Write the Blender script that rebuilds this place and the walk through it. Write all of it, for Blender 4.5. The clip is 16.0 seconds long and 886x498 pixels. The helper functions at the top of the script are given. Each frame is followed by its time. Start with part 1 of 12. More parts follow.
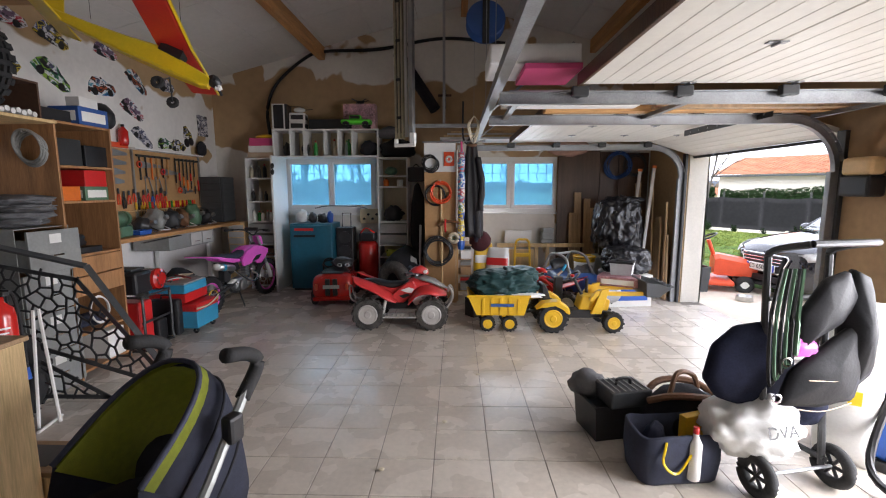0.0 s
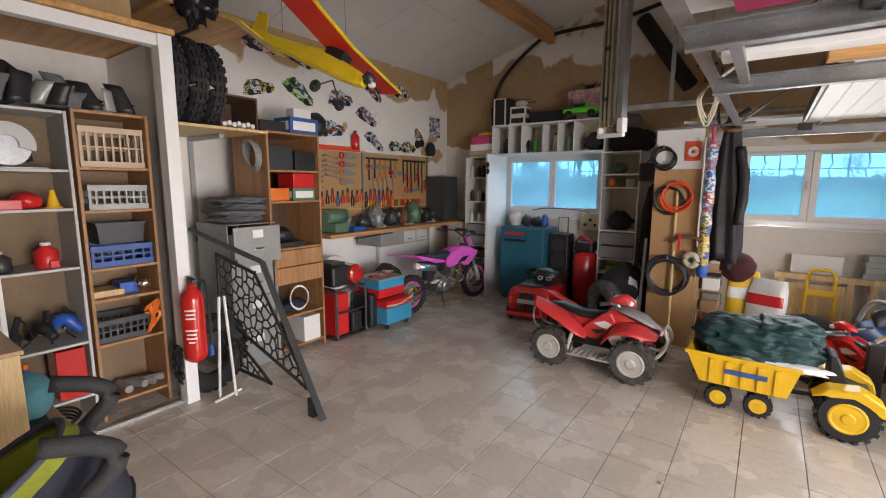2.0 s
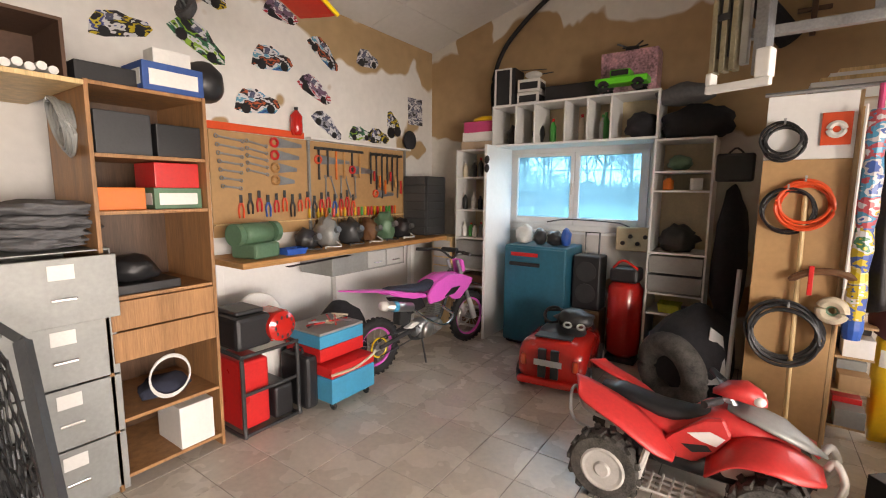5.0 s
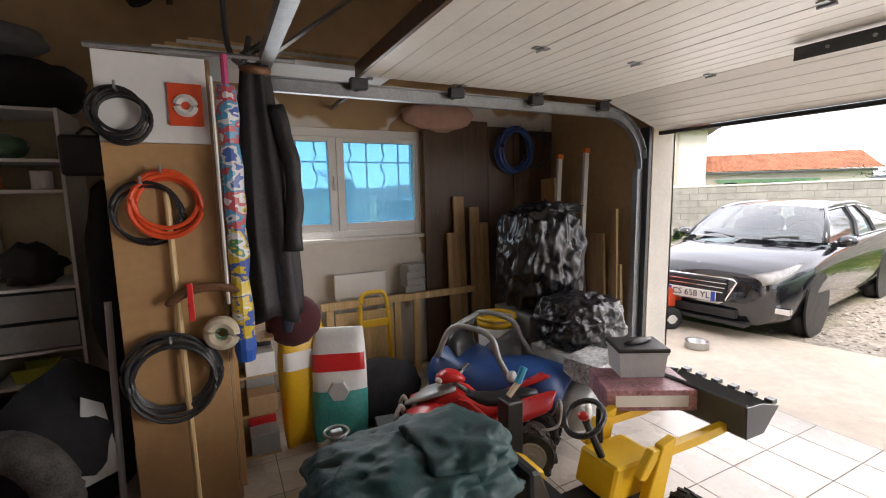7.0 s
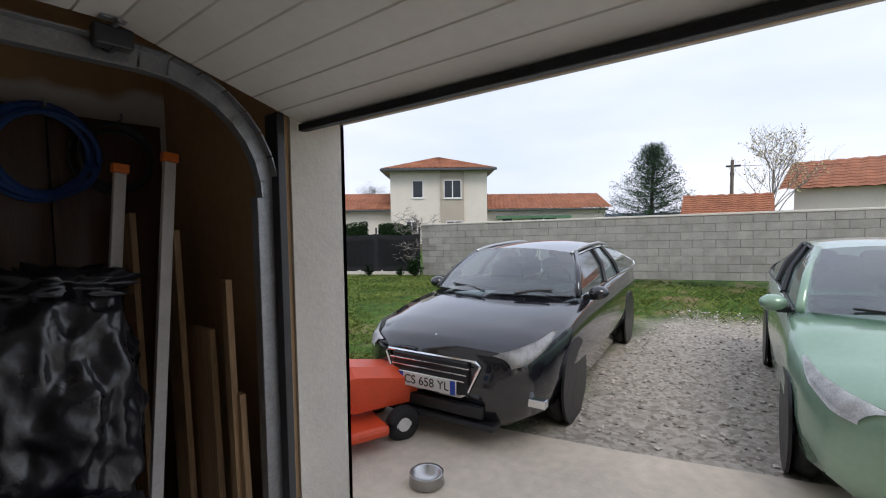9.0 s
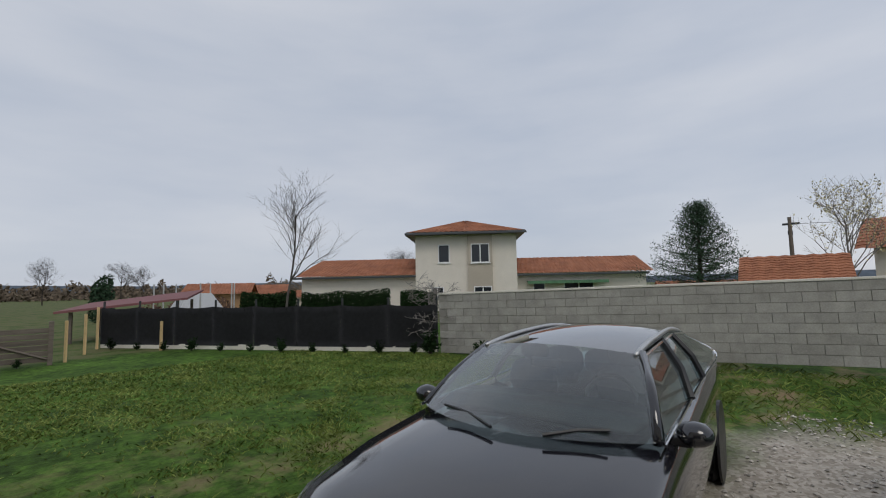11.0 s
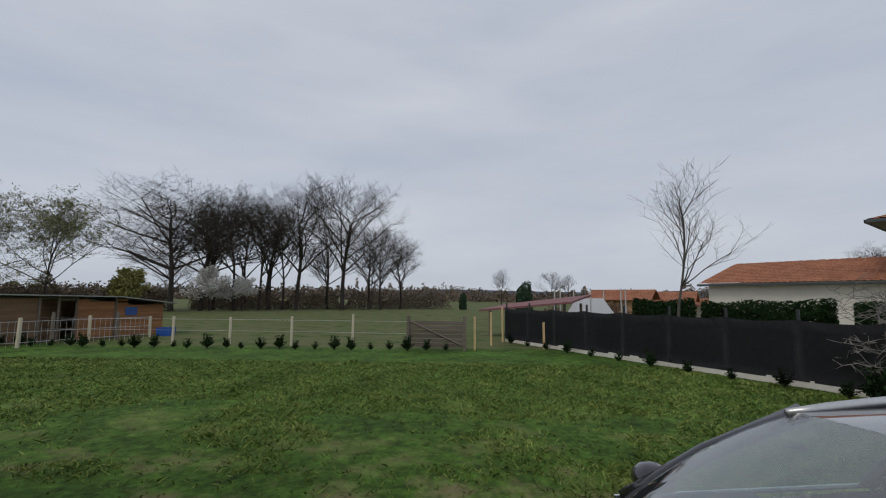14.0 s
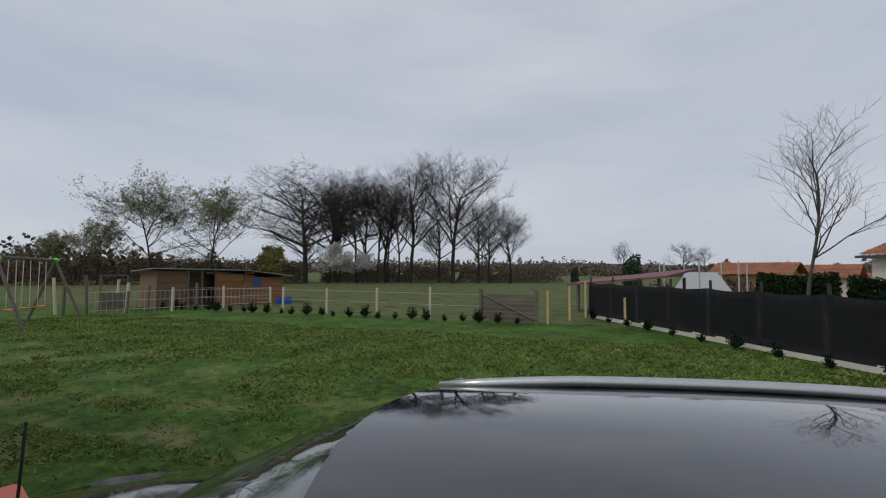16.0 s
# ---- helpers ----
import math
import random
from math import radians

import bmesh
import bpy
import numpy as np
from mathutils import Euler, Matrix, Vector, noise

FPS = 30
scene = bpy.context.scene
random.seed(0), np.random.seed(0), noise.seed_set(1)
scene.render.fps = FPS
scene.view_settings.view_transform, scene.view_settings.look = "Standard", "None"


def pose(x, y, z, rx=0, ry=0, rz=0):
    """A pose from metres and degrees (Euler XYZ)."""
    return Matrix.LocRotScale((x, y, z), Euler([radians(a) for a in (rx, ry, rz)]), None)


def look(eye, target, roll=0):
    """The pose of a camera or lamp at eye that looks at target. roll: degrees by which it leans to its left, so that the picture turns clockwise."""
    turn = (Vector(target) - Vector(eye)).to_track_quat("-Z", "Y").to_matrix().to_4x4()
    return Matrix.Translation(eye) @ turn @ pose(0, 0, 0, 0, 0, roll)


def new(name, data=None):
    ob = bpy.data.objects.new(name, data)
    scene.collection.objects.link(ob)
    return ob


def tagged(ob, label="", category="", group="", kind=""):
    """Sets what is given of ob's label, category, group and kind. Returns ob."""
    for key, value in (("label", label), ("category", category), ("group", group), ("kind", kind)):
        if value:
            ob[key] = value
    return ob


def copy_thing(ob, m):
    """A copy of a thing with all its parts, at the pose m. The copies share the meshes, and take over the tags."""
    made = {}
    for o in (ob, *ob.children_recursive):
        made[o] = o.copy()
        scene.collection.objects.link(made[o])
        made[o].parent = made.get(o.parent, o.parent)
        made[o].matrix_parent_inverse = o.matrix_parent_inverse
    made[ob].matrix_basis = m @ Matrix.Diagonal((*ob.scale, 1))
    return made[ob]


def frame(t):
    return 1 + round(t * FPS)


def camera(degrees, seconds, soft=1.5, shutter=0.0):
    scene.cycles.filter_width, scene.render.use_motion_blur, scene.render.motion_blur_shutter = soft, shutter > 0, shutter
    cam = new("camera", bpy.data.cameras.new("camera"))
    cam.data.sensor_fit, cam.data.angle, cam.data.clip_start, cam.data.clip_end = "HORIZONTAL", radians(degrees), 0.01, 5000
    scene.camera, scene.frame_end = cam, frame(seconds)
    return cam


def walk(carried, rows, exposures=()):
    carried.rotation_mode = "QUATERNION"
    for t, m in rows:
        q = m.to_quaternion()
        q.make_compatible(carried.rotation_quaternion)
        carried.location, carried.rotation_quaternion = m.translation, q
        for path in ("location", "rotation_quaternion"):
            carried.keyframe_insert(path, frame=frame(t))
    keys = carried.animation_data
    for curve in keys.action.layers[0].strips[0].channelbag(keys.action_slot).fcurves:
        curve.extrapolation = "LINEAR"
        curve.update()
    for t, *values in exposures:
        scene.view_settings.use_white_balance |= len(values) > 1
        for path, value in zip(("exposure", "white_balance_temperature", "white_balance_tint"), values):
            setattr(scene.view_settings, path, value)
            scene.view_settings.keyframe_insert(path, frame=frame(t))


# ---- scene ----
cam = camera(89.6, 16.0, 1.1)
PATH = [
    (0.0, look((0.428, 0.482, 1.620), (0.370, 2.463, 1.350), -0.1)),
    (0.5, look((0.469, 0.783, 1.644), (0.304, 2.758, 1.376), -0.2)),
    (1.0, look((0.675, 1.094, 1.640), (0.273, 3.034, 1.367), -0.1)),
    (1.5, look((0.854, 1.337, 1.686), (0.121, 3.176, 1.397), -0.0)),
    (2.0, look((0.974, 1.589, 1.688), (-0.188, 3.191, 1.398), 0.2)),
    (2.5, look((1.141, 1.819, 1.686), (-0.397, 3.066, 1.409), 0.3)),
    (3.0, look((1.149, 2.063, 1.683), (-0.574, 3.041, 1.411), 0.4)),
    (3.2, look((1.061, 2.154, 1.681), (-0.693, 3.076, 1.412), 0.5)),
    (5.3, look((-0.160, 3.369, 1.623), (-1.011, 5.161, 1.366), 0.2)),
    (5.5, look((-0.212, 3.531, 1.616), (-0.845, 5.411, 1.360), 0.0)),
    (6.0, look((-0.215, 3.855, 1.622), (-0.304, 5.835, 1.351), -0.49)),
    (6.5, look((-0.024, 4.098, 1.605), (0.469, 6.017, 1.333), -0.95)),
    (7.0, look((0.422, 4.254, 1.597), (1.313, 6.026, 1.341), -1.12)),
    (7.5, look((1.007, 4.484, 1.507), (2.186, 6.083, 1.282), -2.24)),
    (8.0, look((1.631, 4.707, 1.574), (2.997, 6.149, 1.339), -0.88)),
    (8.5, look((2.150, 5.006, 1.611), (3.674, 6.286, 1.412), -0.90)),
    (9.6, look((3.10, 5.29, 1.690), (4.627, 6.57, 1.660), -1.03)),
    (10.8, look((3.985, 5.923, 1.754), (5.513, 7.205, 1.908), -1.17)),
    (11.0, look((4.128, 5.978, 1.769), (5.577, 7.346, 1.934), -1.13)),
    (11.5, look((4.355, 6.130, 1.785), (5.506, 7.756, 1.971), -0.87)),
    (12.0, look((4.633, 6.234, 1.769), (5.393, 8.074, 1.960), -0.46)),
    (12.5, look((4.899, 6.368, 1.727), (5.355, 8.305, 1.926), -0.21)),
    (13.0, look((5.202, 6.396, 1.732), (5.425, 8.373, 1.939), 0.03)),
    (13.5, look((5.507, 6.408, 1.719), (5.533, 8.397, 1.931), 0.12)),
    (14.0, look((5.863, 6.493, 1.703), (5.734, 8.478, 1.915), 0.24)),
    (14.5, look((6.230, 6.519, 1.689), (5.950, 8.490, 1.884), 0.21)),
    (15.0, look((6.620, 6.569, 1.672), (6.191, 8.516, 1.833), 0.18)),
    (15.5, look((7.095, 6.611, 1.706), (6.533, 8.526, 1.824), 0.26)),
    (16.0, look((7.522, 6.737, 1.697), (6.865, 8.623, 1.791), 0.25)),
]
EXPOSURE = [(0.0, 2.6, 6600, 16), (1.5, 2.8, 7000, 17), (3.0, 3.15, 7500, 18), (5.5, 3.6, 8200, 19), (6.0, 3.4, 8200, 19), (6.5, 2.95, 7900, 18),
            (7.0, 2.35, 7300, 17), (7.5, 1.85, 6900, 16), (8.0, 1.35, 6700, 15), (8.7, 1.0, 6500, 14), (10.8, 0.1, 6700, 10), (16.0, 0.05, 6700, 10)]
walk(cam, PATH, EXPOSURE)

# ---- light: an overcast sky, a broad weak sun, sky light in the openings ----
world = bpy.data.worlds.new("overcast_sky")
scene.world = world
world.use_nodes = True
wn, wl = world.node_tree.nodes, world.node_tree.links
bg = wn["Background"]
sky = wn.new("ShaderNodeTexSky")
sky.sky_type, sky.sun_disc, sky.sun_elevation, sky.sun_rotation = "NISHITA", False, radians(40), radians(120)
sky_gain = wn.new("ShaderNodeMix"); sky_gain.data_type = "RGBA"; sky_gain.blend_type = "MULTIPLY"; sky_gain.inputs[0].default_value = 1
sky_gain.inputs[7].default_value = (0.07, 0.07, 0.07, 1)
wl.new(sky.outputs[0], sky_gain.inputs[6])
coord = wn.new("ShaderNodeTexCoord")
stretch = wn.new("ShaderNodeMapping"); stretch.inputs["Scale"].default_value = (1.1, 1.1, 4.5)
wl.new(coord.outputs["Generated"], stretch.inputs[0])
cloud = wn.new("ShaderNodeTexNoise"); cloud.inputs["Scale"].default_value = 1.6; cloud.inputs["Detail"].default_value = 5; cloud.inputs["Roughness"].default_value = 0.5
wl.new(stretch.outputs[0], cloud.inputs[0])
cramp = wn.new("ShaderNodeValToRGB")
cramp.color_ramp.elements[0].position, cramp.color_ramp.elements[0].color = 0.30, (0.43, 0.49, 0.60, 1)
cramp.color_ramp.elements[1].position, cramp.color_ramp.elements[1].color = 0.70, (0.57, 0.61, 0.69, 1)
wl.new(cloud.outputs[0], cramp.inputs[0])
over = wn.new("ShaderNodeMix"); over.data_type = "RGBA"; over.inputs[0].default_value = 0.9
wl.new(sky_gain.outputs[2], over.inputs[6]); wl.new(cramp.outputs[0], over.inputs[7])
wl.new(over.outputs[2], bg.inputs[0])
bg.inputs[1].default_value = 1.0

sun = new("sun", bpy.data.lights.new("sun", "SUN"))
sun.data.energy, sun.data.angle, sun.data.color = 0.7, radians(25), (1, 0.96, 0.9)
sun.matrix_world = look((0, 0, 0), (0.5, 0.6, -0.9))


def opening_light(name, eye, target, w, h, power, color=(0.93, 0.96, 1.0)):
    li = bpy.data.lights.new(name, "AREA")
    li.shape, li.size, li.size_y, li.energy, li.color = "RECTANGLE", w, h, power, color
    ob = new(name, li)
    li.spread = radians(125)
    ob.matrix_world = look(eye, target)
    return ob


opening_light("sky_in_near_door", (4.0, 2.15, 1.15), (1.4, 3.3, 0.2), 2.3, 1.8, 24)
opening_light("sky_in_far_door", (3.95, 5.55, 1.10), (1.6, 5.2, 0.95), 2.3, 1.8, 4.8)

opening_light("sky_in_first_window", (-1.68, 7.93, 1.6), (-1.6, 5.0, 0.6), 1.3, 0.7, 0.4, (0.75, 0.9, 1.0))
opening_light("sky_in_second_window", (1.35, 7.93, 1.55), (1.5, 5.0, 0.6), 1.0, 0.7, 1.8, (0.85, 0.93, 1.0))

# ---- helpers ----
TAU = math.tau


def part(name, bm, material, parent=None, label="", smooth=False, kind=""):
    me = bpy.data.meshes.new(name)
    if smooth:
        for f in bm.faces:
            f.smooth = True
    bm.to_mesh(me)
    bm.free()
    me.materials.append(material)
    ob = new(name, me)
    if parent:
        ob.parent = parent
    if label or kind:
        tagged(ob, label, "", "", kind)
    return ob


def thing(name, x, y, z, rz=0, label="", category="", group="", kind="", rx=0, ry=0):
    e = new(name)
    e.empty_display_size = 0.1
    e.matrix_basis = pose(x, y, z, rx, ry, rz)
    return tagged(e, label, category, group, kind)


def structure(name, bm, material, label="", category="", smooth=False, kind="structure"):
    ob = part(name, bm, material, None, "", smooth)
    return tagged(ob, label, category, "", kind)


def B(boxes, bevel=0.0, bm=None):
    """Boxes of (x0, y0, z0, x1, y1, z1) in one bmesh."""
    bm = bm or bmesh.new()
    for x0, y0, z0, x1, y1, z1 in boxes:
        box(bm, ((x0 + x1) / 2, (y0 + y1) / 2, (z0 + z1) / 2), (abs(x1 - x0), abs(y1 - y0), abs(z1 - z0)), None, bevel)
    return bm


def box(bm, c, s, rot=None, bevel=0.0):
    m = Matrix.Translation(c) @ (rot or Matrix()) @ Matrix.Diagonal((*s, 1))
    vs = bmesh.ops.create_cube(bm, size=1, matrix=m)["verts"]
    if bevel:
        es = list({e for v in vs for e in v.link_edges})
        bmesh.ops.bevel(bm, geom=es, offset=min(bevel, 0.45 * min(s)), segments=2, affect="EDGES", profile=0.5)
    return bm


def cyl(bm, p0, p1, r0, r1=None, seg=12, caps=True):
    r1 = r0 if r1 is None else r1
    p0, p1 = Vector(p0), Vector(p1)
    d = p1 - p0
    m = Matrix.Translation((p0 + p1) / 2) @ d.to_track_quat("Z", "Y").to_matrix().to_4x4()
    bmesh.ops.create_cone(bm, cap_ends=caps, segments=seg, radius1=max(r0, 1e-4), radius2=max(r1, 1e-4), depth=max(d.length, 1e-5), matrix=m)
    return bm


def tube(bm, pts, r, seg=8, closed=False):
    """A round tube along points; r: one radius or one a point."""
    pts = [Vector(p) for p in pts]
    n = len(pts)
    rs = list(r) + [r[-1]] * n if isinstance(r, (list, tuple)) else [r] * n
    rings = []
    up = Vector((0.03, 0.02, 1))
    for i, p in enumerate(pts):
        a = pts[(i - 1) % n] if (i or closed) else p
        b = pts[(i + 1) % n] if (i < n - 1 or closed) else p
        d = (b - a).normalized()
        s = d.cross(up)
        if s.length < 0.1:
            s = d.cross(Vector((1, 0, 0)))
        s.normalize()
        q = s.cross(d)
        rings.append([bm.verts.new(p + (s * math.cos(TAU * k / seg) + q * math.sin(TAU * k / seg)) * rs[i]) for k in range(seg)])
    for i in range(n if closed else n - 1):
        A, C = rings[i], rings[(i + 1) % n]
        for k in range(seg):
            bm.faces.new((A[k], A[(k + 1) % seg], C[(k + 1) % seg], C[k]))
    if not closed:
        bm.faces.new(list(reversed(rings[0])))
        bm.faces.new(rings[-1])
    return bm


def curve_pts(ctrl, n=24):
    """Points on a smooth curve through the control points."""
    P = [Vector(p) for p in ctrl]
    P = [2 * P[0] - P[1]] + P + [2 * P[-1] - P[-2]]
    out = []
    segs = len(P) - 3
    for i in range(n + 1):
        u = i / n * segs
        k = min(int(u), segs - 1)
        t = u - k
        a, b, c, d = P[k:k + 4]
        out.append(0.5 * (2 * b + (c - a) * t + (2 * a - 5 * b + 4 * c - d) * t * t + (3 * b - a - 3 * c + d) * t ** 3))
    return out


def ring(bm, c, axis, R, r, seg=28, sides=8):
    ax = Vector(axis).normalized()
    s = ax.orthogonal().normalized()
    q = ax.cross(s)
    c = Vector(c)
    return tube(bm, [c + (s * math.cos(TAU * i / seg) + q * math.sin(TAU * i / seg)) * R for i in range(seg)], r, sides, True)


def lathe(bm, prof, m=None, seg=20):
    """A turned body: (radius, height) from bottom to top about z, then laid by m."""
    m = m or Matrix()
    rings = []
    for r, z in prof:
        rings.append([bm.verts.new(m @ Vector((r * math.cos(TAU * k / seg), r * math.sin(TAU * k / seg), z))) for k in range(seg)])
    for A, C in zip(rings, rings[1:]):
        for k in range(seg):
            bm.faces.new((A[k], A[(k + 1) % seg], C[(k + 1) % seg], C[k]))
    bm.faces.new(list(reversed(rings[0])))
    bm.faces.new(rings[-1])
    return bm


def blob(bm, c, s, rough=0.15, freq=3.0, sub=3, seed=0, flat=0.0, sharp=False):
    """A lumpy closed body; flat: how far up its underside is cut flat (share of its height)."""
    vs = bmesh.ops.create_icosphere(bm, subdivisions=sub, radius=1)["verts"]
    for v in vs:
        p = v.co.copy()
        off = Vector((seed * 3.7, seed * 1.3, seed * 2.1))
        k = noise.noise(p * freq + off) + 0.5 * noise.noise(p * freq * 2.3 + off)
        if sharp:
            k = (abs(k) * 2 - 0.5) + 0.4 * abs(noise.noise(p * freq * 4 + off))
        p *= 1 + rough * k
        if flat and p.z < -1 + 2 * flat:
            p.z = -1 + 2 * flat
        v.co = Vector(c) + Vector((p.x * s[0], p.y * s[1], p.z * s[2]))
    return bm


def crumple(bm, c, s, rough=0.12, freq=2.2, sub=5, seed=0, flat=0.0, square=0.75, tall=0.8):
    """A full plastic bag or thrown sheet: a squarish body whose skin is pulled into sharp creases."""
    for v in bmesh.ops.create_icosphere(bm, subdivisions=sub, radius=1)["verts"]:
        p = v.co.copy()
        k = max(abs(p.x), abs(p.y), abs(p.z))
        p *= 1 + (1 / k - 1) * (1 - square)
        q = Vector((p.x, p.y, p.z * tall)) * freq + Vector((seed * 3.1, seed * 1.7, seed * 2.3))
        q += 0.35 * noise.noise_vector(q * 0.8)
        a, b = noise.voronoi(q)[0], noise.voronoi(q * 2.4)[0]
        p *= 1 + rough * ((a[0] - 0.5) * 1.6 + (b[0] - 0.45) * 0.55 - 0.8 * max(0, 0.10 - (a[1] - a[0])))
        if flat and p.z < -1 + 2 * flat:
            p.z = -1 + 2 * flat
        v.co = Vector(c) + Vector((p.x * s[0], p.y * s[1], p.z * s[2]))
    return bm


def loft(bm, rows, close_ends=True, ring_closed=True):
    vs = [[bm.verts.new(p) for p in r] for r in rows]
    n = len(rows[0])
    for a, b in zip(vs, vs[1:]):
        for k in range(n if ring_closed else n - 1):
            bm.faces.new((a[k], a[(k + 1) % n], b[(k + 1) % n], b[k]))
    if close_ends and ring_closed:
        bm.faces.new(list(reversed(vs[0])))
        bm.faces.new(vs[-1])
    return bm


def extrude_poly(bm, pts, h, m=None):
    """A flat outline (x, y) made h thick along z, laid by m."""
    m = m or Matrix()
    a = [bm.verts.new(m @ Vector((x, y, -h / 2))) for x, y in pts]
    b = [bm.verts.new(m @ Vector((x, y, h / 2))) for x, y in pts]
    n = len(pts)
    bm.faces.new(list(reversed(a)))
    bm.faces.new(b)
    for k in range(n):
        bm.faces.new((a[k], a[(k + 1) % n], b[(k + 1) % n], b[k]))
    return bm


def skin(parent, name, secs, material, label="", lat=(0, 1, 0), e=0.75, n=16):
    """A rounded body along sections of (centre, half width, half height)."""
    lat = Vector(lat)
    rows = []
    for c, hw, hh in secs:
        row = []
        for k in range(n):
            a = TAU * k / n
            ca, sa = math.cos(a), math.sin(a)
            row.append(Vector(c) + lat * (hw * math.copysign(abs(ca) ** e, ca)) + Vector((0, 0, hh * math.copysign(abs(sa) ** e, sa))))
        rows.append(row)
    bm = bmesh.new()
    loft(bm, rows)
    return part(name, bm, material, parent, label, smooth=True)


def sheet(parent, name, rows, material, t=0.010, label=""):
    """A thin bent shell over rows of points."""
    bm = bmesh.new()
    loft(bm, rows, False, False)
    bmesh.ops.recalc_face_normals(bm, faces=bm.faces[:])
    bmesh.ops.solidify(bm, geom=bm.faces[:], thickness=t)
    return part(name, bm, material, parent, label, smooth=True)


def lettering(text, size, m, material, parent, name="lettering", depth=0.001):
    cu = bpy.data.curves.new(name, "FONT")
    cu.body, cu.size, cu.extrude, cu.align_x, cu.align_y = text, size, depth, "CENTER", "CENTER"
    tmp = new(name + "_source", cu)
    bpy.context.view_layer.update()
    me = bpy.data.meshes.new_from_object(tmp.evaluated_get(bpy.context.evaluated_depsgraph_get()))
    bpy.data.objects.remove(tmp)
    me.materials.clear()
    me.materials.append(material)
    ob = new(name, me)
    ob.parent = parent
    ob.matrix_basis = m
    return ob


def rotz(a):
    return Matrix.Rotation(radians(a), 4, "Z")


def rot(ax, a):
    return Matrix.Rotation(radians(a), 4, ax)


# ---- materials ----
def mat(name, color, rough=0.6, metal=0.0, var=0.12, scale=6.0, bump=0.1, bscale=None, spec=0.5, coat=0.0, rvar=0.1, color2=None, stretch=None, per_piece=0.0, dirt=0.0, coords="Object"):
    m = bpy.data.materials.new(name)
    m.use_nodes = True
    n, l = m.node_tree.nodes, m.node_tree.links
    p = n["Principled BSDF"]
    p.inputs["Metallic"].default_value = metal
    p.inputs["Specular IOR Level"].default_value = spec
    p.inputs["Coat Weight"].default_value = coat
    p.inputs["Coat Roughness"].default_value = 0.05
    tc = n.new("ShaderNodeTexCoord")
    mp = n.new("ShaderNodeMapping")
    l.new(tc.outputs[coords], mp.inputs[0])
    if stretch:
        mp.inputs["Scale"].default_value = stretch
    a = n.new("ShaderNodeTexNoise"); a.inputs["Scale"].default_value = scale; a.inputs["Detail"].default_value = 3
    b = n.new("ShaderNodeTexNoise"); b.inputs["Scale"].default_value = scale * 9; b.inputs["Detail"].default_value = 4
    l.new(mp.outputs[0], a.inputs[0]); l.new(mp.outputs[0], b.inputs[0])
    mixn = n.new("ShaderNodeMix"); mixn.inputs[0].default_value = 0.45
    l.new(a.outputs[0], mixn.inputs[2]); l.new(b.outputs[0], mixn.inputs[3])
    r = n.new("ShaderNodeValToRGB")
    c = Vector(color)
    lo = [max(0, x * (1 - 1.6 * var)) for x in c]
    hi = [min(1, x * (1 + 1.6 * var)) for x in (color2 or c)]
    r.color_ramp.elements[0].position, r.color_ramp.elements[0].color = 0.3, (*lo, 1)
    r.color_ramp.elements[1].position, r.color_ramp.elements[1].color = 0.7, (*hi, 1)
    l.new(mixn.outputs[0], r.inputs[0])
    out = r.outputs[0]
    if per_piece:
        oi = n.new("ShaderNodeObjectInfo")
        mr = n.new("ShaderNodeMapRange"); mr.inputs[3].default_value = 1 - per_piece; mr.inputs[4].default_value = 1 + per_piece
        l.new(oi.outputs["Random"], mr.inputs[0])
        mu = n.new("ShaderNodeMix"); mu.data_type = "RGBA"; mu.blend_type = "MULTIPLY"; mu.inputs[0].default_value = 1
        l.new(out, mu.inputs[6]); l.new(mr.outputs[0], mu.inputs[7])
        out = mu.outputs[2]
    if dirt:
        d = n.new("ShaderNodeTexNoise"); d.inputs["Scale"].default_value = scale * 0.35; d.inputs["Detail"].default_value = 6; d.inputs["Roughness"].default_value = 0.65
        l.new(tc.outputs[coords], d.inputs[0])
        dr = n.new("ShaderNodeMapRange"); dr.inputs[1].default_value = 0.5; dr.inputs[2].default_value = 0.75; dr.inputs[4].default_value = dirt
        l.new(d.outputs[0], dr.inputs[0])
        dm = n.new("ShaderNodeMix"); dm.data_type = "RGBA"; dm.inputs[7].default_value = (0.10, 0.085, 0.065, 1)
        l.new(dr.outputs[0], dm.inputs[0]); l.new(out, dm.inputs[6])
        out = dm.outputs[2]
    l.new(out, p.inputs["Base Color"])
    rr = n.new("ShaderNodeMapRange"); rr.inputs[3].default_value = max(0.02, rough - rvar); rr.inputs[4].default_value = min(1, rough + rvar)
    l.new(a.outputs[0], rr.inputs[0]); l.new(rr.outputs[0], p.inputs["Roughness"])
    if bump:
        bp = n.new("ShaderNodeBump"); bp.inputs["Strength"].default_value = bump; bp.inputs["Distance"].default_value = 0.01
        if bscale:
            bb = n.new("ShaderNodeTexNoise"); bb.inputs["Scale"].default_value = bscale; bb.inputs["Detail"].default_value = 4
            l.new(mp.outputs[0], bb.inputs[0]); l.new(bb.outputs[0], bp.inputs["Height"])
        else:
            l.new(b.outputs[0], bp.inputs["Height"])
        l.new(bp.outputs[0], p.inputs["Normal"])
    return m


def wood(name, c1, c2, axis="x", rough=0.55, scale=1.0, per_piece=0.0):
    st = {"x": (0.6, 9, 9), "y": (9, 0.6, 9), "z": (9, 9, 0.6)}[axis]
    return mat(name, c1, rough, 0, 0.18, 2.2 * scale, 0.12, None, 0.4, 0, 0.08, c2, st, per_piece)


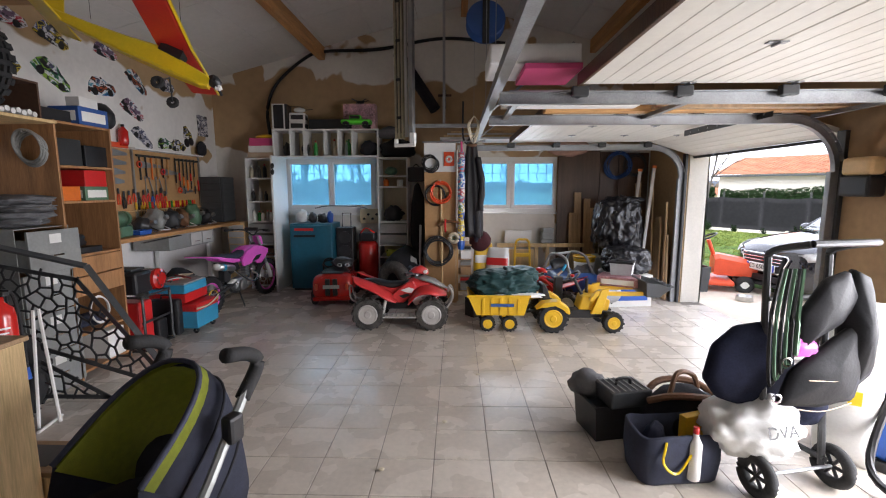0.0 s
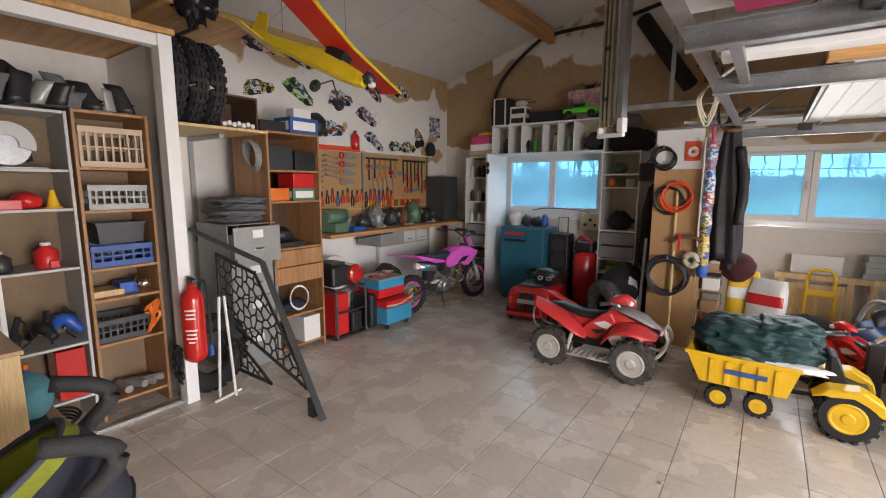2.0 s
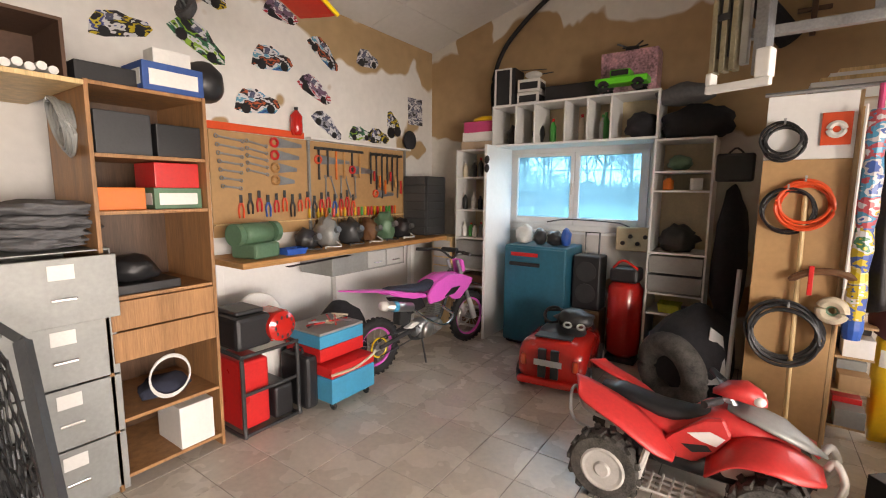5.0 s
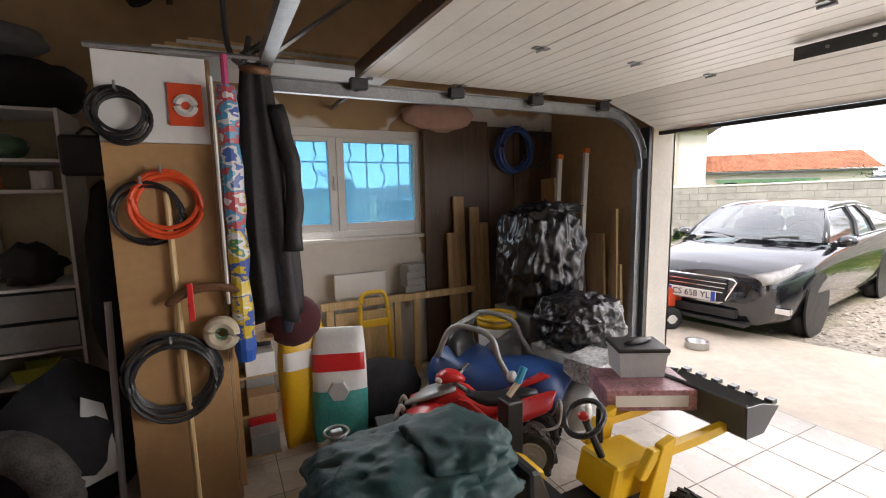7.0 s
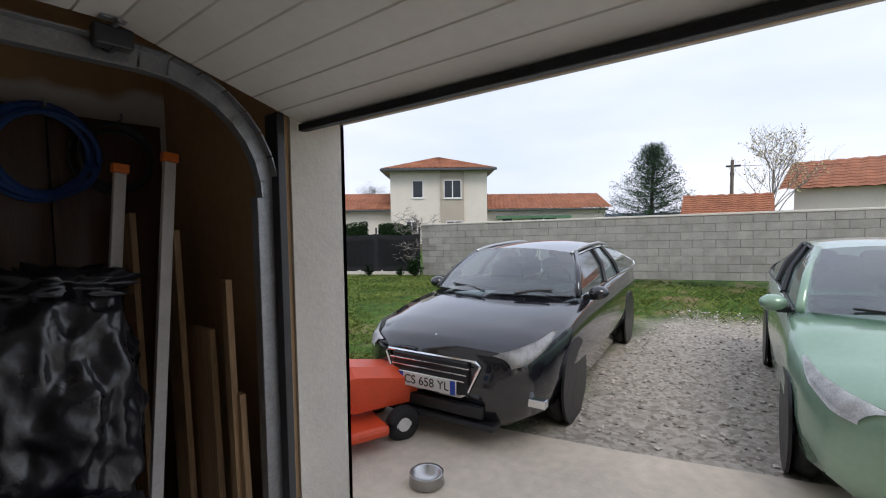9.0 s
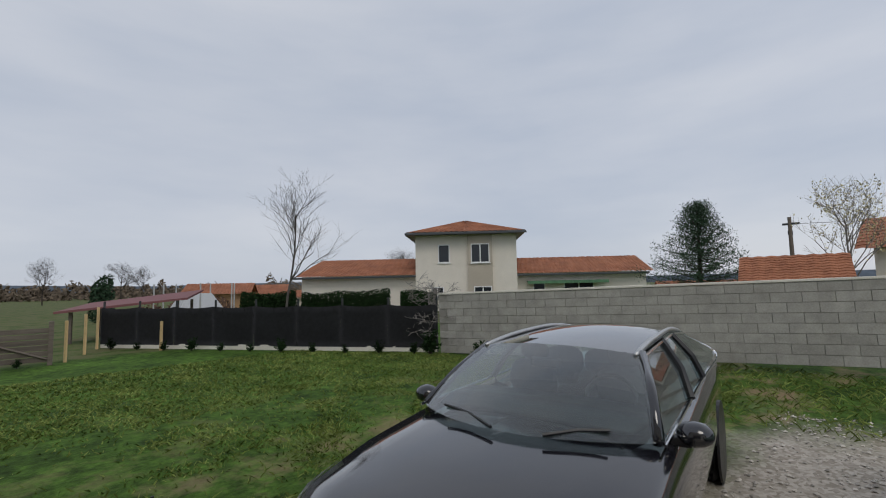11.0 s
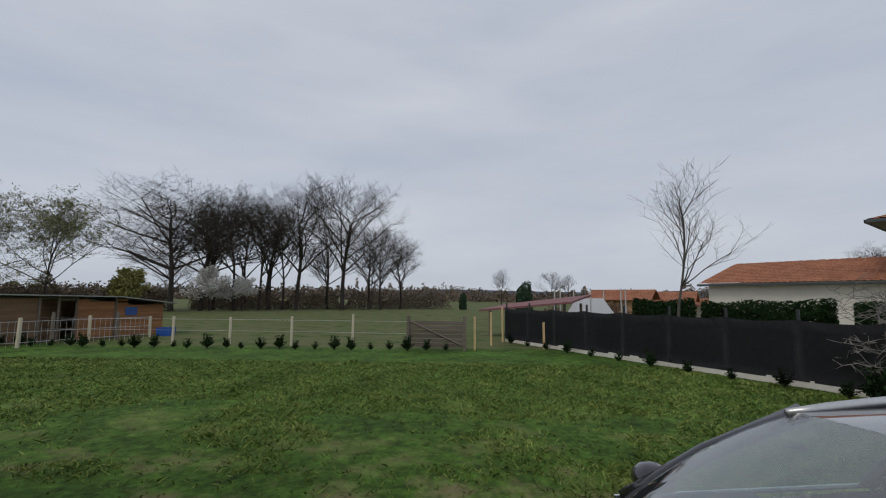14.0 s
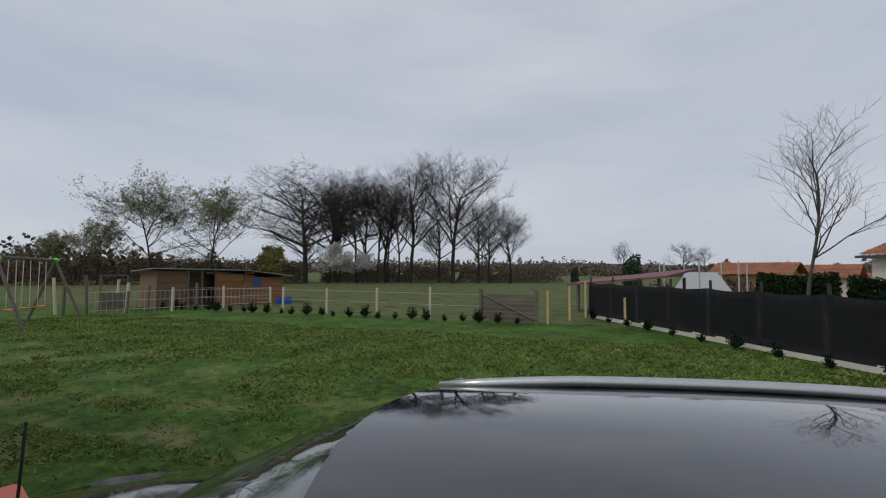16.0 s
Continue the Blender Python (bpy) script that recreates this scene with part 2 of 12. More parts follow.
def plaster(name, white, raw, lo, hi, patch):
    """Bare brown plasterboard with hand-spread white filler: raw between the heights lo and hi, and in blotches."""
    m = mat(name, white, 0.85, 0, 0.05, 1.6, 0.25, 14)
    n, l = m.node_tree.nodes, m.node_tree.links
    p = n["Principled BSDF"]
    old = p.inputs["Base Color"].links[0].from_socket
    geo = n.new("ShaderNodeNewGeometry")
    sep = n.new("ShaderNodeSeparateXYZ"); l.new(geo.outputs["Position"], sep.inputs[0])
    big = n.new("ShaderNodeTexNoise"); big.inputs["Scale"].default_value = 1.3; big.inputs["Detail"].default_value = 2.5; big.inputs["Distortion"].default_value = 0.6
    l.new(geo.outputs["Position"], big.inputs[0])
    zz = n.new("ShaderNodeMath"); zz.operation = "MULTIPLY_ADD"; zz.inputs[1].default_value = 1.1
    l.new(big.outputs[0], zz.inputs[0]); l.new(sep.outputs[2], zz.inputs[2])
    g1 = n.new("ShaderNodeMapRange"); g1.inputs[1].default_value = lo + 0.53; g1.inputs[2].default_value = lo + 0.57; l.new(zz.outputs[0], g1.inputs[0])
    g2 = n.new("ShaderNodeMapRange"); g2.inputs[1].default_value = hi + 0.57; g2.inputs[2].default_value = hi + 0.53; l.new(zz.outputs[0], g2.inputs[0])
    mul = n.new("ShaderNodeMath"); mul.operation = "MULTIPLY"; l.new(g1.outputs[0], mul.inputs[0]); l.new(g2.outputs[0], mul.inputs[1])
    bl = n.new("ShaderNodeTexNoise"); bl.inputs["Scale"].default_value = 0.9; bl.inputs["Detail"].default_value = 3
    ofs = n.new("ShaderNodeVectorMath"); ofs.inputs[1].default_value = (5.2, 1.7, 3.3); l.new(geo.outputs["Position"], ofs.inputs[0]); l.new(ofs.outputs[0], bl.inputs[0])
    g3 = n.new("ShaderNodeMapRange"); g3.inputs[1].default_value = patch; g3.inputs[2].default_value = patch + 0.012; l.new(bl.outputs[0], g3.inputs[0])
    mx = n.new("ShaderNodeMath"); mx.operation = "MAXIMUM"; l.new(mul.outputs[0], mx.inputs[0]); l.new(g3.outputs[0], mx.inputs[1])
    fine = n.new("ShaderNodeTexNoise"); fine.inputs["Scale"].default_value = 7; l.new(geo.outputs["Position"], fine.inputs[0])
    rc = n.new("ShaderNodeValToRGB")
    rc.color_ramp.elements[0].color = (*[x * 0.8 for x in raw], 1); rc.color_ramp.elements[1].color = (*[x * 1.15 for x in raw], 1)
    l.new(fine.outputs[0], rc.inputs[0])
    mix = n.new("ShaderNodeMix"); mix.data_type = "RGBA"
    l.new(mx.outputs[0], mix.inputs[0]); l.new(old, mix.inputs[6]); l.new(rc.outputs[0], mix.inputs[7])
    l.new(mix.outputs[2], p.inputs["Base Color"])
    return m


def glass(name, tint, clear=0.8, rough=0.03):
    m = bpy.data.materials.new(name)
    m.use_nodes = True
    n, l = m.node_tree.nodes, m.node_tree.links
    p = n["Principled BSDF"]
    p.inputs["Base Color"].default_value = (*tint, 1)
    p.inputs["Roughness"].default_value = rough
    tr = n.new("ShaderNodeBsdfTransparent"); tr.inputs[0].default_value = (*tint, 1)
    mx = n.new("ShaderNodeMixShader"); mx.inputs[0].default_value = clear
    l.new(p.outputs[0], mx.inputs[1]); l.new(tr.outputs[0], mx.inputs[2])
    l.new(mx.outputs[0], n["Material Output"].inputs[0])
    return m


def tinted_pane(name, tint, clear):
    """Glass mixed with a blue translucent layer, added so the pane glows with daylight."""
    m = glass(name, tint, 0.9)
    n, l = m.node_tree.nodes, m.node_tree.links
    tl_ = n.new("ShaderNodeBsdfTranslucent")
    tc = n.new("ShaderNodeTexCoord")
    nz = n.new("ShaderNodeTexNoise"); nz.inputs["Scale"].default_value = 2.2; nz.inputs["Detail"].default_value = 4
    l.new(tc.outputs["Object"], nz.inputs[0])
    rp_ = n.new("ShaderNodeValToRGB")
    rp_.color_ramp.elements[0].position, rp_.color_ramp.elements[0].color = 0.3, (*[x * 0.8 for x in tint], 1)
    rp_.color_ramp.elements[1].position, rp_.color_ramp.elements[1].color = 0.7, (*tint, 1)
    l.new(nz.outputs[0], rp_.inputs[0]); l.new(rp_.outputs[0], tl_.inputs[0])
    mx = n.new("ShaderNodeMixShader"); mx.inputs[0].default_value = clear
    out = n["Material Output"]
    l.new(tl_.outputs[0], mx.inputs[1]); l.new(out.inputs[0].links[0].from_socket, mx.inputs[2])
    l.new(mx.outputs[0], out.inputs[0])
    return m


M = dict(
    wall_left=plaster("filled_plasterboard_left", (0.74, 0.72, 0.69), (0.44, 0.30, 0.16), 3.05, 3.6, 0.62),
    wall_back=plaster("filled_plasterboard_gable", (0.70, 0.67, 0.62), (0.42, 0.28, 0.15), 2.3, 3.35, 0.60),
    wall_right=mat("brown_board", (0.42, 0.28, 0.15), 0.8, 0, 0.1, 2, 0.1),
    white=mat("white_paint", (0.80, 0.80, 0.79), 0.5, 0, 0.03, 3, 0.05),
    offwhite=mat("cream_panel", (0.72, 0.70, 0.64), 0.5, 0, 0.04, 3, 0.05),
    render_wall=mat("pale_render", (0.70, 0.66, 0.58), 0.9, 0, 0.05, 4, 0.3, 60),
    tile=mat("beige_stoneware", (0.58, 0.52, 0.45), 0.27, 0, 0.09, 3.0, 0.06, 40, 0.5, 0, 0.12, None, None, 0.02, 0.10),
    grout=mat("dark_grout", (0.20, 0.175, 0.15), 0.9, 0, 0.15, 8, 0.2),
    ceil=mat("white_ceiling_panel", (0.70, 0.69, 0.67), 0.75, 0, 0.04, 2, 0.05),
    beam=wood("orange_pine", (0.42, 0.20, 0.07), (0.55, 0.29, 0.11), "y"),
    beamx=wood("orange_pine_long", (0.48, 0.24, 0.08), (0.62, 0.35, 0.14), "x"),
    plank=wood("raw_plank", (0.33, 0.20, 0.10), (0.48, 0.32, 0.17), "z"),
    chip=wood("melamine_beech", (0.31, 0.15, 0.065), (0.40, 0.205, 0.09), "z", 0.45),
    darkwood=wood("dark_walnut_board", (0.075, 0.04, 0.022), (0.11, 0.06, 0.035), "z", 0.4),
    birch=wood("light_birch", (0.62, 0.43, 0.20), (0.70, 0.50, 0.26), "z", 0.45),
    maple=wood("brown_top", (0.33, 0.20, 0.11), (0.40, 0.26, 0.14), "x", 0.4),
    hardboard=mat("hardboard", (0.46, 0.27, 0.12), 0.6, 0, 0.08, 3, 0.05),
    galv=mat("galvanised_steel", (0.34, 0.35, 0.36), 0.48, 0.85, 0.15, 12, 0.06),
    alu=mat("aluminium", (0.55, 0.55, 0.54), 0.35, 0.95, 0.06, 8, 0.03),
    chrome=mat("chrome", (0.85, 0.85, 0.86), 0.08, 1.0, 0.02, 5, 0.0),
    steel_dark=mat("dark_painted_steel", (0.05, 0.052, 0.055), 0.4, 0.3, 0.1, 8, 0.05),
    anthracite=mat("anthracite_paint", (0.075, 0.08, 0.085), 0.35, 0.2, 0.1, 8, 0.05),
    grey_metal=mat("grey_enamel", (0.30, 0.31, 0.30), 0.4, 0.2, 0.08, 5, 0.04, dirt=0.3),
    grey_light=mat("light_grey_laminate", (0.48, 0.48, 0.47), 0.5, 0, 0.05, 5, 0.03),
    black=mat("black_plastic", (0.018, 0.018, 0.02), 0.42, 0, 0.2, 10, 0.05),
    rubber=mat("black_rubber", (0.02, 0.02, 0.021), 0.8, 0, 0.3, 14, 0.3),
    cloth_black=mat("black_cloth", (0.018, 0.018, 0.022), 0.95, 0, 0.3, 30, 0.4),
    navy=mat("navy_cloth", (0.03, 0.035, 0.06), 0.9, 0, 0.2, 30, 0.4),
    slate=mat("slate_blue_cloth", (0.055, 0.06, 0.09), 0.9, 0, 0.15, 40, 0.4),
    lime=mat("lime_cloth", (0.42, 0.47, 0.06), 0.85, 0, 0.12, 40, 0.3),
    red=mat("red_plastic", (0.62, 0.025, 0.025), 0.3, 0, 0.08, 6, 0.03),
    redpaint=mat("red_enamel", (0.55, 0.02, 0.015), 0.25, 0.0, 0.06, 5, 0.02, coat=0.6),
    orange=mat("orange_plastic", (0.75, 0.17, 0.02), 0.4, 0, 0.08, 6, 0.03),
    orange_red=mat("orange_red_plastic", (0.75, 0.09, 0.03), 0.35, 0, 0.06, 6, 0.03),
    yellow=mat("yellow_plastic", (0.78, 0.47, 0.02), 0.38, 0, 0.06, 6, 0.04),
    yellow_film=mat("yellow_film", (0.85, 0.60, 0.02), 0.35, 0, 0.05, 6, 0.03),
    red_film=mat("red_film", (0.55, 0.03, 0.02), 0.35, 0, 0.06, 6, 0.03),
    pink=mat("pink_plastic", (0.78, 0.12, 0.58), 0.32, 0, 0.06, 6, 0.02),
    magenta=mat("magenta_foam", (0.55, 0.06, 0.18), 0.6, 0, 0.06, 6, 0.05),
    teal=mat("teal_enamel", (0.015, 0.14, 0.21), 0.4, 0.1, 0.1, 3, 0.03, dirt=0.2),
    blue=mat("blue_plastic", (0.02, 0.10, 0.42), 0.4, 0, 0.1, 6, 0.03),
    skyblue=mat("cyan_enamel", (0.04, 0.35, 0.58), 0.35, 0.1, 0.06, 5, 0.02, dirt=0.2),
    royal=mat("royal_blue_plastic", (0.03, 0.09, 0.30), 0.45, 0, 0.1, 6, 0.03),
    green=mat("green_plastic", (0.03, 0.28, 0.05), 0.4, 0, 0.1, 6, 0.03),
    bright_green=mat("fluorescent_green", (0.10, 0.70, 0.04), 0.35, 0, 0.06, 6, 0.02),
    machine_green=mat("machine_green", (0.10, 0.20, 0.12), 0.45, 0.1, 0.1, 6, 0.05, dirt=0.3),
    tarp=mat("dark_green_tarpaulin", (0.012, 0.052, 0.053), 0.62, 0, 0.25, 9, 0.22, 40),
    bag=mat("black_bin_liner", (0.010, 0.010, 0.013), 0.30, 0, 0.2, 9, 0.22, 30, 0.5),
    bag_white=mat("white_plastic_sack", (0.72, 0.72, 0.70), 0.4, 0, 0.05, 6, 0.5, 12),
    cardboard=mat("cardboard", (0.42, 0.27, 0.14), 0.8, 0, 0.06, 5, 0.05),
    paper=mat("paper_label", (0.78, 0.77, 0.74), 0.7, 0, 0.04, 8, 0),
    white_plastic=mat("white_plastic", (0.75, 0.74, 0.71), 0.4, 0, 0.04, 6, 0.02),
    beige=mat("beige_plastic", (0.55, 0.42, 0.30), 0.5, 0, 0.06, 6, 0.03),
    cream=mat("cream_enamel", (0.62, 0.52, 0.34), 0.5, 0, 0.08, 6, 0.03),
    leather=mat("brown_leather", (0.16, 0.075, 0.035), 0.5, 0, 0.2, 10, 0.3),
    grey_cloth=mat("grey_cloth", (0.13, 0.13, 0.135), 0.95, 0, 0.15, 30, 0.3),
    pale_grey_cloth=mat("pale_grey_cloth", (0.50, 0.51, 0.52), 0.9, 0, 0.06, 20, 0.3),
    rope=mat("pale_rope", (0.60, 0.53, 0.40), 0.9, 0, 0.1, 40, 0.3),
    dirtyrim=mat("dusty_white_rim", (0.55, 0.53, 0.50), 0.5, 0, 0.08, 9, 0.05, dirt=0.3),
    dirty_tyre=mat("dusty_tyre", (0.022, 0.021, 0.020), 0.9, 0, 0.3, 14, 0.4, color2=(0.085, 0.078, 0.07)),
    red_text=mat("white_print", (0.8, 0.78, 0.76), 0.5, 0, 0.02, 6, 0),
    glow_lamp=mat("warm_lamp_cover", (0.85, 0.60, 0.30), 0.4, 0, 0.05, 6, 0),
    window_glass=tinted_pane("blue_tinted_pane", (0.42, 0.76, 0.95), 0.72),
)
def world_grain(m):
    """Let the grain run on from piece to piece."""
    n, l = m.node_tree.nodes, m.node_tree.links
    geo = n.new("ShaderNodeNewGeometry")
    for k in [k for k in l if k.from_node.bl_idname == "ShaderNodeTexCoord"]:
        l.new(geo.outputs["Position"], k.to_socket)
    return m


world_grain(M["tile"])
# ---- large structure: the garage ----
X0, X1, Y0, Y1 = -3.6, 3.6, -2.2, 8.0
RIDGE_X, RIDGE_Z, EAVE_Z = 0.55, 4.48, 3.38


def roof_z(x):
    return RIDGE_Z - abs(x - RIDGE_X) * (RIDGE_Z - EAVE_Z) / (RIDGE_X - X0)


# window wall: built of blocks round two openings, gable on top
W1 = (-2.50, -0.86, 1.20, 2.13)
W2 = (0.60, 2.10, 1.22, 2.13)
wy0, wy1 = Y1, Y1 + 0.28
bm = B([(X0 - 0.25, wy0, -0.1, W1[0], wy1, 2.13), (W1[1], wy0, -0.1, W2[0], wy1, 2.13), (W2[1], wy0, -0.1, X1 - 0.001, wy1, 2.13),
        (W1[0], wy0, -0.1, W1[1], wy1, W1[2]), (W2[0], wy0, -0.1, W2[1], wy1, W2[2])])
gx = [X0 - 0.25, RIDGE_X, X1 - 0.001]
extrude_poly(bm, [(gx[0], 2.13), (gx[2], 2.13), (gx[2], roof_z(gx[2]) + 0.1), (RIDGE_X, RIDGE_Z + 0.1), (gx[0], EAVE_Z + 0.05)], 0.28,
             Matrix.Translation((0, (wy0 + wy1) / 2, 0)) @ rot("X", 90))
structure("wall_north", bm, M["wall_back"], "brown plasterboard gable wall with smeared white filler", "wall")

bm = B([(X0 - 0.25, Y0, -0.1, X0, Y1, EAVE_Z)])
structure("wall_west", bm, M["wall_left"], "white wall with bare brown plaster patches", "wall")

# door wall, two openings
D1, D2, HEAD = (0.95, 3.35), (4.32, 6.80), 2.08
ex = roof_z(X1)
bm = B([(X1, Y0, -0.1, X1 + 0.28, D1[0], ex), (X1, D1[1], -0.1, X1 + 0.28, D2[0], ex), (X1, D2[1], -0.1, X1 + 0.28, Y1 - 0.20, ex), (X1, Y1 - 0.20, -0.1, X1 + 0.04, Y1 + 0.10, ex),
        (X1, D1[0], HEAD, X1 + 0.28, D1[1], ex), (X1, D2[0], HEAD, X1 + 0.28, D2[1], ex)])
structure("wall_east", bm, M["wall_right"], "brown board wall with two garage door openings", "wall")
# pale rendered reveals and outer skin
bm = B([(X1 + 0.03, D2[1] - 0.012, 0, X1 + 0.30, D2[1] - 0.001, HEAD), (X1 + 0.03, D2[0] + 0.001, 0, X1 + 0.30, D2[0] + 0.012, HEAD),
        (X1 + 0.281, D2[1] - 0.012, -0.1, X1 + 0.30, Y1 - 0.21, ex), (X1 + 0.281, D1[1], -0.1, X1 + 0.30, D2[0] + 0.012, ex),
        (X1 + 0.281, D2[0], HEAD, X1 + 0.30, D2[1], ex), (X1 + 0.281, Y0, -0.1, X1 + 0.30, D1[0], ex), (X1 + 0.281, D1[0], HEAD, X1 + 0.30, D1[1], ex)])
structure("trim_1", bm, M["render_wall"], "pale rendered outside face and door reveals", "render")
bm = B([(X0 - 0.25, Y0 - 0.25, -0.1, X1 + 0.28, Y0, RIDGE_Z)])
structure("wall_south", bm, M["white"], "plain white back wall", "wall")

# ceiling in two slopes, with panel joints
def slope(x0, x1, name, mat_):
    bm = bmesh.new()
    n = 9
    for j in range(n):
        ya, yb = Y0 + (Y1 - Y0) * j / n, Y0 + (Y1 - Y0) * (j + 1) / n - 0.008
        m_ = 6
        for i in range(m_):
            xa, xb = x0 + (x1 - x0) * i / m_, x0 + (x1 - x0) * (i + 1) / m_ - 0.008 * (1 if x1 > x0 else -1)
            v = [bm.verts.new((x, y, roof_z(x) + dz)) for dz in (0, 0.03) for x, y in ((xa, ya), (xb, ya), (xb, yb), (xa, yb))]
            for f in ((3, 2, 1, 0), (4, 5, 6, 7), (0, 1, 5, 4), (1, 2, 6, 5), (2, 3, 7, 6), (3, 0, 4, 7)):
                bm.faces.new([v[k] for k in f])
    return structure(name, bm, mat_, "sloping white panelled ceiling", "ceiling")


slope(X0 - 0.25, RIDGE_X, "ceiling_1", M["ceil"])
slope(RIDGE_X, X1 + 0.28, "ceiling_2", M["ceil"])
bm = bmesh.new()
for xa, xb in ((X0 - 0.5, RIDGE_X), (RIDGE_X, X1 + 0.34)):
    v = [bm.verts.new((x, y, roof_z(x) + dz)) for dz in (0.05, 0.2) for x, y in ((xa, Y0 - 0.6), (xb, Y0 - 0.6), (xb, Y1 + 0.02), (xa, Y1 + 0.02))]
    for f in ((3, 2, 1, 0), (4, 5, 6, 7), (0, 1, 5, 4), (1, 2, 6, 5), (2, 3, 7, 6), (3, 0, 4, 7)):
        bm.faces.new([v[k] for k in f])
structure("roof", bm, mat("terracotta_roof", (0.32, 0.12, 0.06), 0.8, 0, 0.15, 4, 0.3), "terracotta garage roof", "roof")
for i, x in enumerate((-1.75, 0.55, 2.6)):
    bm = bmesh.new()
    box(bm, (x, (Y0 + Y1) / 2, roof_z(x) - 0.09 + (0.02 if x == 0.55 else 0)), (0.10, Y1 - Y0, 0.20), None, 0.006)
    tagged(structure(f"beam_{i + 1}", bm, M["beam"], "orange-brown wooden roof purlin", "beam"))

# floor bed
structure("floor", B([(X0, Y0, -0.12, X1, Y1, -0.004), (X1, D2[0], -0.12, X1 + 0.30, D2[1], -0.004), (X1, D1[0], -0.12, X1 + 0.30, D1[1], -0.004)]), M["grout"], "beige square stoneware tiles with dark joints", "floor")

# windows
BARS = M["steel_dark"]


def window(name, x0, x1, z0, z1, panes):
    w = thing(name, (x0 + x1) / 2, Y1 + 0.06, z0, 0, "white framed double casement window with blue-lit panes and wavy grille", "window", kind="structure")
    h = z1 - z0
    a = (x1 - x0) / 2
    part("window_frame", B([(-a, -0.035, 0, -a + 0.06, 0.035, h), (a - 0.06, -0.035, 0, a, 0.035, h), (-a + 0.06, -0.035, 0, a - 0.06, 0.035, 0.06), (-a + 0.06, -0.035, h - 0.07, a - 0.06, 0.035, h)], 0.005), M["white"], w)
    c = (panes[0][1] + panes[1][0]) / 2 - (x0 + x1) / 2
    for k, (p0, p1) in enumerate(panes):
        q0, q1 = p0 - (x0 + x1) / 2, p1 - (x0 + x1) / 2
        e0 = -a + 0.062 if k == 0 else c + 0.002
        e1 = c - 0.002 if k == 0 else a - 0.062
        zb, zt = 1.345 - z0, 2.02 - z0
        s = part("sash", B([(e0, -0.055, 0.062, q0, 0.02, h - 0.072), (q1, -0.055, 0.062, e1, 0.02, h - 0.072), (q0, -0.055, 0.062, q1, 0.02, zb), (q0, -0.055, zt, q1, 0.02, h - 0.072)], 0.004), M["white"], w)
        g = part("pane", B([(q0, -0.012, zb, q1, -0.004, zt)]), M["window_glass"], s)
        g.visible_shadow = False
    part("handle", B([(c - 0.035, -0.085, 0.40, c - 0.012, -0.058, 0.52)], 0.005), M["white_plastic"], w)
    # wavy bars outside
    n = 9
    for k in range(n):
        x = -a + 0.14 + (2 * a - 0.28) * k / (n - 1)
        bm = bmesh.new()
        if k % 2:
            pts = [(x + (0.018 * math.sin(i * 1.25) if 3 < i < 17 else 0), 0.15, h * (0.02 + 0.96 * i / 20)) for i in range(21)]
        else:
            pts = [(x, 0.15, 0.02 * h), (x, 0.15, 0.98 * h)]
        tube(bm, pts, 0.008, 6)
        part("bar", bm, BARS, w)
    for z in (h - 0.26,):
        part("bar", cyl(bmesh.new(), (-a, 0.15, z), (a, 0.15, z), 0.007, seg=6), BARS, w)
    part("window_sill", B([(-a - 0.02, -0.09, -0.03, a + 0.02, 0.2, -0.002)], 0.005), M["white"], w)
    return w


window("window_1", W1[0], W1[1], W1[2], W1[3], [(-2.35, -1.72), (-1.62, -1.0)])
window("window_2", W2[0], W2[1], W2[2], W2[3], [(0.76, 1.27), (1.40, 2.03)])
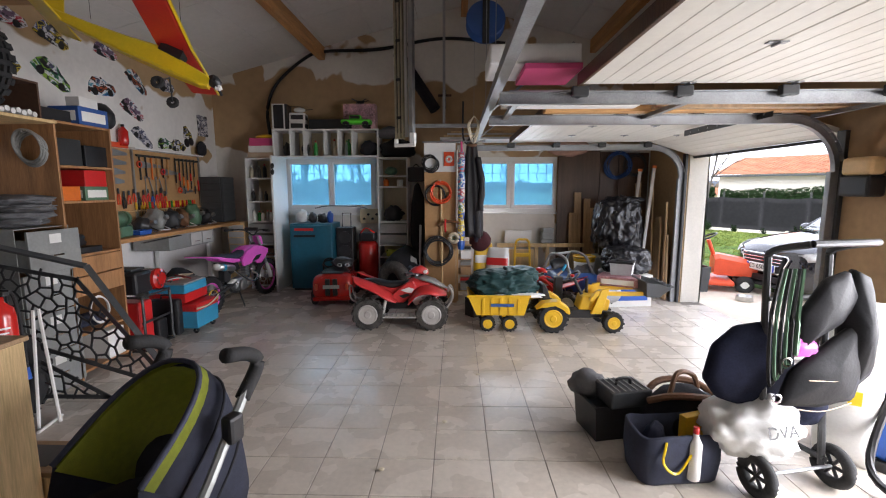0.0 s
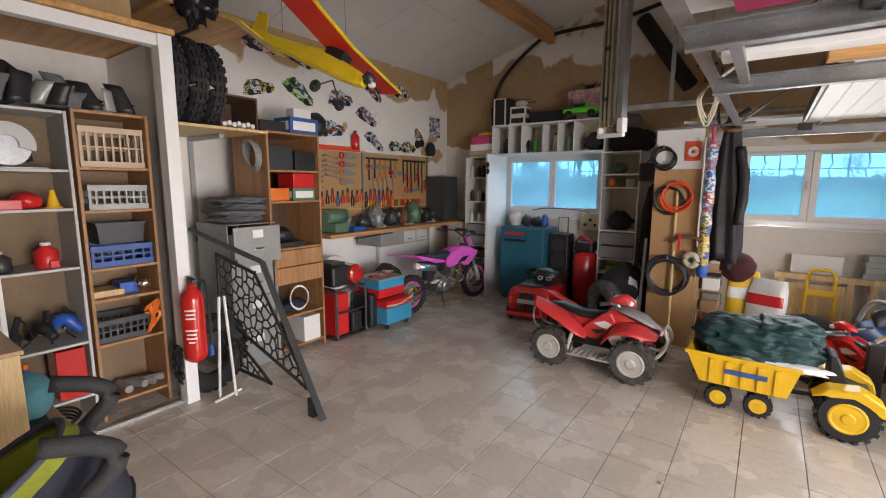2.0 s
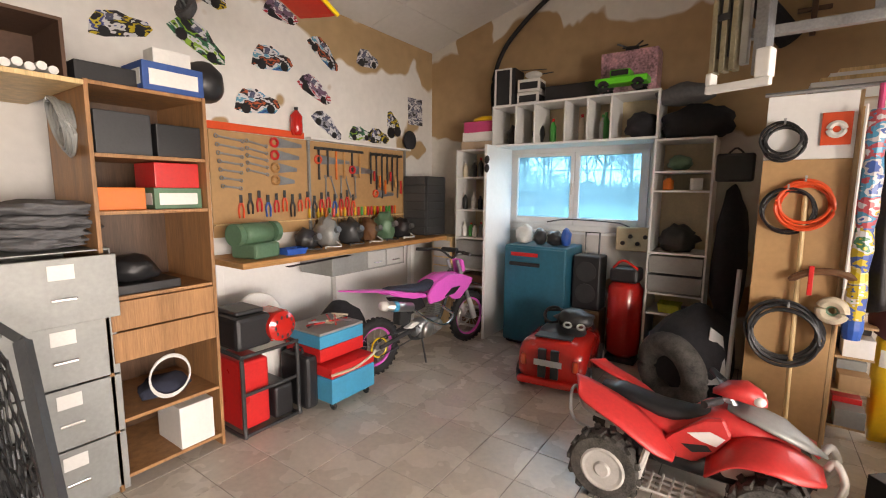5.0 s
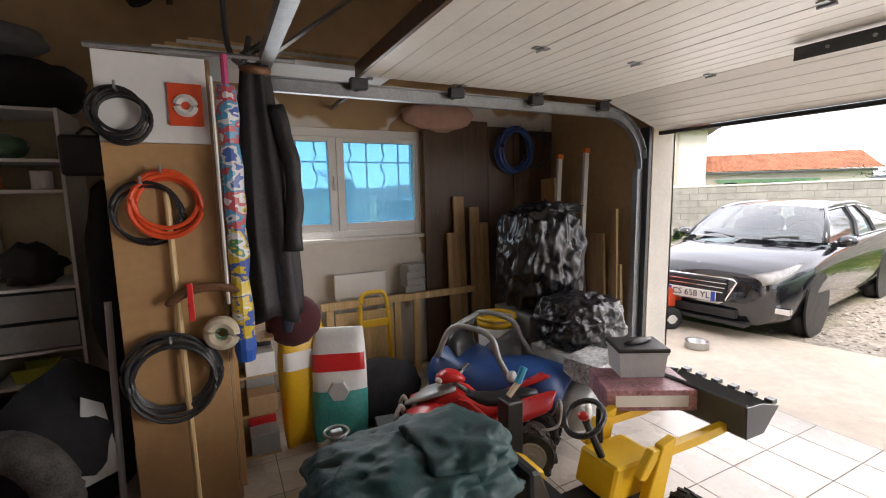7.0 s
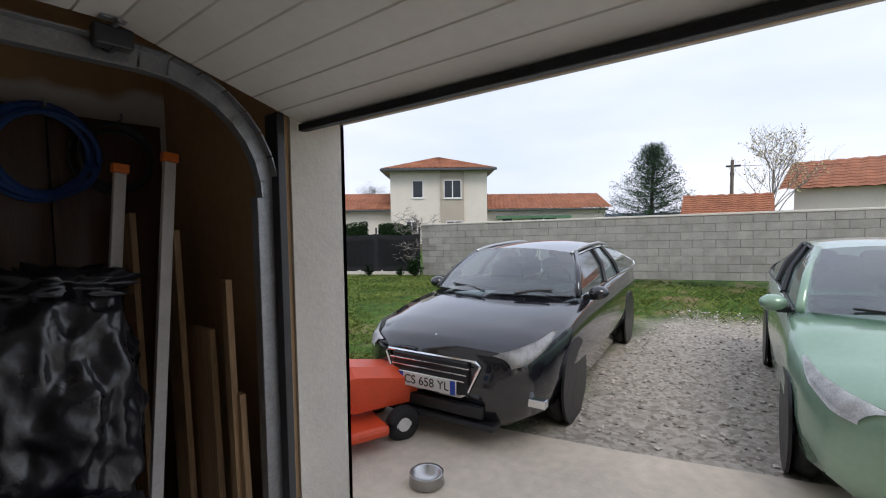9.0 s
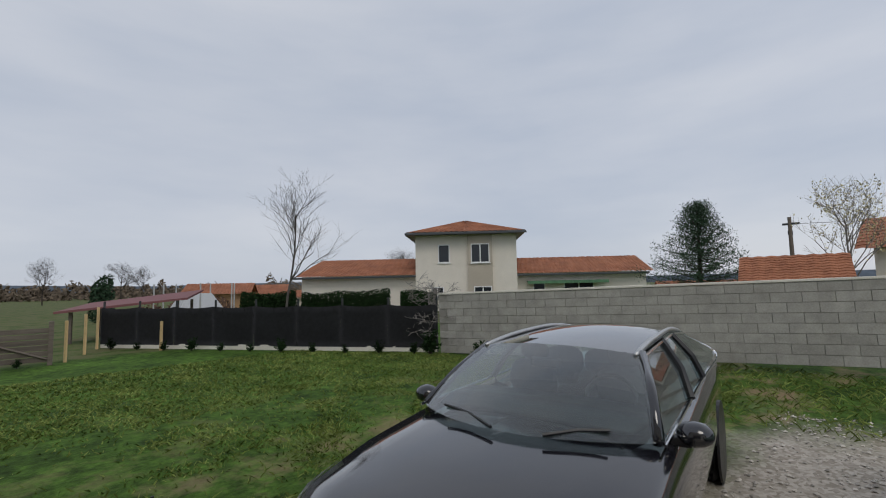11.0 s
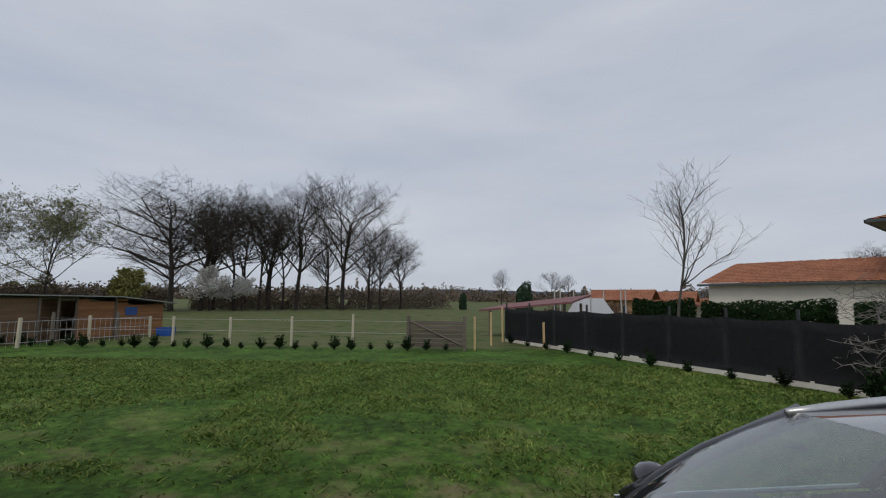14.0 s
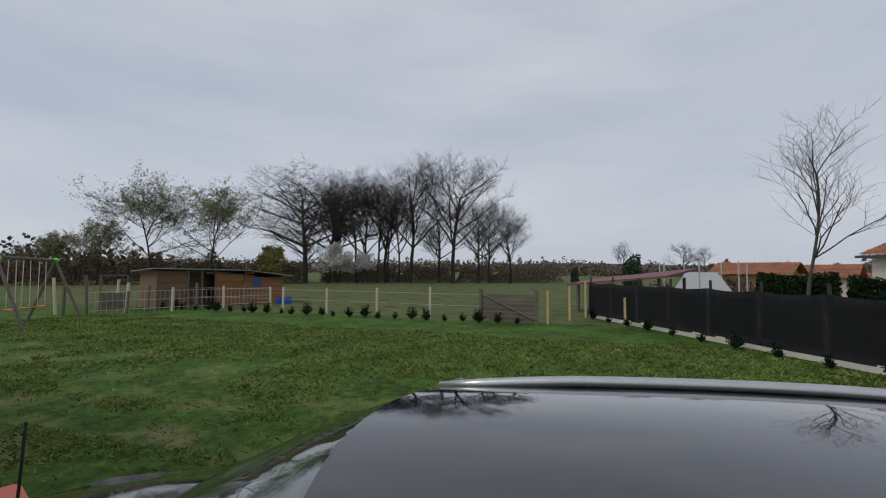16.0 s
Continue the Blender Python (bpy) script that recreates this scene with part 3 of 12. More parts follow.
# ---- sectional doors, run up under the ceiling ----
def sectional_door(name, y0, y1, bottom_x):
    d = thing(name, X1, y0, 0, 0, "white ribbed sectional garage door rolled up overhead on steel tracks", "garage door", kind="structure")
    w = y1 - y0
    zt = 2.24
    # the sections lie along the track; the lowest still tilts at the bend
    L = 0.62
    for k in range(4):
        bm = bmesh.new()
        if k == 0:
            xa, za, xb, zb = 0.06, 2.045, -0.56, zt
        else:
            xa, za = -0.56 - (k - 1) * L, zt
            xb, zb = xa - L + 0.006, zt
        n = 6
        for i in range(n):
            f0, f1 = i / n, (i + 1) / n
            m0 = (xa + (xb - xa) * f0, za + (zb - za) * f0)
            m1 = (xa + (xb - xa) * f1, za + (zb - za) * f1)
            v = []
            for yy in (0.05, w - 0.05):
                v.append([bm.verts.new((px, yy, pz + dz)) for px, pz, dz in ((m0[0], m0[1], 0), (m0[0] + (m1[0] - m0[0]) * 0.93, m0[1] + (m1[1] - m0[1]) * 0.93, 0), (m1[0], m1[1], 0.006), (m1[0], m1[1], 0.045), (m0[0], m0[1], 0.045))])
            a, b = v
            for j in range(5):
                bm.faces.new((a[j], a[(j + 1) % 5], b[(j + 1) % 5], b[j]))
            bm.faces.new(list(reversed(a))); bm.faces.new(b)
        sec = part("door_section", bm, M["offwhite"], d)
        if k:
            for yy in (0.08, w * 0.33, w * 0.66, w - 0.08):
                h = bmesh.new()
                box(h, (xa, yy, zt - 0.004), (0.085, 0.035, 0.006), None, 0.002)
                cyl(h, (xa, yy - 0.03, zt - 0.010), (xa, yy + 0.03, zt - 0.010), 0.007, seg=8)
                part("hinge", h, M["galv"], sec)
    part("top_seal", B([(-2.445, 0.05, 2.225, -2.424, w - 0.05, 2.30)], 0.003), M["darkwood"], d)
    part("bottom_seal", B([(0.05, 0.04, 2.015, 0.085, w - 0.04, 2.043)], 0.004), M["rubber"], d)
    for yy in (0.0, w):
        bm = bmesh.new()
        s = -1 if yy == 0 else 1
        o = yy + s * 0.03
        pts = [(-0.06, o, 0.0), (-0.06, o, 1.75)]
        pts += [(-0.06 - 0.42 * (1 - math.cos(a)), o, 1.75 + 0.42 * math.sin(a)) for a in np.linspace(0.15, math.pi / 2, 8)]
        pts += [(-2.90, o, 2.17)]
        for (a, b) in zip(pts, pts[1:]):
            dv = Vector(b) - Vector(a)
            q = dv.to_track_quat("X", "Z").to_matrix().to_4x4()
            box(bm, (Vector(a) + Vector(b)) / 2, (dv.length + 0.004, 0.012, 0.075), q)
            box(bm, (Vector(a) + Vector(b)) / 2 + q @ Vector((0, 0.02, -0.036)), (dv.length, 0.045, 0.005), q)
            box(bm, (Vector(a) + Vector(b)) / 2 + q @ Vector((0, 0.02, 0.036)), (dv.length, 0.045, 0.005), q)
        part("track", bm, M["galv"], d)
        for k in range(4):
            bm = bmesh.new()
            xk = -0.56 - k * 0.62
            box(bm, (xk, yy - s * 0.03, 2.20), (0.10, 0.05, 0.06), None, 0.006)
            cyl(bm, (xk, yy - s * 0.05, 2.19), (xk, yy + s * 0.02, 2.19), 0.022, seg=10)
            part("roller", bm, M["steel_dark"], d)
    # seal strip beside the opening
    for yy in (-0.02, w + 0.02):
        part("door_post", B([(-0.035, yy - 0.045, 0, -0.002, yy + 0.045, 2.08)], 0.003), M["steel_dark"], d)
    return d


sectional_door("door_1", D2[0], D2[1], 3.5)
sectional_door("door_2", D1[0], D1[1], 3.5)
# steel angle that carries the track ends, with hangers
a = thing("track_hanger", 0.69, 0, 2.26, 0, "galvanised perforated steel angle hung across the door tracks", "steel angle", kind="structure")
part("angle", B([(-0.03, 1.2, -0.03, 0.03, 7.0, -0.026), (-0.03, 1.2, -0.026, -0.026, 7.0, 0.03)]), M["galv"], a)
for y in (1.6, 3.4, 4.3, 6.85):
    part("hanger", B([(-0.02, y - 0.015, 0.03, -0.017, y + 0.015, roof_z(0.69) - 2.30)]), M["galv"], a)
for y in (4.55, 6.7):
    part("brace", tube(bmesh.new(), [(0.0, y, 0.0), (0.75, y, -0.02 + 0.62)], 0.012, 4), M["galv"], a)
# ---- outdoors: ground, paving, walls, fence ----
rng = random.Random(7)


def ground_material():
    m = mat("lawn_and_gravel_ground", (0.038, 0.088, 0.010), 0.95, 0, 0.35, 0.9, 0.9, 22, 0.2, 0, 0.03, (0.066, 0.128, 0.018))
    n, l = m.node_tree.nodes, m.node_tree.links
    p = n["Principled BSDF"]
    lawn = p.inputs["Base Color"].links[0].from_socket
    geo = n.new("ShaderNodeNewGeometry")
    sep = n.new("ShaderNodeSeparateXYZ"); l.new(geo.outputs["Position"], sep.inputs[0])
    big = n.new("ShaderNodeTexNoise"); big.inputs["Scale"].default_value = 0.8; big.inputs["Detail"].default_value = 4
    l.new(geo.outputs["Position"], big.inputs[0])

    def ramp(sock, lo, hi, k=1.6):
        a = n.new("ShaderNodeMath"); a.operation = "MULTIPLY_ADD"; a.inputs[1].default_value = k
        l.new(big.outputs[0], a.inputs[0]); l.new(sock, a.inputs[2])
        r = n.new("ShaderNodeMapRange"); r.inputs[1].default_value = lo + k / 2; r.inputs[2].default_value = hi + k / 2
        l.new(a.outputs[0], r.inputs[0])
        return r.outputs[0]

    def times(a, b):
        x = n.new("ShaderNodeMath"); x.operation = "MULTIPLY"; l.new(a, x.inputs[0]); l.new(b, x.inputs[1])
        return x.outputs[0]

    def over_(base, col, fac):
        x = n.new("ShaderNodeMix"); x.data_type = "RGBA"; l.new(fac, x.inputs[0]); l.new(base, x.inputs[6])
        if isinstance(col, tuple):
            x.inputs[7].default_value = (*col, 1)
        else:
            l.new(col, x.inputs[7])
        return x.outputs[2]

    # tufts
    tuft = n.new("ShaderNodeTexNoise"); tuft.inputs["Scale"].default_value = 7; tuft.inputs["Detail"].default_value = 8; tuft.inputs["Roughness"].default_value = 0.75
    l.new(geo.outputs["Position"], tuft.inputs[0])
    tr_ = n.new("ShaderNodeMapRange"); tr_.inputs[1].default_value = 0.38; tr_.inputs[2].default_value = 0.65; tr_.inputs[3].default_value = 0.55; tr_.inputs[4].default_value = 1.45
    l.new(tuft.outputs[0], tr_.inputs[0])
    tm = n.new("ShaderNodeMix"); tm.data_type = "RGBA"; tm.blend_type = "MULTIPLY"; tm.inputs[0].default_value = 1
    l.new(lawn, tm.inputs[6]); l.new(tr_.outputs[0], tm.inputs[7])
    lawn = tm.outputs[2]
    # bare and dry spots in the lawn
    dry = n.new("ShaderNodeTexNoise"); dry.inputs["Scale"].default_value = 0.9; dry.inputs["Detail"].default_value = 6; dry.inputs["Roughness"].default_value = 0.7
    l.new(geo.outputs["Position"], dry.inputs[0])
    dr = n.new("ShaderNodeMapRange"); dr.inputs[1].default_value = 0.50; dr.inputs[2].default_value = 0.64; l.new(dry.outputs[0], dr.inputs[0])
    near = ramp(sep.outputs[1], 14.5, 9.0)
    c = over_(lawn, (0.24, 0.175, 0.10), times(dr.outputs[0], near))
    # paddock beyond the gate, drier
    pad = ramp(sep.outputs[1], 21.6, 22.2, 0.8)
    padn = n.new("ShaderNodeMapRange"); padn.inputs[1].default_value = 0.36; padn.inputs[2].default_value = 0.56; l.new(dry.outputs[0], padn.inputs[0])
    c = over_(c, (0.125, 0.125, 0.055), times(pad, padn.outputs[0]))
    # gravel yard
    gcol = n.new("ShaderNodeTexVoronoi"); gcol.inputs["Scale"].default_value = 26
    l.new(geo.outputs["Position"], gcol.inputs[0])
    gr = n.new("ShaderNodeValToRGB")
    gr.color_ramp.elements[0].color = (0.27, 0.235, 0.19, 1); gr.color_ramp.elements[1].color = (0.50, 0.45, 0.39, 1)
    sepc = n.new("ShaderNodeSeparateColor"); l.new(gcol.outputs["Color"], sepc.inputs[0]); l.new(sepc.outputs[0], gr.inputs[0])
    g = times(times(ramp(sep.outputs[1], 7.4, 6.8, 1.2), ramp(sep.outputs[0], 3.0, 3.2, 0.2)), ramp(sep.outputs[0], 12.2, 10.4, 2.0))
    c = over_(c, gr.outputs[0], g)
    l.new(c, p.inputs["Base Color"])
    return m


bm = bmesh.new()
cuts_x = [-2500, -600, -150, -60, -30, -15, -8, -4.2, 0, 4.2, 8, 13, 20, 35, 60, 150, 600, 2500]
cuts_y = [-2500, -600, -150, -40, -10, -3, 2, 8.4, 14, 22, 30, 45, 70, 150, 600, 2500]
gv = [[bm.verts.new((x, y, -0.06)) for x in cuts_x] for y in cuts_y]
for j in range(len(cuts_y) - 1):
    for i in range(len(cuts_x) - 1):
        if -4.3 < (cuts_x[i] + cuts_x[i + 1]) / 2 < 4.3 and -3 < (cuts_y[j] + cuts_y[j + 1]) / 2 < 8.4:
            continue
        bm.faces.new((gv[j][i], gv[j][i + 1], gv[j + 1][i + 1], gv[j + 1][i]))
structure("ground", bm, ground_material(), "green lawn running into a gravel yard", "ground")

bm = bmesh.new()
extrude_poly(bm, [(3.90, -2.4), (7.3, -2.4), (7.1, 1.4), (6.45, 4.2), (5.80, 6.25), (5.45, 7.6), (5.30, 8.3), (3.90, 8.3)], 0.08, Matrix.Translation((0, 0, -0.065)))
structure("pavement", bm, mat("worn_concrete", (0.66, 0.57, 0.46), 0.9, 0, 0.10, 1.4, 0.25, 50, dirt=0.25), "pale worn concrete apron before the garage", "concrete apron")


def scatter(name, material, label, category, rows):
    """Many tiny pieces in one mesh, from rows of (vertices, faces)."""
    V, F = [], []
    for v, f in rows:
        k = len(V)
        V += v
        F += [tuple(i + k for i in t) for t in f]
    me = bpy.data.meshes.new(name)
    me.from_pydata(V, [], F)
    me.materials.append(material)
    return tagged(new(name, me), label, category, "", "stuff")


def islands(m, k=0.35):
    n, l = m.node_tree.nodes, m.node_tree.links
    p = n["Principled BSDF"]
    src = p.inputs["Base Color"].links[0].from_socket
    g = n.new("ShaderNodeNewGeometry")
    r = n.new("ShaderNodeMapRange"); r.inputs[3].default_value = 1 - k; r.inputs[4].default_value = 1 + k
    l.new(g.outputs["Random Per Island"], r.inputs[0])
    x = n.new("ShaderNodeMix"); x.data_type = "RGBA"; x.blend_type = "MULTIPLY"; x.inputs[0].default_value = 1
    l.new(src, x.inputs[6]); l.new(r.outputs[0], x.inputs[7]); l.new(x.outputs[2], p.inputs["Base Color"])
    return m


def blade(x, y, h, r):
    a = r.uniform(0, TAU)
    w = 0.006 + 0.004 * r.random() + 0.0007 * max(0, y - 9)
    dx, dy = math.cos(a) * w, math.sin(a) * w
    lx, ly = r.uniform(-1.8, 1.8) * h, r.uniform(-1.8, 1.8) * h
    z = -0.062
    return [(x - dx, y - dy, z), (x + dx, y + dy, z), (x + lx * 0.4 + dx * 0.6, y + ly * 0.4 + dy * 0.6, z + h * 0.65), (x + lx, y + ly, z + h)], [(0, 1, 2), (0, 2, 3)]


rows = []
while len(rows) < 95000:
    y = 7.6 + 11.0 * rng.random() ** 1.7
    x = rng.uniform(-11, 13.0)
    if (x < 5.4 and y < 8.4) or (x > 5 and y < 8.7 and x < 11) or (y > 14 and x > 13.2 - (y - 14.6) * 0.62):
        continue
    k = noise.noise(Vector((x * 0.9, y * 0.9, 2.0)))
    if y < 14 and x < 6 and noise.noise(Vector((x * 0.5, y * 0.9, 5.0))) < -0.08 and rng.random() < 0.9:
        continue
    if y < 13.5 and k < -0.05 and rng.random() < 0.85:
        continue
    h = (0.020 + 0.026 * rng.random()) * (1 + 1.2 * max(0, noise.noise(Vector((x * 1.7, y * 1.7, 8)))))
    rows.append(blade(x, y, h, rng))
for _ in range(7000):
    x, y = rng.uniform(11, 15.5), rng.uniform(1, 13.5)
    rows.append(blade(x, y, 0.04 + 0.06 * rng.random(), rng))
scatter("grass", islands(mat("grass_blades", (0.085, 0.170, 0.020), 0.7, 0, 0.3, 1.0, 0, color2=(0.18, 0.21, 0.06), spec=0.1), 0.4), "short patchy green lawn grass", "grass", rows)

rows = []
for _ in range(5200):
    x, y = rng.uniform(5.6, 12), rng.uniform(1.0, 7.0)
    if x < 7.3 - (y - 1) * 0.25:
        continue
    s = 0.008 + 0.022 * rng.random() ** 2
    c = (x, y, -0.058 + s * 0.3)
    a = rng.uniform(0, 3)
    q = [(s * math.cos(a) * 1.2, s * math.sin(a) * 1.2, 0), (-s * math.sin(a), s * math.cos(a), 0.1 * s), (-s * math.cos(a), -s * math.sin(a), 0), (s * math.sin(a), -s * math.cos(a), 0), (0.1 * s, 0, 0.6 * s), (0, 0, -0.6 * s)]
    rows.append(([(c[0] + u, c[1] + v, c[2] + w) for u, v, w in q], [(0, 1, 4), (1, 2, 4), (2, 3, 4), (3, 0, 4), (1, 0, 5), (2, 1, 5), (3, 2, 5), (0, 3, 5)]))
scatter("gravel", islands(mat("gravel_stones", (0.48, 0.44, 0.39), 0.9, 0, 0.1, 8, 0.2), 0.45), "grey loose gravel of the yard", "gravel", rows)

# block wall along the yard
A, C = Vector((13.2, 14.64, -0.06)), Vector((16.9, 0.2, 0.30))
bw = thing("block_wall", A.x, A.y, 0, 0, "bare grey concrete block wall with a light coping", "wall", kind="structure")
block = world_grain(mat("concrete_block", (0.35, 0.335, 0.30), 0.95, 0, 0.14, 4, 0.5, 45, per_piece=0.09, dirt=0.3))
flat = (C - A).copy(); Ln = Vector((flat.x, flat.y, 0)).length
ux, uy = flat.x / Ln, flat.y / Ln
sl = (C.z - A.z) / Ln
ang = math.degrees(math.atan2(uy, ux))
part("core", B([(0, -0.085, 0, Ln, 0.085, 1.58)]), mat("pale_mortar", (0.27, 0.255, 0.225), 0.95, 0, 0.15, 8, 0.3), bw).matrix_basis = rotz(ang) @ rot("Y", -math.degrees(math.atan(sl))) @ Matrix.Translation((0, 0, -0.06))
part("coping", B([(-0.03, -0.12, 1.585, Ln, 0.12, 1.635)], 0.01), M["render_wall"], bw).matrix_basis = rotz(ang) @ rot("Y", -math.degrees(math.atan(sl))) @ Matrix.Translation((0, 0, -0.06))
bmesh_block = bmesh.new(); box(bmesh_block, (0, 0, 0), (0.492, 0.20, 0.190), None, 0.006)
block_me = bpy.data.meshes.new("block"); bmesh_block.to_mesh(block_me); bmesh_block.free(); block_me.materials.append(block)
frame_m = rotz(ang) @ rot("Y", -math.degrees(math.atan(sl))) @ Matrix.Translation((0, 0, -0.06))
nb = 0
for r_ in range(8):
    k = 0
    x = 0.25 if r_ % 2 == 0 else 0.5
    while x < Ln and nb < 240:
        o = new("block", block_me)
        o.parent = bw
        o.matrix_basis = frame_m @ Matrix.Translation((x, rng.uniform(-0.004, 0.004), 0.1 + r_ * 0.198))
        x += 0.5
        nb += 1

# shade-cloth fence on posts with a low plinth
F0, F1 = Vector((13.1, 14.75, -0.05)), Vector((7.2, 24.5, -0.05))
fe = thing("fence", F0.x, F0.y, F0.z, math.degrees(math.atan2(F1.y - F0.y, F1.x - F0.x)), "black shade cloth garden fence on thin steel posts", "fence", kind="structure")
fl = (F1 - F0).length
part("plinth", B([(0, -0.04, 0, fl, 0.04, 0.16)], 0.006), M["render_wall"], fe)
cloth_m = mat("black_shade_cloth", (0.022, 0.022, 0.024), 0.75, 0, 0.25, 1.2, 0.5, 3)
npost = 8
for k in range(npost + 1):
    x = fl * k / npost
    part("post", B([(x - 0.025, -0.075, 0, x + 0.025, -0.03, 1.52)], 0.004), M["steel_dark"], fe)
    if k < npost:
        bm = bmesh.new()
        n = 14
        rows_ = []
        for i in range(n + 1):
            u = i / n
            rows_.append([(x + fl / npost * u, 0.045 + 0.02 * noise.noise(Vector((x + u * 3, v * 3, 1))), 0.12 + v * (1.20 - 0.05 * math.sin(u * math.pi))) for v in [j / 6 for j in range(7)]])
        vs = [[bm.verts.new(p) for p in r] for r in rows_]
        for a_, b_ in zip(vs, vs[1:]):
            for j in range(6):
                bm.faces.new((a_[j], b_[j], b_[j + 1], a_[j + 1]))
        bmesh.ops.solidify(bm, geom=bm.faces[:], thickness=0.004)
        part("cloth", bm, cloth_m, fe, smooth=True)

# ---- trees ----
bark = mat("grey_brown_bark", (0.042, 0.033, 0.026), 0.95, 0, 0.25, 4, 0.4)
bark_pale = mat("pale_bark", (0.22, 0.20, 0.18), 0.9, 0, 0.2, 6, 0.3)


def branches(r, h, levels, spread, up, trunk=0.35, n0=5, thin=0.022):
    """Segments (start, end, radius0, radius1) of a bare tree, limb by limb."""
    out = []

    def grow(p, d, length, rad, lev):
        steps = 7 if lev == 0 else (4 if lev < levels else 2)
        for s in range(steps):
            d = (d + Vector((r.uniform(-1, 1), r.uniform(-1, 1), r.uniform(-0.7, 1) * up)) * (0.10 if lev == 0 else 0.24)).normalized()
            q = p + d * length / steps
            r1 = rad * (1 - (0.75 if lev == 0 else 0.6) / steps)
            out.append((p.copy(), q.copy(), rad, r1, lev))
            p, rad = q, r1
            if lev < levels and (s > 1 or (lev > 0 and s > 0)):
                for _ in range(3 if lev == 0 else 2):
                    ax = Vector((r.uniform(-1, 1), r.uniform(-1, 1), r.uniform(-0.25, 0.5))).normalized()
                    nd = (d * (1 - spread) + ax * spread + Vector((0, 0, up * 0.2))).normalized()
                    k = (trunk * 1.25 * (1 - 0.5 * s / steps)) if lev == 0 else r.uniform(0.42, 0.66)
                    grow(p, nd, length * k, max(rad * (0.6 if lev == 0 else 0.55), thin * 0.5), lev + 1)

    grow(Vector((0, 0, 0)), Vector((0, 0, 1)), h * 0.85, h * thin, 0)
    return out


def tree_mesh(segs, levs):
    V, F = [], []
    for a, b, r0, r1, lev in segs:
        if lev not in levs:
            continue
        k = 5 if lev < 2 else 3
        d = (b - a).normalized()
        s = d.orthogonal().normalized()
        q = d.cross(s)
        i0 = len(V)
        for p, rr in ((a, r0), (b, r1)):
            for j in range(k):
                V.append(p + (s * math.cos(TAU * j / k) + q * math.sin(TAU * j / k)) * rr)
        for j in range(k):
            F.append((i0 + j, i0 + (j + 1) % k, i0 + k + (j + 1) % k, i0 + k + j))
    return V, F


def bare_tree(name, seed, x, y, h, label, spread=0.55, up=0.5, levels=3, trunk=0.5, thin=0.022, mat_=None, leaf=None, leaf_n=0, leaf_size=0.05, base=-0.1):
    r = random.Random(seed)
    t = thing(name, x, y, base, 0, label, "tree")
    segs = branches(r, h, levels, spread, up, trunk, 5, thin)
    top = max(s[1].z for s in segs)
    k = h / top
    segs = [(a * k, b * k, r0 * k, r1 * k, lv) for a, b, r0, r1, lv in segs]
    for nm, lv in (("trunk", (0, 1)), ("crown", tuple(range(2, levels + 1)))):
        V, F = tree_mesh(segs, lv)
        me = bpy.data.meshes.new(nm)
        me.from_pydata([tuple(v) for v in V], [], F)
        me.materials.append(mat_ or bark)
        o = new(nm, me)
        o.parent = t
    if leaf:
        ends = [s for s in segs if s[4] >= levels - 1]
        V, F = [], []
        for _ in range(leaf_n):
            s = r.choice(ends)
            p = s[0].lerp(s[1], r.random()) + Vector((r.gauss(0, 1), r.gauss(0, 1), r.gauss(0, 1))) * leaf_size
            a_ = Vector((r.uniform(-1, 1), r.uniform(-1, 1), r.uniform(-1, 1))).normalized() * leaf_size * r.uniform(0.5, 1)
            b_ = a_.orthogonal().normalized() * leaf_size * 0.5
            i0 = len(V)
            V += [tuple(p - a_), tuple(p + b_), tuple(p + a_), tuple(p - b_)]
            F.append((i0, i0 + 1, i0 + 2, i0 + 3))
        me = bpy.data.meshes.new("leaves")
        me.from_pydata(V, [], F)
        me.materials.append(leaf)
        o = new("leaves", me)
        o.parent = t
    return t


oakA = bare_tree("tree", 3, -28.0, 55.0, 16.6, "tall bare oak with wide dark crooked limbs", 0.72, 0.3, 4, 0.62, 0.026)
oakB = bare_tree("tree", 8, -10.9, 63.9, 18.6, "tall bare tree with a fan of fine upright twigs", 0.6, 0.5, 4, 0.6, 0.024)
oakC = bare_tree("tree", 15, -16.3, 62.0, 18.2, "tall bare tree with dark open limbs", 0.62, 0.42, 4, 0.56, 0.023)
slim = bare_tree("tree", 21, -22.5, 58.5, 15.8, "slim bare woodland tree", 0.52, 0.6, 4, 0.42, 0.016)
for src, x, y, a, s in ((slim, -25.2, 58, 70, 0.98), (slim, -20.2, 60, 160, 0.95), (slim, -18.6, 63, 260, 0.9), (slim, -26.6, 61, 310, 1.0), (oakC, -24.0, 64, 200, 0.82),
                        (slim, -13.6, 66, 30, 0.6), (oakB, -6.3, 65.5, 120, 0.62), (oakB, -4.0, 68, 220, 0.55), (slim, -21.6, 66, 100, 0.92), (slim, -8.6, 70, 190, 0.6),
                        (oakA, -31.5, 60, 140, 0.8), (oakA, -25.8, 57, 200, 0.9), (oakB, -20.0, 62, 60, 0.86), (oakC, -13.6, 66, 300, 0.7), (oakB, -8.0, 66, 300, 0.66), (slim, -29.6, 64, 220, 0.95), (oakC, -36, 66, 40, 0.5), (oakC, 24, 110, 80, 0.45), (slim, 30, 120, 10, 0.5), (slim, 12, 100, 60, 0.5), (oakB, 52, 60, 30, 0.45), (slim, 50, 52, 90, 0.5), (oakC, 58, 48, 150, 0.4)):
    t = copy_thing(src, pose(x, y, -0.1, 0, 0, a))
    t.scale = (s, s, s)
    tagged(t, "bare woodland tree among others at the field edge", "tree", "bare trees behind the paddock")

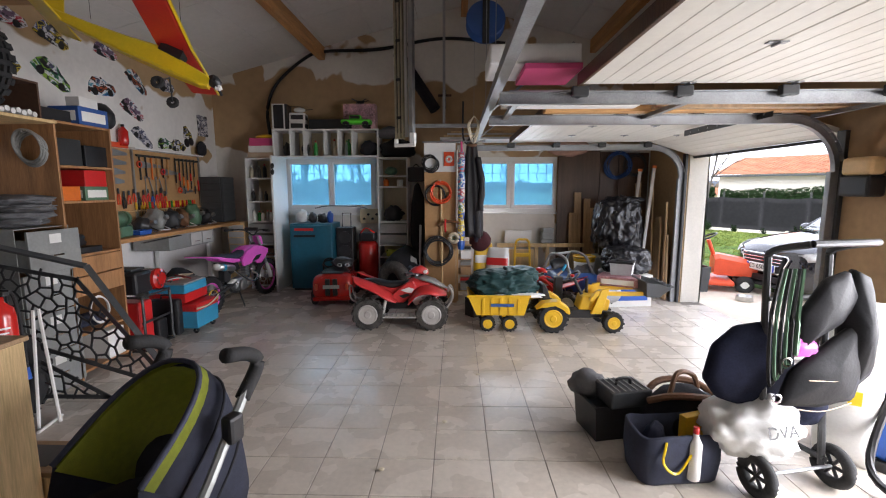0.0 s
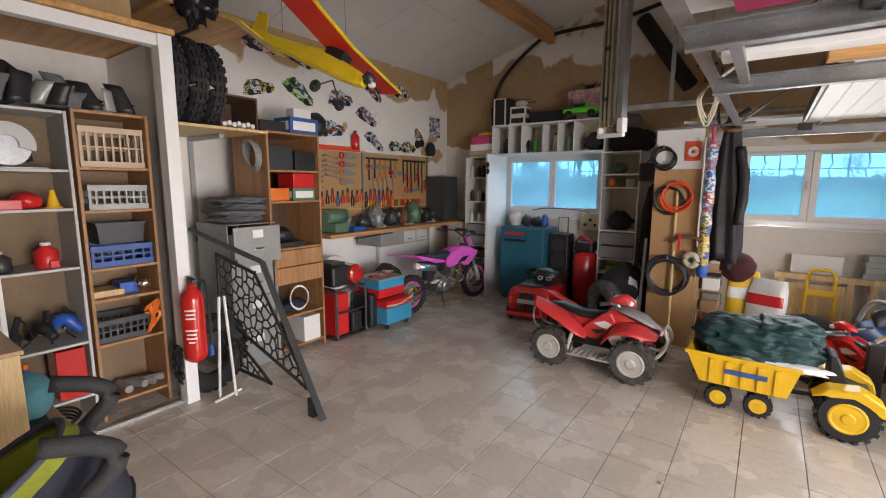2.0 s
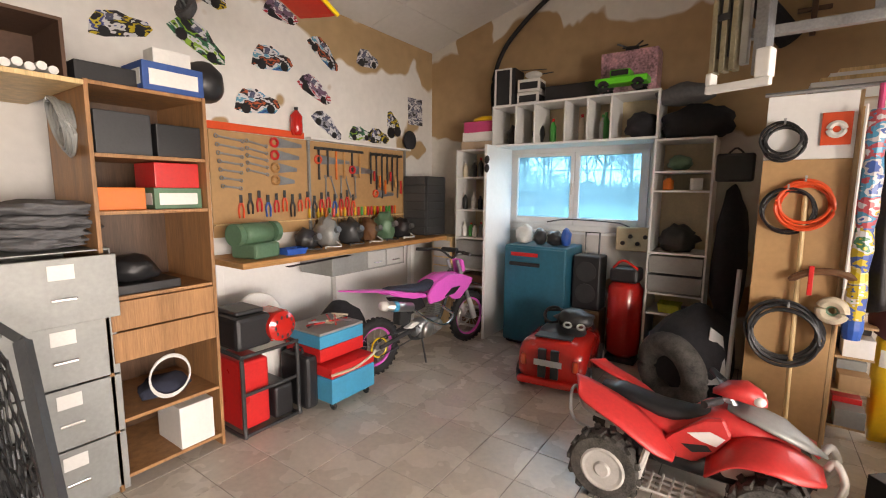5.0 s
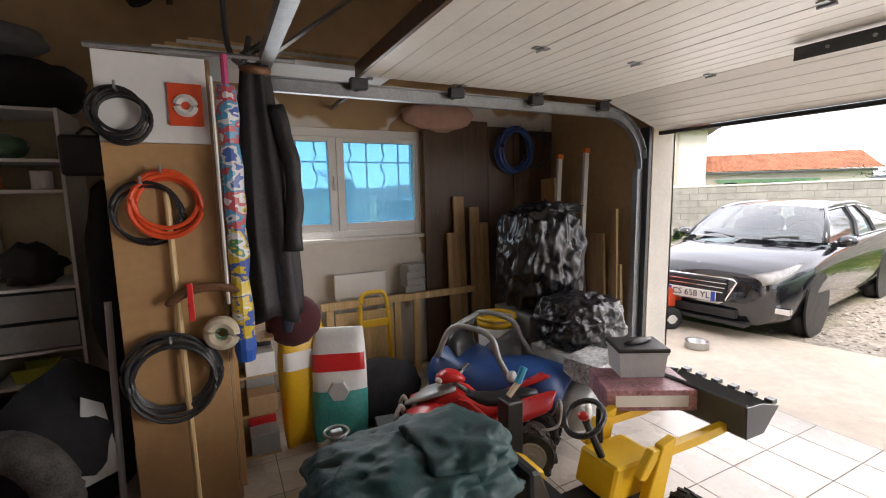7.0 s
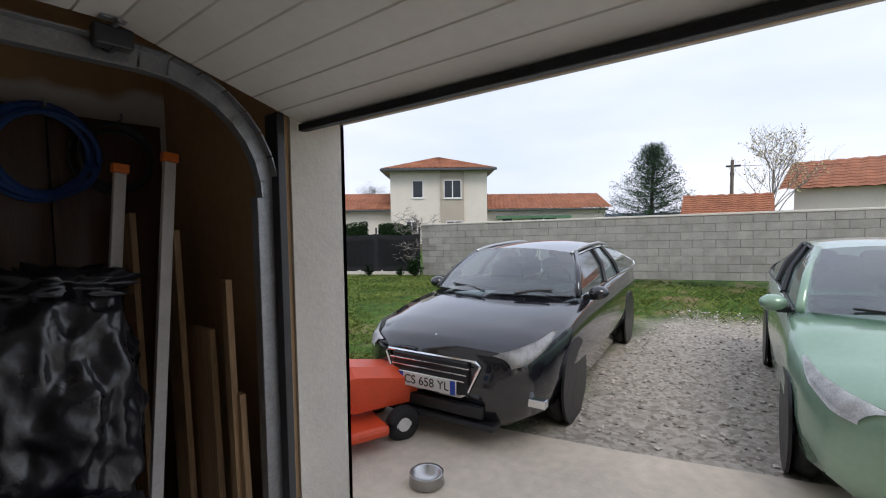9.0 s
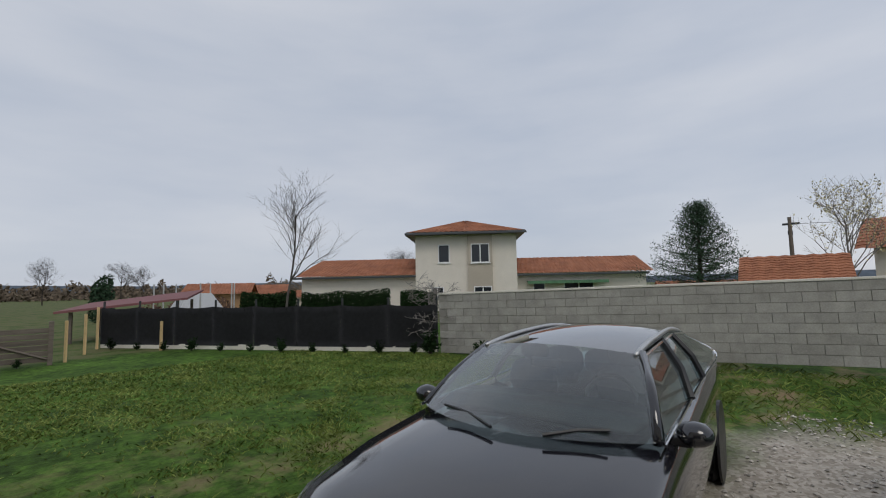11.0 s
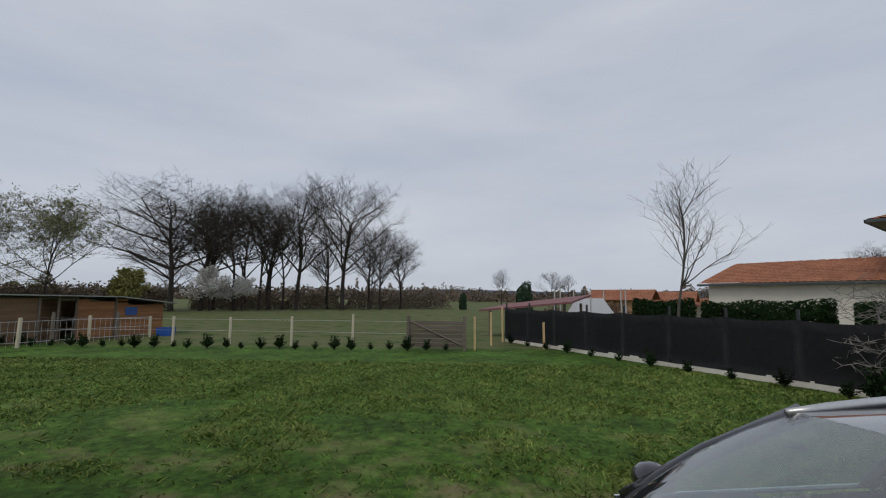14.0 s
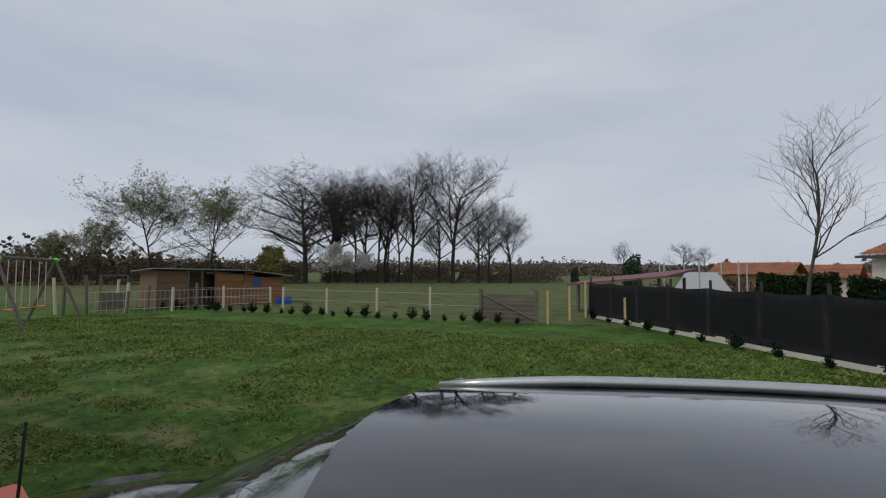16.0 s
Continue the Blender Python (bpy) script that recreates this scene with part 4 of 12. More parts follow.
budding = islands(mat("young_pale_leaves", (0.21, 0.21, 0.11), 0.8, 0, 0.2, 2, 0, spec=0.2), 0.4)
blossom = islands(mat("white_blossom", (0.62, 0.60, 0.56), 0.8, 0, 0.1, 2, 0, spec=0.2), 0.25)
dull = islands(mat("brown_hedge_leaves", (0.13, 0.10, 0.07), 0.9, 0, 0.2, 2, 0, spec=0.2), 0.4)
evergreen = islands(mat("evergreen_leaves", (0.016, 0.034, 0.012), 0.9, 0, 0.2, 3, 0, spec=0.05), 0.5)
needle = islands(mat("pine_needles", (0.03, 0.06, 0.03), 0.8, 0, 0.2, 3, 0, spec=0.2), 0.4)
bare_tree("tree", 31, -40.4, 44.0, 13.4, "budding round tree with pale new leaves", 0.66, 0.4, 4, 0.72, 0.017, None, budding, 9000, 0.10)
bare_tree("tree", 33, -36.0, 47.8, 13.2, "budding grey-green tree beside the paddock", 0.66, 0.4, 4, 0.74, 0.017, None, budding, 9000, 0.10)
bare_tree("tree", 35, -43.6, 40.0, 8.2, "low budding tree with pale leaves", 0.65, 0.4, 4, 0.6, 0.014, None, budding, 5600, 0.09)
bare_tree("tree", 36, -46, 36.0, 6.0, "low pale leafy tree at the field edge", 0.65, 0.4, 4, 0.6, 0.014, None, budding, 4500, 0.09)
bare_tree("tree", 41, -24.3, 56.5, 5.2, "white blossoming shrub at the wood's edge", 0.7, 0.3, 3, 0.5, 0.016, None, blossom, 4200, 0.15)
bare_tree("tree", 43, -21.3, 58.0, 4.2, "white blossoming shrub at the wood's edge", 0.7, 0.3, 3, 0.5, 0.016, None, blossom, 3000, 0.14)
bare_tree("tree", 47, -29.6, 51.0, 4.6, "yellow-green shrub beside the shed", 0.7, 0.3, 3, 0.5, 0.016, None, islands(mat("yellow_green_leaves", (0.20, 0.19, 0.06), 0.8, 0, 0.2, 2, 0, spec=0.2), 0.3), 4200, 0.17)
bare_tree("birch_tree", 52, 14.65, 26.6, 7.9, "slender bare birch with thin pale twigs", 0.5, 0.5, 3, 0.42, 0.012, mat("grey_birch_bark", (0.10, 0.09, 0.08), 0.9, 0, 0.3, 6, 0.3))
bare_tree("tree", 61, 26.1, 6.4, 5.9, "leafless pruned tree with pale upright buds", 0.5, 0.6, 3, 0.5, 0.014, bark_pale, islands(mat("pale_buds", (0.5, 0.45, 0.25), 0.8, 0, 0.1, 2, 0, spec=0.2), 0.3), 900, 0.06)
bare_tree("small_tree", 66, 13.4, 15.3, 2.3, "small bare pruned tree with drooping twigs", 0.8, -0.1, 3, 0.5, 0.016, bark_pale)

# pine
pi_ = thing("pine_tree", 30.6, 12.3, -0.1, 0, "dark green irregular pine behind the wall", "tree")
bm = bmesh.new(); tube(bm, [(0, 0, 0), (0.1, 0.05, 2), (0, 0, 4), (0.05, 0, 5.9)], [0.16, 0.12, 0.08, 0.02], 8); part("trunk", bm, bark, pi_)
V, F = [], []
r = random.Random(5)
bl = bmesh.new()
for k in range(64):
    z = 1.3 + 4.6 * k / 64
    L = (6.3 - z) * 0.58 * r.uniform(0.6, 1.1) + 0.25
    a = k * 2.4
    e = Vector((math.cos(a) * L, math.sin(a) * L, z + 0.25 * L))
    tube(bl, [(0, 0, z), tuple(e * 0.5 + Vector((0, 0, z * 0.45))), tuple(e)], [0.03, 0.02, 0.008], 4)
    for _ in range(260):
        u = r.uniform(0.15, 1.05)
        p = Vector((e.x * u, e.y * u, z + (e.z - z) * u)) + Vector((r.gauss(0, 0.16), r.gauss(0, 0.16), r.gauss(0, 0.13)))
        d_ = Vector((r.uniform(-1, 1), r.uniform(-1, 1), r.uniform(0, 1))).normalized() * 0.13
        s_ = d_.orthogonal().normalized() * 0.022
        i0 = len(V)
        V += [tuple(p - s_), tuple(p + s_), tuple(p + d_)]
        F.append((i0, i0 + 1, i0 + 2))
part("limb", bl, bark, pi_)
me = bpy.data.meshes.new("needles"); me.from_pydata(V, [], F); me.materials.append(needle)
o = new("needles", me); o.parent = pi_


def leafy(name, x0, y0, x1, y1, h, depth, n, material, label, category, size=0.09, base=-0.06, kind="stuff", uneven=0.3):
    """A hedge or thicket of many leaves along a line."""
    r = random.Random(int(abs(x0 * 31 + y0 * 17)))
    V, F = [], []
    L = math.hypot(x1 - x0, y1 - y0)
    nx, ny = -(y1 - y0) / L, (x1 - x0) / L
    for _ in range(n):
        u, v = r.random(), r.uniform(-1, 1)
        top = h * (1 - uneven + uneven * 1.6 * noise.noise(Vector((u * L * 0.5, 3, x0))) + uneven * 0.5) * math.sqrt(max(0.05, 1 - v * v))
        z = top * r.random() ** 0.6
        p = Vector((x0 + (x1 - x0) * u + nx * v * depth, y0 + (y1 - y0) * u + ny * v * depth, base + z))
        a_ = Vector((r.uniform(-1, 1), r.uniform(-1, 1), r.uniform(-1, 1))).normalized() * size * r.uniform(0.5, 1.1)
        b_ = a_.orthogonal().normalized() * size * 0.5
        i0 = len(V)
        V += [tuple(p - a_), tuple(p + b_), tuple(p + a_), tuple(p - b_)]
        F.append((i0, i0 + 1, i0 + 2, i0 + 3))
    me = bpy.data.meshes.new(name); me.from_pydata(V, [], F); me.materials.append(material)
    return tagged(new(name, me), label, category, "", kind)


leafy("hedge", 17.2, 29.5, 21.3, 26.6, 1.75, 0.5, 15000, evergreen, "dark evergreen hedge before the pale house", "hedge", 0.09, uneven=0.12)
leafy("hedge", 14.6, 31.5, 17.0, 29.8, 1.75, 0.5, 9000, evergreen, "dark evergreen hedge behind the fence", "hedge", 0.09, uneven=0.12)
leafy("hedge", 20.4, 24.6, 21.9, 23.4, 1.7, 0.5, 7000, evergreen, "dark evergreen hedge before the pale house", "hedge", 0.09, uneven=0.2)
leafy("thicket", -60, 28, -30, 57, 3.6, 2.5, 36000, dull, "brown tangled thicket behind the paddock", "thicket", 0.13, uneven=0.5)
leafy("thicket", -30, 62, 2, 74, 2.6, 2.5, 20000, dull, "brown undergrowth below the bare trees", "thicket", 0.13, uneven=0.6)
leafy("far_woods", -260, 190, 0, 260, 9, 14, 12000, dull, "distant brown woods", "woods", 0.9, uneven=0.5)
leafy("far_woods", 0, 170, 160, 120, 5, 14, 12000, dull, "distant brown woods and gardens", "woods", 0.7, uneven=0.7)
leafy("far_woods", -160, 40, -60, 60, 6, 8, 8000, dull, "distant brown woods", "woods", 0.6, uneven=0.6)
leafy("far_woods", 40, 70, 70, 40, 3.0, 4, 6000, dull, "brown shrubs behind the houses", "woods", 0.3, uneven=0.7)
leafy("thicket", 10.5, 33, 15.5, 36.5, 2.3, 1.2, 3500, islands(mat("red_brown_twigs", (0.12, 0.065, 0.04), 0.9, 0, 0.2, 2, 0), 0.3), "red-brown leafless shrubs behind the fence", "thicket", 0.12, uneven=0.5)
# small conifers of a far garden
leafy("conifer", 4.4, 66, 4.9, 66.4, 2.6, 0.4, 900, needle, "small dark conifer in a far garden", "tree", 0.2, kind="")
leafy("conifer", 9.2, 40, 10.2, 40.3, 2.6, 0.5, 1200, needle, "small dark conifer beside a shelter", "tree", 0.14, kind="")

# hills on the horizon; the blue of distance haze is put into their colour
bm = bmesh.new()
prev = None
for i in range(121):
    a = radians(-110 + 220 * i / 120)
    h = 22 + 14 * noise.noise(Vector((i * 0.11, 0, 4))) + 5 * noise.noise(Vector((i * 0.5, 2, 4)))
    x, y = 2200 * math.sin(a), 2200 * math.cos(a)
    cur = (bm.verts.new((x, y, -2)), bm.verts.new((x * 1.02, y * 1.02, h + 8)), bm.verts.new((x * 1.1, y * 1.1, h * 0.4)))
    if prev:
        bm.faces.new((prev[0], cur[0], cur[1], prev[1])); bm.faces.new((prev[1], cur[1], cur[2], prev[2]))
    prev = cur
structure("backdrop", bm, mat("haze_tinted_hills", (0.075, 0.095, 0.12), 1.0, 0, 0.25, 0.006, 0), "low blue-grey wooded hills on the horizon", "hills", True)

# young plants along the paddock line and the fence
pl = []
base_plant = None
for k in range(26):
    x = -10.5 + k * 0.62
    pl.append((x, 21.25 + 0.12 * math.sin(k * 2.1), 0.34 + 0.12 * math.sin(k * 1.7)))
for k in range(11):
    u = (k + 0.5) / 11
    pl.append((13.1 - 5.7 * u - 0.35, 14.75 + 9.5 * u - 0.15, 0.3 + 0.08 * math.sin(k * 2)))
pl += [(12.6, 14.5, 0.62), (13.0, 13.2, 0.4)]


def plant(x, y, s):
    global base_plant
    if base_plant:
        t = copy_thing(base_plant, pose(x, y, -0.06, 0, 0, x * 77 % 360)); t.scale = (s, s, s)
        return t
    t = thing("young_shrub", x, y, -0.06, 0, "small green newly planted hedge shrub", "shrub", "young shrubs round the lawn")
    r = random.Random(9)
    bm = bmesh.new()
    V, F = [], []
    for k in range(26):
        a, L = r.uniform(0, TAU), r.uniform(0.3, 1.0)
        e = Vector((math.cos(a) * 0.42 * L, math.sin(a) * 0.42 * L, 0.35 + 0.75 * r.random()))
        tube(bm, [(0, 0, 0), tuple(e * 0.55), tuple(e)], [0.012, 0.009, 0.003], 3)
        for _ in range(24):
            p = e * r.uniform(0.45, 1.05) + Vector((r.gauss(0, 0.05), r.gauss(0, 0.05), r.gauss(0, 0.05)))
            a_ = Vector((r.uniform(-1, 1), r.uniform(-1, 1), r.uniform(-0.3, 1))).normalized() * 0.085
            b_ = a_.orthogonal().normalized() * 0.03
            i0 = len(V)
            V += [tuple(p - a_), tuple(p + b_), tuple(p + a_), tuple(p - b_)]; F.append((i0, i0 + 1, i0 + 2, i0 + 3))
    part("stem", bm, bark, t)
    me = bpy.data.meshes.new("leaves"); me.from_pydata(V, [], F); me.materials.append(evergreen)
    o = new("leaves", me); o.parent = t
    t.scale = (s, s, s)
    base_plant = t
    return t


for x, y, s in pl:
    plant(x, y, s)

# ---- neighbour houses ----
tile_roof = mat("clay_roof_tiles", (0.30, 0.105, 0.05), 0.85, 0, 0.18, 1.4, 0.3, color2=(0.36, 0.15, 0.08))
house_wall = mat("cream_render", (0.80, 0.74, 0.65), 0.9, 0, 0.04, 1.2, 0.15, 40)
house_wall2 = mat("darker_render", (0.50, 0.44, 0.36), 0.9, 0, 0.04, 1.2, 0.15, 40)
dark_glass = mat("dark_window_glass", (0.02, 0.024, 0.03), 0.08, 0, 0.1, 2, 0)


def tiled(bm, p00, p10, p11, p01, nu, nv, thick=0.12):
    """A roof plane of ribbed tiles between four corners (eave left, eave right, ridge right, ridge left)."""
    P = [Vector(p) for p in (p00, p10, p11, p01)]
    nrm = (P[1] - P[0]).cross(P[3] - P[0]).normalized()
    if nrm.z < 0:
        nrm = -nrm
    def at(u, v):
        return P[0].lerp(P[1], u).lerp(P[3].lerp(P[2], u), v)
    rows_ = []
    for j in range(nv):
        for e in (0.0, 0.98):
            rows_.append([at(i / nu, (j + e) / nv) + nrm * (thick * 0.3 * (0.9 - 0.7 * e) + thick * 0.35 * abs(math.sin(i * math.pi / 2))) for i in range(nu + 1)])
    vs = [[bm.verts.new(p) for p in r] for r in rows_]
    for a_, b_ in zip(vs, vs[1:]):
        for i in range(nu):
            bm.faces.new((a_[i], a_[i + 1], b_[i + 1], b_[i]))
    return bm


def house_window(h, x, z, w, hh, y=-0.02, double=True):
    wdw = part("window", B([(x - w / 2, y, z, x - w / 2 + 0.07, y + 0.1, z + hh), (x + w / 2 - 0.07, y, z, x + w / 2, y + 0.1, z + hh), (x - w / 2 + 0.07, y, z, x + w / 2 - 0.07, y + 0.1, z + 0.07), (x - w / 2 + 0.07, y, z + hh - 0.07, x + w / 2 - 0.07, y + 0.1, z + hh)] + ([(x - 0.04, y, z + 0.07, x + 0.04, y + 0.1, z + hh - 0.07)] if double else [])), M["white"], h)
    part("pane", B([(x - w / 2 + 0.05, y + 0.006, z + 0.05, x + w / 2 - 0.05, y + 0.016, z + hh - 0.05)]), dark_glass, wdw)
    part("sill", B([(x - w / 2 - 0.06, y - 0.06, z - 0.06, x + w / 2 + 0.06, y + 0.1, z - 0.002)]), M["white"], wdw)


# the tower house: local x runs along the front
hx0, hy0 = 26.6, 30.0
hp = math.degrees(math.atan2(24.3 - 30.0, 31.4 - 26.6))
ho = thing("house", hx0, hy0, -0.1, hp, "cream rendered house with a two-storey tower and red tile roofs", "house")
tw = 7.4
part("wall", B([(0, 0, 0, tw * 0.52, 5, 5.75), (tw * 0.76, 0, 0, tw, 5, 5.75)]), house_wall, ho)
part("wall", B([(tw * 0.52, -0.25, 0, tw * 0.76, 5, 5.75)]), house_wall2, ho, "darker beige render bay")
bm = bmesh.new()
pk = (tw / 2, 2.5, 6.95)
e0, e1, e2, e3 = (-0.6, -0.8, 5.72), (tw + 0.6, -0.8, 5.72), (tw + 0.6, 5.6, 5.72), (-0.6, 5.6, 5.72)
tiled(bm, e0, e1, pk, pk, 44, 16); tiled(bm, e3, e0, pk, pk, 34, 16); tiled(bm, e1, e2, pk, pk, 34, 16); tiled(bm, e2, e3, pk, pk, 34, 16)
rf = part("roof", bm, tile_roof, ho)
part("gutter", B([(-0.66, -0.9, 5.55, tw + 0.66, -0.78, 5.72), (-0.66, -0.9, 5.55, -0.56, 5.6, 5.72), (-0.56, -0.78, 5.60, tw + 0.6, 5.6, 5.66)], 0.02), M["anthracite"], rf)
house_window(ho, 2.1, 3.55, 0.85, 1.35, -0.03, False)
house_window(ho, 4.75, 3.5, 1.35, 1.4, -0.29)
house_window(ho, 4.9, 0.9, 1.3, 0.9, -0.29)
house_window(ho, 1.6, 0.9, 0.9, 0.9)
# left and right wings
for x0_, x1_, yo, zE, zR in ((-9.0, 0.0, 1.2, 2.75, 4.15), (tw, tw + 9.5, 1.0, 2.7, 4.0)):
    part("wall", B([(x0_, yo, 0, x1_, yo + 6, zE)]), house_wall, ho)
    bm = bmesh.new()
    tiled(bm, (x0_ - 0.4, yo - 0.6, zE - 0.05), (x1_ + (0.4 if x0_ > 0 else 0), yo - 0.6, zE - 0.05), (x1_ + (0.4 if x0_ > 0 else 0), yo + 3, zR), (x0_ + (0.6 if x0_ < 0 else 0), yo + 3, zR), 60, 14)
    tiled(bm, (x0_ - 0.4, yo + 6.6, zE - 0.05), (x1_ + 0.1, yo + 6.6, zE - 0.05), (x1_ + 0.1, yo + 3, zR), (x0_ + 0.6, yo + 3, zR), 30, 8)
    rf = part("roof", bm, tile_roof, ho)
    part("gutter", B([(x0_ - 0.42, yo - 0.72, zE - 0.2, x1_, yo - 0.6, zE - 0.06)], 0.02), M["anthracite"], rf)
house_window(ho, tw + 1.7, 1.1, 0.9, 1.0, 0.97, False)
house_window(ho, tw + 4.6, 1.0, 2.2, 1.1, 0.97)
part("awning", B([(tw + 0.8, 0.35, 2.05, tw + 6.6, 0.95, 2.12), (tw + 0.8, 0.30, 1.9, tw + 6.6, 0.36, 2.06)]), mat("striped_awning", (0.10, 0.22, 0.12), 0.8, 0, 0.5, 6, 0, stretch=(3, 0.1, 0.1)), ho, "green striped awning")

# other buildings
def simple_house(x, y, rz, L, D, zE, zR, label, wmat, ov=0.5, name="house", nu=40):
    h = thing(name, x, y, -0.1, rz, label, "house" if name == "house" else name.replace("_", " "))
    part("wall", B([(0, 0, 0, L, D, zE)]), wmat, h)
    bm = bmesh.new()
    tiled(bm, (-ov, -ov, zE - 0.05), (L + ov, -ov, zE - 0.05), (L + ov, D / 2, zR), (-ov, D / 2, zR), nu, 10)
    tiled(bm, (-ov, D + ov, zE - 0.05), (L + ov, D + ov, zE - 0.05), (L + ov, D / 2, zR), (-ov, D / 2, zR), nu, 8)
    part("roof", bm, tile_roof, h)
    bm = bmesh.new()
    extrude_poly(bm, [(0, zE), (D, zE), (D / 2, zR)], 0.1, Matrix.Translation((0.05, 0, 0)) @ rotz(90) @ rot("X", 90))
    part("gable", bm, wmat, h)
    bm = bmesh.new()
    extrude_poly(bm, [(0, zE), (D, zE), (D / 2, zR)], 0.1, Matrix.Translation((L - 0.05, 0, 0)) @ rotz(90) @ rot("X", 90))
    part("gable", bm, wmat, h)
    return h


h2 = simple_house(27.2, 5.7, -95, 9, 7, 2.95, 4.4, "cream neighbour house with a red tile roof and gutter", house_wall)
house_window(h2, 1.2, 1.6, 0.5, 0.4, -0.03, False)
simple_house(24.2, 9.2, -84, 2.7, 2.2, 1.85, 2.75, "small garden shelter with mossy curved clay tiles", house_wall2, 0.3, "garden_shelter", 16)
simple_house(15.4, 43.2, -30, 4.0, 4, 1.6, 2.4, "far small house with an orange tile roof", mat("orange_render", (0.45, 0.27, 0.14), 0.9, 0, 0.05, 2, 0.1), 0.5)
simple_house(20.4, 47, -30, 4, 4, 1.4, 2.3, "far pale house with an orange roof", house_wall, 0.5)
simple_house(24, 50, -30, 5, 4, 1.0, 1.7, "far low building with a terracotta roof", house_wall, 0.5)
simple_house(45, 18.5, -65, 7, 4, 1.2, 1.9, "far white low house with a pinkish roof", M["white"], 0.5)
# ---- cars ----
car_black = mat("black_car_paint", (0.012, 0.012, 0.016), 0.10, 0.0, 0.1, 3, 0.0, spec=0.6, coat=0.8, rvar=0.03)
car_green = mat("pale_green_metallic_paint", (0.30, 0.45, 0.33), 0.25, 0.35, 0.05, 3, 0.0, coat=0.7, rvar=0.05)


def clear_glass(name, tint, haze):
    """Car glass: tinted, see-through, mirror-like at a slant, with a thin veil of dust."""
    m = bpy.data.materials.new(name)
    m.use_nodes = True
    n, l = m.node_tree.nodes, m.node_tree.links
    tr_ = n.new("ShaderNodeBsdfTransparent"); tr_.inputs[0].default_value = (*tint, 1)
    gl = n.new("ShaderNodeBsdfGlossy"); gl.inputs["Roughness"].default_value = 0.02
    df = n.new("ShaderNodeBsdfDiffuse"); df.inputs[0].default_value = (0.30, 0.36, 0.36, 1)
    fr = n.new("ShaderNodeLayerWeight"); fr.inputs[0].default_value = 0.22
    du = n.new("ShaderNodeMixShader"); du.inputs[0].default_value = haze
    mx = n.new("ShaderNodeMixShader")
    l.new(tr_.outputs[0], du.inputs[1]); l.new(df.outputs[0], du.inputs[2])
    l.new(fr.outputs["Facing"], mx.inputs[0]); l.new(du.outputs[0], mx.inputs[1]); l.new(gl.outputs[0], mx.inputs[2])
    l.new(mx.outputs[0], n["Material Output"].inputs[0])
    return m


car_glass = clear_glass("tinted_windscreen", (0.68, 0.80, 0.78), 0.07)
lamp_glass = mat("headlight_lens", (0.72, 0.73, 0.72), 0.12, 0.0, 0.25, 14, 0.0, spec=0.8, rvar=0.03)
plate_white = mat("plate_white", (0.75, 0.75, 0.72), 0.4, 0, 0.02, 6, 0)
plate_blue = mat("plate_blue", (0.03, 0.08, 0.45), 0.4, 0, 0.02, 6, 0)
ink = mat("black_ink", (0.015, 0.015, 0.015), 0.5, 0, 0.1, 6, 0)


def interp(tab, x):
    for (a, va), (b, vb) in zip(tab, tab[1:]):
        if x <= b:
            t = (x - a) / (b - a) if b > a else 0
            t = max(0, min(1, t))
            return tuple(p + (q - p) * t for p, q in zip(va, vb))
    return tab[-1][1]


def car_wheel(parent, x, y, r, rim_mat, spokes=5):
    s = 1 if y > 0 else -1
    w = part("wheel", ring(bmesh.new(), (x, y - s * 0.10, r), (0, 1, 0), r - 0.07, 0.085, 36, 10), M["rubber"], parent, smooth=True)
    bm = bmesh.new()
    box(bm, (x, y - s * 0.10, r), (0.01, 0.01, 0.01))
    lathe(bm, [(r - 0.10, -0.08), (r - 0.09, 0.085), (r - 0.12, 0.09), (r - 0.13, 0.02), (0.03, 0.04), (0.03, 0.06)], Matrix.Translation((x, y - s * 0.10, r)) @ rot("X", -90 * s), 28)
    part("rim", bm, M["steel_dark"], w)
    bm = bmesh.new()
    for k in range(spokes):
        a = TAU * k / spokes
        box(bm, (x + math.cos(a) * (r - 0.14) * 0.55, y - s * 0.025, r + math.sin(a) * (r - 0.14) * 0.55), ((r - 0.13), 0.03, 0.06), rot("Y", -math.degrees(a)), 0.008)
    part("spoke", bm, rim_mat, w)


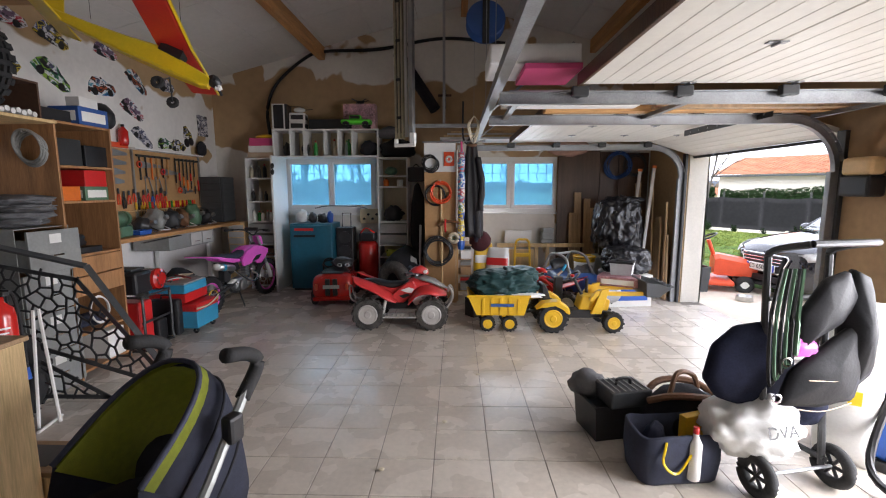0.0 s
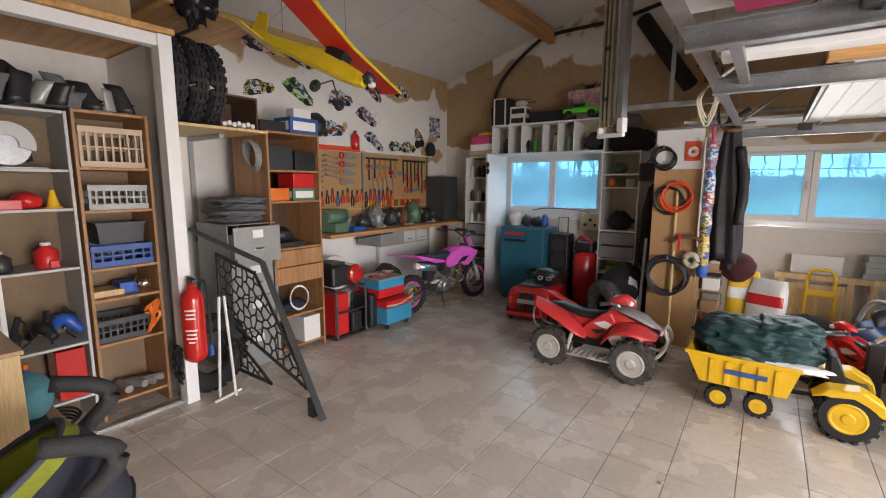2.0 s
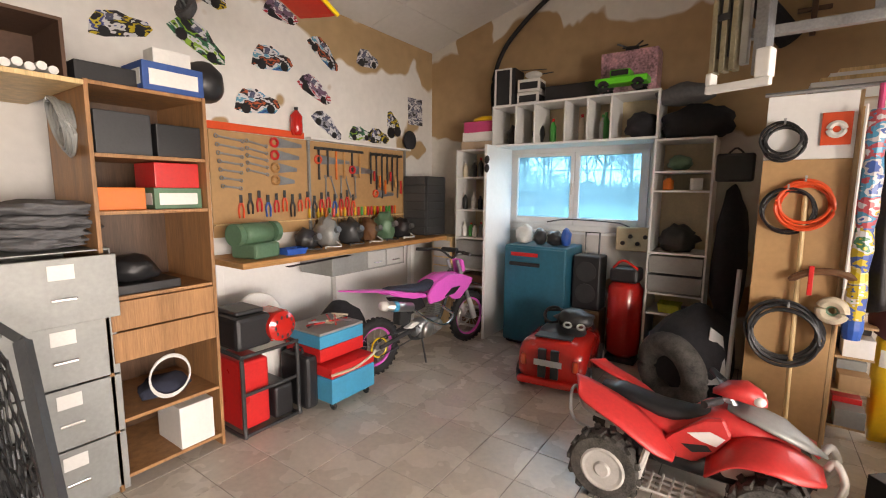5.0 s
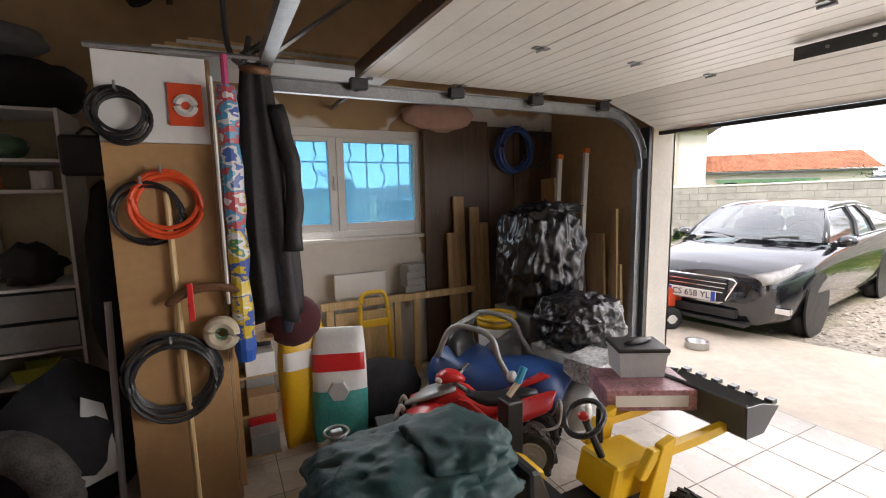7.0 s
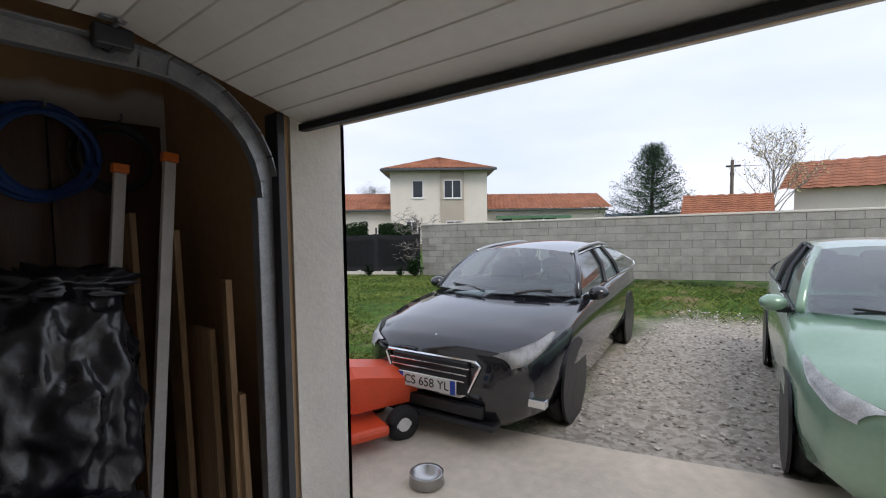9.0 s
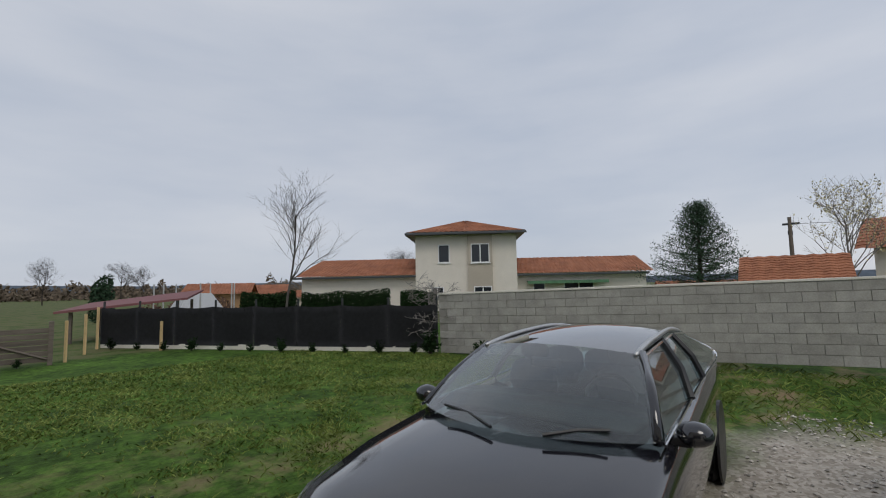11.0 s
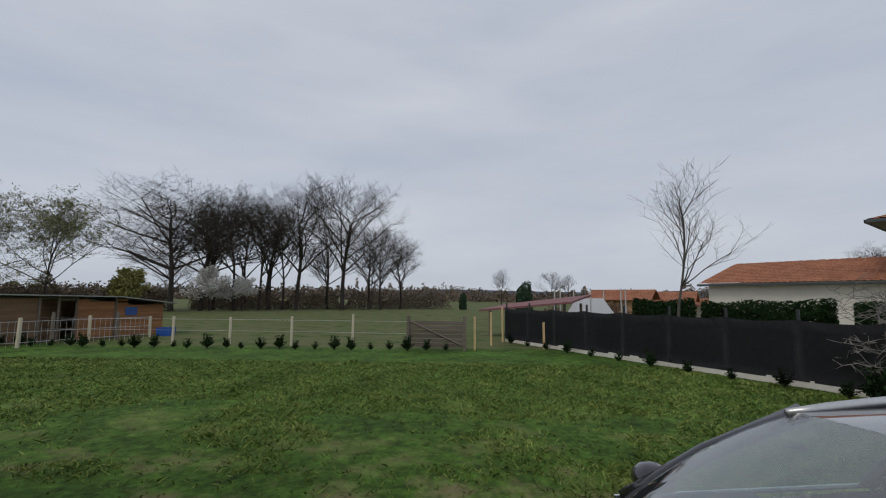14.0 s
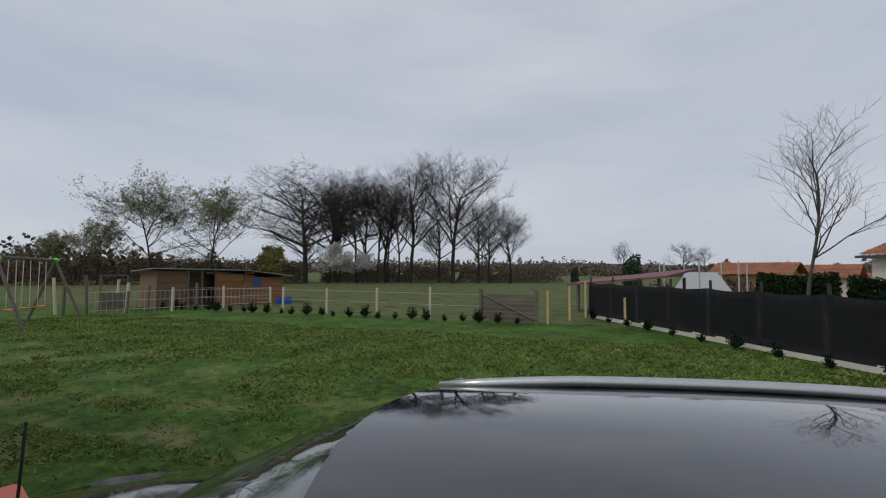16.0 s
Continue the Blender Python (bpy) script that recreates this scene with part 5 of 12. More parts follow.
def build_car(name, x, y, z, rz, label, paint, L, W, H, belt0, nose, hood_end, roof0, roof1, tail, axle0, axle1, wr, rails, chrome_line, plate):
    c = thing(name, x, y, z, rz, label, "car")
    w = W / 2
    # body: stations from nose (x = 0) to tail
    st = [(0.0, (0.62, 0.26, nose - 0.12)), (0.06, (0.83, 0.21, nose - 0.04)), (0.25, (0.94, 0.20, nose + 0.03)), (0.6, (0.99, 0.19, nose + 0.09)), (hood_end * 0.75, (1.0, 0.18, belt0 - 0.05)), (hood_end + 0.25, (1.0, 0.18, belt0)), (L * 0.6, (1.0, 0.18, belt0 + 0.05)), (L - 0.5, (0.97, 0.20, belt0 + 0.08)), (L - 0.08, (0.86, 0.28, belt0 + 0.02)), (L, (0.75, 0.35, belt0 - 0.2))]
    rows_ = []
    xs = [0.0, 0.02, 0.06, 0.12, 0.25, 0.4, 0.6, 0.8, 1.0, 1.2, hood_end, hood_end + 0.25, 2.0, 2.6, 3.2, L * 0.8, L - 0.5, L - 0.25, L - 0.08, L]
    for xx in sorted(set(xs)):
        k, zb, zt = interp(st, xx)
        yw = w * k
        half = [(yw * 0.80, zb), (yw * 0.96, zb + 0.08), (yw, zb + 0.45 * (zt - zb)), (yw * 0.99, zb + 0.72 * (zt - zb)), (yw * 0.965, zt - 0.05), (yw * 0.90, zt - 0.005), (yw * 0.6, zt + 0.035), (yw * 0.3, zt + 0.055)]
        prof = [(yy, zz) for yy, zz in half] + [(0, zt + 0.062)] + [(-yy, zz) for yy, zz in reversed(half)]
        bow = 0.18
        rows_.append([(xx + (bow * (yy / w) ** 2 if xx < 0.7 else bow * (yy / w) ** 2 * max(0, (hood_end - xx) / hood_end) if xx < hood_end else (-0.15 * (yy / w) ** 2 if xx > L - 0.3 else 0)), yy, zz) for yy, zz in prof])
    nose_rows = [list(r) for r in rows_]
    bm = bmesh.new(); loft(bm, rows_)
    body = part("body", bm, paint, c, smooth=True)
    # cabin
    zb_ = belt0 + 0.03
    def bow_x(yy, k):
        return k * (yy / w) ** 2
    rw = w * 0.66
    def base_pt(yy): return Vector((hood_end - 0.12 + bow_x(yy, 0.42), yy, zb_ + 0.03 * (1 - (yy / w) ** 2)))
    def roof_pt(xx, yy, e=0.0):
        u = (xx - roof0) / (roof1 - roof0)
        return Vector((xx, yy, H - 0.035 - 0.055 * (yy / rw) ** 2 + 0.035 * math.sin(max(0, min(1, u)) * math.pi) - (0.05 * max(0, u - 0.6) / 0.4)))
    n = 10
    bm = bmesh.new()
    vs = []
    for j in range(9):
        v = j / 8
        rowv = []
        for i in range(n + 1):
            s = -1 + 2 * i / n
            b = base_pt(s * w * 0.86)
            t = roof_pt(roof0 + 0.12 * s * s, s * rw)
            p = b.lerp(t, v); p.z += 0.05 * math.sin(v * math.pi) * 0.6
            rowv.append(bm.verts.new(p))
        vs.append(rowv)
    for a_, b_ in zip(vs, vs[1:]):
        for i in range(n):
            bm.faces.new((a_[i], a_[i + 1], b_[i + 1], b_[i]))
    part("windscreen", bm, car_glass, c, "greenish tinted windscreen", smooth=True)
    # roof panel
    bm = bmesh.new()
    rows_ = []
    m_ = 14
    for i in range(m_ + 1):
        xx = roof0 + (roof1 - roof0) * i / m_
        rows_.append([roof_pt(xx + (0.12 * (k / 6 - 1) ** 2 * (1 - i / m_)), (k / 6 - 1) * rw * (1 - 0.10 * max(0, i / m_ - 0.4))) for k in range(13)])
    loft(bm, rows_, False, False)
    part("roof", bm, paint if not rails else mat("black_glass_roof", (0.015, 0.015, 0.02), 0.03, 0, 0.1, 3, 0, spec=0.7, coat=0.5, rvar=0.01), c, smooth=True)
    # sides, pillars, tail glass
    for s in (-1, 1):
        bm = bmesh.new()
        lower, upper = [], []
        for i in range(13):
            u = i / 12
            xl = hood_end + 0.20 + (tail - hood_end - 0.20) * u
            xu = roof0 + 0.16 + (roof1 - roof0 - 0.16) * u
            lower.append(Vector((xl, s * w * 0.90, zb_ + 0.05 * u + 0.0)))
            q = roof_pt(xu, s * rw * (1 - 0.10 * max(0, u - 0.4))); q.z -= 0.02
            upper.append(q)
        va = [bm.verts.new(p) for p in lower]; vb = [bm.verts.new(p) for p in upper]
        vm = [bm.verts.new(p.lerp(q, 0.5) + Vector((0, s * 0.035, 0))) for p, q in zip(lower, upper)]
        for i in range(12):
            bm.faces.new((va[i], va[i + 1], vm[i + 1], vm[i])); bm.faces.new((vm[i], vm[i + 1], vb[i + 1], vb[i]))
        part("side_window", bm, car_glass, c, smooth=True)
        tb = bmesh.new()
        tube(tb, [base_pt(s * w * 0.87) + Vector((0.02, 0, 0)), base_pt(s * w * 0.87).lerp(upper[0], 0.5) + Vector((0, s * 0.015, 0.02)), upper[0] + Vector((0, 0, 0.015))], 0.035, 8)
        part("pillar", tb, paint, c, smooth=True)
        tb = bmesh.new()
        tube(tb, [p + Vector((0, s * 0.012, 0)) for p in curve_pts([lower[0], lower[6], lower[12], upper[12] + Vector((0, 0, -0.02))], 18)], 0.010, 6)
        tube(tb, [p + Vector((0, s * 0.015, 0)) for p in upper], 0.012, 6)
        part("trim", tb, M["chrome"] if chrome_line else M["black"], c)
        for u in (0.36, 0.66):
            tb = bmesh.new()
            k = int(u * 12); p, q = lower[k], upper[k]
            tube(tb, [p + Vector((0, s * 0.01, 0)), p.lerp(q, 0.5) + Vector((0, s * 0.045, 0)), q + Vector((0, s * 0.008, 0))], 0.028, 6)
            part("pillar", tb, M["black"], c)
        if rails:
            tb = bmesh.new()
            pts = [roof_pt(roof0 + 0.06 + 0.02 + (roof1 - roof0 - 0.2) * k / 14, s * (rw - 0.02) * (1 - 0.08 * max(0, k / 14 - 0.4))) + Vector((0, 0, 0.018 * min(1, 6 * (k / 14) * (1 - k / 14)))) for k in range(15)]
            tube(tb, pts, [0.014] + [0.019] * 13 + [0.014], 8)
            part("roof_rail", tb, M["alu"], c, "satin silver roof rail", smooth=True)
        # mirror
        mb = bmesh.new()
        blob(mb, (hood_end + 0.42, s * (w + 0.035), belt0 + 0.05), (0.085, 0.10, 0.07), 0.03, 1.5, 2)
        mi = part("mirror", mb, paint, c, smooth=True)
        part("mirror_arm", B([(hood_end + 0.38, s * (w - 0.10) if s > 0 else s * (w + 0.02), belt0 - 0.02, hood_end + 0.46, s * (w + 0.02) if s > 0 else s * (w - 0.10), belt0 + 0.03)], 0.01), M["black"], mi)
        hb = bmesh.new()
        lens = []
        for i in range(9):
            u = i / 8
            k0 = 1.3 + u * 4.2
            r0_, r1_ = nose_rows[int(k0)], nose_rows[int(k0) + 1]
            fr_ = k0 - int(k0)
            row = []
            for j in range(6):
                v = (5.45 - 0.75 * u) - 1.75 * (1 - 0.85 * u * u) * j / 5
                i0 = int(v)
                pick = lambda r: Vector(r[i0]).lerp(Vector(r[i0 + 1]), v - i0)
                p_ = pick(r0_).lerp(pick(r1_), fr_)
                row.append(Vector((p_.x - 0.012, s * (p_.y + 0.006), p_.z + 0.010)))
            lens.append(row)
        loft(hb, lens, False, False)
        bmesh.ops.solidify(hb, geom=hb.faces[:], thickness=0.006)
        part("headlight", hb, lamp_glass, c, "clear swept headlight", smooth=True)
        if rails:
            part("fog_light", B([(0.20, s * 0.66 if s > 0 else s * 0.86, 0.36, 0.27, s * 0.86 if s > 0 else s * 0.66, 0.42)], 0.008), M["chrome"], c)
        for ax in (axle0, axle1):
            ab = bmesh.new()
            lathe(ab, [(wr + 0.03, -0.02), (wr + 0.03, 0.0), (0.05, 0.004)], Matrix.Translation((ax, s * (w - 0.005), wr + 0.02)) @ rot("X", -90 * s), 30)
            part("wheel_arch", ab, M["black"], c)
            car_wheel(c, ax, s * (w - 0.025), wr, M["steel_dark"] if rails else M["alu"])
    # tail glass
    bm = bmesh.new()
    q = [(tail + 0.02, -w * 0.80, zb_ + 0.06), (tail + 0.02, w * 0.80, zb_ + 0.06), tuple(roof_pt(roof1, rw * 0.94)), tuple(roof_pt(roof1, -rw * 0.94))]
    bm.faces.new([bm.verts.new(p) for p in q]); bmesh.ops.solidify(bm, geom=bm.faces[:], thickness=0.01)
    part("rear_window", bm, car_glass, c)
    # face: grille, plate, intake
    gb = bmesh.new()
    ring_pts = [(0.02 + 0.16 * (yy / w) ** 2 - 0.035, yy, zz) for yy, zz in ((-0.40, nose - 0.10), (-0.43, nose - 0.13), (-0.33, nose - 0.34), (-0.28, nose - 0.37), (0.28, nose - 0.37), (0.33, nose - 0.34), (0.43, nose - 0.13), (0.40, nose - 0.10))]
    tube(gb, ring_pts, 0.013, 6, True)
    part("grille_frame", gb, M["chrome"], c)
    part("grille", B([(-0.012, -0.34, nose - 0.355, 0.06, 0.34, nose - 0.11)], 0.01), M["black"], c)
    for k in range(3):
        part("grille_bar", B([(-0.025, -0.36 + 0.02 * k, nose - 0.155 - k * 0.05, -0.008, 0.36 - 0.02 * k, nose - 0.145 - k * 0.05)], 0.003), M["chrome"], c)
    part("bumper_lip", B([(-0.02, -0.55, 0.20, 0.2, 0.55, 0.245)], 0.015), M["black"], c)
    part("intake", B([(0.0, -0.45, 0.27, 0.06, 0.45, 0.36)], 0.012), M["black"], c)
    part("badge", lathe(bmesh.new(), [(0.035, 0), (0.03, 0.01)], Matrix.Translation((0.10, 0, nose + 0.015)) @ rot("Y", -50), 6), M["chrome"], c)
    if plate:
        p = part("number_plate", B([(-0.045, -0.26, nose - 0.355, -0.027, 0.26, nose - 0.245)], 0.004), plate_white, c)
        for yb in (0.2365, -0.2365):
            part("plate_band", B([(-0.048, yb - 0.0215, nose - 0.353, -0.0455, yb + 0.0215, nose - 0.247)]), plate_blue, p)
        lettering("CS 658 YL", 0.095, Matrix.Translation((-0.0475, 0, nose - 0.300)) @ rotz(-90) @ rot("X", 90), ink, p, "plate_text")
    for yy, e in ((0.05, 0.55), (-0.25, -0.62)):
        wb = bmesh.new()
        a_, b_ = base_pt(yy), base_pt(e * 0.9)
        tube(wb, [a_ + Vector((0.0, 0, 0.015)), a_.lerp(b_, 0.5) + Vector((0.05, 0, 0.04)), b_ + Vector((0.05, 0, 0.05))], 0.010, 5)
        part("wiper", wb, M["black"], c)
    # inside seen through the glass
    skin(c, "dashboard", [((hood_end + 0.22, 0, zb_ + 0.03), w * 0.74, 0.02), ((hood_end + 0.40, 0, zb_ + 0.05), w * 0.80, 0.045), ((hood_end + 0.66, 0, zb_ + 0.04), w * 0.80, 0.05)], M["black"])
    part("steering_wheel", ring(bmesh.new(), (hood_end + 0.80, -w * 0.42, zb_ + 0.05), (-1, 0, 0.45), 0.17, 0.016, 26, 7), M["black"], c)
    part("rear_mirror", B([(roof0 - 0.08, -0.11, H - 0.19, roof0 - 0.05, 0.11, H - 0.12)], 0.012), M["black"], c)
    for sx, rows_n in ((hood_end + 1.15, (-0.42, 0.42)), (hood_end + 2.0, (-0.48, 0.0, 0.48))):
        for sy in rows_n:
            st_ = skin(c, "seat", [((sx, sy * w, zb_ - 0.02), 0.22, 0.05), ((sx + 0.05, sy * w, zb_ + 0.10), 0.21, 0.12), ((sx + 0.12, sy * w, zb_ + 0.12), 0.17, 0.10)], M["grey_cloth"], "dark grey seat")
            skin(st_, "headrest", [((sx + 0.06, sy * w, zb_ + 0.27), 0.10, 0.05), ((sx + 0.09, sy * w, zb_ + 0.285), 0.13, 0.075), ((sx + 0.14, sy * w, zb_ + 0.285), 0.10, 0.05)], M["grey_cloth"])
    return c


build_car("car", 5.15, 7.40, -0.075, 8, "black estate car with silver roof rails parked on gravel", car_black, 4.83, 1.77, 1.45, 0.96, 0.79, 1.20, 1.86, 4.15, 4.62, 0.95, 3.77, 0.335, True, True, True)
build_car("car", 5.62, 4.30, -0.06, 6, "pale green metallic hatchback parked on gravel", car_green, 4.2, 1.75, 1.51, 0.98, 0.78, 1.05, 1.95, 3.65, 4.0, 0.85, 3.46, 0.315, False, False, False)
# ---- the built-in cupboard ----
door_white = mat("grey_white_laminate", (0.60, 0.60, 0.63), 0.45, 0, 0.04, 1.5, 0.04)
CX = -2.55
structure("trim_2", B([(CX - 0.07, 3.05, 0, CX + 0.05, 3.14, 2.70), (CX - 0.05, -2.2, 2.62, CX + 0.03, 3.05, 2.70), (X0, 3.10, 0, CX - 0.071, 3.14, 2.70)], 0.003), M["white"], "white cupboard frame post and head", "cupboard frame")
structure("trim_3", B([(X0, -2.2, 2.705, CX + 0.06, 3.16, 2.745)], 0.003), M["beamx"], "orange chipboard cupboard top edge", "board")
structure("trim_4", B([(CX - 0.055, -2.2, 0.0, CX + 0.0, 3.05, 0.012), (CX - 0.04, -2.2, 0.012, CX - 0.036, 3.05, 0.02), (CX - 0.015, -2.2, 0.012, CX - 0.011, 3.05, 0.02)]), M["alu"], "sliding door floor track", "track")
sd = thing("sliding_door", CX, 0, 0, 0, "plain white sliding cupboard door panel", "sliding door")
part("panel", B([(-0.015, -0.9, 0.02, 0.012, 2.10, 2.615)], 0.003), door_white, sd)
part("edge_profile", B([(-0.018, 2.101, 0.02, 0.016, 2.125, 2.615)], 0.002), M["white_plastic"], sd)
sd2 = thing("sliding_door", CX, 0, 0, 0, "plain white sliding cupboard door panel", "sliding door")
part("panel", B([(-0.048, -2.18, 0.02, -0.022, -0.5, 2.615)], 0.003), door_white, sd2)


def shelf_unit(name, x0, x1, y0, y1, z1, levels, side, board, label, back=None, t=0.018, feet=0.0, category="shelf unit"):
    """An open shelf unit whose front looks along +x; levels: heights of the boards."""
    u = thing(name, x1, (y0 + y1) / 2, 0, 0, label, category)
    d, w = x1 - x0, (y1 - y0) / 2
    for s in (-1, 1):
        part("side_panel", B([(-d, s * w - (t if s > 0 else 0), feet, 0, s * w + (0 if s > 0 else t), z1)], 0.002), side, u)
    for z in levels:
        part("shelf", B([(-d + 0.01, -w + t + 0.001, z - t, -0.004, w - t - 0.001, z)], 0.002), board, u)
    if back:
        part("back_panel", B([(-d - 0.004, -w, feet, -d + 0.006, w, z1)]), back, u)
    return u


def shelf_unit_y(name, x0, x1, y0, y1, z1, levels, side, board, label, back=None, t=0.018, drawers=()):
    """The same, front towards -y."""
    u = thing(name, (x0 + x1) / 2, y0, 0, 0, label, "shelf unit")
    w, d = (x1 - x0) / 2, y1 - y0
    for s in (-1, 1):
        part("side_panel", B([(s * w - (t if s > 0 else 0), 0, 0, s * w + (0 if s > 0 else t), d, z1)], 0.002), side, u)
    for z in levels:
        part("shelf", B([(-w + t + 0.001, 0.004, z - t, w - t - 0.001, d - 0.01, z)], 0.002), board, u)
    if back:
        part("back_panel", B([(-w, d - 0.006, 0, w, d + 0.004, z1)]), back, u)
    for a, b in drawers:
        dr = part("drawer", B([(-w + t + 0.004, -0.012, a + 0.004, w - t - 0.004, 0.3, b - 0.012)], 0.003), M["grey_metal"], u)
    return u


shelf_unit("shelf_unit", -3.1, -2.72, 2.02, 2.56, 2.14, (0.23, 0.61, 1.13, 1.52, 1.77, 2.14), M["grey_light"], M["grey_light"], "white cupboard shelves crowded with tools", mat("dull_hardboard_back", (0.24, 0.165, 0.10), 0.8, 0, 0.1, 4, 0.05))
shelf_unit("shelf_unit", -3.1, -2.70, 2.575, 3.02, 2.16, (0.13, 0.56, 0.88, 1.10, 1.50, 1.79, 2.16), M["chip"], M["chip"], "beech cupboard shelves holding plastic crates", bpy.data.materials["dull_hardboard_back"], 0.02)


def crate(name, x, y, z, l, w, h, material, label, rz=0, slats=4):
    """A plastic crate: rim, floor and slatted sides."""
    c = thing(name, x, y, z, rz, label, "crate")
    part("base", B([(-l / 2 + 0.01, -w / 2 + 0.01, 0, l / 2 - 0.01, w / 2 - 0.01, 0.012)]), material, c)
    bm = bmesh.new()
    t = 0.012
    for s in (-1, 1):
        box(bm, (s * (l / 2 - t / 2), 0, h - 0.02), (t, w, 0.04)); box(bm, (0, s * (w / 2 - t / 2), h - 0.02), (l - 2 * t, t, 0.04))
        box(bm, (s * (l / 2 - t / 2), 0, 0.02), (t, w, 0.04)); box(bm, (0, s * (w / 2 - t / 2), 0.02), (l - 2 * t, t, 0.04))
        for k in range(slats * 2 + 1):
            yy = -w / 2 + w * k / (slats * 2)
            box(bm, (s * (l / 2 - t / 2), max(-w / 2 + t, min(w / 2 - t, yy)), h / 2), (t * 0.7, 0.012, h - 0.08))
            xx = -l / 2 + l * k / (slats * 2)
            box(bm, (max(-l / 2 + t, min(l / 2 - t, xx)), s * (w / 2 - t / 2), h / 2), (0.012, t * 0.7, h - 0.08))
        box(bm, (s * (l / 2 - t / 2), 0, h * 0.5), (t * 0.6, w, 0.012)); box(bm, (0, s * (w / 2 - t / 2), h * 0.5), (l - 2 * t, t * 0.6, 0.012))
    part("lattice", bm, material, c)
    return c


def bin_(name, x, y, z, l, w, h, material, label, rz=0, cat="box", lid=None):
    c = thing(name, x, y, z, rz, label, cat)
    bm = bmesh.new()
    r = 0.9
    loft(bm, [[(sx * l / 2 * k, sy * w / 2 * k, zz) for sx, sy in ((-1, -1), (1, -1), (1, 1), (-1, 1))] for k, zz in ((r, 0), (1, h), (1.04, h), (1.04, h - 0.012), (1.0, h - 0.014))][:4] + [[(sx * l / 2 * 0.95, sy * w / 2 * 0.95, h) for sx, sy in ((-1, -1), (1, -1), (1, 1), (-1, 1))], [(sx * l / 2 * 0.86, sy * w / 2 * 0.86, 0.012) for sx, sy in ((-1, -1), (1, -1), (1, 1), (-1, 1))]])
    part("tub", bm, material, c)
    if lid:
        part("lid", B([(-l / 2 - 0.01, -w / 2 - 0.01, h + 0.001, l / 2 + 0.01, w / 2 + 0.01, h + 0.025)], 0.008), lid, c)
    return c


def carton(name, x, y, z, l, w, h, material, label, rz=0, cat="box", band=None):
    c = thing(name, x, y, z, rz, label, cat)
    part("body", B([(-l / 2, -w / 2, 0, l / 2, w / 2, h)], 0.004), material, c)
    if band:
        part("print", B([(l / 2, -w * 0.4, h * 0.2, l / 2 + 0.0015, w * 0.4, h * 0.75), (-l * 0.4, -w / 2 - 0.0015, h * 0.2, l * 0.4, -w / 2, h * 0.75)]), band, c)
    return c


def lump(name, x, y, z, s, material, label, cat, seed=0, rough=0.25, freq=2.2, sub=3, sharp=False, rz=0):
    c = thing(name, x, y, z, rz, label, cat)
    bm = bmesh.new(); blob(bm, (0, 0, s[2] * 0.8), s, rough, freq, sub, seed, 0.1, sharp)
    part("body", bm, material, c, smooth=True)
    return c


def bottle(name, x, y, z, r, h, material, label, cap=None, cat="bottle"):
    c = thing(name, x, y, z, 0, label, cat)
    part("body", lathe(bmesh.new(), [(r * 0.92, 0), (r, 0.01), (r, h * 0.68), (r * 0.45, h * 0.82), (r * 0.4, h * 0.88)], None, 14), material, c, smooth=True)
    part("cap", lathe(bmesh.new(), [(r * 0.45, h * 0.882), (r * 0.42, h)], None, 12), cap or M["black"], c)
    return c


crate("crate", -2.88, 2.80, 1.79, 0.30, 0.38, 0.27, M["beige"], "beige slatted plastic crate on a shelf")
crate("crate", -2.88, 2.81, 1.50, 0.30, 0.36, 0.17, M["grey_metal"], "grey slatted plastic crate on a shelf")
crate("crate", -2.88, 2.80, 1.10, 0.30, 0.38, 0.15, M["royal"], "blue plastic crate holding a dark tray", 0, 3)
bin_("tray", -2.90, 2.82, 1.255, 0.24, 0.30, 0.15, M["steel_dark"], "dark open plastic tray in a blue crate", 0, "tray")
crate("crate", -2.88, 2.76, 0.56, 0.30, 0.34, 0.16, M["steel_dark"], "dark grey slatted crate full of straps")
carton("wooden_block", -2.88, 2.70, 0.88, 0.2, 0.20, 0.045, M["birch"], "flat pale wooden block on a shelf")
carton("box", -2.88, 2.84, 0.88, 0.16, 0.12, 0.08, M["blue"], "small blue box on a shelf")
st = thing("metal_ball_lamp", -2.80, 2.93, 0.88, 0, "round chrome lamp head on a shelf", "lamp")
part("body", blob(bmesh.new(), (0, 0, 0.06), (0.06, 0.06, 0.06), 0.02, 1, 3), M["chrome"], st, smooth=True)
sp = thing("ratchet_strap", -2.74, 2.90, 0.66, 0, "tangled orange ratchet strap over a crate", "strap")
for k in range(5):
    a = curve_pts([(0, 0.0, 0.08), (0.015, 0.02 + 0.02 * k, 0.10 + 0.012 * k), (0.03, 0.06 - 0.015 * k, 0.0 - 0.02 * k), (0.02, 0.10, 0.05), (0, 0.02 * k, 0.06)], 18)
    part("band", tube(bmesh.new(), a, 0.010, 5), M["orange"], sp)
for k in range(4):
    pi2 = thing("pipe_offcut", -2.86 + 0.03 * (k % 2), 2.76 + 0.06 * k, 0.13, 20 * k, "short grey pipe offcut on the lowest shelf", "pipe", "pipe offcuts")
    part("pipe", cyl(bmesh.new(), (-0.1, 0, 0.03), (0.1, 0, 0.03 + 0.02 * (k % 2)), 0.028, seg=14), M["grey_metal"], pi2)
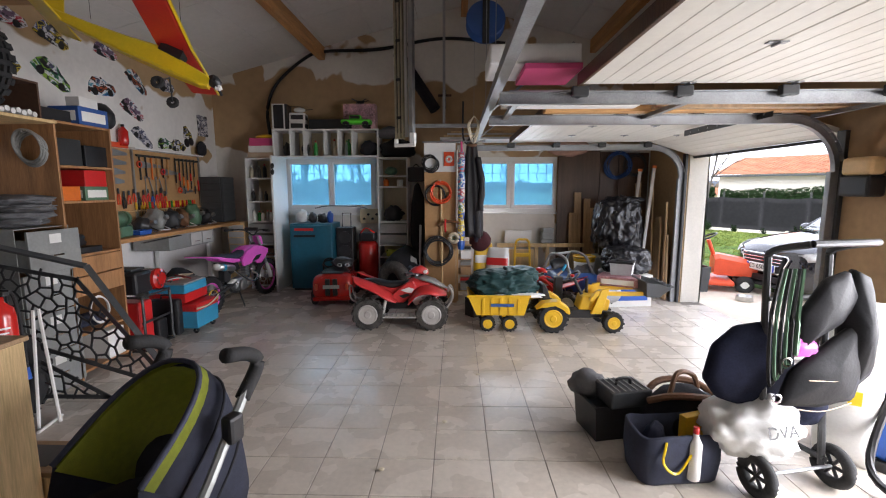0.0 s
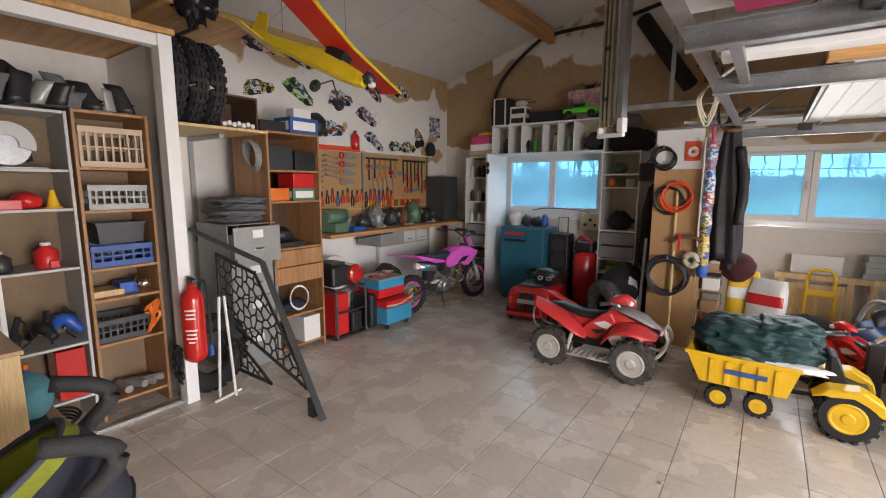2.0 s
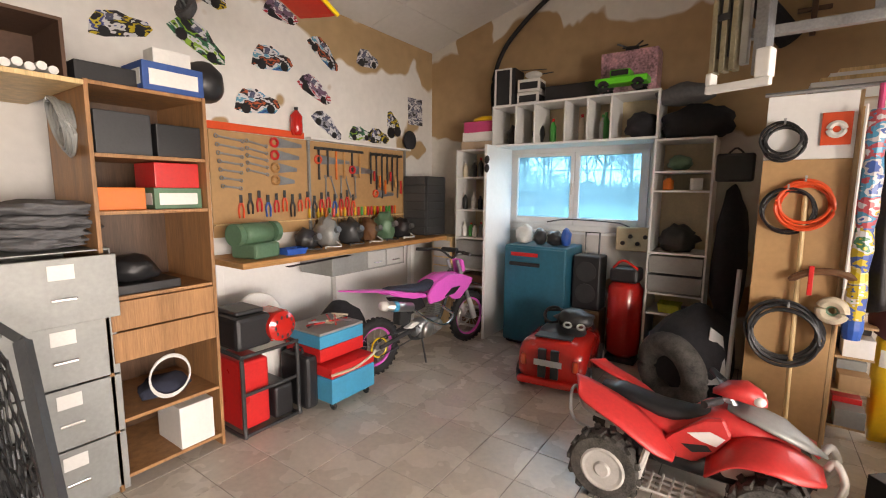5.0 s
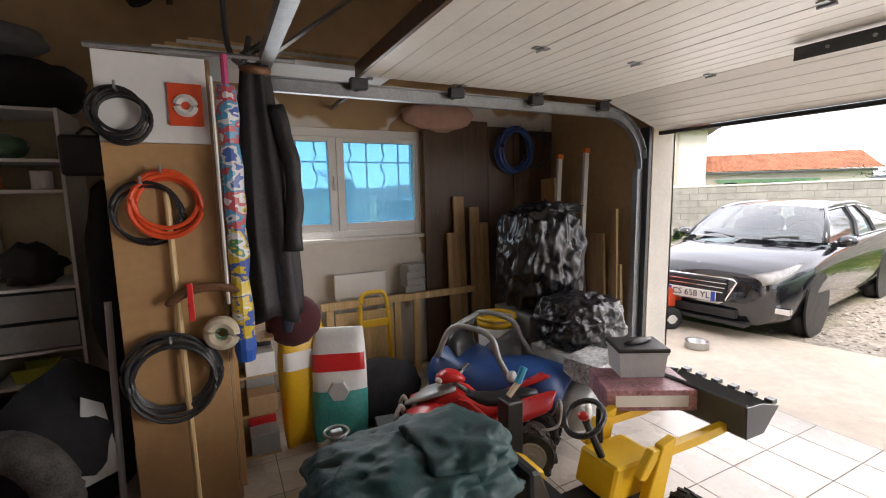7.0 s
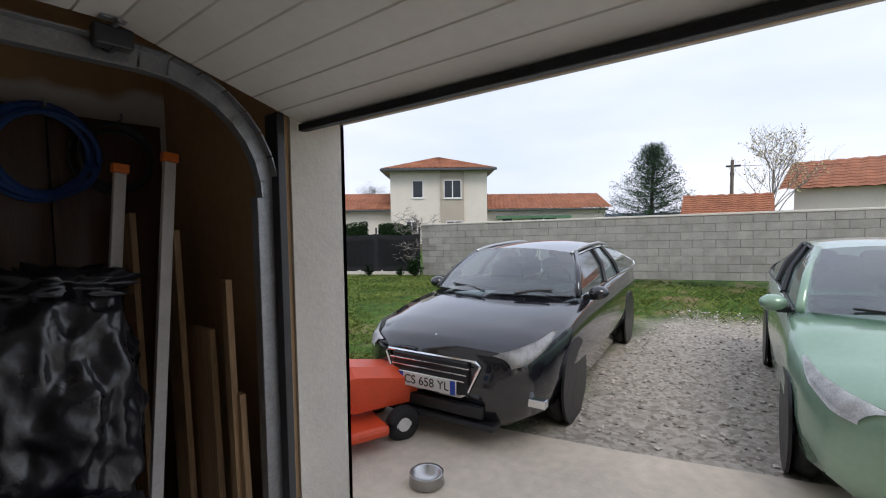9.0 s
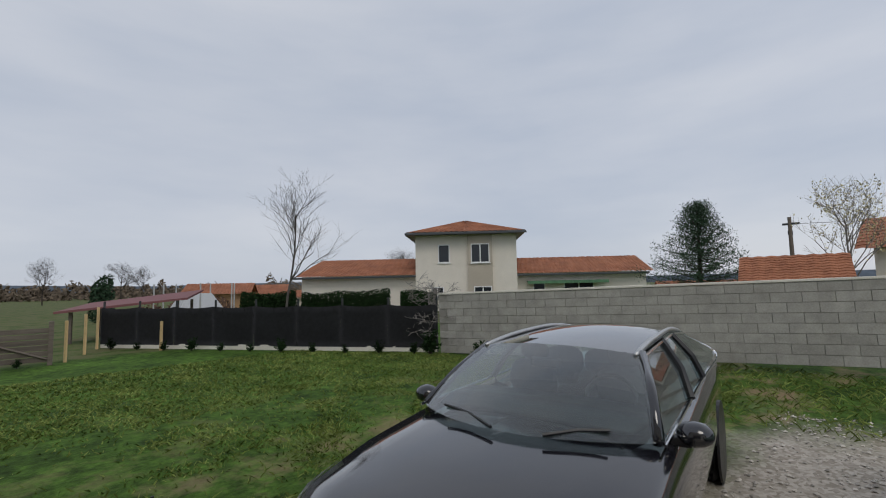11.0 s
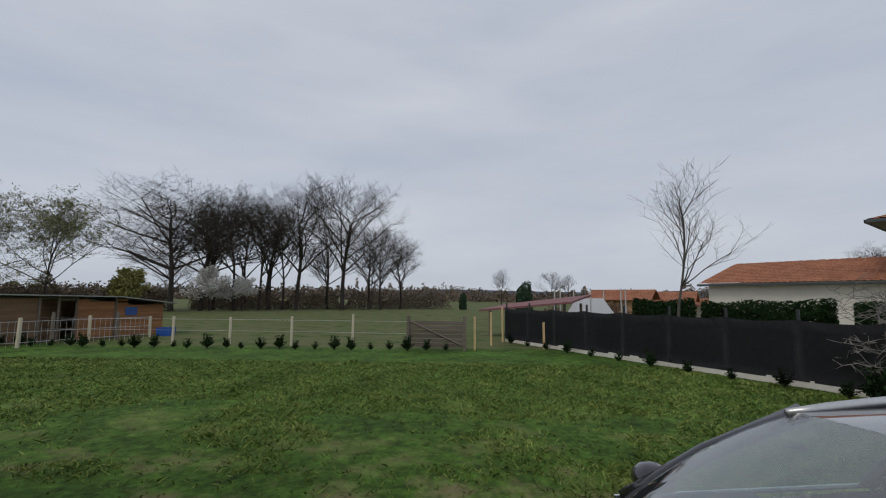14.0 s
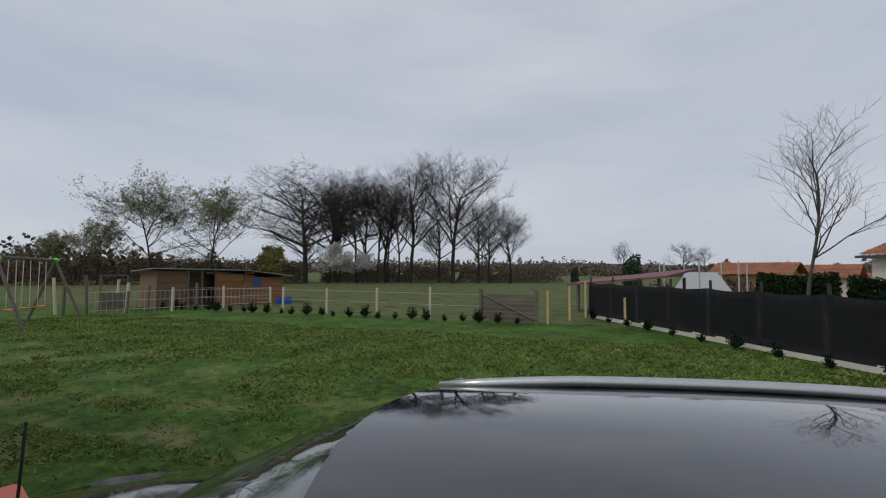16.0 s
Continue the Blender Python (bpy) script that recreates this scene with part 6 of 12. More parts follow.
# circular saw
cs = thing("circular_saw", -2.88, 2.28, 1.77, 0, "circular saw with a pale guard and red grip", "power tool")
arc = [(0.135 * math.cos(a), 0.135 * math.sin(a)) for a in np.linspace(-0.3, math.pi * 0.95, 16)] + [(0.055 * math.cos(a), 0.055 * math.sin(a)) for a in np.linspace(math.pi * 0.95, -0.3, 12)]
part("guard", extrude_poly(bmesh.new(), arc, 0.05, Matrix.Translation((0.05, 0, 0.15)) @ rot("Z", 90) @ rot("X", 90)), M["grey_light"], cs, "pale grey blade guard")
part("blade", lathe(bmesh.new(), [(0.115, -0.002), (0.115, 0.002), (0.02, 0.004)], Matrix.Translation((0.05, 0, 0.135)) @ rot("Y", 90), 28), M["galv"], cs)
part("motor", cyl(bmesh.new(), (0.02, 0.02, 0.14), (-0.14, 0.02, 0.14), 0.055, 0.048, 16), M["black"], cs)
part("base_plate", B([(-0.12, -0.17, 0.0, 0.12, 0.17, 0.012)], 0.003), M["galv"], cs)
part("grip", tube(bmesh.new(), curve_pts([(-0.06, -0.1, 0.08), (-0.06, -0.02, 0.2), (-0.06, 0.1, 0.16), (-0.06, 0.12, 0.05)], 12), 0.02, 8), M["black"], cs)
carton("tool_case", -2.85, 2.20, 1.52, 0.22, 0.20, 0.06, M["red"], "flat red tool case on a shelf")
lump("cap", -2.85, 2.34, 1.52, (0.09, 0.08, 0.06), M["red"], "red cloth cap on a shelf", "cap", 2, 0.1)
bm_cone = thing("traffic_cone", -2.80, 2.46, 1.52, 0, "small yellow marker cone on a shelf", "cone")
part("body", lathe(bmesh.new(), [(0.05, 0), (0.05, 0.01), (0.035, 0.012), (0.012, 0.12)], None, 14), M["yellow"], bm_cone)
bottle("jar", -2.85, 2.18, 1.13, 0.055, 0.13, M["steel_dark"], "dark metal tin on a shelf", M["grey_metal"], "tin")
bottle("jar", -2.83, 2.40, 1.13, 0.065, 0.17, M["red"], "red tin with a pale lid on a shelf", M["white_plastic"], "tin")
carton("tool_case", -2.82, 2.42, 1.135, 0.001 + 0.15, 0.05, 0.05, M["red"], "small red case on a shelf")
for k, (yy, col, nm, lb) in enumerate(((2.18, "steel_dark", "drill", "dark cordless drill lying on a shelf"), (2.33, "black", "grinder", "black angle grinder on a shelf"), (2.45, "blue", "sander", "blue hand sander on a shelf"))):
    d = thing(nm, -2.86, yy, 0.61, 30 * k, lb, "power tool")
    part("body", tube(bmesh.new(), curve_pts([(-0.10, 0, 0.05), (0, 0.01, 0.09 + 0.03 * k), (0.10, 0, 0.06)], 10), [0.03] * 4 + [0.045] * 4 + [0.03] * 3, 10), M[col], d, smooth=True)
    part("grip", tube(bmesh.new(), [(0, 0.01, 0.08), (0.02, 0.03, 0.17), (0.0, 0.05, 0.22)], 0.018, 8), M["black"], d)
    part("cord", tube(bmesh.new(), curve_pts([(0, 0.05, 0.21), (0.05, 0.08, 0.15), (-0.02, 0.10, 0.05), (0.05, 0.02, 0.008)], 14), 0.006, 5), M["black"], d)
carton("box", -2.84, 2.44, 0.23, 0.2, 0.16, 0.34, M["redpaint"], "upright red metal box on the lowest shelf")
bottle("gas_torch", -2.80, 2.22, 0.23, 0.04, 0.30, M["blue"], "blue gas torch bottle with a brass head", M["orange"])
cc = thing("cable_coil", -2.84, 2.30, 0.02, 0, "loose black cable coil under the shelves", "cable")
for k in range(4):
    part("loop", ring(bmesh.new(), (0.01 * k, 0.02 * k, 0.03 + 0.018 * k), (0.1 * k - 0.1, 0.05, 1), 0.14 - 0.01 * k, 0.008, 24, 5), M["black"], cc)
# heap of bags and riding guards along the top board
lump("bag", -2.88, 2.24, 2.165, (0.16, 0.16, 0.15), M["cloth_black"], "black sports bag with a yellow patch on the shelves", "bag", 22, 0.2)
lump("bag", -2.84, 2.58, 2.165, (0.15, 0.20, 0.09), M["grey_cloth"], "grey and black riding bag lying on the shelves", "bag", 25, 0.25)
e = thing("yellow_vest", -2.76, 2.10, 2.40, 0, "bright yellow cloth hanging over a bag", "cloth")
part("cloth", blob(bmesh.new(), (0, 0, -0.02), (0.06, 0.05, 0.05), 0.3, 3, 3, 4), M["yellow_film"], e, smooth=True)
rg = random.Random(12)
for k in range(9):
    yy = 2.14 + 0.095 * k
    e = thing("riding_guard", -2.72 - 0.05 * (k % 2), yy, 2.165, rg.uniform(-50, 50), "curved dark plastic riding guard on the top board", "guard", "riding guards")
    w_, h_ = rg.uniform(0.045, 0.06), rg.uniform(0.13, 0.22)
    lean = rg.uniform(-0.10, 0.10)
    rows = [[Vector((w_ * math.cos(a) * (1 - 0.3 * u), w_ * 1.2 * math.sin(a) + lean * u, h_ * u + 0.02 * math.sin(u * 5) * (a / 3))) for a in np.linspace(-1.3, 1.3, 9)] for u in np.linspace(0, 1, 7)]
    sheet(e, "shell", rows, M[("black", "grey_cloth", "black", "grey_metal")[k % 4]], 0.006)
    part("strap", tube(bmesh.new(), curve_pts([(0.0, -w_, h_ * 0.3), (-0.04, 0, h_ * 0.35), (0.0, w_, h_ * 0.3)], 8), 0.008, 5), M["black"], e)

# goods above the cupboard
carton("cardboard_box", -2.86, 2.72, 2.745, 0.42, 0.48, 0.42, M["cardboard"], "large plain cardboard box above the cupboard")
carton("cardboard_box", -2.95, 1.2, 2.745, 0.42, 0.7, 0.3, M["cardboard"], "long cardboard box above the cupboard")
lump("holdall", -2.85, 0.5, 2.745, (0.2, 0.3, 0.12), M["cloth_black"], "black holdall above the cupboard", "bag", 3)
ga = thing("artificial_garland", -2.72, 2.28, 2.745, 0, "green artificial garland bunched beside a box", "decoration")
V, F = [], []
r = random.Random(3)
for _ in range(900):
    p = Vector((r.gauss(0, 0.07), r.gauss(0, 0.10), abs(r.gauss(0.10, 0.07))))
    a_ = Vector((r.uniform(-1, 1), r.uniform(-1, 1), r.uniform(-1, 1))).normalized() * 0.03
    b_ = a_.orthogonal().normalized() * 0.012
    i0 = len(V); V += [tuple(p - a_), tuple(p + b_), tuple(p + a_), tuple(p - b_)]; F.append((i0, i0 + 1, i0 + 2, i0 + 3))
me = bpy.data.meshes.new("leaves"); me.from_pydata(V, [], F); me.materials.append(M["green"]); o = new("leaves", me); o.parent = ga
lump("bag", -2.72, 2.02, 2.745, (0.14, 0.12, 0.10), M["black"], "dark bag beside a garland", "bag", 7)
# hanging black sack and bracket board over the tyre shelf
hb_ = thing("black_sack", -2.60, 3.36, 2.90, 0, "black plastic sack hanging from a high board", "sack")
bm = bmesh.new(); blob(bm, (0, 0, 0.22), (0.14, 0.16, 0.24), 0.3, 2.0, 4, 4, 0, True); part("body", bm, M["bag"], hb_, smooth=True)
bd = thing("high_board", -3.59, 3.16, 2.98, 0, "orange chipboard shelf high on the wall", "shelf")
part("board", B([(0, 0, 0, 0.95, 0.78, 0.022)], 0.002), M["beamx"], bd)
part("bracket", B([(0.0, 0.4, -0.25, 0.02, 0.42, 0.0), (0.02, 0.4, -0.03, 0.6, 0.42, -0.001)]), M["steel_dark"], bd)

# ---- tyre shelf, filing cabinet, bookcase ----
ts = thing("wall_shelf", -3.595, 3.145, 2.12, 0, "pale wooden shelf plank carrying motorcycle tyres", "shelf")
part("board", B([(0, 0, 0, 0.92, 0.82, 0.024)], 0.003), M["birch"], ts)
part("bracket", B([(0.0, 0.55, -1.0, 0.03, 0.59, -0.001), (0.03, 0.55, -0.04, 0.6, 0.59, -0.001)]), M["galv"], ts)


def tyre(x, y, z, R, r, label, axis=(0, 1, 0), rx=0, group="", tread=True, material=None):
    t = thing("tyre", x, y, z, 0, label, "tyre", group)
    ax = Vector(axis).normalized()
    bm = bmesh.new(); ring(bm, (0, 0, 0), ax, R - r, r, 36, 12)
    part("casing", bm, material or M["rubber"], t, smooth=True)
    if tread:
        bm = bmesh.new()
        s = ax.orthogonal().normalized(); q = ax.cross(s)
        n = 26
        for k in range(n):
            a = TAU * k / n
            d = s * math.cos(a) + q * math.sin(a)
            tn = ax.cross(d)
            for o in (-0.55, 0, 0.55):
                c = d * (R - r + r * math.cos(o * 0.9) * 1.0) + ax * (o * r * 0.95)
                m = Matrix((tn, ax, d)).transposed().to_4x4()
                box(bm, c + d * 0.004, (TAU * R / n * 0.55, r * 0.38, 0.02), m)
        part("tread", bm, material or M["rubber"], t)
    return t


for k, (yy, rr) in enumerate(((3.225, 0.33), (3.365, 0.33), (3.50, 0.32))):
    tyre(-2.90 + 0.02 * k, yy, 2.145 + rr, rr, 0.062, "worn black motorcycle tyre standing on a shelf", (0, 1, 0), 0, "motorcycle tyres on the shelf")
bx = thing("open_box", -2.98, 3.76, 2.145, 0, "dark open wooden box holding rolled papers", "box")
part("body", B([(-0.2, -0.17, 0, 0.22, -0.155, 0.28), (-0.2, 0.155, 0, 0.22, 0.17, 0.28), (-0.2, -0.155, 0, 0.22, 0.155, 0.015), (-0.2, -0.155, 0.265, 0.22, 0.155, 0.28), (-0.2, -0.155, 0.015, -0.185, 0.155, 0.265)]), mat("dark_brown_box", (0.10, 0.05, 0.03), 0.7, 0, 0.15, 5, 0.1), bx)
for k in range(7):
    part("roll", cyl(bmesh.new(), (-0.1, -0.13 + 0.042 * k, 0.035 + 0.012 * (k % 2)), (0.215, -0.13 + 0.042 * k, 0.035 + 0.012 * (k % 2)), 0.02, seg=10), M["paper"], bx)

fc = thing("filing_cabinet", -2.72, 3.80, 0, 0, "grey steel filing cabinet with one drawer pulled out", "filing cabinet")
part("body", B([(-0.55, -0.23, 0.0, -0.02, -0.222, 1.33), (-0.55, 0.222, 0.0, -0.02, 0.23, 1.33), (-0.55, -0.222, 1.322, -0.02, 0.222, 1.33), (-0.55, -0.222, 0, -0.542, 0.222, 1.322), (-0.54, -0.222, 0, -0.02, 0.222, 0.03)], 0.002), M["grey_metal"], fc)
for z0_, z1_, px_ in ((0.99, 1.31, 0.07), (0.67, 0.98, 0.0), (0.35, 0.66, 0.0), (0.035, 0.34, 0.0)):
    dr = part("drawer", B([(px_ - 0.02, -0.222, z0_, px_, 0.222, z1_), (px_ - 0.40, -0.21, z0_ + 0.02, px_ - 0.02, -0.205, z1_ - 0.06), (px_ - 0.40, 0.205, z0_ + 0.02, px_ - 0.02, 0.21, z1_ - 0.06)], 0.003), M["grey_metal"], fc)
    part("label_card", B([(px_ + 0.0005, -0.05, z1_ - 0.10, px_ + 0.003, 0.05, z1_ - 0.03)]), M["paper"], dr)
    part("handle", B([(px_ + 0.0005, -0.05, z0_ + 0.12, px_ + 0.018, 0.05, z0_ + 0.135)], 0.004), M["chrome"], dr)
fo = thing("folded_cover", -2.98, 3.78, 1.33, 0, "folded dark grey cloth cover on a filing cabinet", "cover")
for k in range(4):
    bm = bmesh.new(); blob(bm, (0.01 * k, 0.01 * k, 0.04 + 0.055 * k), (0.27 - 0.03 * (k % 2), 0.25 - 0.04 * ((k + 1) % 2), 0.040), 0.30, 2.2, 4, k + 3); part("fold", bm, M["grey_cloth"], fo, smooth=True)
pc = thing("hose_coil", -2.88, 3.93, 1.92, 0, "coiled grey cable hung on a bookcase side", "cable")
for k in range(5):
    part("loop", ring(bmesh.new(), (0.0, -0.012 * k + 0.02, 0.008 * k), (0.1, 1, 0.05 * k), 0.125 + 0.007 * math.sin(k * 3), 0.009, 26, 6), M["grey_metal"], pc)
part("hook", tube(bmesh.new(), [(0, 0.035, 0.13), (0, -0.06, 0.13), (0, -0.06, 0.15)], 0.005, 5), M["galv"], pc)

bc = shelf_unit("bookcase", -3.3, -2.72, 3.975, 4.56, 2.16, (0.08, 0.40, 1.07, 1.52, 1.81, 2.158), M["chip"], M["chip"], "tall beech bookcase stuffed with boxes and gear", M["darkwood"], 0.02, 0, "bookcase")
for a_, b_ in ((0.72, 0.88), (0.89, 1.045)):
    dr = part("drawer", B([(-0.35, -0.268, a_, 0.006, 0.268, b_)], 0.003), M["chip"], bc)
for x, y, z, l, w, h, m, lb in ((-2.90, 4.12, 1.52, 0.25, 0.22, 0.12, "orange", "orange open plastic box on a bookcase shelf"), (-2.90, 4.40, 1.64, 0.26, 0.24, 0.14, "red", "red box on a bookcase shelf"), (-2.90, 4.40, 1.52, 0.26, 0.26, 0.12, "machine_green", "green printed box on a bookcase shelf"),
                                 (-2.92, 4.15, 1.81, 0.3, 0.26, 0.22, "steel_dark", "black tool case on a bookcase shelf"), (-2.90, 4.42, 1.81, 0.28, 0.24, 0.18, "black", "black box on a bookcase shelf"), (-2.86, 4.40, 2.16, 0.26, 0.32, 0.15, "royal", "blue carton on top of the bookcase"),
                                 (-2.98, 4.12, 2.16, 0.36, 0.30, 0.10, "black", "black flat case on top of the bookcase"), (-2.88, 4.40, 0.08, 0.3, 0.2, 0.26, "white_plastic", "white box in the bottom of the bookcase"), (-2.9, 4.2, 1.07, 0.3, 0.34, 0.05, "black", "flat black case on a bookcase shelf")):
    carton("box", x, y, z, l, w, h, M[m], lb, 0, "box", M["paper"] if m in ("royal", "machine_green") else None)
lump("camera_bag", -2.9, 4.18, 1.12, (0.12, 0.12, 0.08), M["black"], "black camera bag on a bookcase shelf", "bag", 5)
carton("box", -2.84, 4.42, 2.31, 0.12, 0.2, 0.09, M["white_plastic"], "small white box on a blue carton")
lump("helmet", -2.86, 4.62, 2.165, (0.13, 0.12, 0.13), M["black"], "black helmet beside a blue carton", "helmet", 4, 0.06)
w_ = thing("white_cable", -2.76, 4.28, 0.40, 0, "white cable coil hung in the bookcase", "cable")
for k in range(3):
    part("loop", ring(bmesh.new(), (0.0, 0, 0.15), (1, 0.1 * k, 0.1), 0.11 + 0.006 * k, 0.006, 24, 5), M["white_plastic"], w_)
lump("shoes", -2.9, 4.30, 0.40, (0.12, 0.14, 0.06), M["navy"], "dark shoes in the bookcase", "shoes", 8)

# steel railing leaning before the cabinet
rl = thing("stair_railing", 0, 3.52, 0, 0, "loose anthracite stair railing with cut-out cell pattern", "railing")
part("top_rail", tube(bmesh.new(), [(-2.95, -0.16, 1.30), (-2.22, 0.04, 1.07)], 0.022, 4), M["anthracite"], rl)
part("end_post", tube(bmesh.new(), [(-2.22, 0.04, 1.07), (-1.46, -0.02, 0.01)], 0.028, 4), M["anthracite"], rl)
part("foot", B([(-1.62, -0.035, 0.0, -1.56, 0.02, 0.14)], 0.004), M["black"], rl)


def cell_panel(poly, step, seed):
    """Struts between jittered cells, clipped to a convex outline in (x, z)."""
    r = random.Random(seed)
    def inside(x, z):
        s = None
        for (x0, z0), (x1, z1) in zip(poly, poly[1:] + poly[:1]):
            c = (x1 - x0) * (z - z0) - (z1 - z0) * (x - x0)
            if s is None:
                s = c > 0
            elif (c > 0) != s:
                return False
        return True
    xs, zs = [p[0] for p in poly], [p[1] for p in poly]
    g = {}
    nx, nz = int((max(xs) - min(xs)) / step) + 3, int((max(zs) - min(zs)) / (step * 0.87)) + 3
    for j in range(nz):
        for i in range(nx):
            g[i, j] = (min(xs) + (i + 0.5 * (j % 2)) * step + r.uniform(-0.33, 0.33) * step, min(zs) + j * step * 0.87 + r.uniform(-0.33, 0.33) * step)
    bm = bmesh.new()
    # honeycomb: drop every third node's spokes
    for (i, j), p in g.items():
        for di, dj in ((1, 0), (0 if j % 2 == 0 else 1, 1), (-1 if j % 2 == 0 else 0, 1)):
            q = g.get((i + di, j + dj))
            if not q or (i - (j - j % 2) // 2 - j) % 3 == 0 or (i + di - (j + dj - (j + dj) % 2) // 2 - (j + dj)) % 3 == 0:
                continue
            if inside((p[0] + q[0]) / 2, (p[1] + q[1]) / 2) and (inside(*p) or inside(*q)):
                a, b = Vector((p[0], 0, p[1])), Vector((q[0], 0, q[1]))
                d = b - a
                box(bm, (a + b) / 2, (d.length + 0.010, 0.015, 0.006), d.to_track_quat("X", "Y").to_matrix().to_4x4())
    for (x0, z0), (x1, z1) in zip(poly, poly[1:] + poly[:1]):
        a, b = Vector((x0, 0, z0)), Vector((x1, 0, z1))
        d = b - a
        box(bm, (a + b) / 2, (d.length + 0.02, 0.030, 0.008), d.to_track_quat("X", "Y").to_matrix().to_4x4())
    return bm


part("cut_out_panel", cell_panel([(-2.85, 1.08), (-2.27, 0.98), (-1.63, 0.18), (-2.85, 0.55)], 0.058, 4), M["steel_dark"], rl)
part("cut_out_panel", cell_panel([(-2.85, 0.50), (-2.12, 0.10), (-2.85, 0.10)], 0.058, 9), M["steel_dark"], rl)
tyre(-2.62, 3.32, 0.31, 0.31, 0.07, "black car tyre standing behind a railing", (1, 0.2, 0))
sl_ = thing("folding_stool", -2.38, 3.30, 0, 0, "white folding trestle leaning by the tyre", "trestle")
for k in (-1, 1):
    part("leg", tube(bmesh.new(), [(0.03 * k, 0.05 * k, 0.0), (0.0, 0.02 * k, 0.82)], 0.011, 6), M["white_plastic"], sl_)
part("foot", tube(bmesh.new(), [(0.03, -0.12, 0.011), (-0.02, 0.12, 0.011)], 0.011, 6), M["white_plastic"], sl_)

fx = thing("fire_extinguisher", -2.415, 3.10, 0.36, 0, "red fire extinguisher with white print on a post", "fire extinguisher")
part("cylinder", lathe(bmesh.new(), [(0.05, 0), (0.078, 0.03), (0.08, 0.06), (0.08, 0.46), (0.07, 0.52), (0.03, 0.56), (0.028, 0.60)], None, 28), M["redpaint"], fx, smooth=True)
part("valve", B([(-0.03, -0.02, 0.601, 0.06, 0.02, 0.63), (-0.04, -0.012, 0.632, 0.09, 0.012, 0.645)], 0.004), M["steel_dark"], fx)
part("hose", tube(bmesh.new(), curve_pts([(0.0, 0.03, 0.61), (0.0, 0.10, 0.58), (0.02, 0.105, 0.35), (0.03, 0.10, 0.1)], 16), 0.011, 7), M["rubber"], fx)
part("bracket", B([(-0.085, -0.03, 0.30, -0.078, 0.03, 0.42)]), M["steel_dark"], fx)
part("nozzle", cyl(bmesh.new(), (0.03, 0.10, 0.10), (0.03, 0.10, 0.02), 0.012, 0.02, 10), M["blue"], fx)
bm = bmesh.new()
for k, (z, w) in enumerate(((0.40, 0.9), (0.37, 0.7), (0.34, 0.8), (0.25, 1.0), (0.22, 0.8), (0.19, 0.9), (0.16, 0.5))):
    n = 8
    pts = [(0.0815 * math.cos(radians(-70 + 60 * w * i / n - 30 * w + 30)), 0.0815 * math.sin(radians(-70 + 60 * w * i / n - 30 * w + 30)), z) for i in range(n + 1)]
    for a, b in zip(pts, pts[1:]):
        v = [bm.verts.new(p) for p in (a, b, (b[0], b[1], z + 0.012), (a[0], a[1], z + 0.012))]
        bm.faces.new(v)
part("print", bm, M["red_text"], fx)

# ---- workbench and tool wall ----
wb_ = thing("workbench", -3.6, 4.92, 0, 0, "long wooden workbench against a white wall", "workbench")
part("worktop", B([(0.002, 0, 1.055, 0.58, 2.60, 1.10)], 0.006), M["beam"], wb_)
part("back_board", B([(0.001, 0, 0.0, 0.012, 2.6, 1.05)]), M["white"], wb_)
for yy in (0.05, 1.28, 2.5):
    part("leg", B([(0.05, yy, 0, 0.11, yy + 0.06, 1.053)], 0.003), M["white"], wb_)
ud = thing("drawer_unit", -3.28, 6.30, 0.86, 0, "grey steel drawers hung under the workbench", "drawer unit")
part("body", B([(-0.25, -0.50, 0, 0.20, 0.50, 0.193)], 0.004), M["grey_metal"], ud)
for k in range(2):
    d = part("drawer", B([(0.2005, -0.06 + 0.27 * k, 0.02, 0.212, 0.19 + 0.27 * k, 0.175)], 0.003), M["grey_light"], ud)
    part("handle", B([(0.2125, 0.01 + 0.27 * k, 0.06, 0.23, 0.12 + 0.27 * k, 0.07)], 0.003), M["chrome"], d)

pb = thing("tool_board", -3.59, 5.02, 1.24, 0, "brown hardboard tool board above the workbench", "tool board")
part("board", B([(0, 0, 0, 0.012, 2.40, 0.86)], 0.002), M["hardboard"], pb)
part("edge_strip", B([(0.0, 0.93, 0.865, 0.09, 2.42, 0.885)], 0.003), M["white"], pb)
part("upright", B([(0.013, 0.93, 0.0, 0.04, 0.955, 0.86)], 0.003), M["galv"], pb)
part("upright", B([(0.013, 2.36, 0.0, 0.04, 2.385, 0.86)], 0.003), M["galv"], pb)
part("red_strip", B([(0.0, -0.05, 0.865, 0.03, 0.90, 0.925)], 0.004), M["orange_red"], pb)
part("ledge", B([(0.013, 0.0, 0.10, 0.05, 2.35, 0.112)], 0.002), M["birch"], pb)


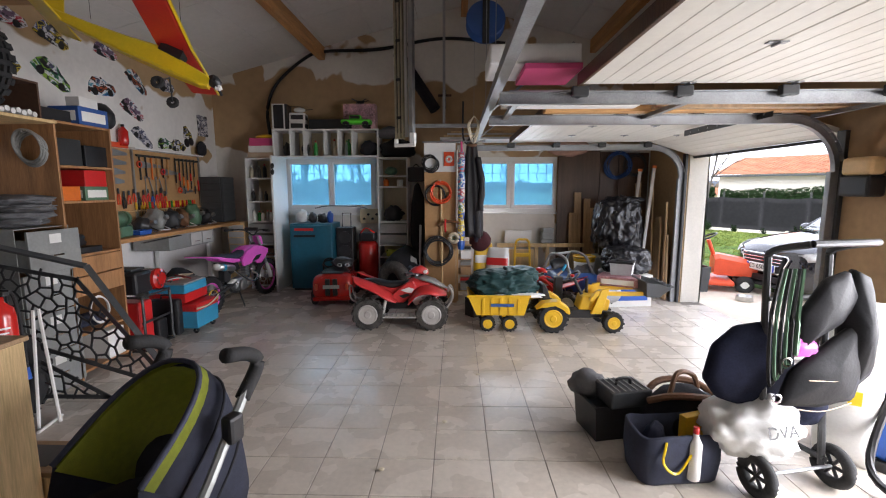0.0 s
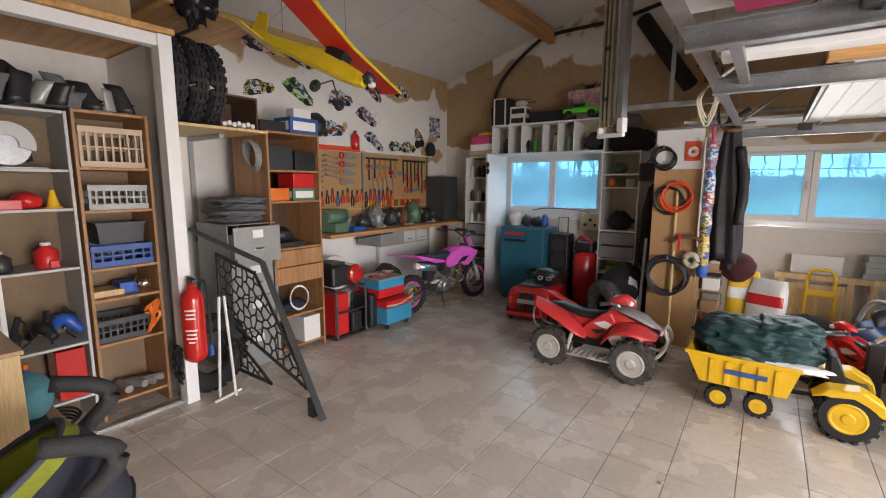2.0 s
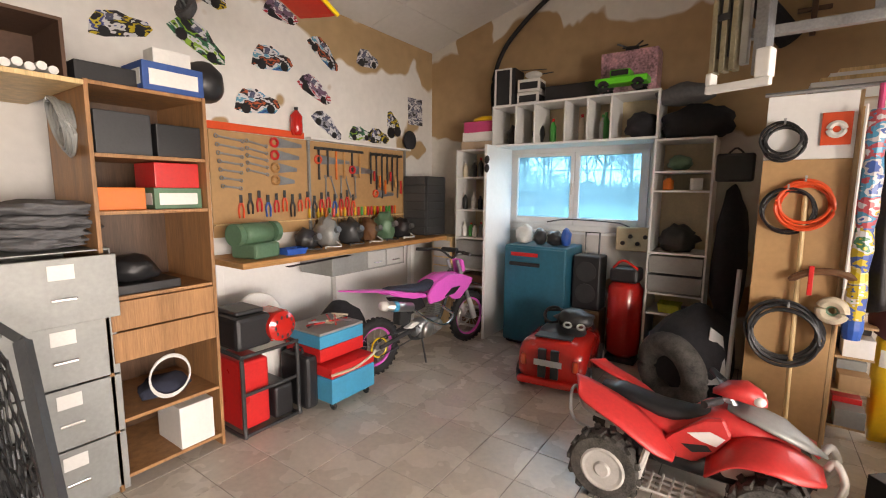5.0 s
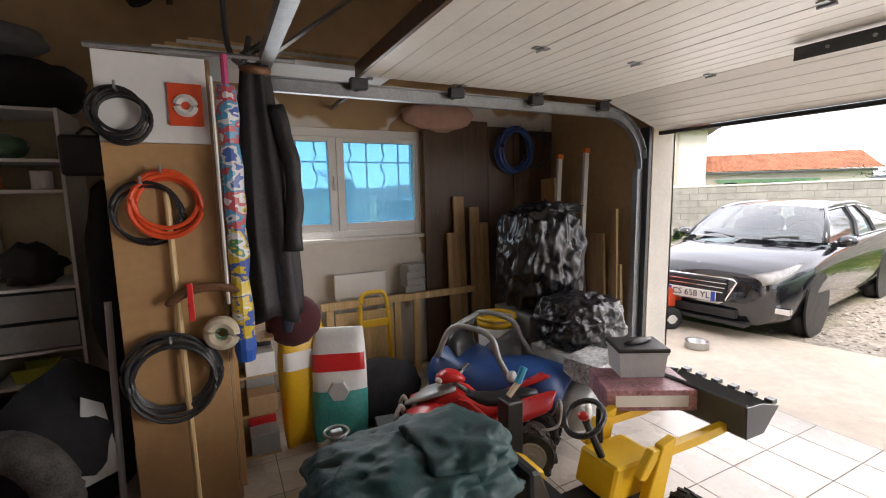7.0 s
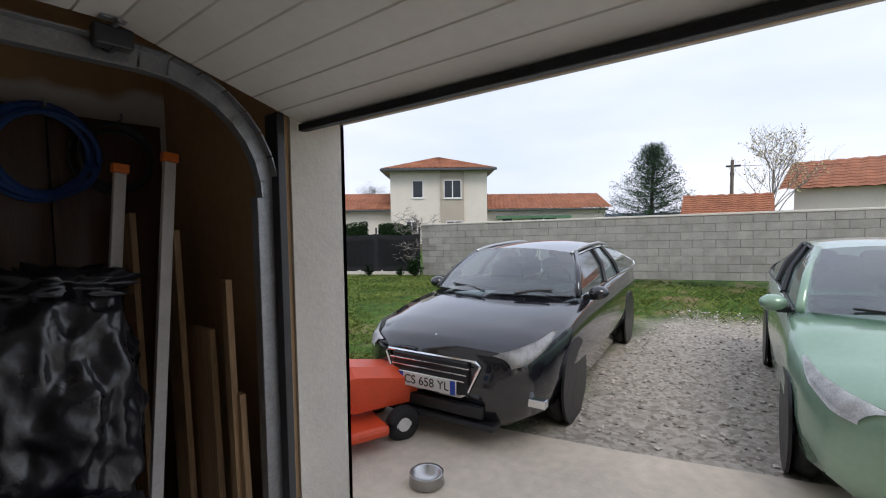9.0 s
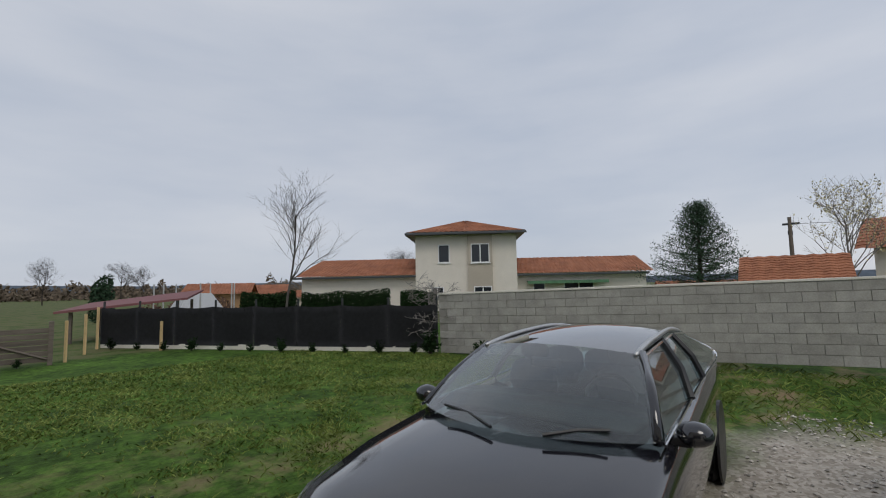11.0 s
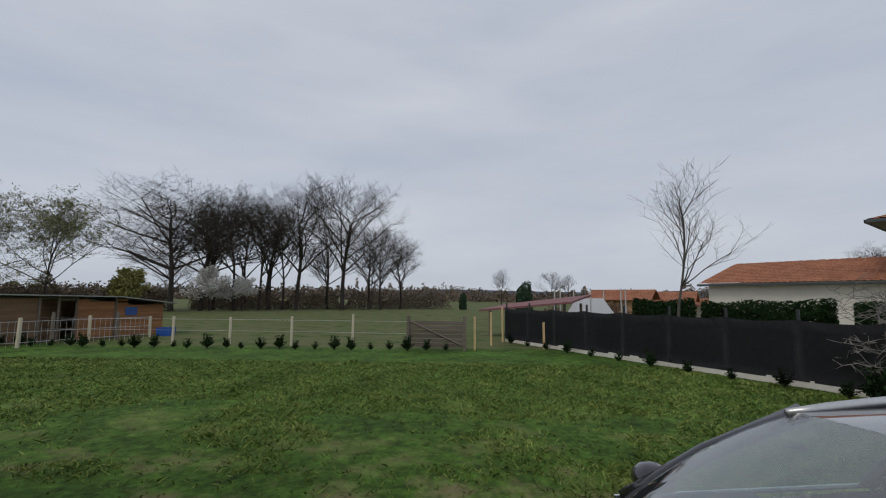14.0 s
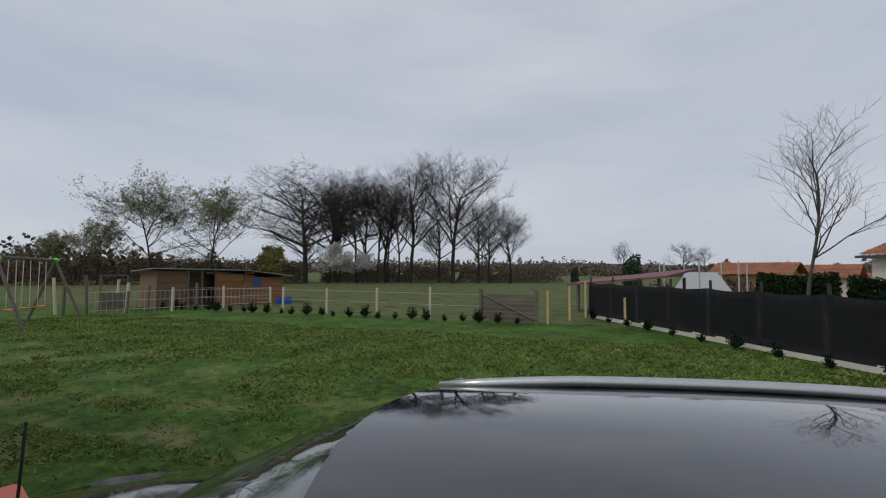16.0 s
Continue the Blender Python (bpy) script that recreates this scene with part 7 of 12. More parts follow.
def tool(kind, y, z, ln, col, rotx=0):
    t = thing(kind, -3.555, y, z, 0, {"wrench": "steel spanner hung on the tool board", "pliers": "pliers with coloured grips hung on the board", "screwdriver": "screwdriver in the tool board ledge", "saw": "hand saw hung on the tool board", "hammer": "hammer hung on the tool board", "clamp": "bar clamp hung on the tool board"}[kind], "hand tool", kind + " row on the tool board", rx=rotx)
    if kind == "wrench":
        part("shank", B([(-0.004, -0.008, -ln / 2, 0.004, 0.008, ln / 2)], 0.002), M["galv"], t)
        part("jaw", ring(bmesh.new(), (0, 0, ln / 2 + 0.012), (1, 0, 0), 0.014, 0.006, 10, 5), M["galv"], t)
        part("jaw", ring(bmesh.new(), (0, 0, -ln / 2 - 0.012), (1, 0, 0), 0.012, 0.006, 10, 5), M["galv"], t)
    elif kind == "pliers":
        for s in (-1, 1):
            part("grip", tube(bmesh.new(), curve_pts([(0, s * 0.006, 0), (0, s * 0.022, -0.05), (0, s * 0.018, -ln * 0.65)], 8), 0.009, 6), M[col], t)
        part("jaw", B([(-0.005, -0.014, 0.0, 0.005, 0.014, ln * 0.35)], 0.004), M["steel_dark"], t)
    elif kind == "screwdriver":
        part("grip", lathe(bmesh.new(), [(0.010, 0), (0.014, 0.02), (0.013, 0.08), (0.008, 0.095)], None, 8), M[col], t)
        part("blade", cyl(bmesh.new(), (0, 0, -0.10), (0, 0, 0.0), 0.004, seg=6), M["chrome"], t)
    elif kind == "saw":
        part("blade", extrude_poly(bmesh.new(), [(0, 0), (ln, 0.02), (ln, 0.05), (0, 0.09)], 0.003, rotz(90) @ rot("X", 90)), M["galv"], t)
        part("handle", ring(bmesh.new(), (0, -0.03, 0.045), (1, 0, 0), 0.035, 0.012, 14, 6), M[col], t)
    elif kind == "hammer":
        part("shaft", cyl(bmesh.new(), (0, 0, -ln), (0, 0, 0), 0.011, seg=8), M[col], t)
        part("head", B([(-0.013, -0.05, 0.001, 0.013, 0.05, 0.028)], 0.005), M["steel_dark"], t)
    else:
        part("bar", B([(-0.005, -0.01, -ln, 0.005, 0.01, 0)], 0.002), M["steel_dark"], t)
        part("jaw", B([(0.0055, -0.01, -0.04, 0.07, 0.01, -0.01)], 0.004), M["steel_dark"], t)
        part("screw", cyl(bmesh.new(), (0.05, 0, -ln * 0.6), (0.05, 0, -ln * 0.9), 0.012, seg=8), M[col], t)
    return t


r = random.Random(12)
for k in range(7):
    tool("wrench", 5.18, 2.04 - 0.065 * k, 0.20 - 0.012 * k, "red", 84)
for k in range(5):
    tool("wrench", 5.42, 2.02 - 0.06 * k, 0.16, "red", 80)
for k in range(4):
    tool("saw", 5.62, 2.00 - 0.11 * k, 0.26 - 0.03 * k, r.choice(["black", "red", "beam"]))
for k in range(16):
    tool("pliers", 5.25 + 0.085 * k, 1.52 + 0.02 * (k % 3), 0.16 + 0.05 * r.random(), r.choice(["red", "orange_red", "black", "red", "blue"]))
for k in range(26):
    tool("screwdriver", 5.95 + 0.05 * k, 1.36, 0.1, r.choice(["red", "orange", "black", "red", "yellow", "green"]))
for k in range(6):
    tool("hammer", 6.08 + 0.11 * k, 2.02, 0.24 + 0.05 * r.random(), r.choice(["beam", "beam", "black", "orange"]))
for k in range(6):
    tool("clamp", 6.80 + 0.09 * k, 2.05, 0.35 + 0.08 * (k % 3), r.choice(["red", "orange", "beam"]))
for k in range(5):
    tool("wrench", 6.16 + 0.10 * k, 1.66, 0.18, "red", 20 * (k % 2))
tool("saw", 6.1, 1.88, 0.38, "orange_red")
tool("saw", 6.55, 1.80, 0.30, "red")
tool("saw", 6.9, 1.55, 0.28, "orange_red")
# cut-out pictures of cars on the wall
def printed(name, colours, scale=16.0, seed=0.0):
    """Glossy print: irregular patches of a few flat inks."""
    m = mat(name, colours[0], 0.35, 0, 0.1, 5, 0)
    n, l = m.node_tree.nodes, m.node_tree.links
    p = n["Principled BSDF"]
    tc = n.new("ShaderNodeTexCoord")
    mp = n.new("ShaderNodeMapping"); mp.inputs["Location"].default_value = (seed, seed * 1.7, seed * 0.6); mp.inputs["Scale"].default_value = (1, 0.6, 1.4)
    l.new(tc.outputs["Object"], mp.inputs[0])
    wv = n.new("ShaderNodeTexNoise"); wv.inputs["Scale"].default_value = scale * 0.42; wv.inputs["Detail"].default_value = 3; wv.inputs["Roughness"].default_value = 0.6
    l.new(mp.outputs[0], wv.inputs[0])
    rp_ = n.new("ShaderNodeValToRGB"); rp_.color_ramp.interpolation = "CONSTANT"
    el = rp_.color_ramp.elements
    cs = [colours[k % len(colours)] for k in range(7)]
    el[0].position, el[0].color = 0.0, (*cs[0], 1)
    el[1].position, el[1].color = 0.66, (*cs[6], 1)
    for k in range(1, 6):
        q = el.new(0.34 + 0.054 * k); q.color = (*cs[k], 1)
    l.new(wv.outputs[0], rp_.inputs[0]); l.new(rp_.outputs[0], p.inputs["Base Color"])
    return m


K_, W_ = (0.02, 0.02, 0.025), (0.62, 0.62, 0.64)
blue_p = printed("print_blue", [K_, (0.02, 0.10, 0.30), (0.10, 0.34, 0.48), W_, K_, (0.45, 0.10, 0.04)], 18, 1)
grn_p = printed("print_green", [K_, (0.20, 0.42, 0.04), K_, (0.03, 0.16, 0.08), W_, (0.25, 0.45, 0.06)], 18, 2)
red_p = printed("print_red_white", [K_, W_, (0.45, 0.03, 0.05), W_, (0.16, 0.10, 0.16), K_], 18, 3)
gry_p = printed("print_grey", [K_, (0.16, 0.17, 0.22), W_, (0.08, 0.09, 0.15), (0.33, 0.33, 0.38), K_], 18, 4)
pnk_p = printed("print_yellow_black", [K_, (0.55, 0.42, 0.03), K_, W_, (0.05, 0.07, 0.25), (0.55, 0.45, 0.05)], 18, 5)
for y, z, w, h, a, m, lb in ((5.01, 2.76, 0.46, 0.20, -28, grn_p, "green"), (5.63, 2.77, 0.42, 0.20, 6, blue_p, "blue"), (6.22, 2.96, 0.42, 0.17, -32, blue_p, "blue and grey"), (6.81, 3.04, 0.34, 0.18, 4, gry_p, "grey and red"), (5.74, 3.19, 0.36, 0.16, -4, red_p, "red and grey"), (6.10, 2.60, 0.42, 0.18, -22, red_p, "white and red"),
                              (5.47, 2.38, 0.44, 0.20, 6, blue_p, "light blue"), (7.64, 2.60, 0.28, 0.32, 2, gry_p, "dark square"), (4.48, 2.72, 0.40, 0.16, 14, pnk_p, "yellow and black"), (6.24, 2.28, 0.42, 0.16, -30, gry_p, "white and violet"), (6.68, 2.24, 0.34, 0.15, 4, grn_p, "green"), (6.97, 2.24, 0.36, 0.16, 2, pnk_p, "yellow and blue"), (7.22, 2.40, 0.22, 0.30, 12, pnk_p, "yellow"), (4.55, 3.18, 0.5, 0.18, -3, red_p, "red and white"), (5.05, 3.14, 0.4, 0.18, -14, pnk_p, "black and yellow")):
    pt = thing("wall_picture", -3.593, y, z, 0, f"{lb} cut-out rally car print on the wall", "picture", "car prints on the wall", rx=a)
    if h > 0.25 and lb == "dark square":
        ol = [(-w / 2, -h / 2), (w / 2, -h / 2), (w / 2, h / 2), (-w / 2, h / 2)]
    else:
        ol = [(-w / 2, -h * 0.35), (-w * 0.3, -h * 0.5), (w * 0.35, -h * 0.48), (w / 2, -h * 0.2), (w * 0.44, h * 0.1), (w * 0.18, h * 0.28), (w * 0.02, h * 0.5), (-w * 0.28, h * 0.48), (-w * 0.42, h * 0.15)]
    M4 = Matrix(((0, 0, 1, 0), (1, 0, 0, 0), (0, 1, 0, 0), (0, 0, 0, 1)))
    part("print", extrude_poly(bmesh.new(), ol, 0.004, M4), m, pt)
    if len(ol) > 4:
        part("tyre_print", extrude_poly(bmesh.new(), [(w * (-0.27) + 0.22 * h * math.cos(t * TAU / 10), -h * 0.3 + 0.22 * h * math.sin(t * TAU / 10)) for t in range(10)], 0.003, Matrix.Translation((0.004, 0, 0)) @ M4), M["black"], pt)
        part("tyre_print", extrude_poly(bmesh.new(), [(w * 0.27 + 0.2 * h * math.cos(t * TAU / 10), -h * 0.3 + 0.2 * h * math.sin(t * TAU / 10)) for t in range(10)], 0.003, Matrix.Translation((0.004, 0, 0)) @ M4), M["black"], pt)
        part("glass_print", extrude_poly(bmesh.new(), [(-w * 0.2, h * 0.12), (w * 0.1, h * 0.15), (0, h * 0.38), (-w * 0.18, h * 0.38)], 0.003, Matrix.Translation((0.004, 0, 0)) @ M4), gry_p, pt)
lump("cap", -3.52, 7.44, 2.13, (0.06, 0.10, 0.12), M["cloth_black"], "black cap hung at the tool board's end", "cap", 3, 0.05)
e = thing("powder_extinguisher", -3.54, 5.82, 2.13, 0, "small red extinguisher on the tool board", "fire extinguisher")
part("cylinder", lathe(bmesh.new(), [(0.04, 0), (0.055, 0.03), (0.055, 0.17), (0.02, 0.22)], None, 18), M["redpaint"], e, smooth=True)
part("valve", B([(-0.015, -0.01, 0.221, 0.02, 0.01, 0.25)], 0.003), M["black"], e)

# things on the bench
bg_ = thing("bench_grinder", -3.26, 5.18, 1.10, 12, "old green bench grinder on the workbench", "machine")
part("base", B([(-0.13, -0.13, 0, 0.13, 0.13, 0.12)], 0.02), M["machine_green"], bg_)
part("motor", lathe(bmesh.new(), [(0.06, -0.14), (0.085, -0.12), (0.085, 0.12), (0.06, 0.14)], Matrix.Translation((0, 0, 0.19)) @ rot("X", 90), 20), M["machine_green"], bg_, smooth=True)
for s in (-1, 1):
    part("wheel_guard", lathe(bmesh.new(), [(0.085, -0.025), (0.085, 0.025)], Matrix.Translation((0, s * 0.19, 0.19)) @ rot("X", 90), 20), M["machine_green"], bg_)
bin_("tray", -3.18, 5.46, 1.10, 0.14, 0.20, 0.05, M["blue"], "shallow blue plastic tray on the workbench", 0, "tray")
for k, (y, s, c, lb, nm) in enumerate(((5.75, (0.10, 0.10, 0.10), "steel_dark", "dark vice on the workbench", "vice"), (5.98, (0.13, 0.10, 0.15), "grey_metal", "grey fan motor on the workbench", "motor"), (6.28, (0.12, 0.12, 0.14), "steel_dark", "dark cast machine part on the bench", "machine part"),
                                       (6.55, (0.10, 0.09, 0.13), "leather", "rusty brown reel on the bench", "reel"), (6.80, (0.11, 0.10, 0.16), "machine_green", "dark green drill housing on the bench", "drill"), (7.08, (0.12, 0.12, 0.12), "black", "black tool heap on the bench", "tools"))):
    e = lump(nm.replace(" ", "_"), -3.36, y, 1.10, s, M[c], lb, nm, k, 0.35, 2.4)
    part("knob", lathe(bmesh.new(), [(0.03, 0), (0.03, 0.06)], Matrix.Translation((0.1, 0.02, s[2])) @ rot("Y", 70), 10), M["galv"], e)
    part("cable", tube(bmesh.new(), curve_pts([(0.08, 0.05, 0.05), (0.18, 0.02, 0.012), (0.12, -0.10, 0.012), (0.2, -0.18, 0.012)], 14), 0.007, 5), M["white_plastic"] if k % 2 else M["black"], e)
fn = thing("fan", -3.38, 6.05, 1.10, 20, "old round desk fan on the workbench", "fan")
part("cage", ring(bmesh.new(), (0, 0, 0.19), (1, 0.4, 0), 0.12, 0.008, 24, 5), M["grey_metal"], fn)
part("hub", blob(bmesh.new(), (0, 0, 0.19), (0.04, 0.04, 0.04), 0.02, 1, 2), M["grey_metal"], fn)
part("stand", B([(-0.06, -0.06, 0, 0.06, 0.06, 0.05), (-0.012, -0.012, 0.05, 0.012, 0.012, 0.16)], 0.006), M["grey_metal"], fn)
part("blade", extrude_poly(bmesh.new(), [(0.10 * math.cos(t * TAU / 12) * (1 if t % 3 else 0.35), 0.10 * math.sin(t * TAU / 12) * (1 if t % 3 else 0.35)) for t in range(12)], 0.008, Matrix.Translation((0, 0, 0.19)) @ rotz(22) @ rot("Y", 90)), M["grey_light"], fn)
ro = thing("spring_balance_rods", -3.08, 5.62, 1.0, 0, "bundle of thin steel rods under the bench edge", "rods")
for k in range(5):
    part("rod", cyl(bmesh.new(), (0.01 * k, -0.3, 0.02), (0.01 * k + 0.02, 0.35, 0.04), 0.004, seg=5), M["steel_dark"], ro)
dt = thing("drawer_tower", -3.38, 7.55, 1.10, 0, "dark grey stacked small-parts drawers on the bench", "drawer unit")
part("body", B([(-0.17, -0.19, 0, 0.17, 0.19, 0.70)], 0.004), M["steel_dark"], dt)
for k in range(7):
    part("drawer", B([(0.1705, -0.18, 0.012 + 0.098 * k, 0.185, 0.18, 0.10 + 0.098 * k)], 0.004), M["anthracite"], dt)
    part("drawer", B([(-0.16, -0.205, 0.012 + 0.098 * k, 0.16, -0.1905, 0.10 + 0.098 * k)], 0.004), M["anthracite"], dt)
dd = thing("drawer_tower", -3.12, 7.70, 0.4, 0, "small wooden parts drawers beside the shelves", "drawer unit")
part("body", B([(-0.14, -0.14, -0.4, 0.14, 0.18, 0.68)], 0.004), M["birch"], dd)
for k in range(6):
    part("drawer", B([(-0.12, -0.15, 0.02 + 0.105 * k, 0.12, -0.1405, 0.11 + 0.105 * k)], 0.003), M["grey_light"], dd)
# ---- model aeroplane hung under the ceiling ----
ap = thing("model_aeroplane", -1.98, 3.90, 2.64, 0, "yellow model aeroplane with a red wing hung from strings", "model aeroplane")
nose, tail_ = Vector((0.53, 0.07, -0.23)), Vector((-0.57, -0.12, 0.24))
ax_ = (tail_ - nose).normalized(); sd_ = Vector((0.14, 0.90, -0.40)).normalized(); sd_ = (sd_ - ax_ * sd_.dot(ax_)).normalized(); up_ = ax_.cross(sd_)
if up_.z < 0:
    up_ = -up_
rows_ = []
for u, w, h, lift in ((0.0, 0.045, 0.05, 0), (0.05, 0.06, 0.07, 0), (0.2, 0.065, 0.09, 0.01), (0.36, 0.065, 0.11, 0.03), (0.5, 0.055, 0.09, 0.02), (0.75, 0.035, 0.06, 0.02), (1.0, 0.015, 0.035, 0.03)):
    c = nose.lerp(tail_, u) + up_ * lift
    rows_.append([c + sd_ * a * w * 0.8 + up_ * b * h * 0.72 for a, b in ((-1, -0.8), (-0.7, -1), (0.7, -1), (1, -0.8), (1, 0.7), (0.6, 1), (-0.6, 1), (-1, 0.7))])
bm = bmesh.new(); loft(bm, rows_); part("fuselage", bm, M["yellow_film"], ap)
rows_ = []
for k in (-1, -0.97, 0, 0.97, 1):
    c = nose.lerp(tail_, 0.27) + up_ * (0.15 + 0.04 * abs(k)) + sd_ * 0.80 * k
    sc = 0.76 if abs(k) == 1 else 0.82
    rows_.append([c + ax_ * x * sc + up_ * (0.85 * (z - 0.38 * x)) for x, z in ((-0.13, 0.0), (-0.09, 0.02), (0.0, 0.026), (0.13, 0.003), (0.0, -0.006), (-0.10, -0.008))])
bm = bmesh.new(); loft(bm, rows_); part("wing", bm, M["red_film"], ap, "red film-covered wing")
bm = bmesh.new()
for k in (-1, 1):
    tube(bm, [nose.lerp(tail_, 0.27) + up_ * (0.152 + 0.042) + ax_ * -0.107, nose.lerp(tail_, 0.27) + up_ * (0.19 + 0.042) + sd_ * 0.8 * k + ax_ * -0.103], 0.012, 5)
part("leading_edge", bm, M["yellow_film"], ap)
for nm, pts in (("tailplane", [tail_ + ax_ * -0.16 + sd_ * -0.25, tail_ + sd_ * -0.27, tail_ + sd_ * 0.27, tail_ + ax_ * -0.16 + sd_ * 0.25]), ("fin", [tail_ + ax_ * -0.17, tail_ + ax_ * 0.02, tail_ + up_ * 0.20 + ax_ * 0.03, tail_ + up_ * 0.20 + ax_ * -0.07])):
    n_ = (pts[1] - pts[0]).cross(pts[2] - pts[0]).normalized() * 0.006
    bm = bmesh.new(); loft(bm, [[p - n_ for p in pts], [p + n_ for p in pts]]); part(nm, bm, M["yellow_film"], ap)
bm = bmesh.new(); c = nose.lerp(tail_, 0.20) + up_ * 0.085
loft(bm, [[c + ax_ * 0.0 + sd_ * s * 0.056 + up_ * z for z in (-0.02, 0.05)] + [c + ax_ * 0.16 + sd_ * s * 0.056 + up_ * z for z in (0.05, -0.01)] for s in (-1, 1)]); part("cabin_window", bm, M["black"], ap)
part("engine", blob(bmesh.new(), nose + up_ * 0.03 - ax_ * 0.02, (0.05, 0.05, 0.05), 0.2, 3, 2), M["steel_dark"], ap)
part("spinner", lathe(bmesh.new(), [(0.026, 0), (0.02, 0.03), (0.004, 0.045)], Matrix.Translation(nose - ax_ * 0.05) @ (-ax_).to_track_quat("Z", "Y").to_matrix().to_4x4(), 14), M["white_plastic"], ap)
part("propeller", tube(bmesh.new(), [nose - ax_ * 0.06 + sd_ * -0.12, nose - ax_ * 0.06, nose - ax_ * 0.06 + sd_ * 0.12], [0.012, 0.008, 0.012], 5), M["black"], ap)
for s in (-1, 1):
    wl_ = nose.lerp(tail_, 0.2) - up_ * 0.20 + sd_ * s * 0.16
    part("landing_leg", tube(bmesh.new(), [nose.lerp(tail_, 0.22) - up_ * 0.08, wl_], 0.006, 5), M["steel_dark"], ap)
    part("wheel", ring(bmesh.new(), wl_, sd_, 0.028, 0.018, 16, 8), M["rubber"], ap)
for u in (0.2, 0.75):
    p = nose.lerp(tail_, u) + up_ * 0.1
    part("string", cyl(bmesh.new(), p, (p.x, p.y, roof_z(-1.98 + p.x) - 2.64), 0.002, seg=4), M["black"], ap)

# ---- generator, sack truck, tool box ----
gn = thing("generator", -2.86, 4.86, 0, 0, "black motor unit with a red recoil starter on a frame", "generator")
for yy in (-0.21, 0.21):
    part("frame", tube(bmesh.new(), curve_pts([(-0.22, yy, 0.02), (0.20, yy, 0.02), (0.22, yy, 0.10), (0.22, yy, 0.52), (0.18, yy, 0.56), (-0.2, yy, 0.56)], 24), 0.014, 7), M["steel_dark"], gn)
for z in (0.02, 0.30, 0.56):
    part("crossbar", cyl(bmesh.new(), (0.21, -0.21, z), (0.21, 0.21, z), 0.012, seg=8), M["steel_dark"], gn)
part("case", B([(-0.20, -0.19, 0.03, 0.16, 0.02, 0.50)], 0.02), M["red"], gn, "red plastic case")
part("case", B([(-0.16, 0.04, 0.03, 0.19, 0.19, 0.26)], 0.02), M["black"], gn)
part("engine", B([(-0.18, -0.20, 0.575, 0.16, 0.06, 0.80)], 0.03), M["black"], gn)
part("starter", lathe(bmesh.new(), [(0.10, 0), (0.11, 0.02), (0.105, 0.05), (0.07, 0.07), (0.02, 0.075)], Matrix.Translation((0.14, 0.12, 0.69)) @ rot("Y", 90), 24), M["redpaint"], gn, "red recoil starter", smooth=False)
for k in range(10):
    a = TAU * k / 10
    part("vent", B([(0.2165, 0.12 + 0.07 * math.cos(a) - 0.006, 0.69 + 0.07 * math.sin(a) - 0.012, 0.219, 0.12 + 0.07 * math.cos(a) + 0.006, 0.69 + 0.07 * math.sin(a) + 0.012)]), M["steel_dark"], gn)
part("engine_block", B([(-0.1, 0.06, 0.575, 0.135, 0.22, 0.78)], 0.02), M["redpaint"], gn)
part("tank", B([(-0.16, -0.16, 0.802, 0.10, 0.04, 0.83)], 0.01), M["steel_dark"], gn)
cs2 = thing("plastic_case", -2.76, 5.17, 0, 0, "upright black plastic case beside a tool box", "case")
part("body", B([(-0.16, -0.055, 0.02, 0.16, 0.055, 0.42)], 0.03), M["black"], cs2)
part("handle", tube(bmesh.new(), curve_pts([(-0.05, 0, 0.42), (-0.04, 0, 0.46), (0.04, 0, 0.46), (0.05, 0, 0.42)], 8), 0.009, 6), M["black"], cs2)
tb_ = thing("rolling_tool_box", -2.70, 5.44, 0, 0, "blue and red metal cantilever tool box on castors", "tool box")
for k, (z0_, z1_, c, o) in enumerate(((0.07, 0.26, "skyblue", 0.12), (0.262, 0.34, "red", 0.12), (0.36, 0.46, "red", 0.0), (0.462, 0.56, "skyblue", 0.0))):
    part("tray", B([(-0.28 + o * 0.3, -0.22, z0_, 0.13 + o, 0.22, z1_)], 0.006), M[c], tb_)
part("lid", B([(-0.28, -0.22, 0.562, 0.13, 0.22, 0.582)], 0.004), M["grey_metal"], tb_)
for sx in (-0.2, 0.2):
    for sy in (-0.17, 0.17):
        part("castor", ring(bmesh.new(), (sx, sy, 0.035), (0, 1, 0), 0.022, 0.013, 14, 6), M["rubber"], tb_)
r = random.Random(2)
for k in range(14):
    part("loose_tool", cyl(bmesh.new(), (r.uniform(-0.24, 0.0), r.uniform(-0.2, 0.2), 0.592 + 0.01 * (k % 3)), (r.uniform(-0.1, 0.11), r.uniform(-0.2, 0.2), 0.594 + 0.012 * (k % 3)), 0.008, seg=6), M[r.choice(["steel_dark", "red", "galv", "rope"])], tb_)
part("rope", tube(bmesh.new(), curve_pts([(0.26, -0.23, 0.30), (0.262, 0, 0.29), (0.26, 0.18, 0.33), (0.262, 0.23, 0.36)], 14), 0.010, 6), M["rope"], tb_)
lump("black_bag", -3.0, 5.80, 0.0, (0.22, 0.26, 0.36), M["cloth_black"], "black cloth bag slumped by the wall", "bag", 6, 0.15)
fc2 = thing("white_bucket_lid", -3.18, 5.12, 0.0, 0, "round white tub lid leaning at the wall", "lid")
part("disc", lathe(bmesh.new(), [(0.20, -0.012), (0.21, 0), (0.20, 0.012)], Matrix.Translation((0, 0, 0.62)) @ rot("Y", 80), 28), M["white_plastic"], fc2)
part("tub", lathe(bmesh.new(), [(0.17, 0), (0.19, 0.40)], None, 24), M["white_plastic"], fc2)


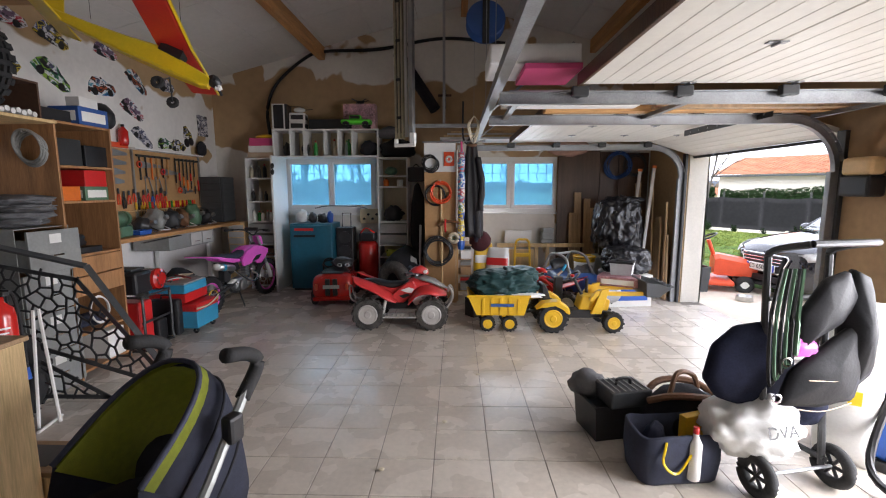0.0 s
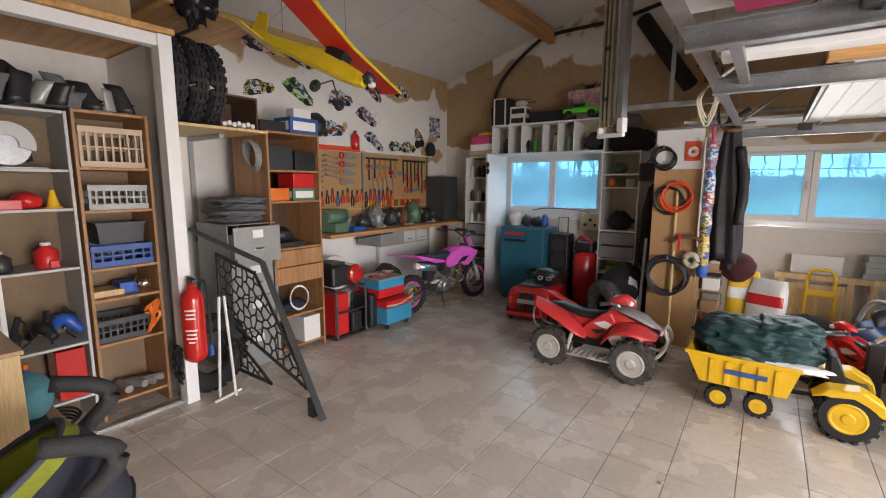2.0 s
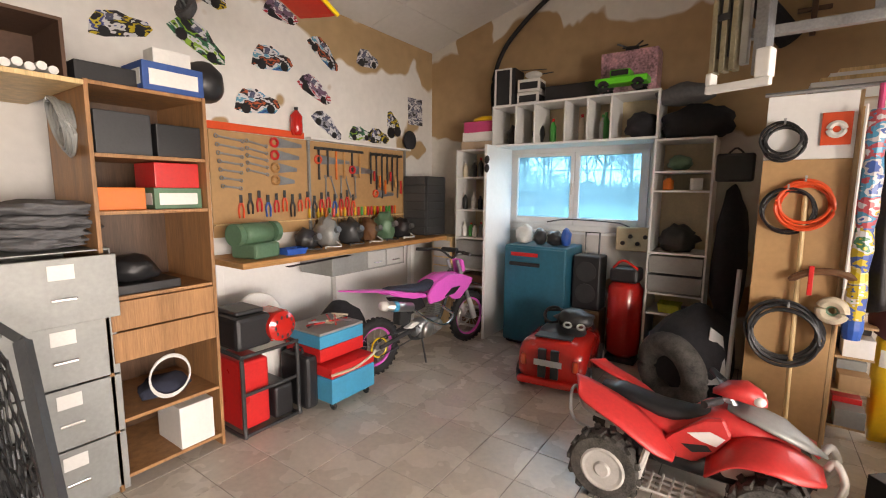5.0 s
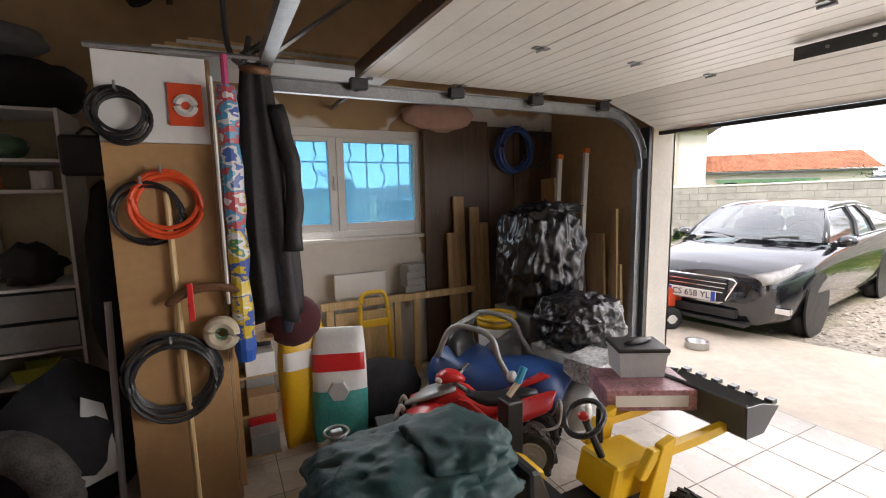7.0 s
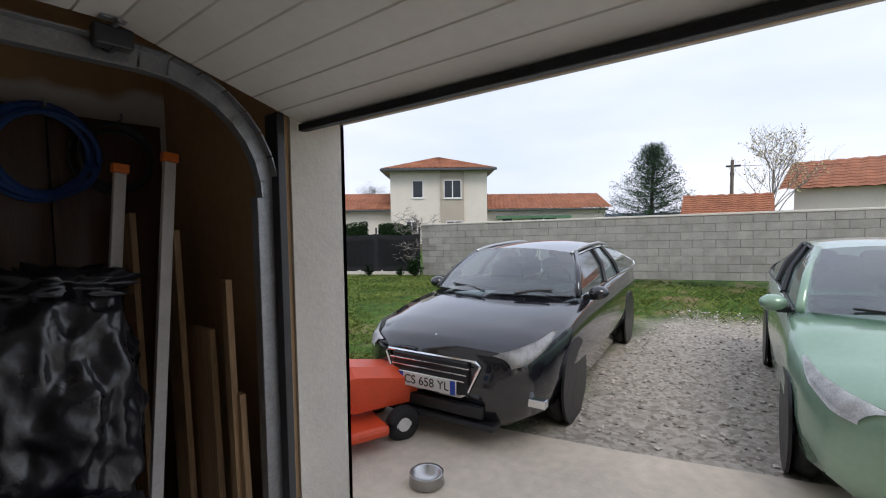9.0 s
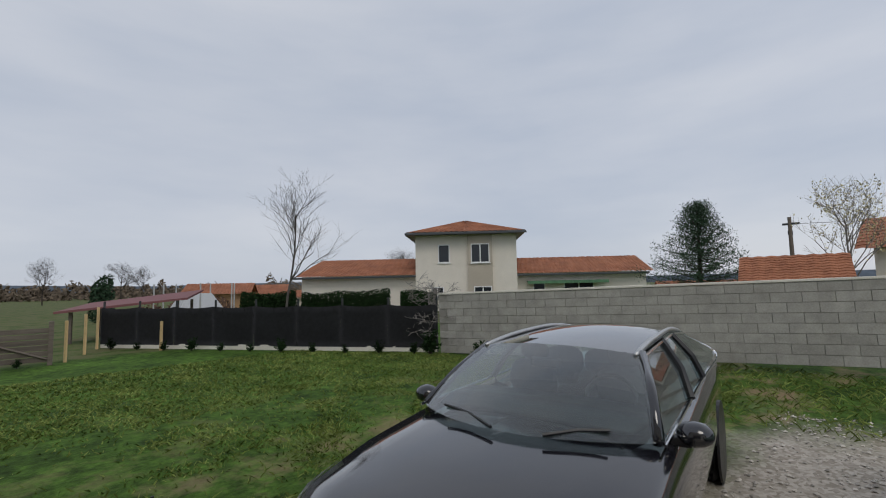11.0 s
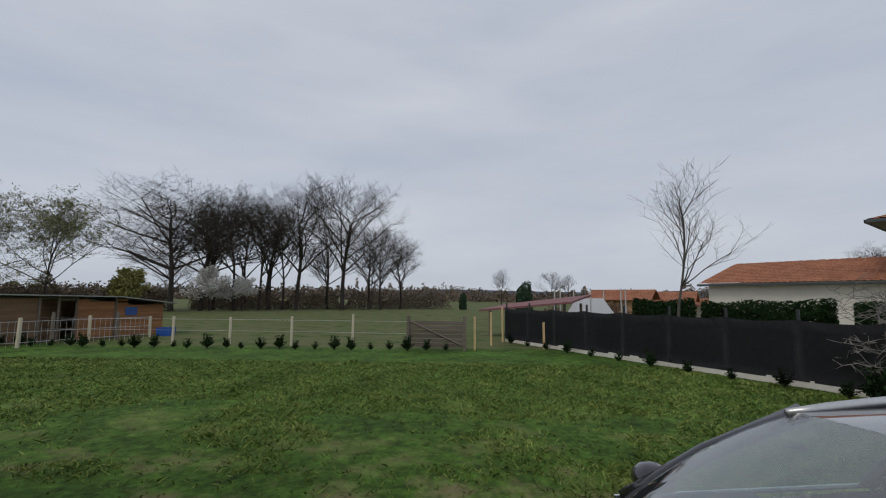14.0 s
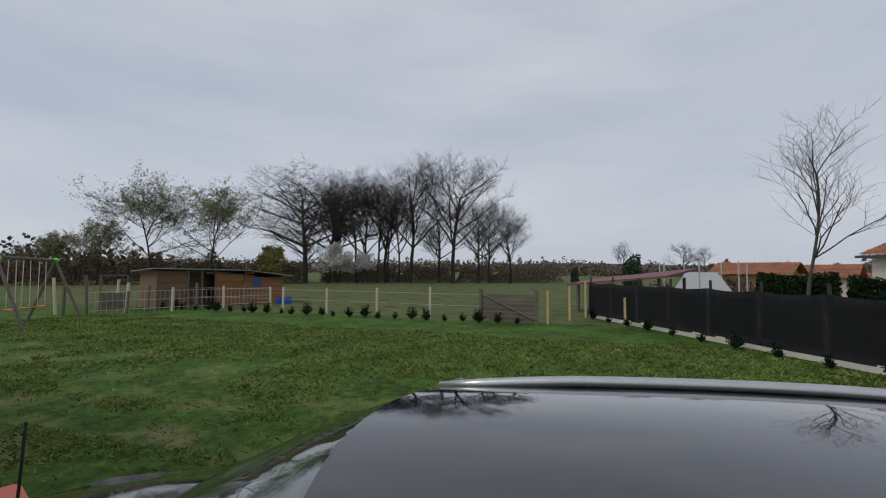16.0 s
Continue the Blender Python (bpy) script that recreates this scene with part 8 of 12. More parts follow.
def spoked_wheel(parent, c, R, r, rim, axis, nsp=18, tyre_mat=None, hub=0.03, knobs=True):
    w = part("wheel", ring(bmesh.new(), c, axis, R - r, r, 40, 10), tyre_mat or M["rubber"], parent, smooth=True)
    ax = Vector(axis).normalized(); s = ax.orthogonal().normalized(); q = ax.cross(s); c = Vector(c)
    if knobs:
        bm = bmesh.new()
        for k in range(30):
            a = TAU * k / 30
            d = s * math.cos(a) + q * math.sin(a)
            m = Matrix((ax.cross(d), ax, d)).transposed().to_4x4()
            for o in (-0.5, 0.5):
                box(bm, c + d * (R - 0.002) + ax * o * r * 0.8, (0.025, r * 0.6, 0.014), m)
        tagged(part("tread", bm, tyre_mat or M["rubber"], w), kind="stuff")
    part("rim", ring(bmesh.new(), c, axis, R - 2 * r + 0.006, 0.018, 36, 8), rim, w)
    bm = bmesh.new()
    for k in range(nsp):
        a = TAU * k / nsp
        d = s * math.cos(a) + q * math.sin(a); e = s * math.cos(a + 0.5) + q * math.sin(a + 0.5)
        cyl(bm, c + e * hub + ax * (0.02 if k % 2 else -0.02), c + d * (R - 2 * r + 0.008), 0.0025, seg=4, caps=False)
    part("spoke", bm, M["alu"], w)
    part("hub", cyl(bmesh.new(), c - ax * 0.04, c + ax * 0.04, hub, seg=14), M["galv"], w)
    return w


# ---- pink dirt bike ----
db = thing("dirt_bike", -2.70, 5.94, 0, 0, "pink and black children's dirt bike with pink rims", "motorcycle")
ya = 1.28
spoked_wheel(db, (0.0, 0.0, 0.255), 0.255, 0.042, M["pink"], (1, -0.15, 0))
spoked_wheel(db, (0.18, ya, 0.275), 0.275, 0.038, M["pink"], (1, -0.2, 0))
def bp_(u, z, s=0.0):
    return (0.16 * u + s, ya * u, z)
part("sprocket", ring(bmesh.new(), bp_(0, 0.255, 0.045), (1, -0.15, 0), 0.085, 0.008, 24, 5), M["yellow_film"], db)
for s in (-0.06, 0.06):
    part("swingarm", tube(bmesh.new(), [bp_(0, 0.255, s), bp_(0.33, 0.33, s * 0.8)], [0.018, 0.024], 8), M["steel_dark"], db)
    part("fork_leg", tube(bmesh.new(), [bp_(1.0, 0.275, s + 0.02), bp_(0.90, 0.62, s + 0.01), bp_(0.80, 0.92, s)], [0.022, 0.022, 0.018], 8), M["galv"], db)
part("frame", tube(bmesh.new(), curve_pts([bp_(0.12, 0.62), bp_(0.35, 0.60), bp_(0.60, 0.66), bp_(0.80, 0.82), bp_(0.70, 0.45), bp_(0.55, 0.22), bp_(0.33, 0.24), bp_(0.33, 0.55)], 40), 0.018, 7), M["steel_dark"], db)
part("shock", tube(bmesh.new(), [bp_(0.26, 0.33), bp_(0.36, 0.60)], 0.03, 10), M["black"], db)
skin(db, "engine", [(bp_(0.36, 0.30), 0.05, 0.06), (bp_(0.42, 0.30), 0.085, 0.10), (bp_(0.55, 0.30), 0.085, 0.10), (bp_(0.62, 0.29), 0.05, 0.07)], M["galv"], "", (1, 0, 0))
for u, z, rr in ((0.44, 0.29, 0.075), (0.56, 0.31, 0.055)):
    part("crankcase_cover", lathe(bmesh.new(), [(rr, 0), (rr, 0.02), (rr * 0.8, 0.035), (rr * 0.3, 0.038)], Matrix.Translation(bp_(u, z, 0.075)) @ rot("Y", 90), 20), M["alu"], db, smooth=True)
for k in range(6):
    part("cooling_fin", B([(bp_(0.57, 0)[0] - 0.06, bp_(0.57, 0)[1] - 0.06 + 0.008 * k, 0.40 + 0.022 * k, bp_(0.57, 0)[0] + 0.06, bp_(0.57, 0)[1] + 0.05 + 0.008 * k, 0.408 + 0.022 * k)], 0.002), M["alu"], db)
part("cylinder_head", B([(bp_(0.6, 0, 0)[0] - 0.04, bp_(0.6, 0)[1] - 0.05, 0.40, bp_(0.6, 0)[0] + 0.04, bp_(0.6, 0)[1] + 0.04, 0.54)], 0.01), M["galv"], db)
part("exhaust", tube(bmesh.new(), curve_pts([bp_(0.64, 0.47, 0.05), bp_(0.74, 0.36, 0.08), bp_(0.60, 0.30, 0.11), bp_(0.40, 0.42, 0.11), bp_(0.24, 0.57, 0.11)], 24), 0.015, 9), M["chrome"], db, smooth=True)
part("muffler", cyl(bmesh.new(), bp_(0.25, 0.57, 0.115), bp_(0.0, 0.64, 0.125), 0.042, 0.046, 16), M["alu"], db, smooth=True)
part("muffler_cap", cyl(bmesh.new(), bp_(-0.002, 0.6405, 0.125), bp_(-0.04, 0.651, 0.127), 0.047, 0.036, 16), M["white_plastic"], db, smooth=True)
part("muffler_band", cyl(bmesh.new(), bp_(0.10, 0.612, 0.121), bp_(0.06, 0.623, 0.123), 0.0475, 0.0475, 16), M["skyblue"], db)
part("chain", tube(bmesh.new(), [bp_(0, 0.34, 0.05), bp_(0.36, 0.35, 0.06), bp_(0.40, 0.29, 0.06), bp_(0.36, 0.25, 0.06), bp_(0, 0.17, 0.05)], 0.007, 5), M["steel_dark"], db)
part("brake_disc", ring(bmesh.new(), (0.18 - 0.045, ya, 0.275), (1, -0.2, 0), 0.085, 0.012, 24, 4), M["alu"], db)
for s in (-0.06, 0.06):
    part("fork_guard", tube(bmesh.new(), [bp_(1.0, 0.27, s + 0.028), bp_(0.965, 0.40, s + 0.026), bp_(0.935, 0.50, s + 0.02)], [0.034, 0.03, 0.024], 10), M["grey_light"], db, smooth=True)


def plate(name, outline, x0, x1, material):
    """A shell plate over both flanks: outline of (share along the bike, height)."""
    bm = bmesh.new()
    loft(bm, [[(0.16 * u + x0, ya * u, z) for u, z in outline], [(0.16 * u + x1, ya * u, z) for u, z in outline]])
    bmesh.ops.bevel(bm, geom=bm.edges[:], offset=0.008, segments=1, affect="EDGES")
    return part(name, bm, material, db)
skin(db, "rear_fender", [(bp_(-0.28, 0.815), 0.03, 0.005), (bp_(-0.16, 0.79), 0.06, 0.008), (bp_(0.0, 0.76), 0.072, 0.012), (bp_(0.12, 0.73), 0.072, 0.018), (bp_(0.24, 0.695), 0.062, 0.022), (bp_(0.32, 0.67), 0.05, 0.018)], M["pink"], "", (1, 0, 0))
skin(db, "seat", [(bp_(0.08, 0.752), 0.035, 0.008), (bp_(0.16, 0.745), 0.068, 0.022), (bp_(0.30, 0.715), 0.08, 0.036), (bp_(0.45, 0.70), 0.078, 0.042), (bp_(0.55, 0.735), 0.066, 0.042), (bp_(0.63, 0.775), 0.045, 0.02)], M["navy"], "dark padded seat", (1, 0, 0))
skin(db, "tank", [(bp_(0.47, 0.68), 0.06, 0.04), (bp_(0.55, 0.71), 0.085, 0.08), (bp_(0.68, 0.74), 0.085, 0.075), (bp_(0.78, 0.755), 0.065, 0.05), (bp_(0.85, 0.77), 0.035, 0.025)], M["pink"], "", (1, 0, 0))
for s0, s1, t0, t1 in ((0.078, 0.112, 0.1125, 0.116), (-0.112, -0.078, -0.116, -0.1125)):
    plate("tank_shroud", [(0.43, 0.64), (0.51, 0.745), (0.66, 0.805), (0.80, 0.785), (0.96, 0.715), (0.94, 0.66), (0.87, 0.60), (0.80, 0.525), (0.72, 0.535), (0.66, 0.60), (0.58, 0.555), (0.45, 0.55)], s0, s1, M["pink"])
    plate("decal", [(0.60, 0.585), (0.69, 0.66), (0.79, 0.665), (0.72, 0.60)], t0, t1, M["black"])
    plate("side_panel", [(0.06, 0.735), (0.26, 0.70), (0.42, 0.655), (0.44, 0.62), (0.30, 0.63), (0.10, 0.70)], s0 - 0.022 * (1 if s0 > 0 else -1), s1 - 0.022 * (1 if s0 > 0 else -1), M["pink"])
plate("side_cover", [(0.14, 0.66), (0.40, 0.62), (0.44, 0.52), (0.28, 0.48)], -0.07, 0.07, M["black"])
plate("mud_flap", [(0.20, 0.60), (0.30, 0.60), (0.27, 0.37), (0.19, 0.40)], -0.045, 0.045, M["rubber"])
plate("chain_guard", [(0.22, 0.365), (0.31, 0.405), (0.37, 0.385), (0.29, 0.345)], 0.035, 0.085, M["white_plastic"])
skin(db, "front_fender", [(bp_(0.84, 0.665), 0.03, 0.006), (bp_(0.94, 0.66), 0.055, 0.010), (bp_(1.05, 0.635), 0.06, 0.010), (bp_(1.17, 0.59), 0.04, 0.006)], M["black"], "", (1, 0, 0))
plate("number_board", [(0.85, 0.93), (0.89, 0.91), (0.92, 0.79), (0.88, 0.78)], -0.06, 0.06, M["pink"])
part("handlebar", tube(bmesh.new(), curve_pts([(bp_(0.68, 0)[0] - 0.33, bp_(0.68, 0)[1], 1.02), (bp_(0.76, 0)[0] - 0.12, bp_(0.76, 0)[1], 1.02), (bp_(0.80, 0)[0], bp_(0.80, 0)[1], 0.94), (bp_(0.76, 0)[0] + 0.12, bp_(0.76, 0)[1], 1.02), (bp_(0.68, 0)[0] + 0.33, bp_(0.68, 0)[1], 1.02)], 24), 0.012, 7), M["steel_dark"], db)
for s in (-1, 1):
    part("grip", cyl(bmesh.new(), (bp_(0.68, 0)[0] + s * 0.33, bp_(0.68, 0)[1], 1.02), (bp_(0.71, 0)[0] + s * 0.22, bp_(0.71, 0)[1], 1.025), 0.018, seg=10), M["rubber"], db)
part("bar_pad", cyl(bmesh.new(), (bp_(0.77, 0)[0] - 0.09, bp_(0.77, 0)[1], 1.03), (bp_(0.77, 0)[0] + 0.09, bp_(0.77, 0)[1], 1.03), 0.025, seg=10), M["black"], db)
part("side_stand", tube(bmesh.new(), [bp_(0.40, 0.22, 0.06), bp_(0.36, 0.006, 0.16)], 0.010, 6), M["steel_dark"], db)

# ---- window wall furniture ----
shelf_unit_y("shelf_unit", -2.90, -2.44, 7.52, 7.96, 2.10, (0.06, 0.30, 0.54, 0.735, 1.10, 1.42, 1.79, 2.098), M["white"], M["white"], "white shelf column holding bottles and tins", M["cream"], 0.018, ((0.74, 0.90), (0.905, 1.075)))
bo = thing("white_board", -2.40, 7.36, 0, 0, "upright white board beside the shelves", "board")
part("panel", B([(-0.012, -0.04, 0, 0.02, 0.55, 2.12)], 0.003), M["white"], bo)
cb = thing("pigeonhole_shelf", -2.42, 7.52, 2.13, 0, "white pigeonhole shelf above the window", "shelf unit")
part("bottom", B([(-0.02, 0, -0.025, 1.64, 0.42, -0.002)], 0.002), M["white"], cb)
part("top", B([(-0.02, 0, 0.385, 1.64, 0.42, 0.405)], 0.002), M["white"], cb)
part("back", B([(-0.02, 0.40, 0.0, 1.64, 0.415, 0.384)]), M["cream"], cb)
for x in (-0.02, 0.25, 0.46, 0.78, 1.0, 1.22, 1.62):
    part("divider", B([(x, 0.004, -0.001, x + 0.018, 0.399, 0.384)], 0.002), M["white"], cb)
shelf_unit_y("shelf_unit", -0.80, -0.33, 7.50, 7.96, 2.10, (0.08, 0.54, 0.73, 1.10, 1.65, 1.82, 2.098), M["white"], M["white"], "pale shelf column with two grey drawers", M["cream"], 0.018, ((0.74, 0.905), (0.91, 1.08)))
r = random.Random(8)
for z, cols in ((1.10, ("white_plastic", "green", "white_plastic", "grey_metal", "white_plastic", "steel_dark")), (1.42, ("black", "white_plastic", "black", "grey_metal")), (1.79, ("rope", "steel_dark", "black", "black"))):
    for k, c in enumerate(cols):
        bottle("bottle", -2.83 + 0.068 * k * (6 / len(cols)), 7.62 + 0.03 * (k % 2), z, 0.03, r.uniform(0.15, 0.24), M[c], "workshop bottle on a white shelf", M[r.choice(["black", "white_plastic", "red"])], "bottle")
for k in range(3):
    carton("box", -2.67, 7.68, 0.06 + 0.0 * k if k == 0 else (0.30, 0.54)[k - 1], 0.3, 0.24, 0.12, M["cardboard" if k % 2 else "leather"], "brown box low on the white shelves")
for k, x in enumerate((-2.28, -1.98, -1.80, -1.50, -1.30, -1.27)):
    if k in (0, 1):
        lump("jar", x, 7.72, 2.131, (0.06, 0.08, 0.12), M["black"], "dark bundle in a pigeonhole", "bundle", k)
    else:
        bottle("spray_bottle", x, 7.66, 2.131, 0.032, 0.24 + 0.02 * (k % 2), M[("grey_metal", "white_plastic", "green", "rope", "grey_metal", "green")[k]], "bottle standing in a pigeonhole", M["red"] if k < 4 else M["green"])
lump("black_backpack", -0.95, 7.70, 2.131, (0.15, 0.15, 0.13), M["cloth_black"], "black bag in a pigeonhole", "bag", 3)
sb = thing("speaker_box", -2.34, 7.72, 2.536, 4, "black loudspeaker box with a pale frame", "speaker")
part("cabinet", B([(-0.115, -0.13, 0, 0.115, 0.13, 0.39)], 0.006), M["black"], sb)
part("front_frame", B([(-0.115, -0.145, 0, -0.095, -0.131, 0.39), (0.06, -0.145, 0, 0.08, -0.131, 0.39), (-0.095, -0.145, 0, 0.06, -0.131, 0.015), (-0.095, -0.145, 0.375, 0.06, -0.131, 0.39)], 0.002), M["white_plastic"], sb)
for k in range(2):
    carton("toy_box", -2.07, 7.70, 2.536 + 0.13 * k, 0.24, 0.2, 0.125, M["white_plastic"], "white printed carton on the pigeonholes", 5 * k, "box", M["black"])
e = thing("model_helicopter", -2.05, 7.70, 2.797, 20, "small white model helicopter on cartons", "model")
part("body", blob(bmesh.new(), (0, 0, 0.05), (0.09, 0.035, 0.04), 0.1, 2, 3), M["white_plastic"], e, smooth=True)
part("boom", cyl(bmesh.new(), (0.05, 0, 0.05), (0.2, 0, 0.07), 0.008, 0.005, 6), M["black"], e)
part("rotor", B([(-0.13, -0.008, 0.10, 0.13, 0.008, 0.104)]), M["black"], e)
carton("black_case", -1.62, 7.75, 2.536, 0.55, 0.22, 0.16, M["black"], "long black case on the pigeonholes")
carton("toy_box", -1.10, 7.80, 2.536, 0.50, 0.24, 0.40, mat("printed_dark_carton", (0.10, 0.05, 0.08), 0.4, 0, 0.7, 6, 0, color2=(0.45, 0.25, 0.30)), "large printed toy carton on the pigeonholes")
rc = thing("model_truck", -1.12, 7.58, 2.536, 0, "bright green model pick-up truck on the pigeonholes", "model car")
part("body", B([(-0.23, -0.09, 0.075, 0.23, 0.09, 0.135), (-0.10, -0.08, 0.1355, 0.08, 0.08, 0.20)], 0.015), M["bright_green"], rc)
part("cab_window", B([(-0.085, -0.0835, 0.145, 0.065, -0.0805, 0.19)]), M["black"], rc)
for sx in (-0.15, 0.15):
    for sy in (-0.09, 0.09):
        part("wheel", ring(bmesh.new(), (sx, sy, 0.055), (0, 1, 0), 0.032, 0.023, 18, 8), M["rubber"], rc)
e = thing("model_quadcopter", -1.10, 7.80, 2.937, 10, "dark model quadcopter on a carton", "model")
part("hub", B([(-0.06, -0.04, 0.02, 0.06, 0.04, 0.06)], 0.01), M["black"], e)
for a in range(4):
    part("arm", cyl(bmesh.new(), (0, 0, 0.04), (0.16 * math.cos(a * 1.57 + 0.6), 0.1 * math.sin(a * 1.57 + 0.6), 0.08), 0.008, seg=5), M["black"], e)
part("foot", B([(-0.07, -0.05, 0.0, 0.07, 0.05, 0.019)], 0.005), M["black"], e)
for k, (c, lb) in enumerate((("white_plastic", "white plastic case stacked on the shelves"), ("beige", "beige plastic case stacked on the shelves"), ("magenta", "translucent pink box stacked on the shelves"))):
    carton("plastic_case", -2.66, 7.72, 2.105 + (0.0, 0.085, 0.18)[k] if k else 2.105, 0.42 - 0.03 * k, 0.28, 0.08 + 0.02 * k, M[("beige", "white_plastic", "magenta")[k]], lb, 3 * k)
yc = thing("yellow_cover", -2.62, 7.72, 2.40, 0, "yellow plastic cap on stacked cases", "cover")
part("shell", blob(bmesh.new(), (0, 0, 0.03), (0.16, 0.12, 0.05), 0.05, 2, 3, 0, 0.35), M["yellow"], yc, smooth=True)
pipe = thing("black_conduit", 0, 0, 0, 0, "black corrugated cable conduit climbing the gable", "conduit")
part("tube", tube(bmesh.new(), curve_pts([(-2.62, 7.90, 2.46), (-2.66, 7.94, 2.9), (-2.50, 7.96, 3.3), (-2.05, 7.965, 3.68), (-1.70, 7.965, 3.80), (-0.8, 7.965, 3.83), (0.2, 7.965, 3.98), (1.2, 7.965, 3.9)], 60), 0.026, 8), M["rubber"], pipe, smooth=True)
ck = thing("door_hook_decor", -2.375, 7.34, 1.85, 0, "small black figure-shaped hook on a white board", "hook")
for z in (0.0, 0.09):
    part("disc", blob(bmesh.new(), (0.0, -0.03, z + 0.02), (0.03, 0.015, 0.045), 0.1, 2, 2), M["black"], ck)
bl_ = thing("blue_cabinet", -1.86, 7.42, 0, 0, "teal painted steel cabinet with stickers under the window", "cabinet")
part("body", B([(-0.33, 0, 0.03, 0.34, 0.5, 1.07)], 0.012), M["teal"], bl_)
dr = part("door", B([(-0.325, -0.022, 0.05, 0.335, -0.002, 1.05)], 0.008), M["teal"], bl_)
part("sticker", B([(-0.25, -0.0245, 0.96, 0.05, -0.0225, 1.0)]), M["red"], dr)
part("handle", B([(-0.26, -0.05, 0.86, 0.08, -0.023, 0.90)], 0.01), M["black"], dr)
part("plinth", B([(-0.31, 0.03, 0, 0.32, 0.48, 0.029)]), M["black"], bl_)
for k, (x, s, c, lb) in enumerate(((-2.06, (0.09, 0.09, 0.11), "bag_white", "clear plastic bag of parts on the cabinet"), (-1.88, (0.07, 0.08, 0.09), "steel_dark", "dark metal parts on the cabinet"), (-1.72, (0.08, 0.08, 0.08), "black", "black tool on the cabinet"), (-1.60, (0.05, 0.06, 0.10), "blue", "blue spray can on the cabinet"))):
    lump("workshop_bits", x, 7.62, 1.075, s, M[c], lb, "workshop bits", k + 2, 0.3)
su = thing("trolley_speaker", -1.36, 7.68, 0, 0, "black wheeled party loudspeaker with pull-out handle", "speaker")
part("cabinet", B([(-0.14, -0.12, 0.45, 0.14, 0.12, 1.0)], 0.02), M["black"], su)
for z in (0.62, 0.84):
    part("cone", lathe(bmesh.new(), [(0.10, 0), (0.10, 0.01), (0.03, 0.004)], Matrix.Translation((0, -0.121, z)) @ rot("X", 90), 24), M["steel_dark"], su)
part("handle", tube(bmesh.new(), [(-0.07, 0.05, 1.0), (-0.07, 0.05, 1.22), (0.07, 0.05, 1.22), (0.07, 0.05, 1.0)], 0.010, 6), M["steel_dark"], su)
part("stand", B([(-0.15, -0.13, 0, 0.15, 0.13, 0.449)], 0.004), M["darkwood"], su)
co = thing("red_compressor", -0.99, 7.62, 0, 0, "upright red air compressor with a dark head", "compressor")
part("tank", lathe(bmesh.new(), [(0.12, 0.05), (0.16, 0.10), (0.16, 0.72), (0.12, 0.78)], None, 26), M["redpaint"], co, smooth=True)
part("motor", B([(-0.13, -0.12, 0.781, 0.13, 0.12, 0.92)], 0.03), M["black"], co)
part("foot", B([(-0.14, -0.14, 0, 0.14, 0.14, 0.049)], 0.01), M["black"], co)
part("hose", tube(bmesh.new(), curve_pts([(-0.1, -0.1, 0.92), (0, -0.15, 1.0), (0.12, -0.1, 0.92)], 12), 0.012, 6), M["redpaint"], co)
eb = thing("fuse_box", -1.0, 7.965, 1.04, 0, "cream electrical switch box below the window", "fuse box")
part("case", B([(-0.17, -0.09, 0, 0.17, 0.03, 0.24)], 0.01), M["cream"], eb)
for k in range(4):
    part("socket", lathe(bmesh.new(), [(0.022, 0), (0.02, 0.02)], Matrix.Translation((-0.10 + 0.07 * k, -0.091, 0.08 + 0.07 * (k % 2))) @ rot("X", 90), 12), M["black"], eb)
part("cable", tube(bmesh.new(), curve_pts([(-0.05, -0.06, 0.24), (-0.2, -0.05, 0.28), (-0.7, -0.03, 0.29), (-0.95, 0.0, 0.25)], 18), 0.008, 5), M["black"], eb)
lump("ball", -0.60, 7.62, 1.83, (0.10, 0.09, 0.07), M["machine_green"], "green and white bundle on the pale shelves", "bundle", 3)
lump("helmet", -0.58, 7.66, 1.105, (0.15, 0.13, 0.13), M["black"], "dark cable coils on the pale shelves", "cables", 5, 0.3, 4)
e = thing("paper_roll", -0.46, 7.60, 1.655, 0, "white roll on a pale shelf", "roll"); part("roll", lathe(bmesh.new(), [(0.05, 0), (0.05, 0.10)], None, 18), M["white_plastic"], e)
bottle("clay_jar", -0.68, 7.60, 1.655, 0.045, 0.12, M["orange"], "small orange jar on a pale shelf", M["leather"], "jar")
bin_("bowl", -0.60, 7.62, 0.545, 0.18, 0.18, 0.08, M["lime"], "lime green bowl on a low shelf", 0, "bowl")
lump("bag", -0.56, 7.64, 0.085, (0.15, 0.14, 0.18), M["navy"], "dark blue bag on the lowest shelf", "bag", 4)
# heap over the right shelf column and dark goods beside it
lump("folded_tarpaulin", -0.50, 7.70, 2.105, (0.28, 0.2, 0.16), M["cloth_black"], "black folded tarpaulin on top of the shelves", "tarpaulin", 6, 0.25)
lump("backpack", -0.62, 7.68, 2.40, (0.24, 0.16, 0.10), M["grey_cloth"], "dark bag piled on a tarpaulin", "bag", 9, 0.2)
dw = thing("dark_coat", -0.17, 7.55, 0.55, 0, "black coats hanging in a dark corner", "coat")
bm = bmesh.new(); blob(bm, (0, 0, 0.5), (0.13, 0.16, 0.62), 0.15, 2.2, 3, 3); part("body", bm, M["cloth_black"], dw, smooth=True)
lp = thing("laptop_bag", -0.18, 7.36, 1.72, 0, "black case hung on the wall", "bag")
part("body", B([(-0.13, -0.03, 0, 0.13, 0.03, 0.22)], 0.02), M["black"], lp)
part("handle", tube(bmesh.new(), curve_pts([(-0.05, 0, 0.22), (0, 0, 0.26), (0.05, 0, 0.22)], 8), 0.008, 6), M["black"], lp)
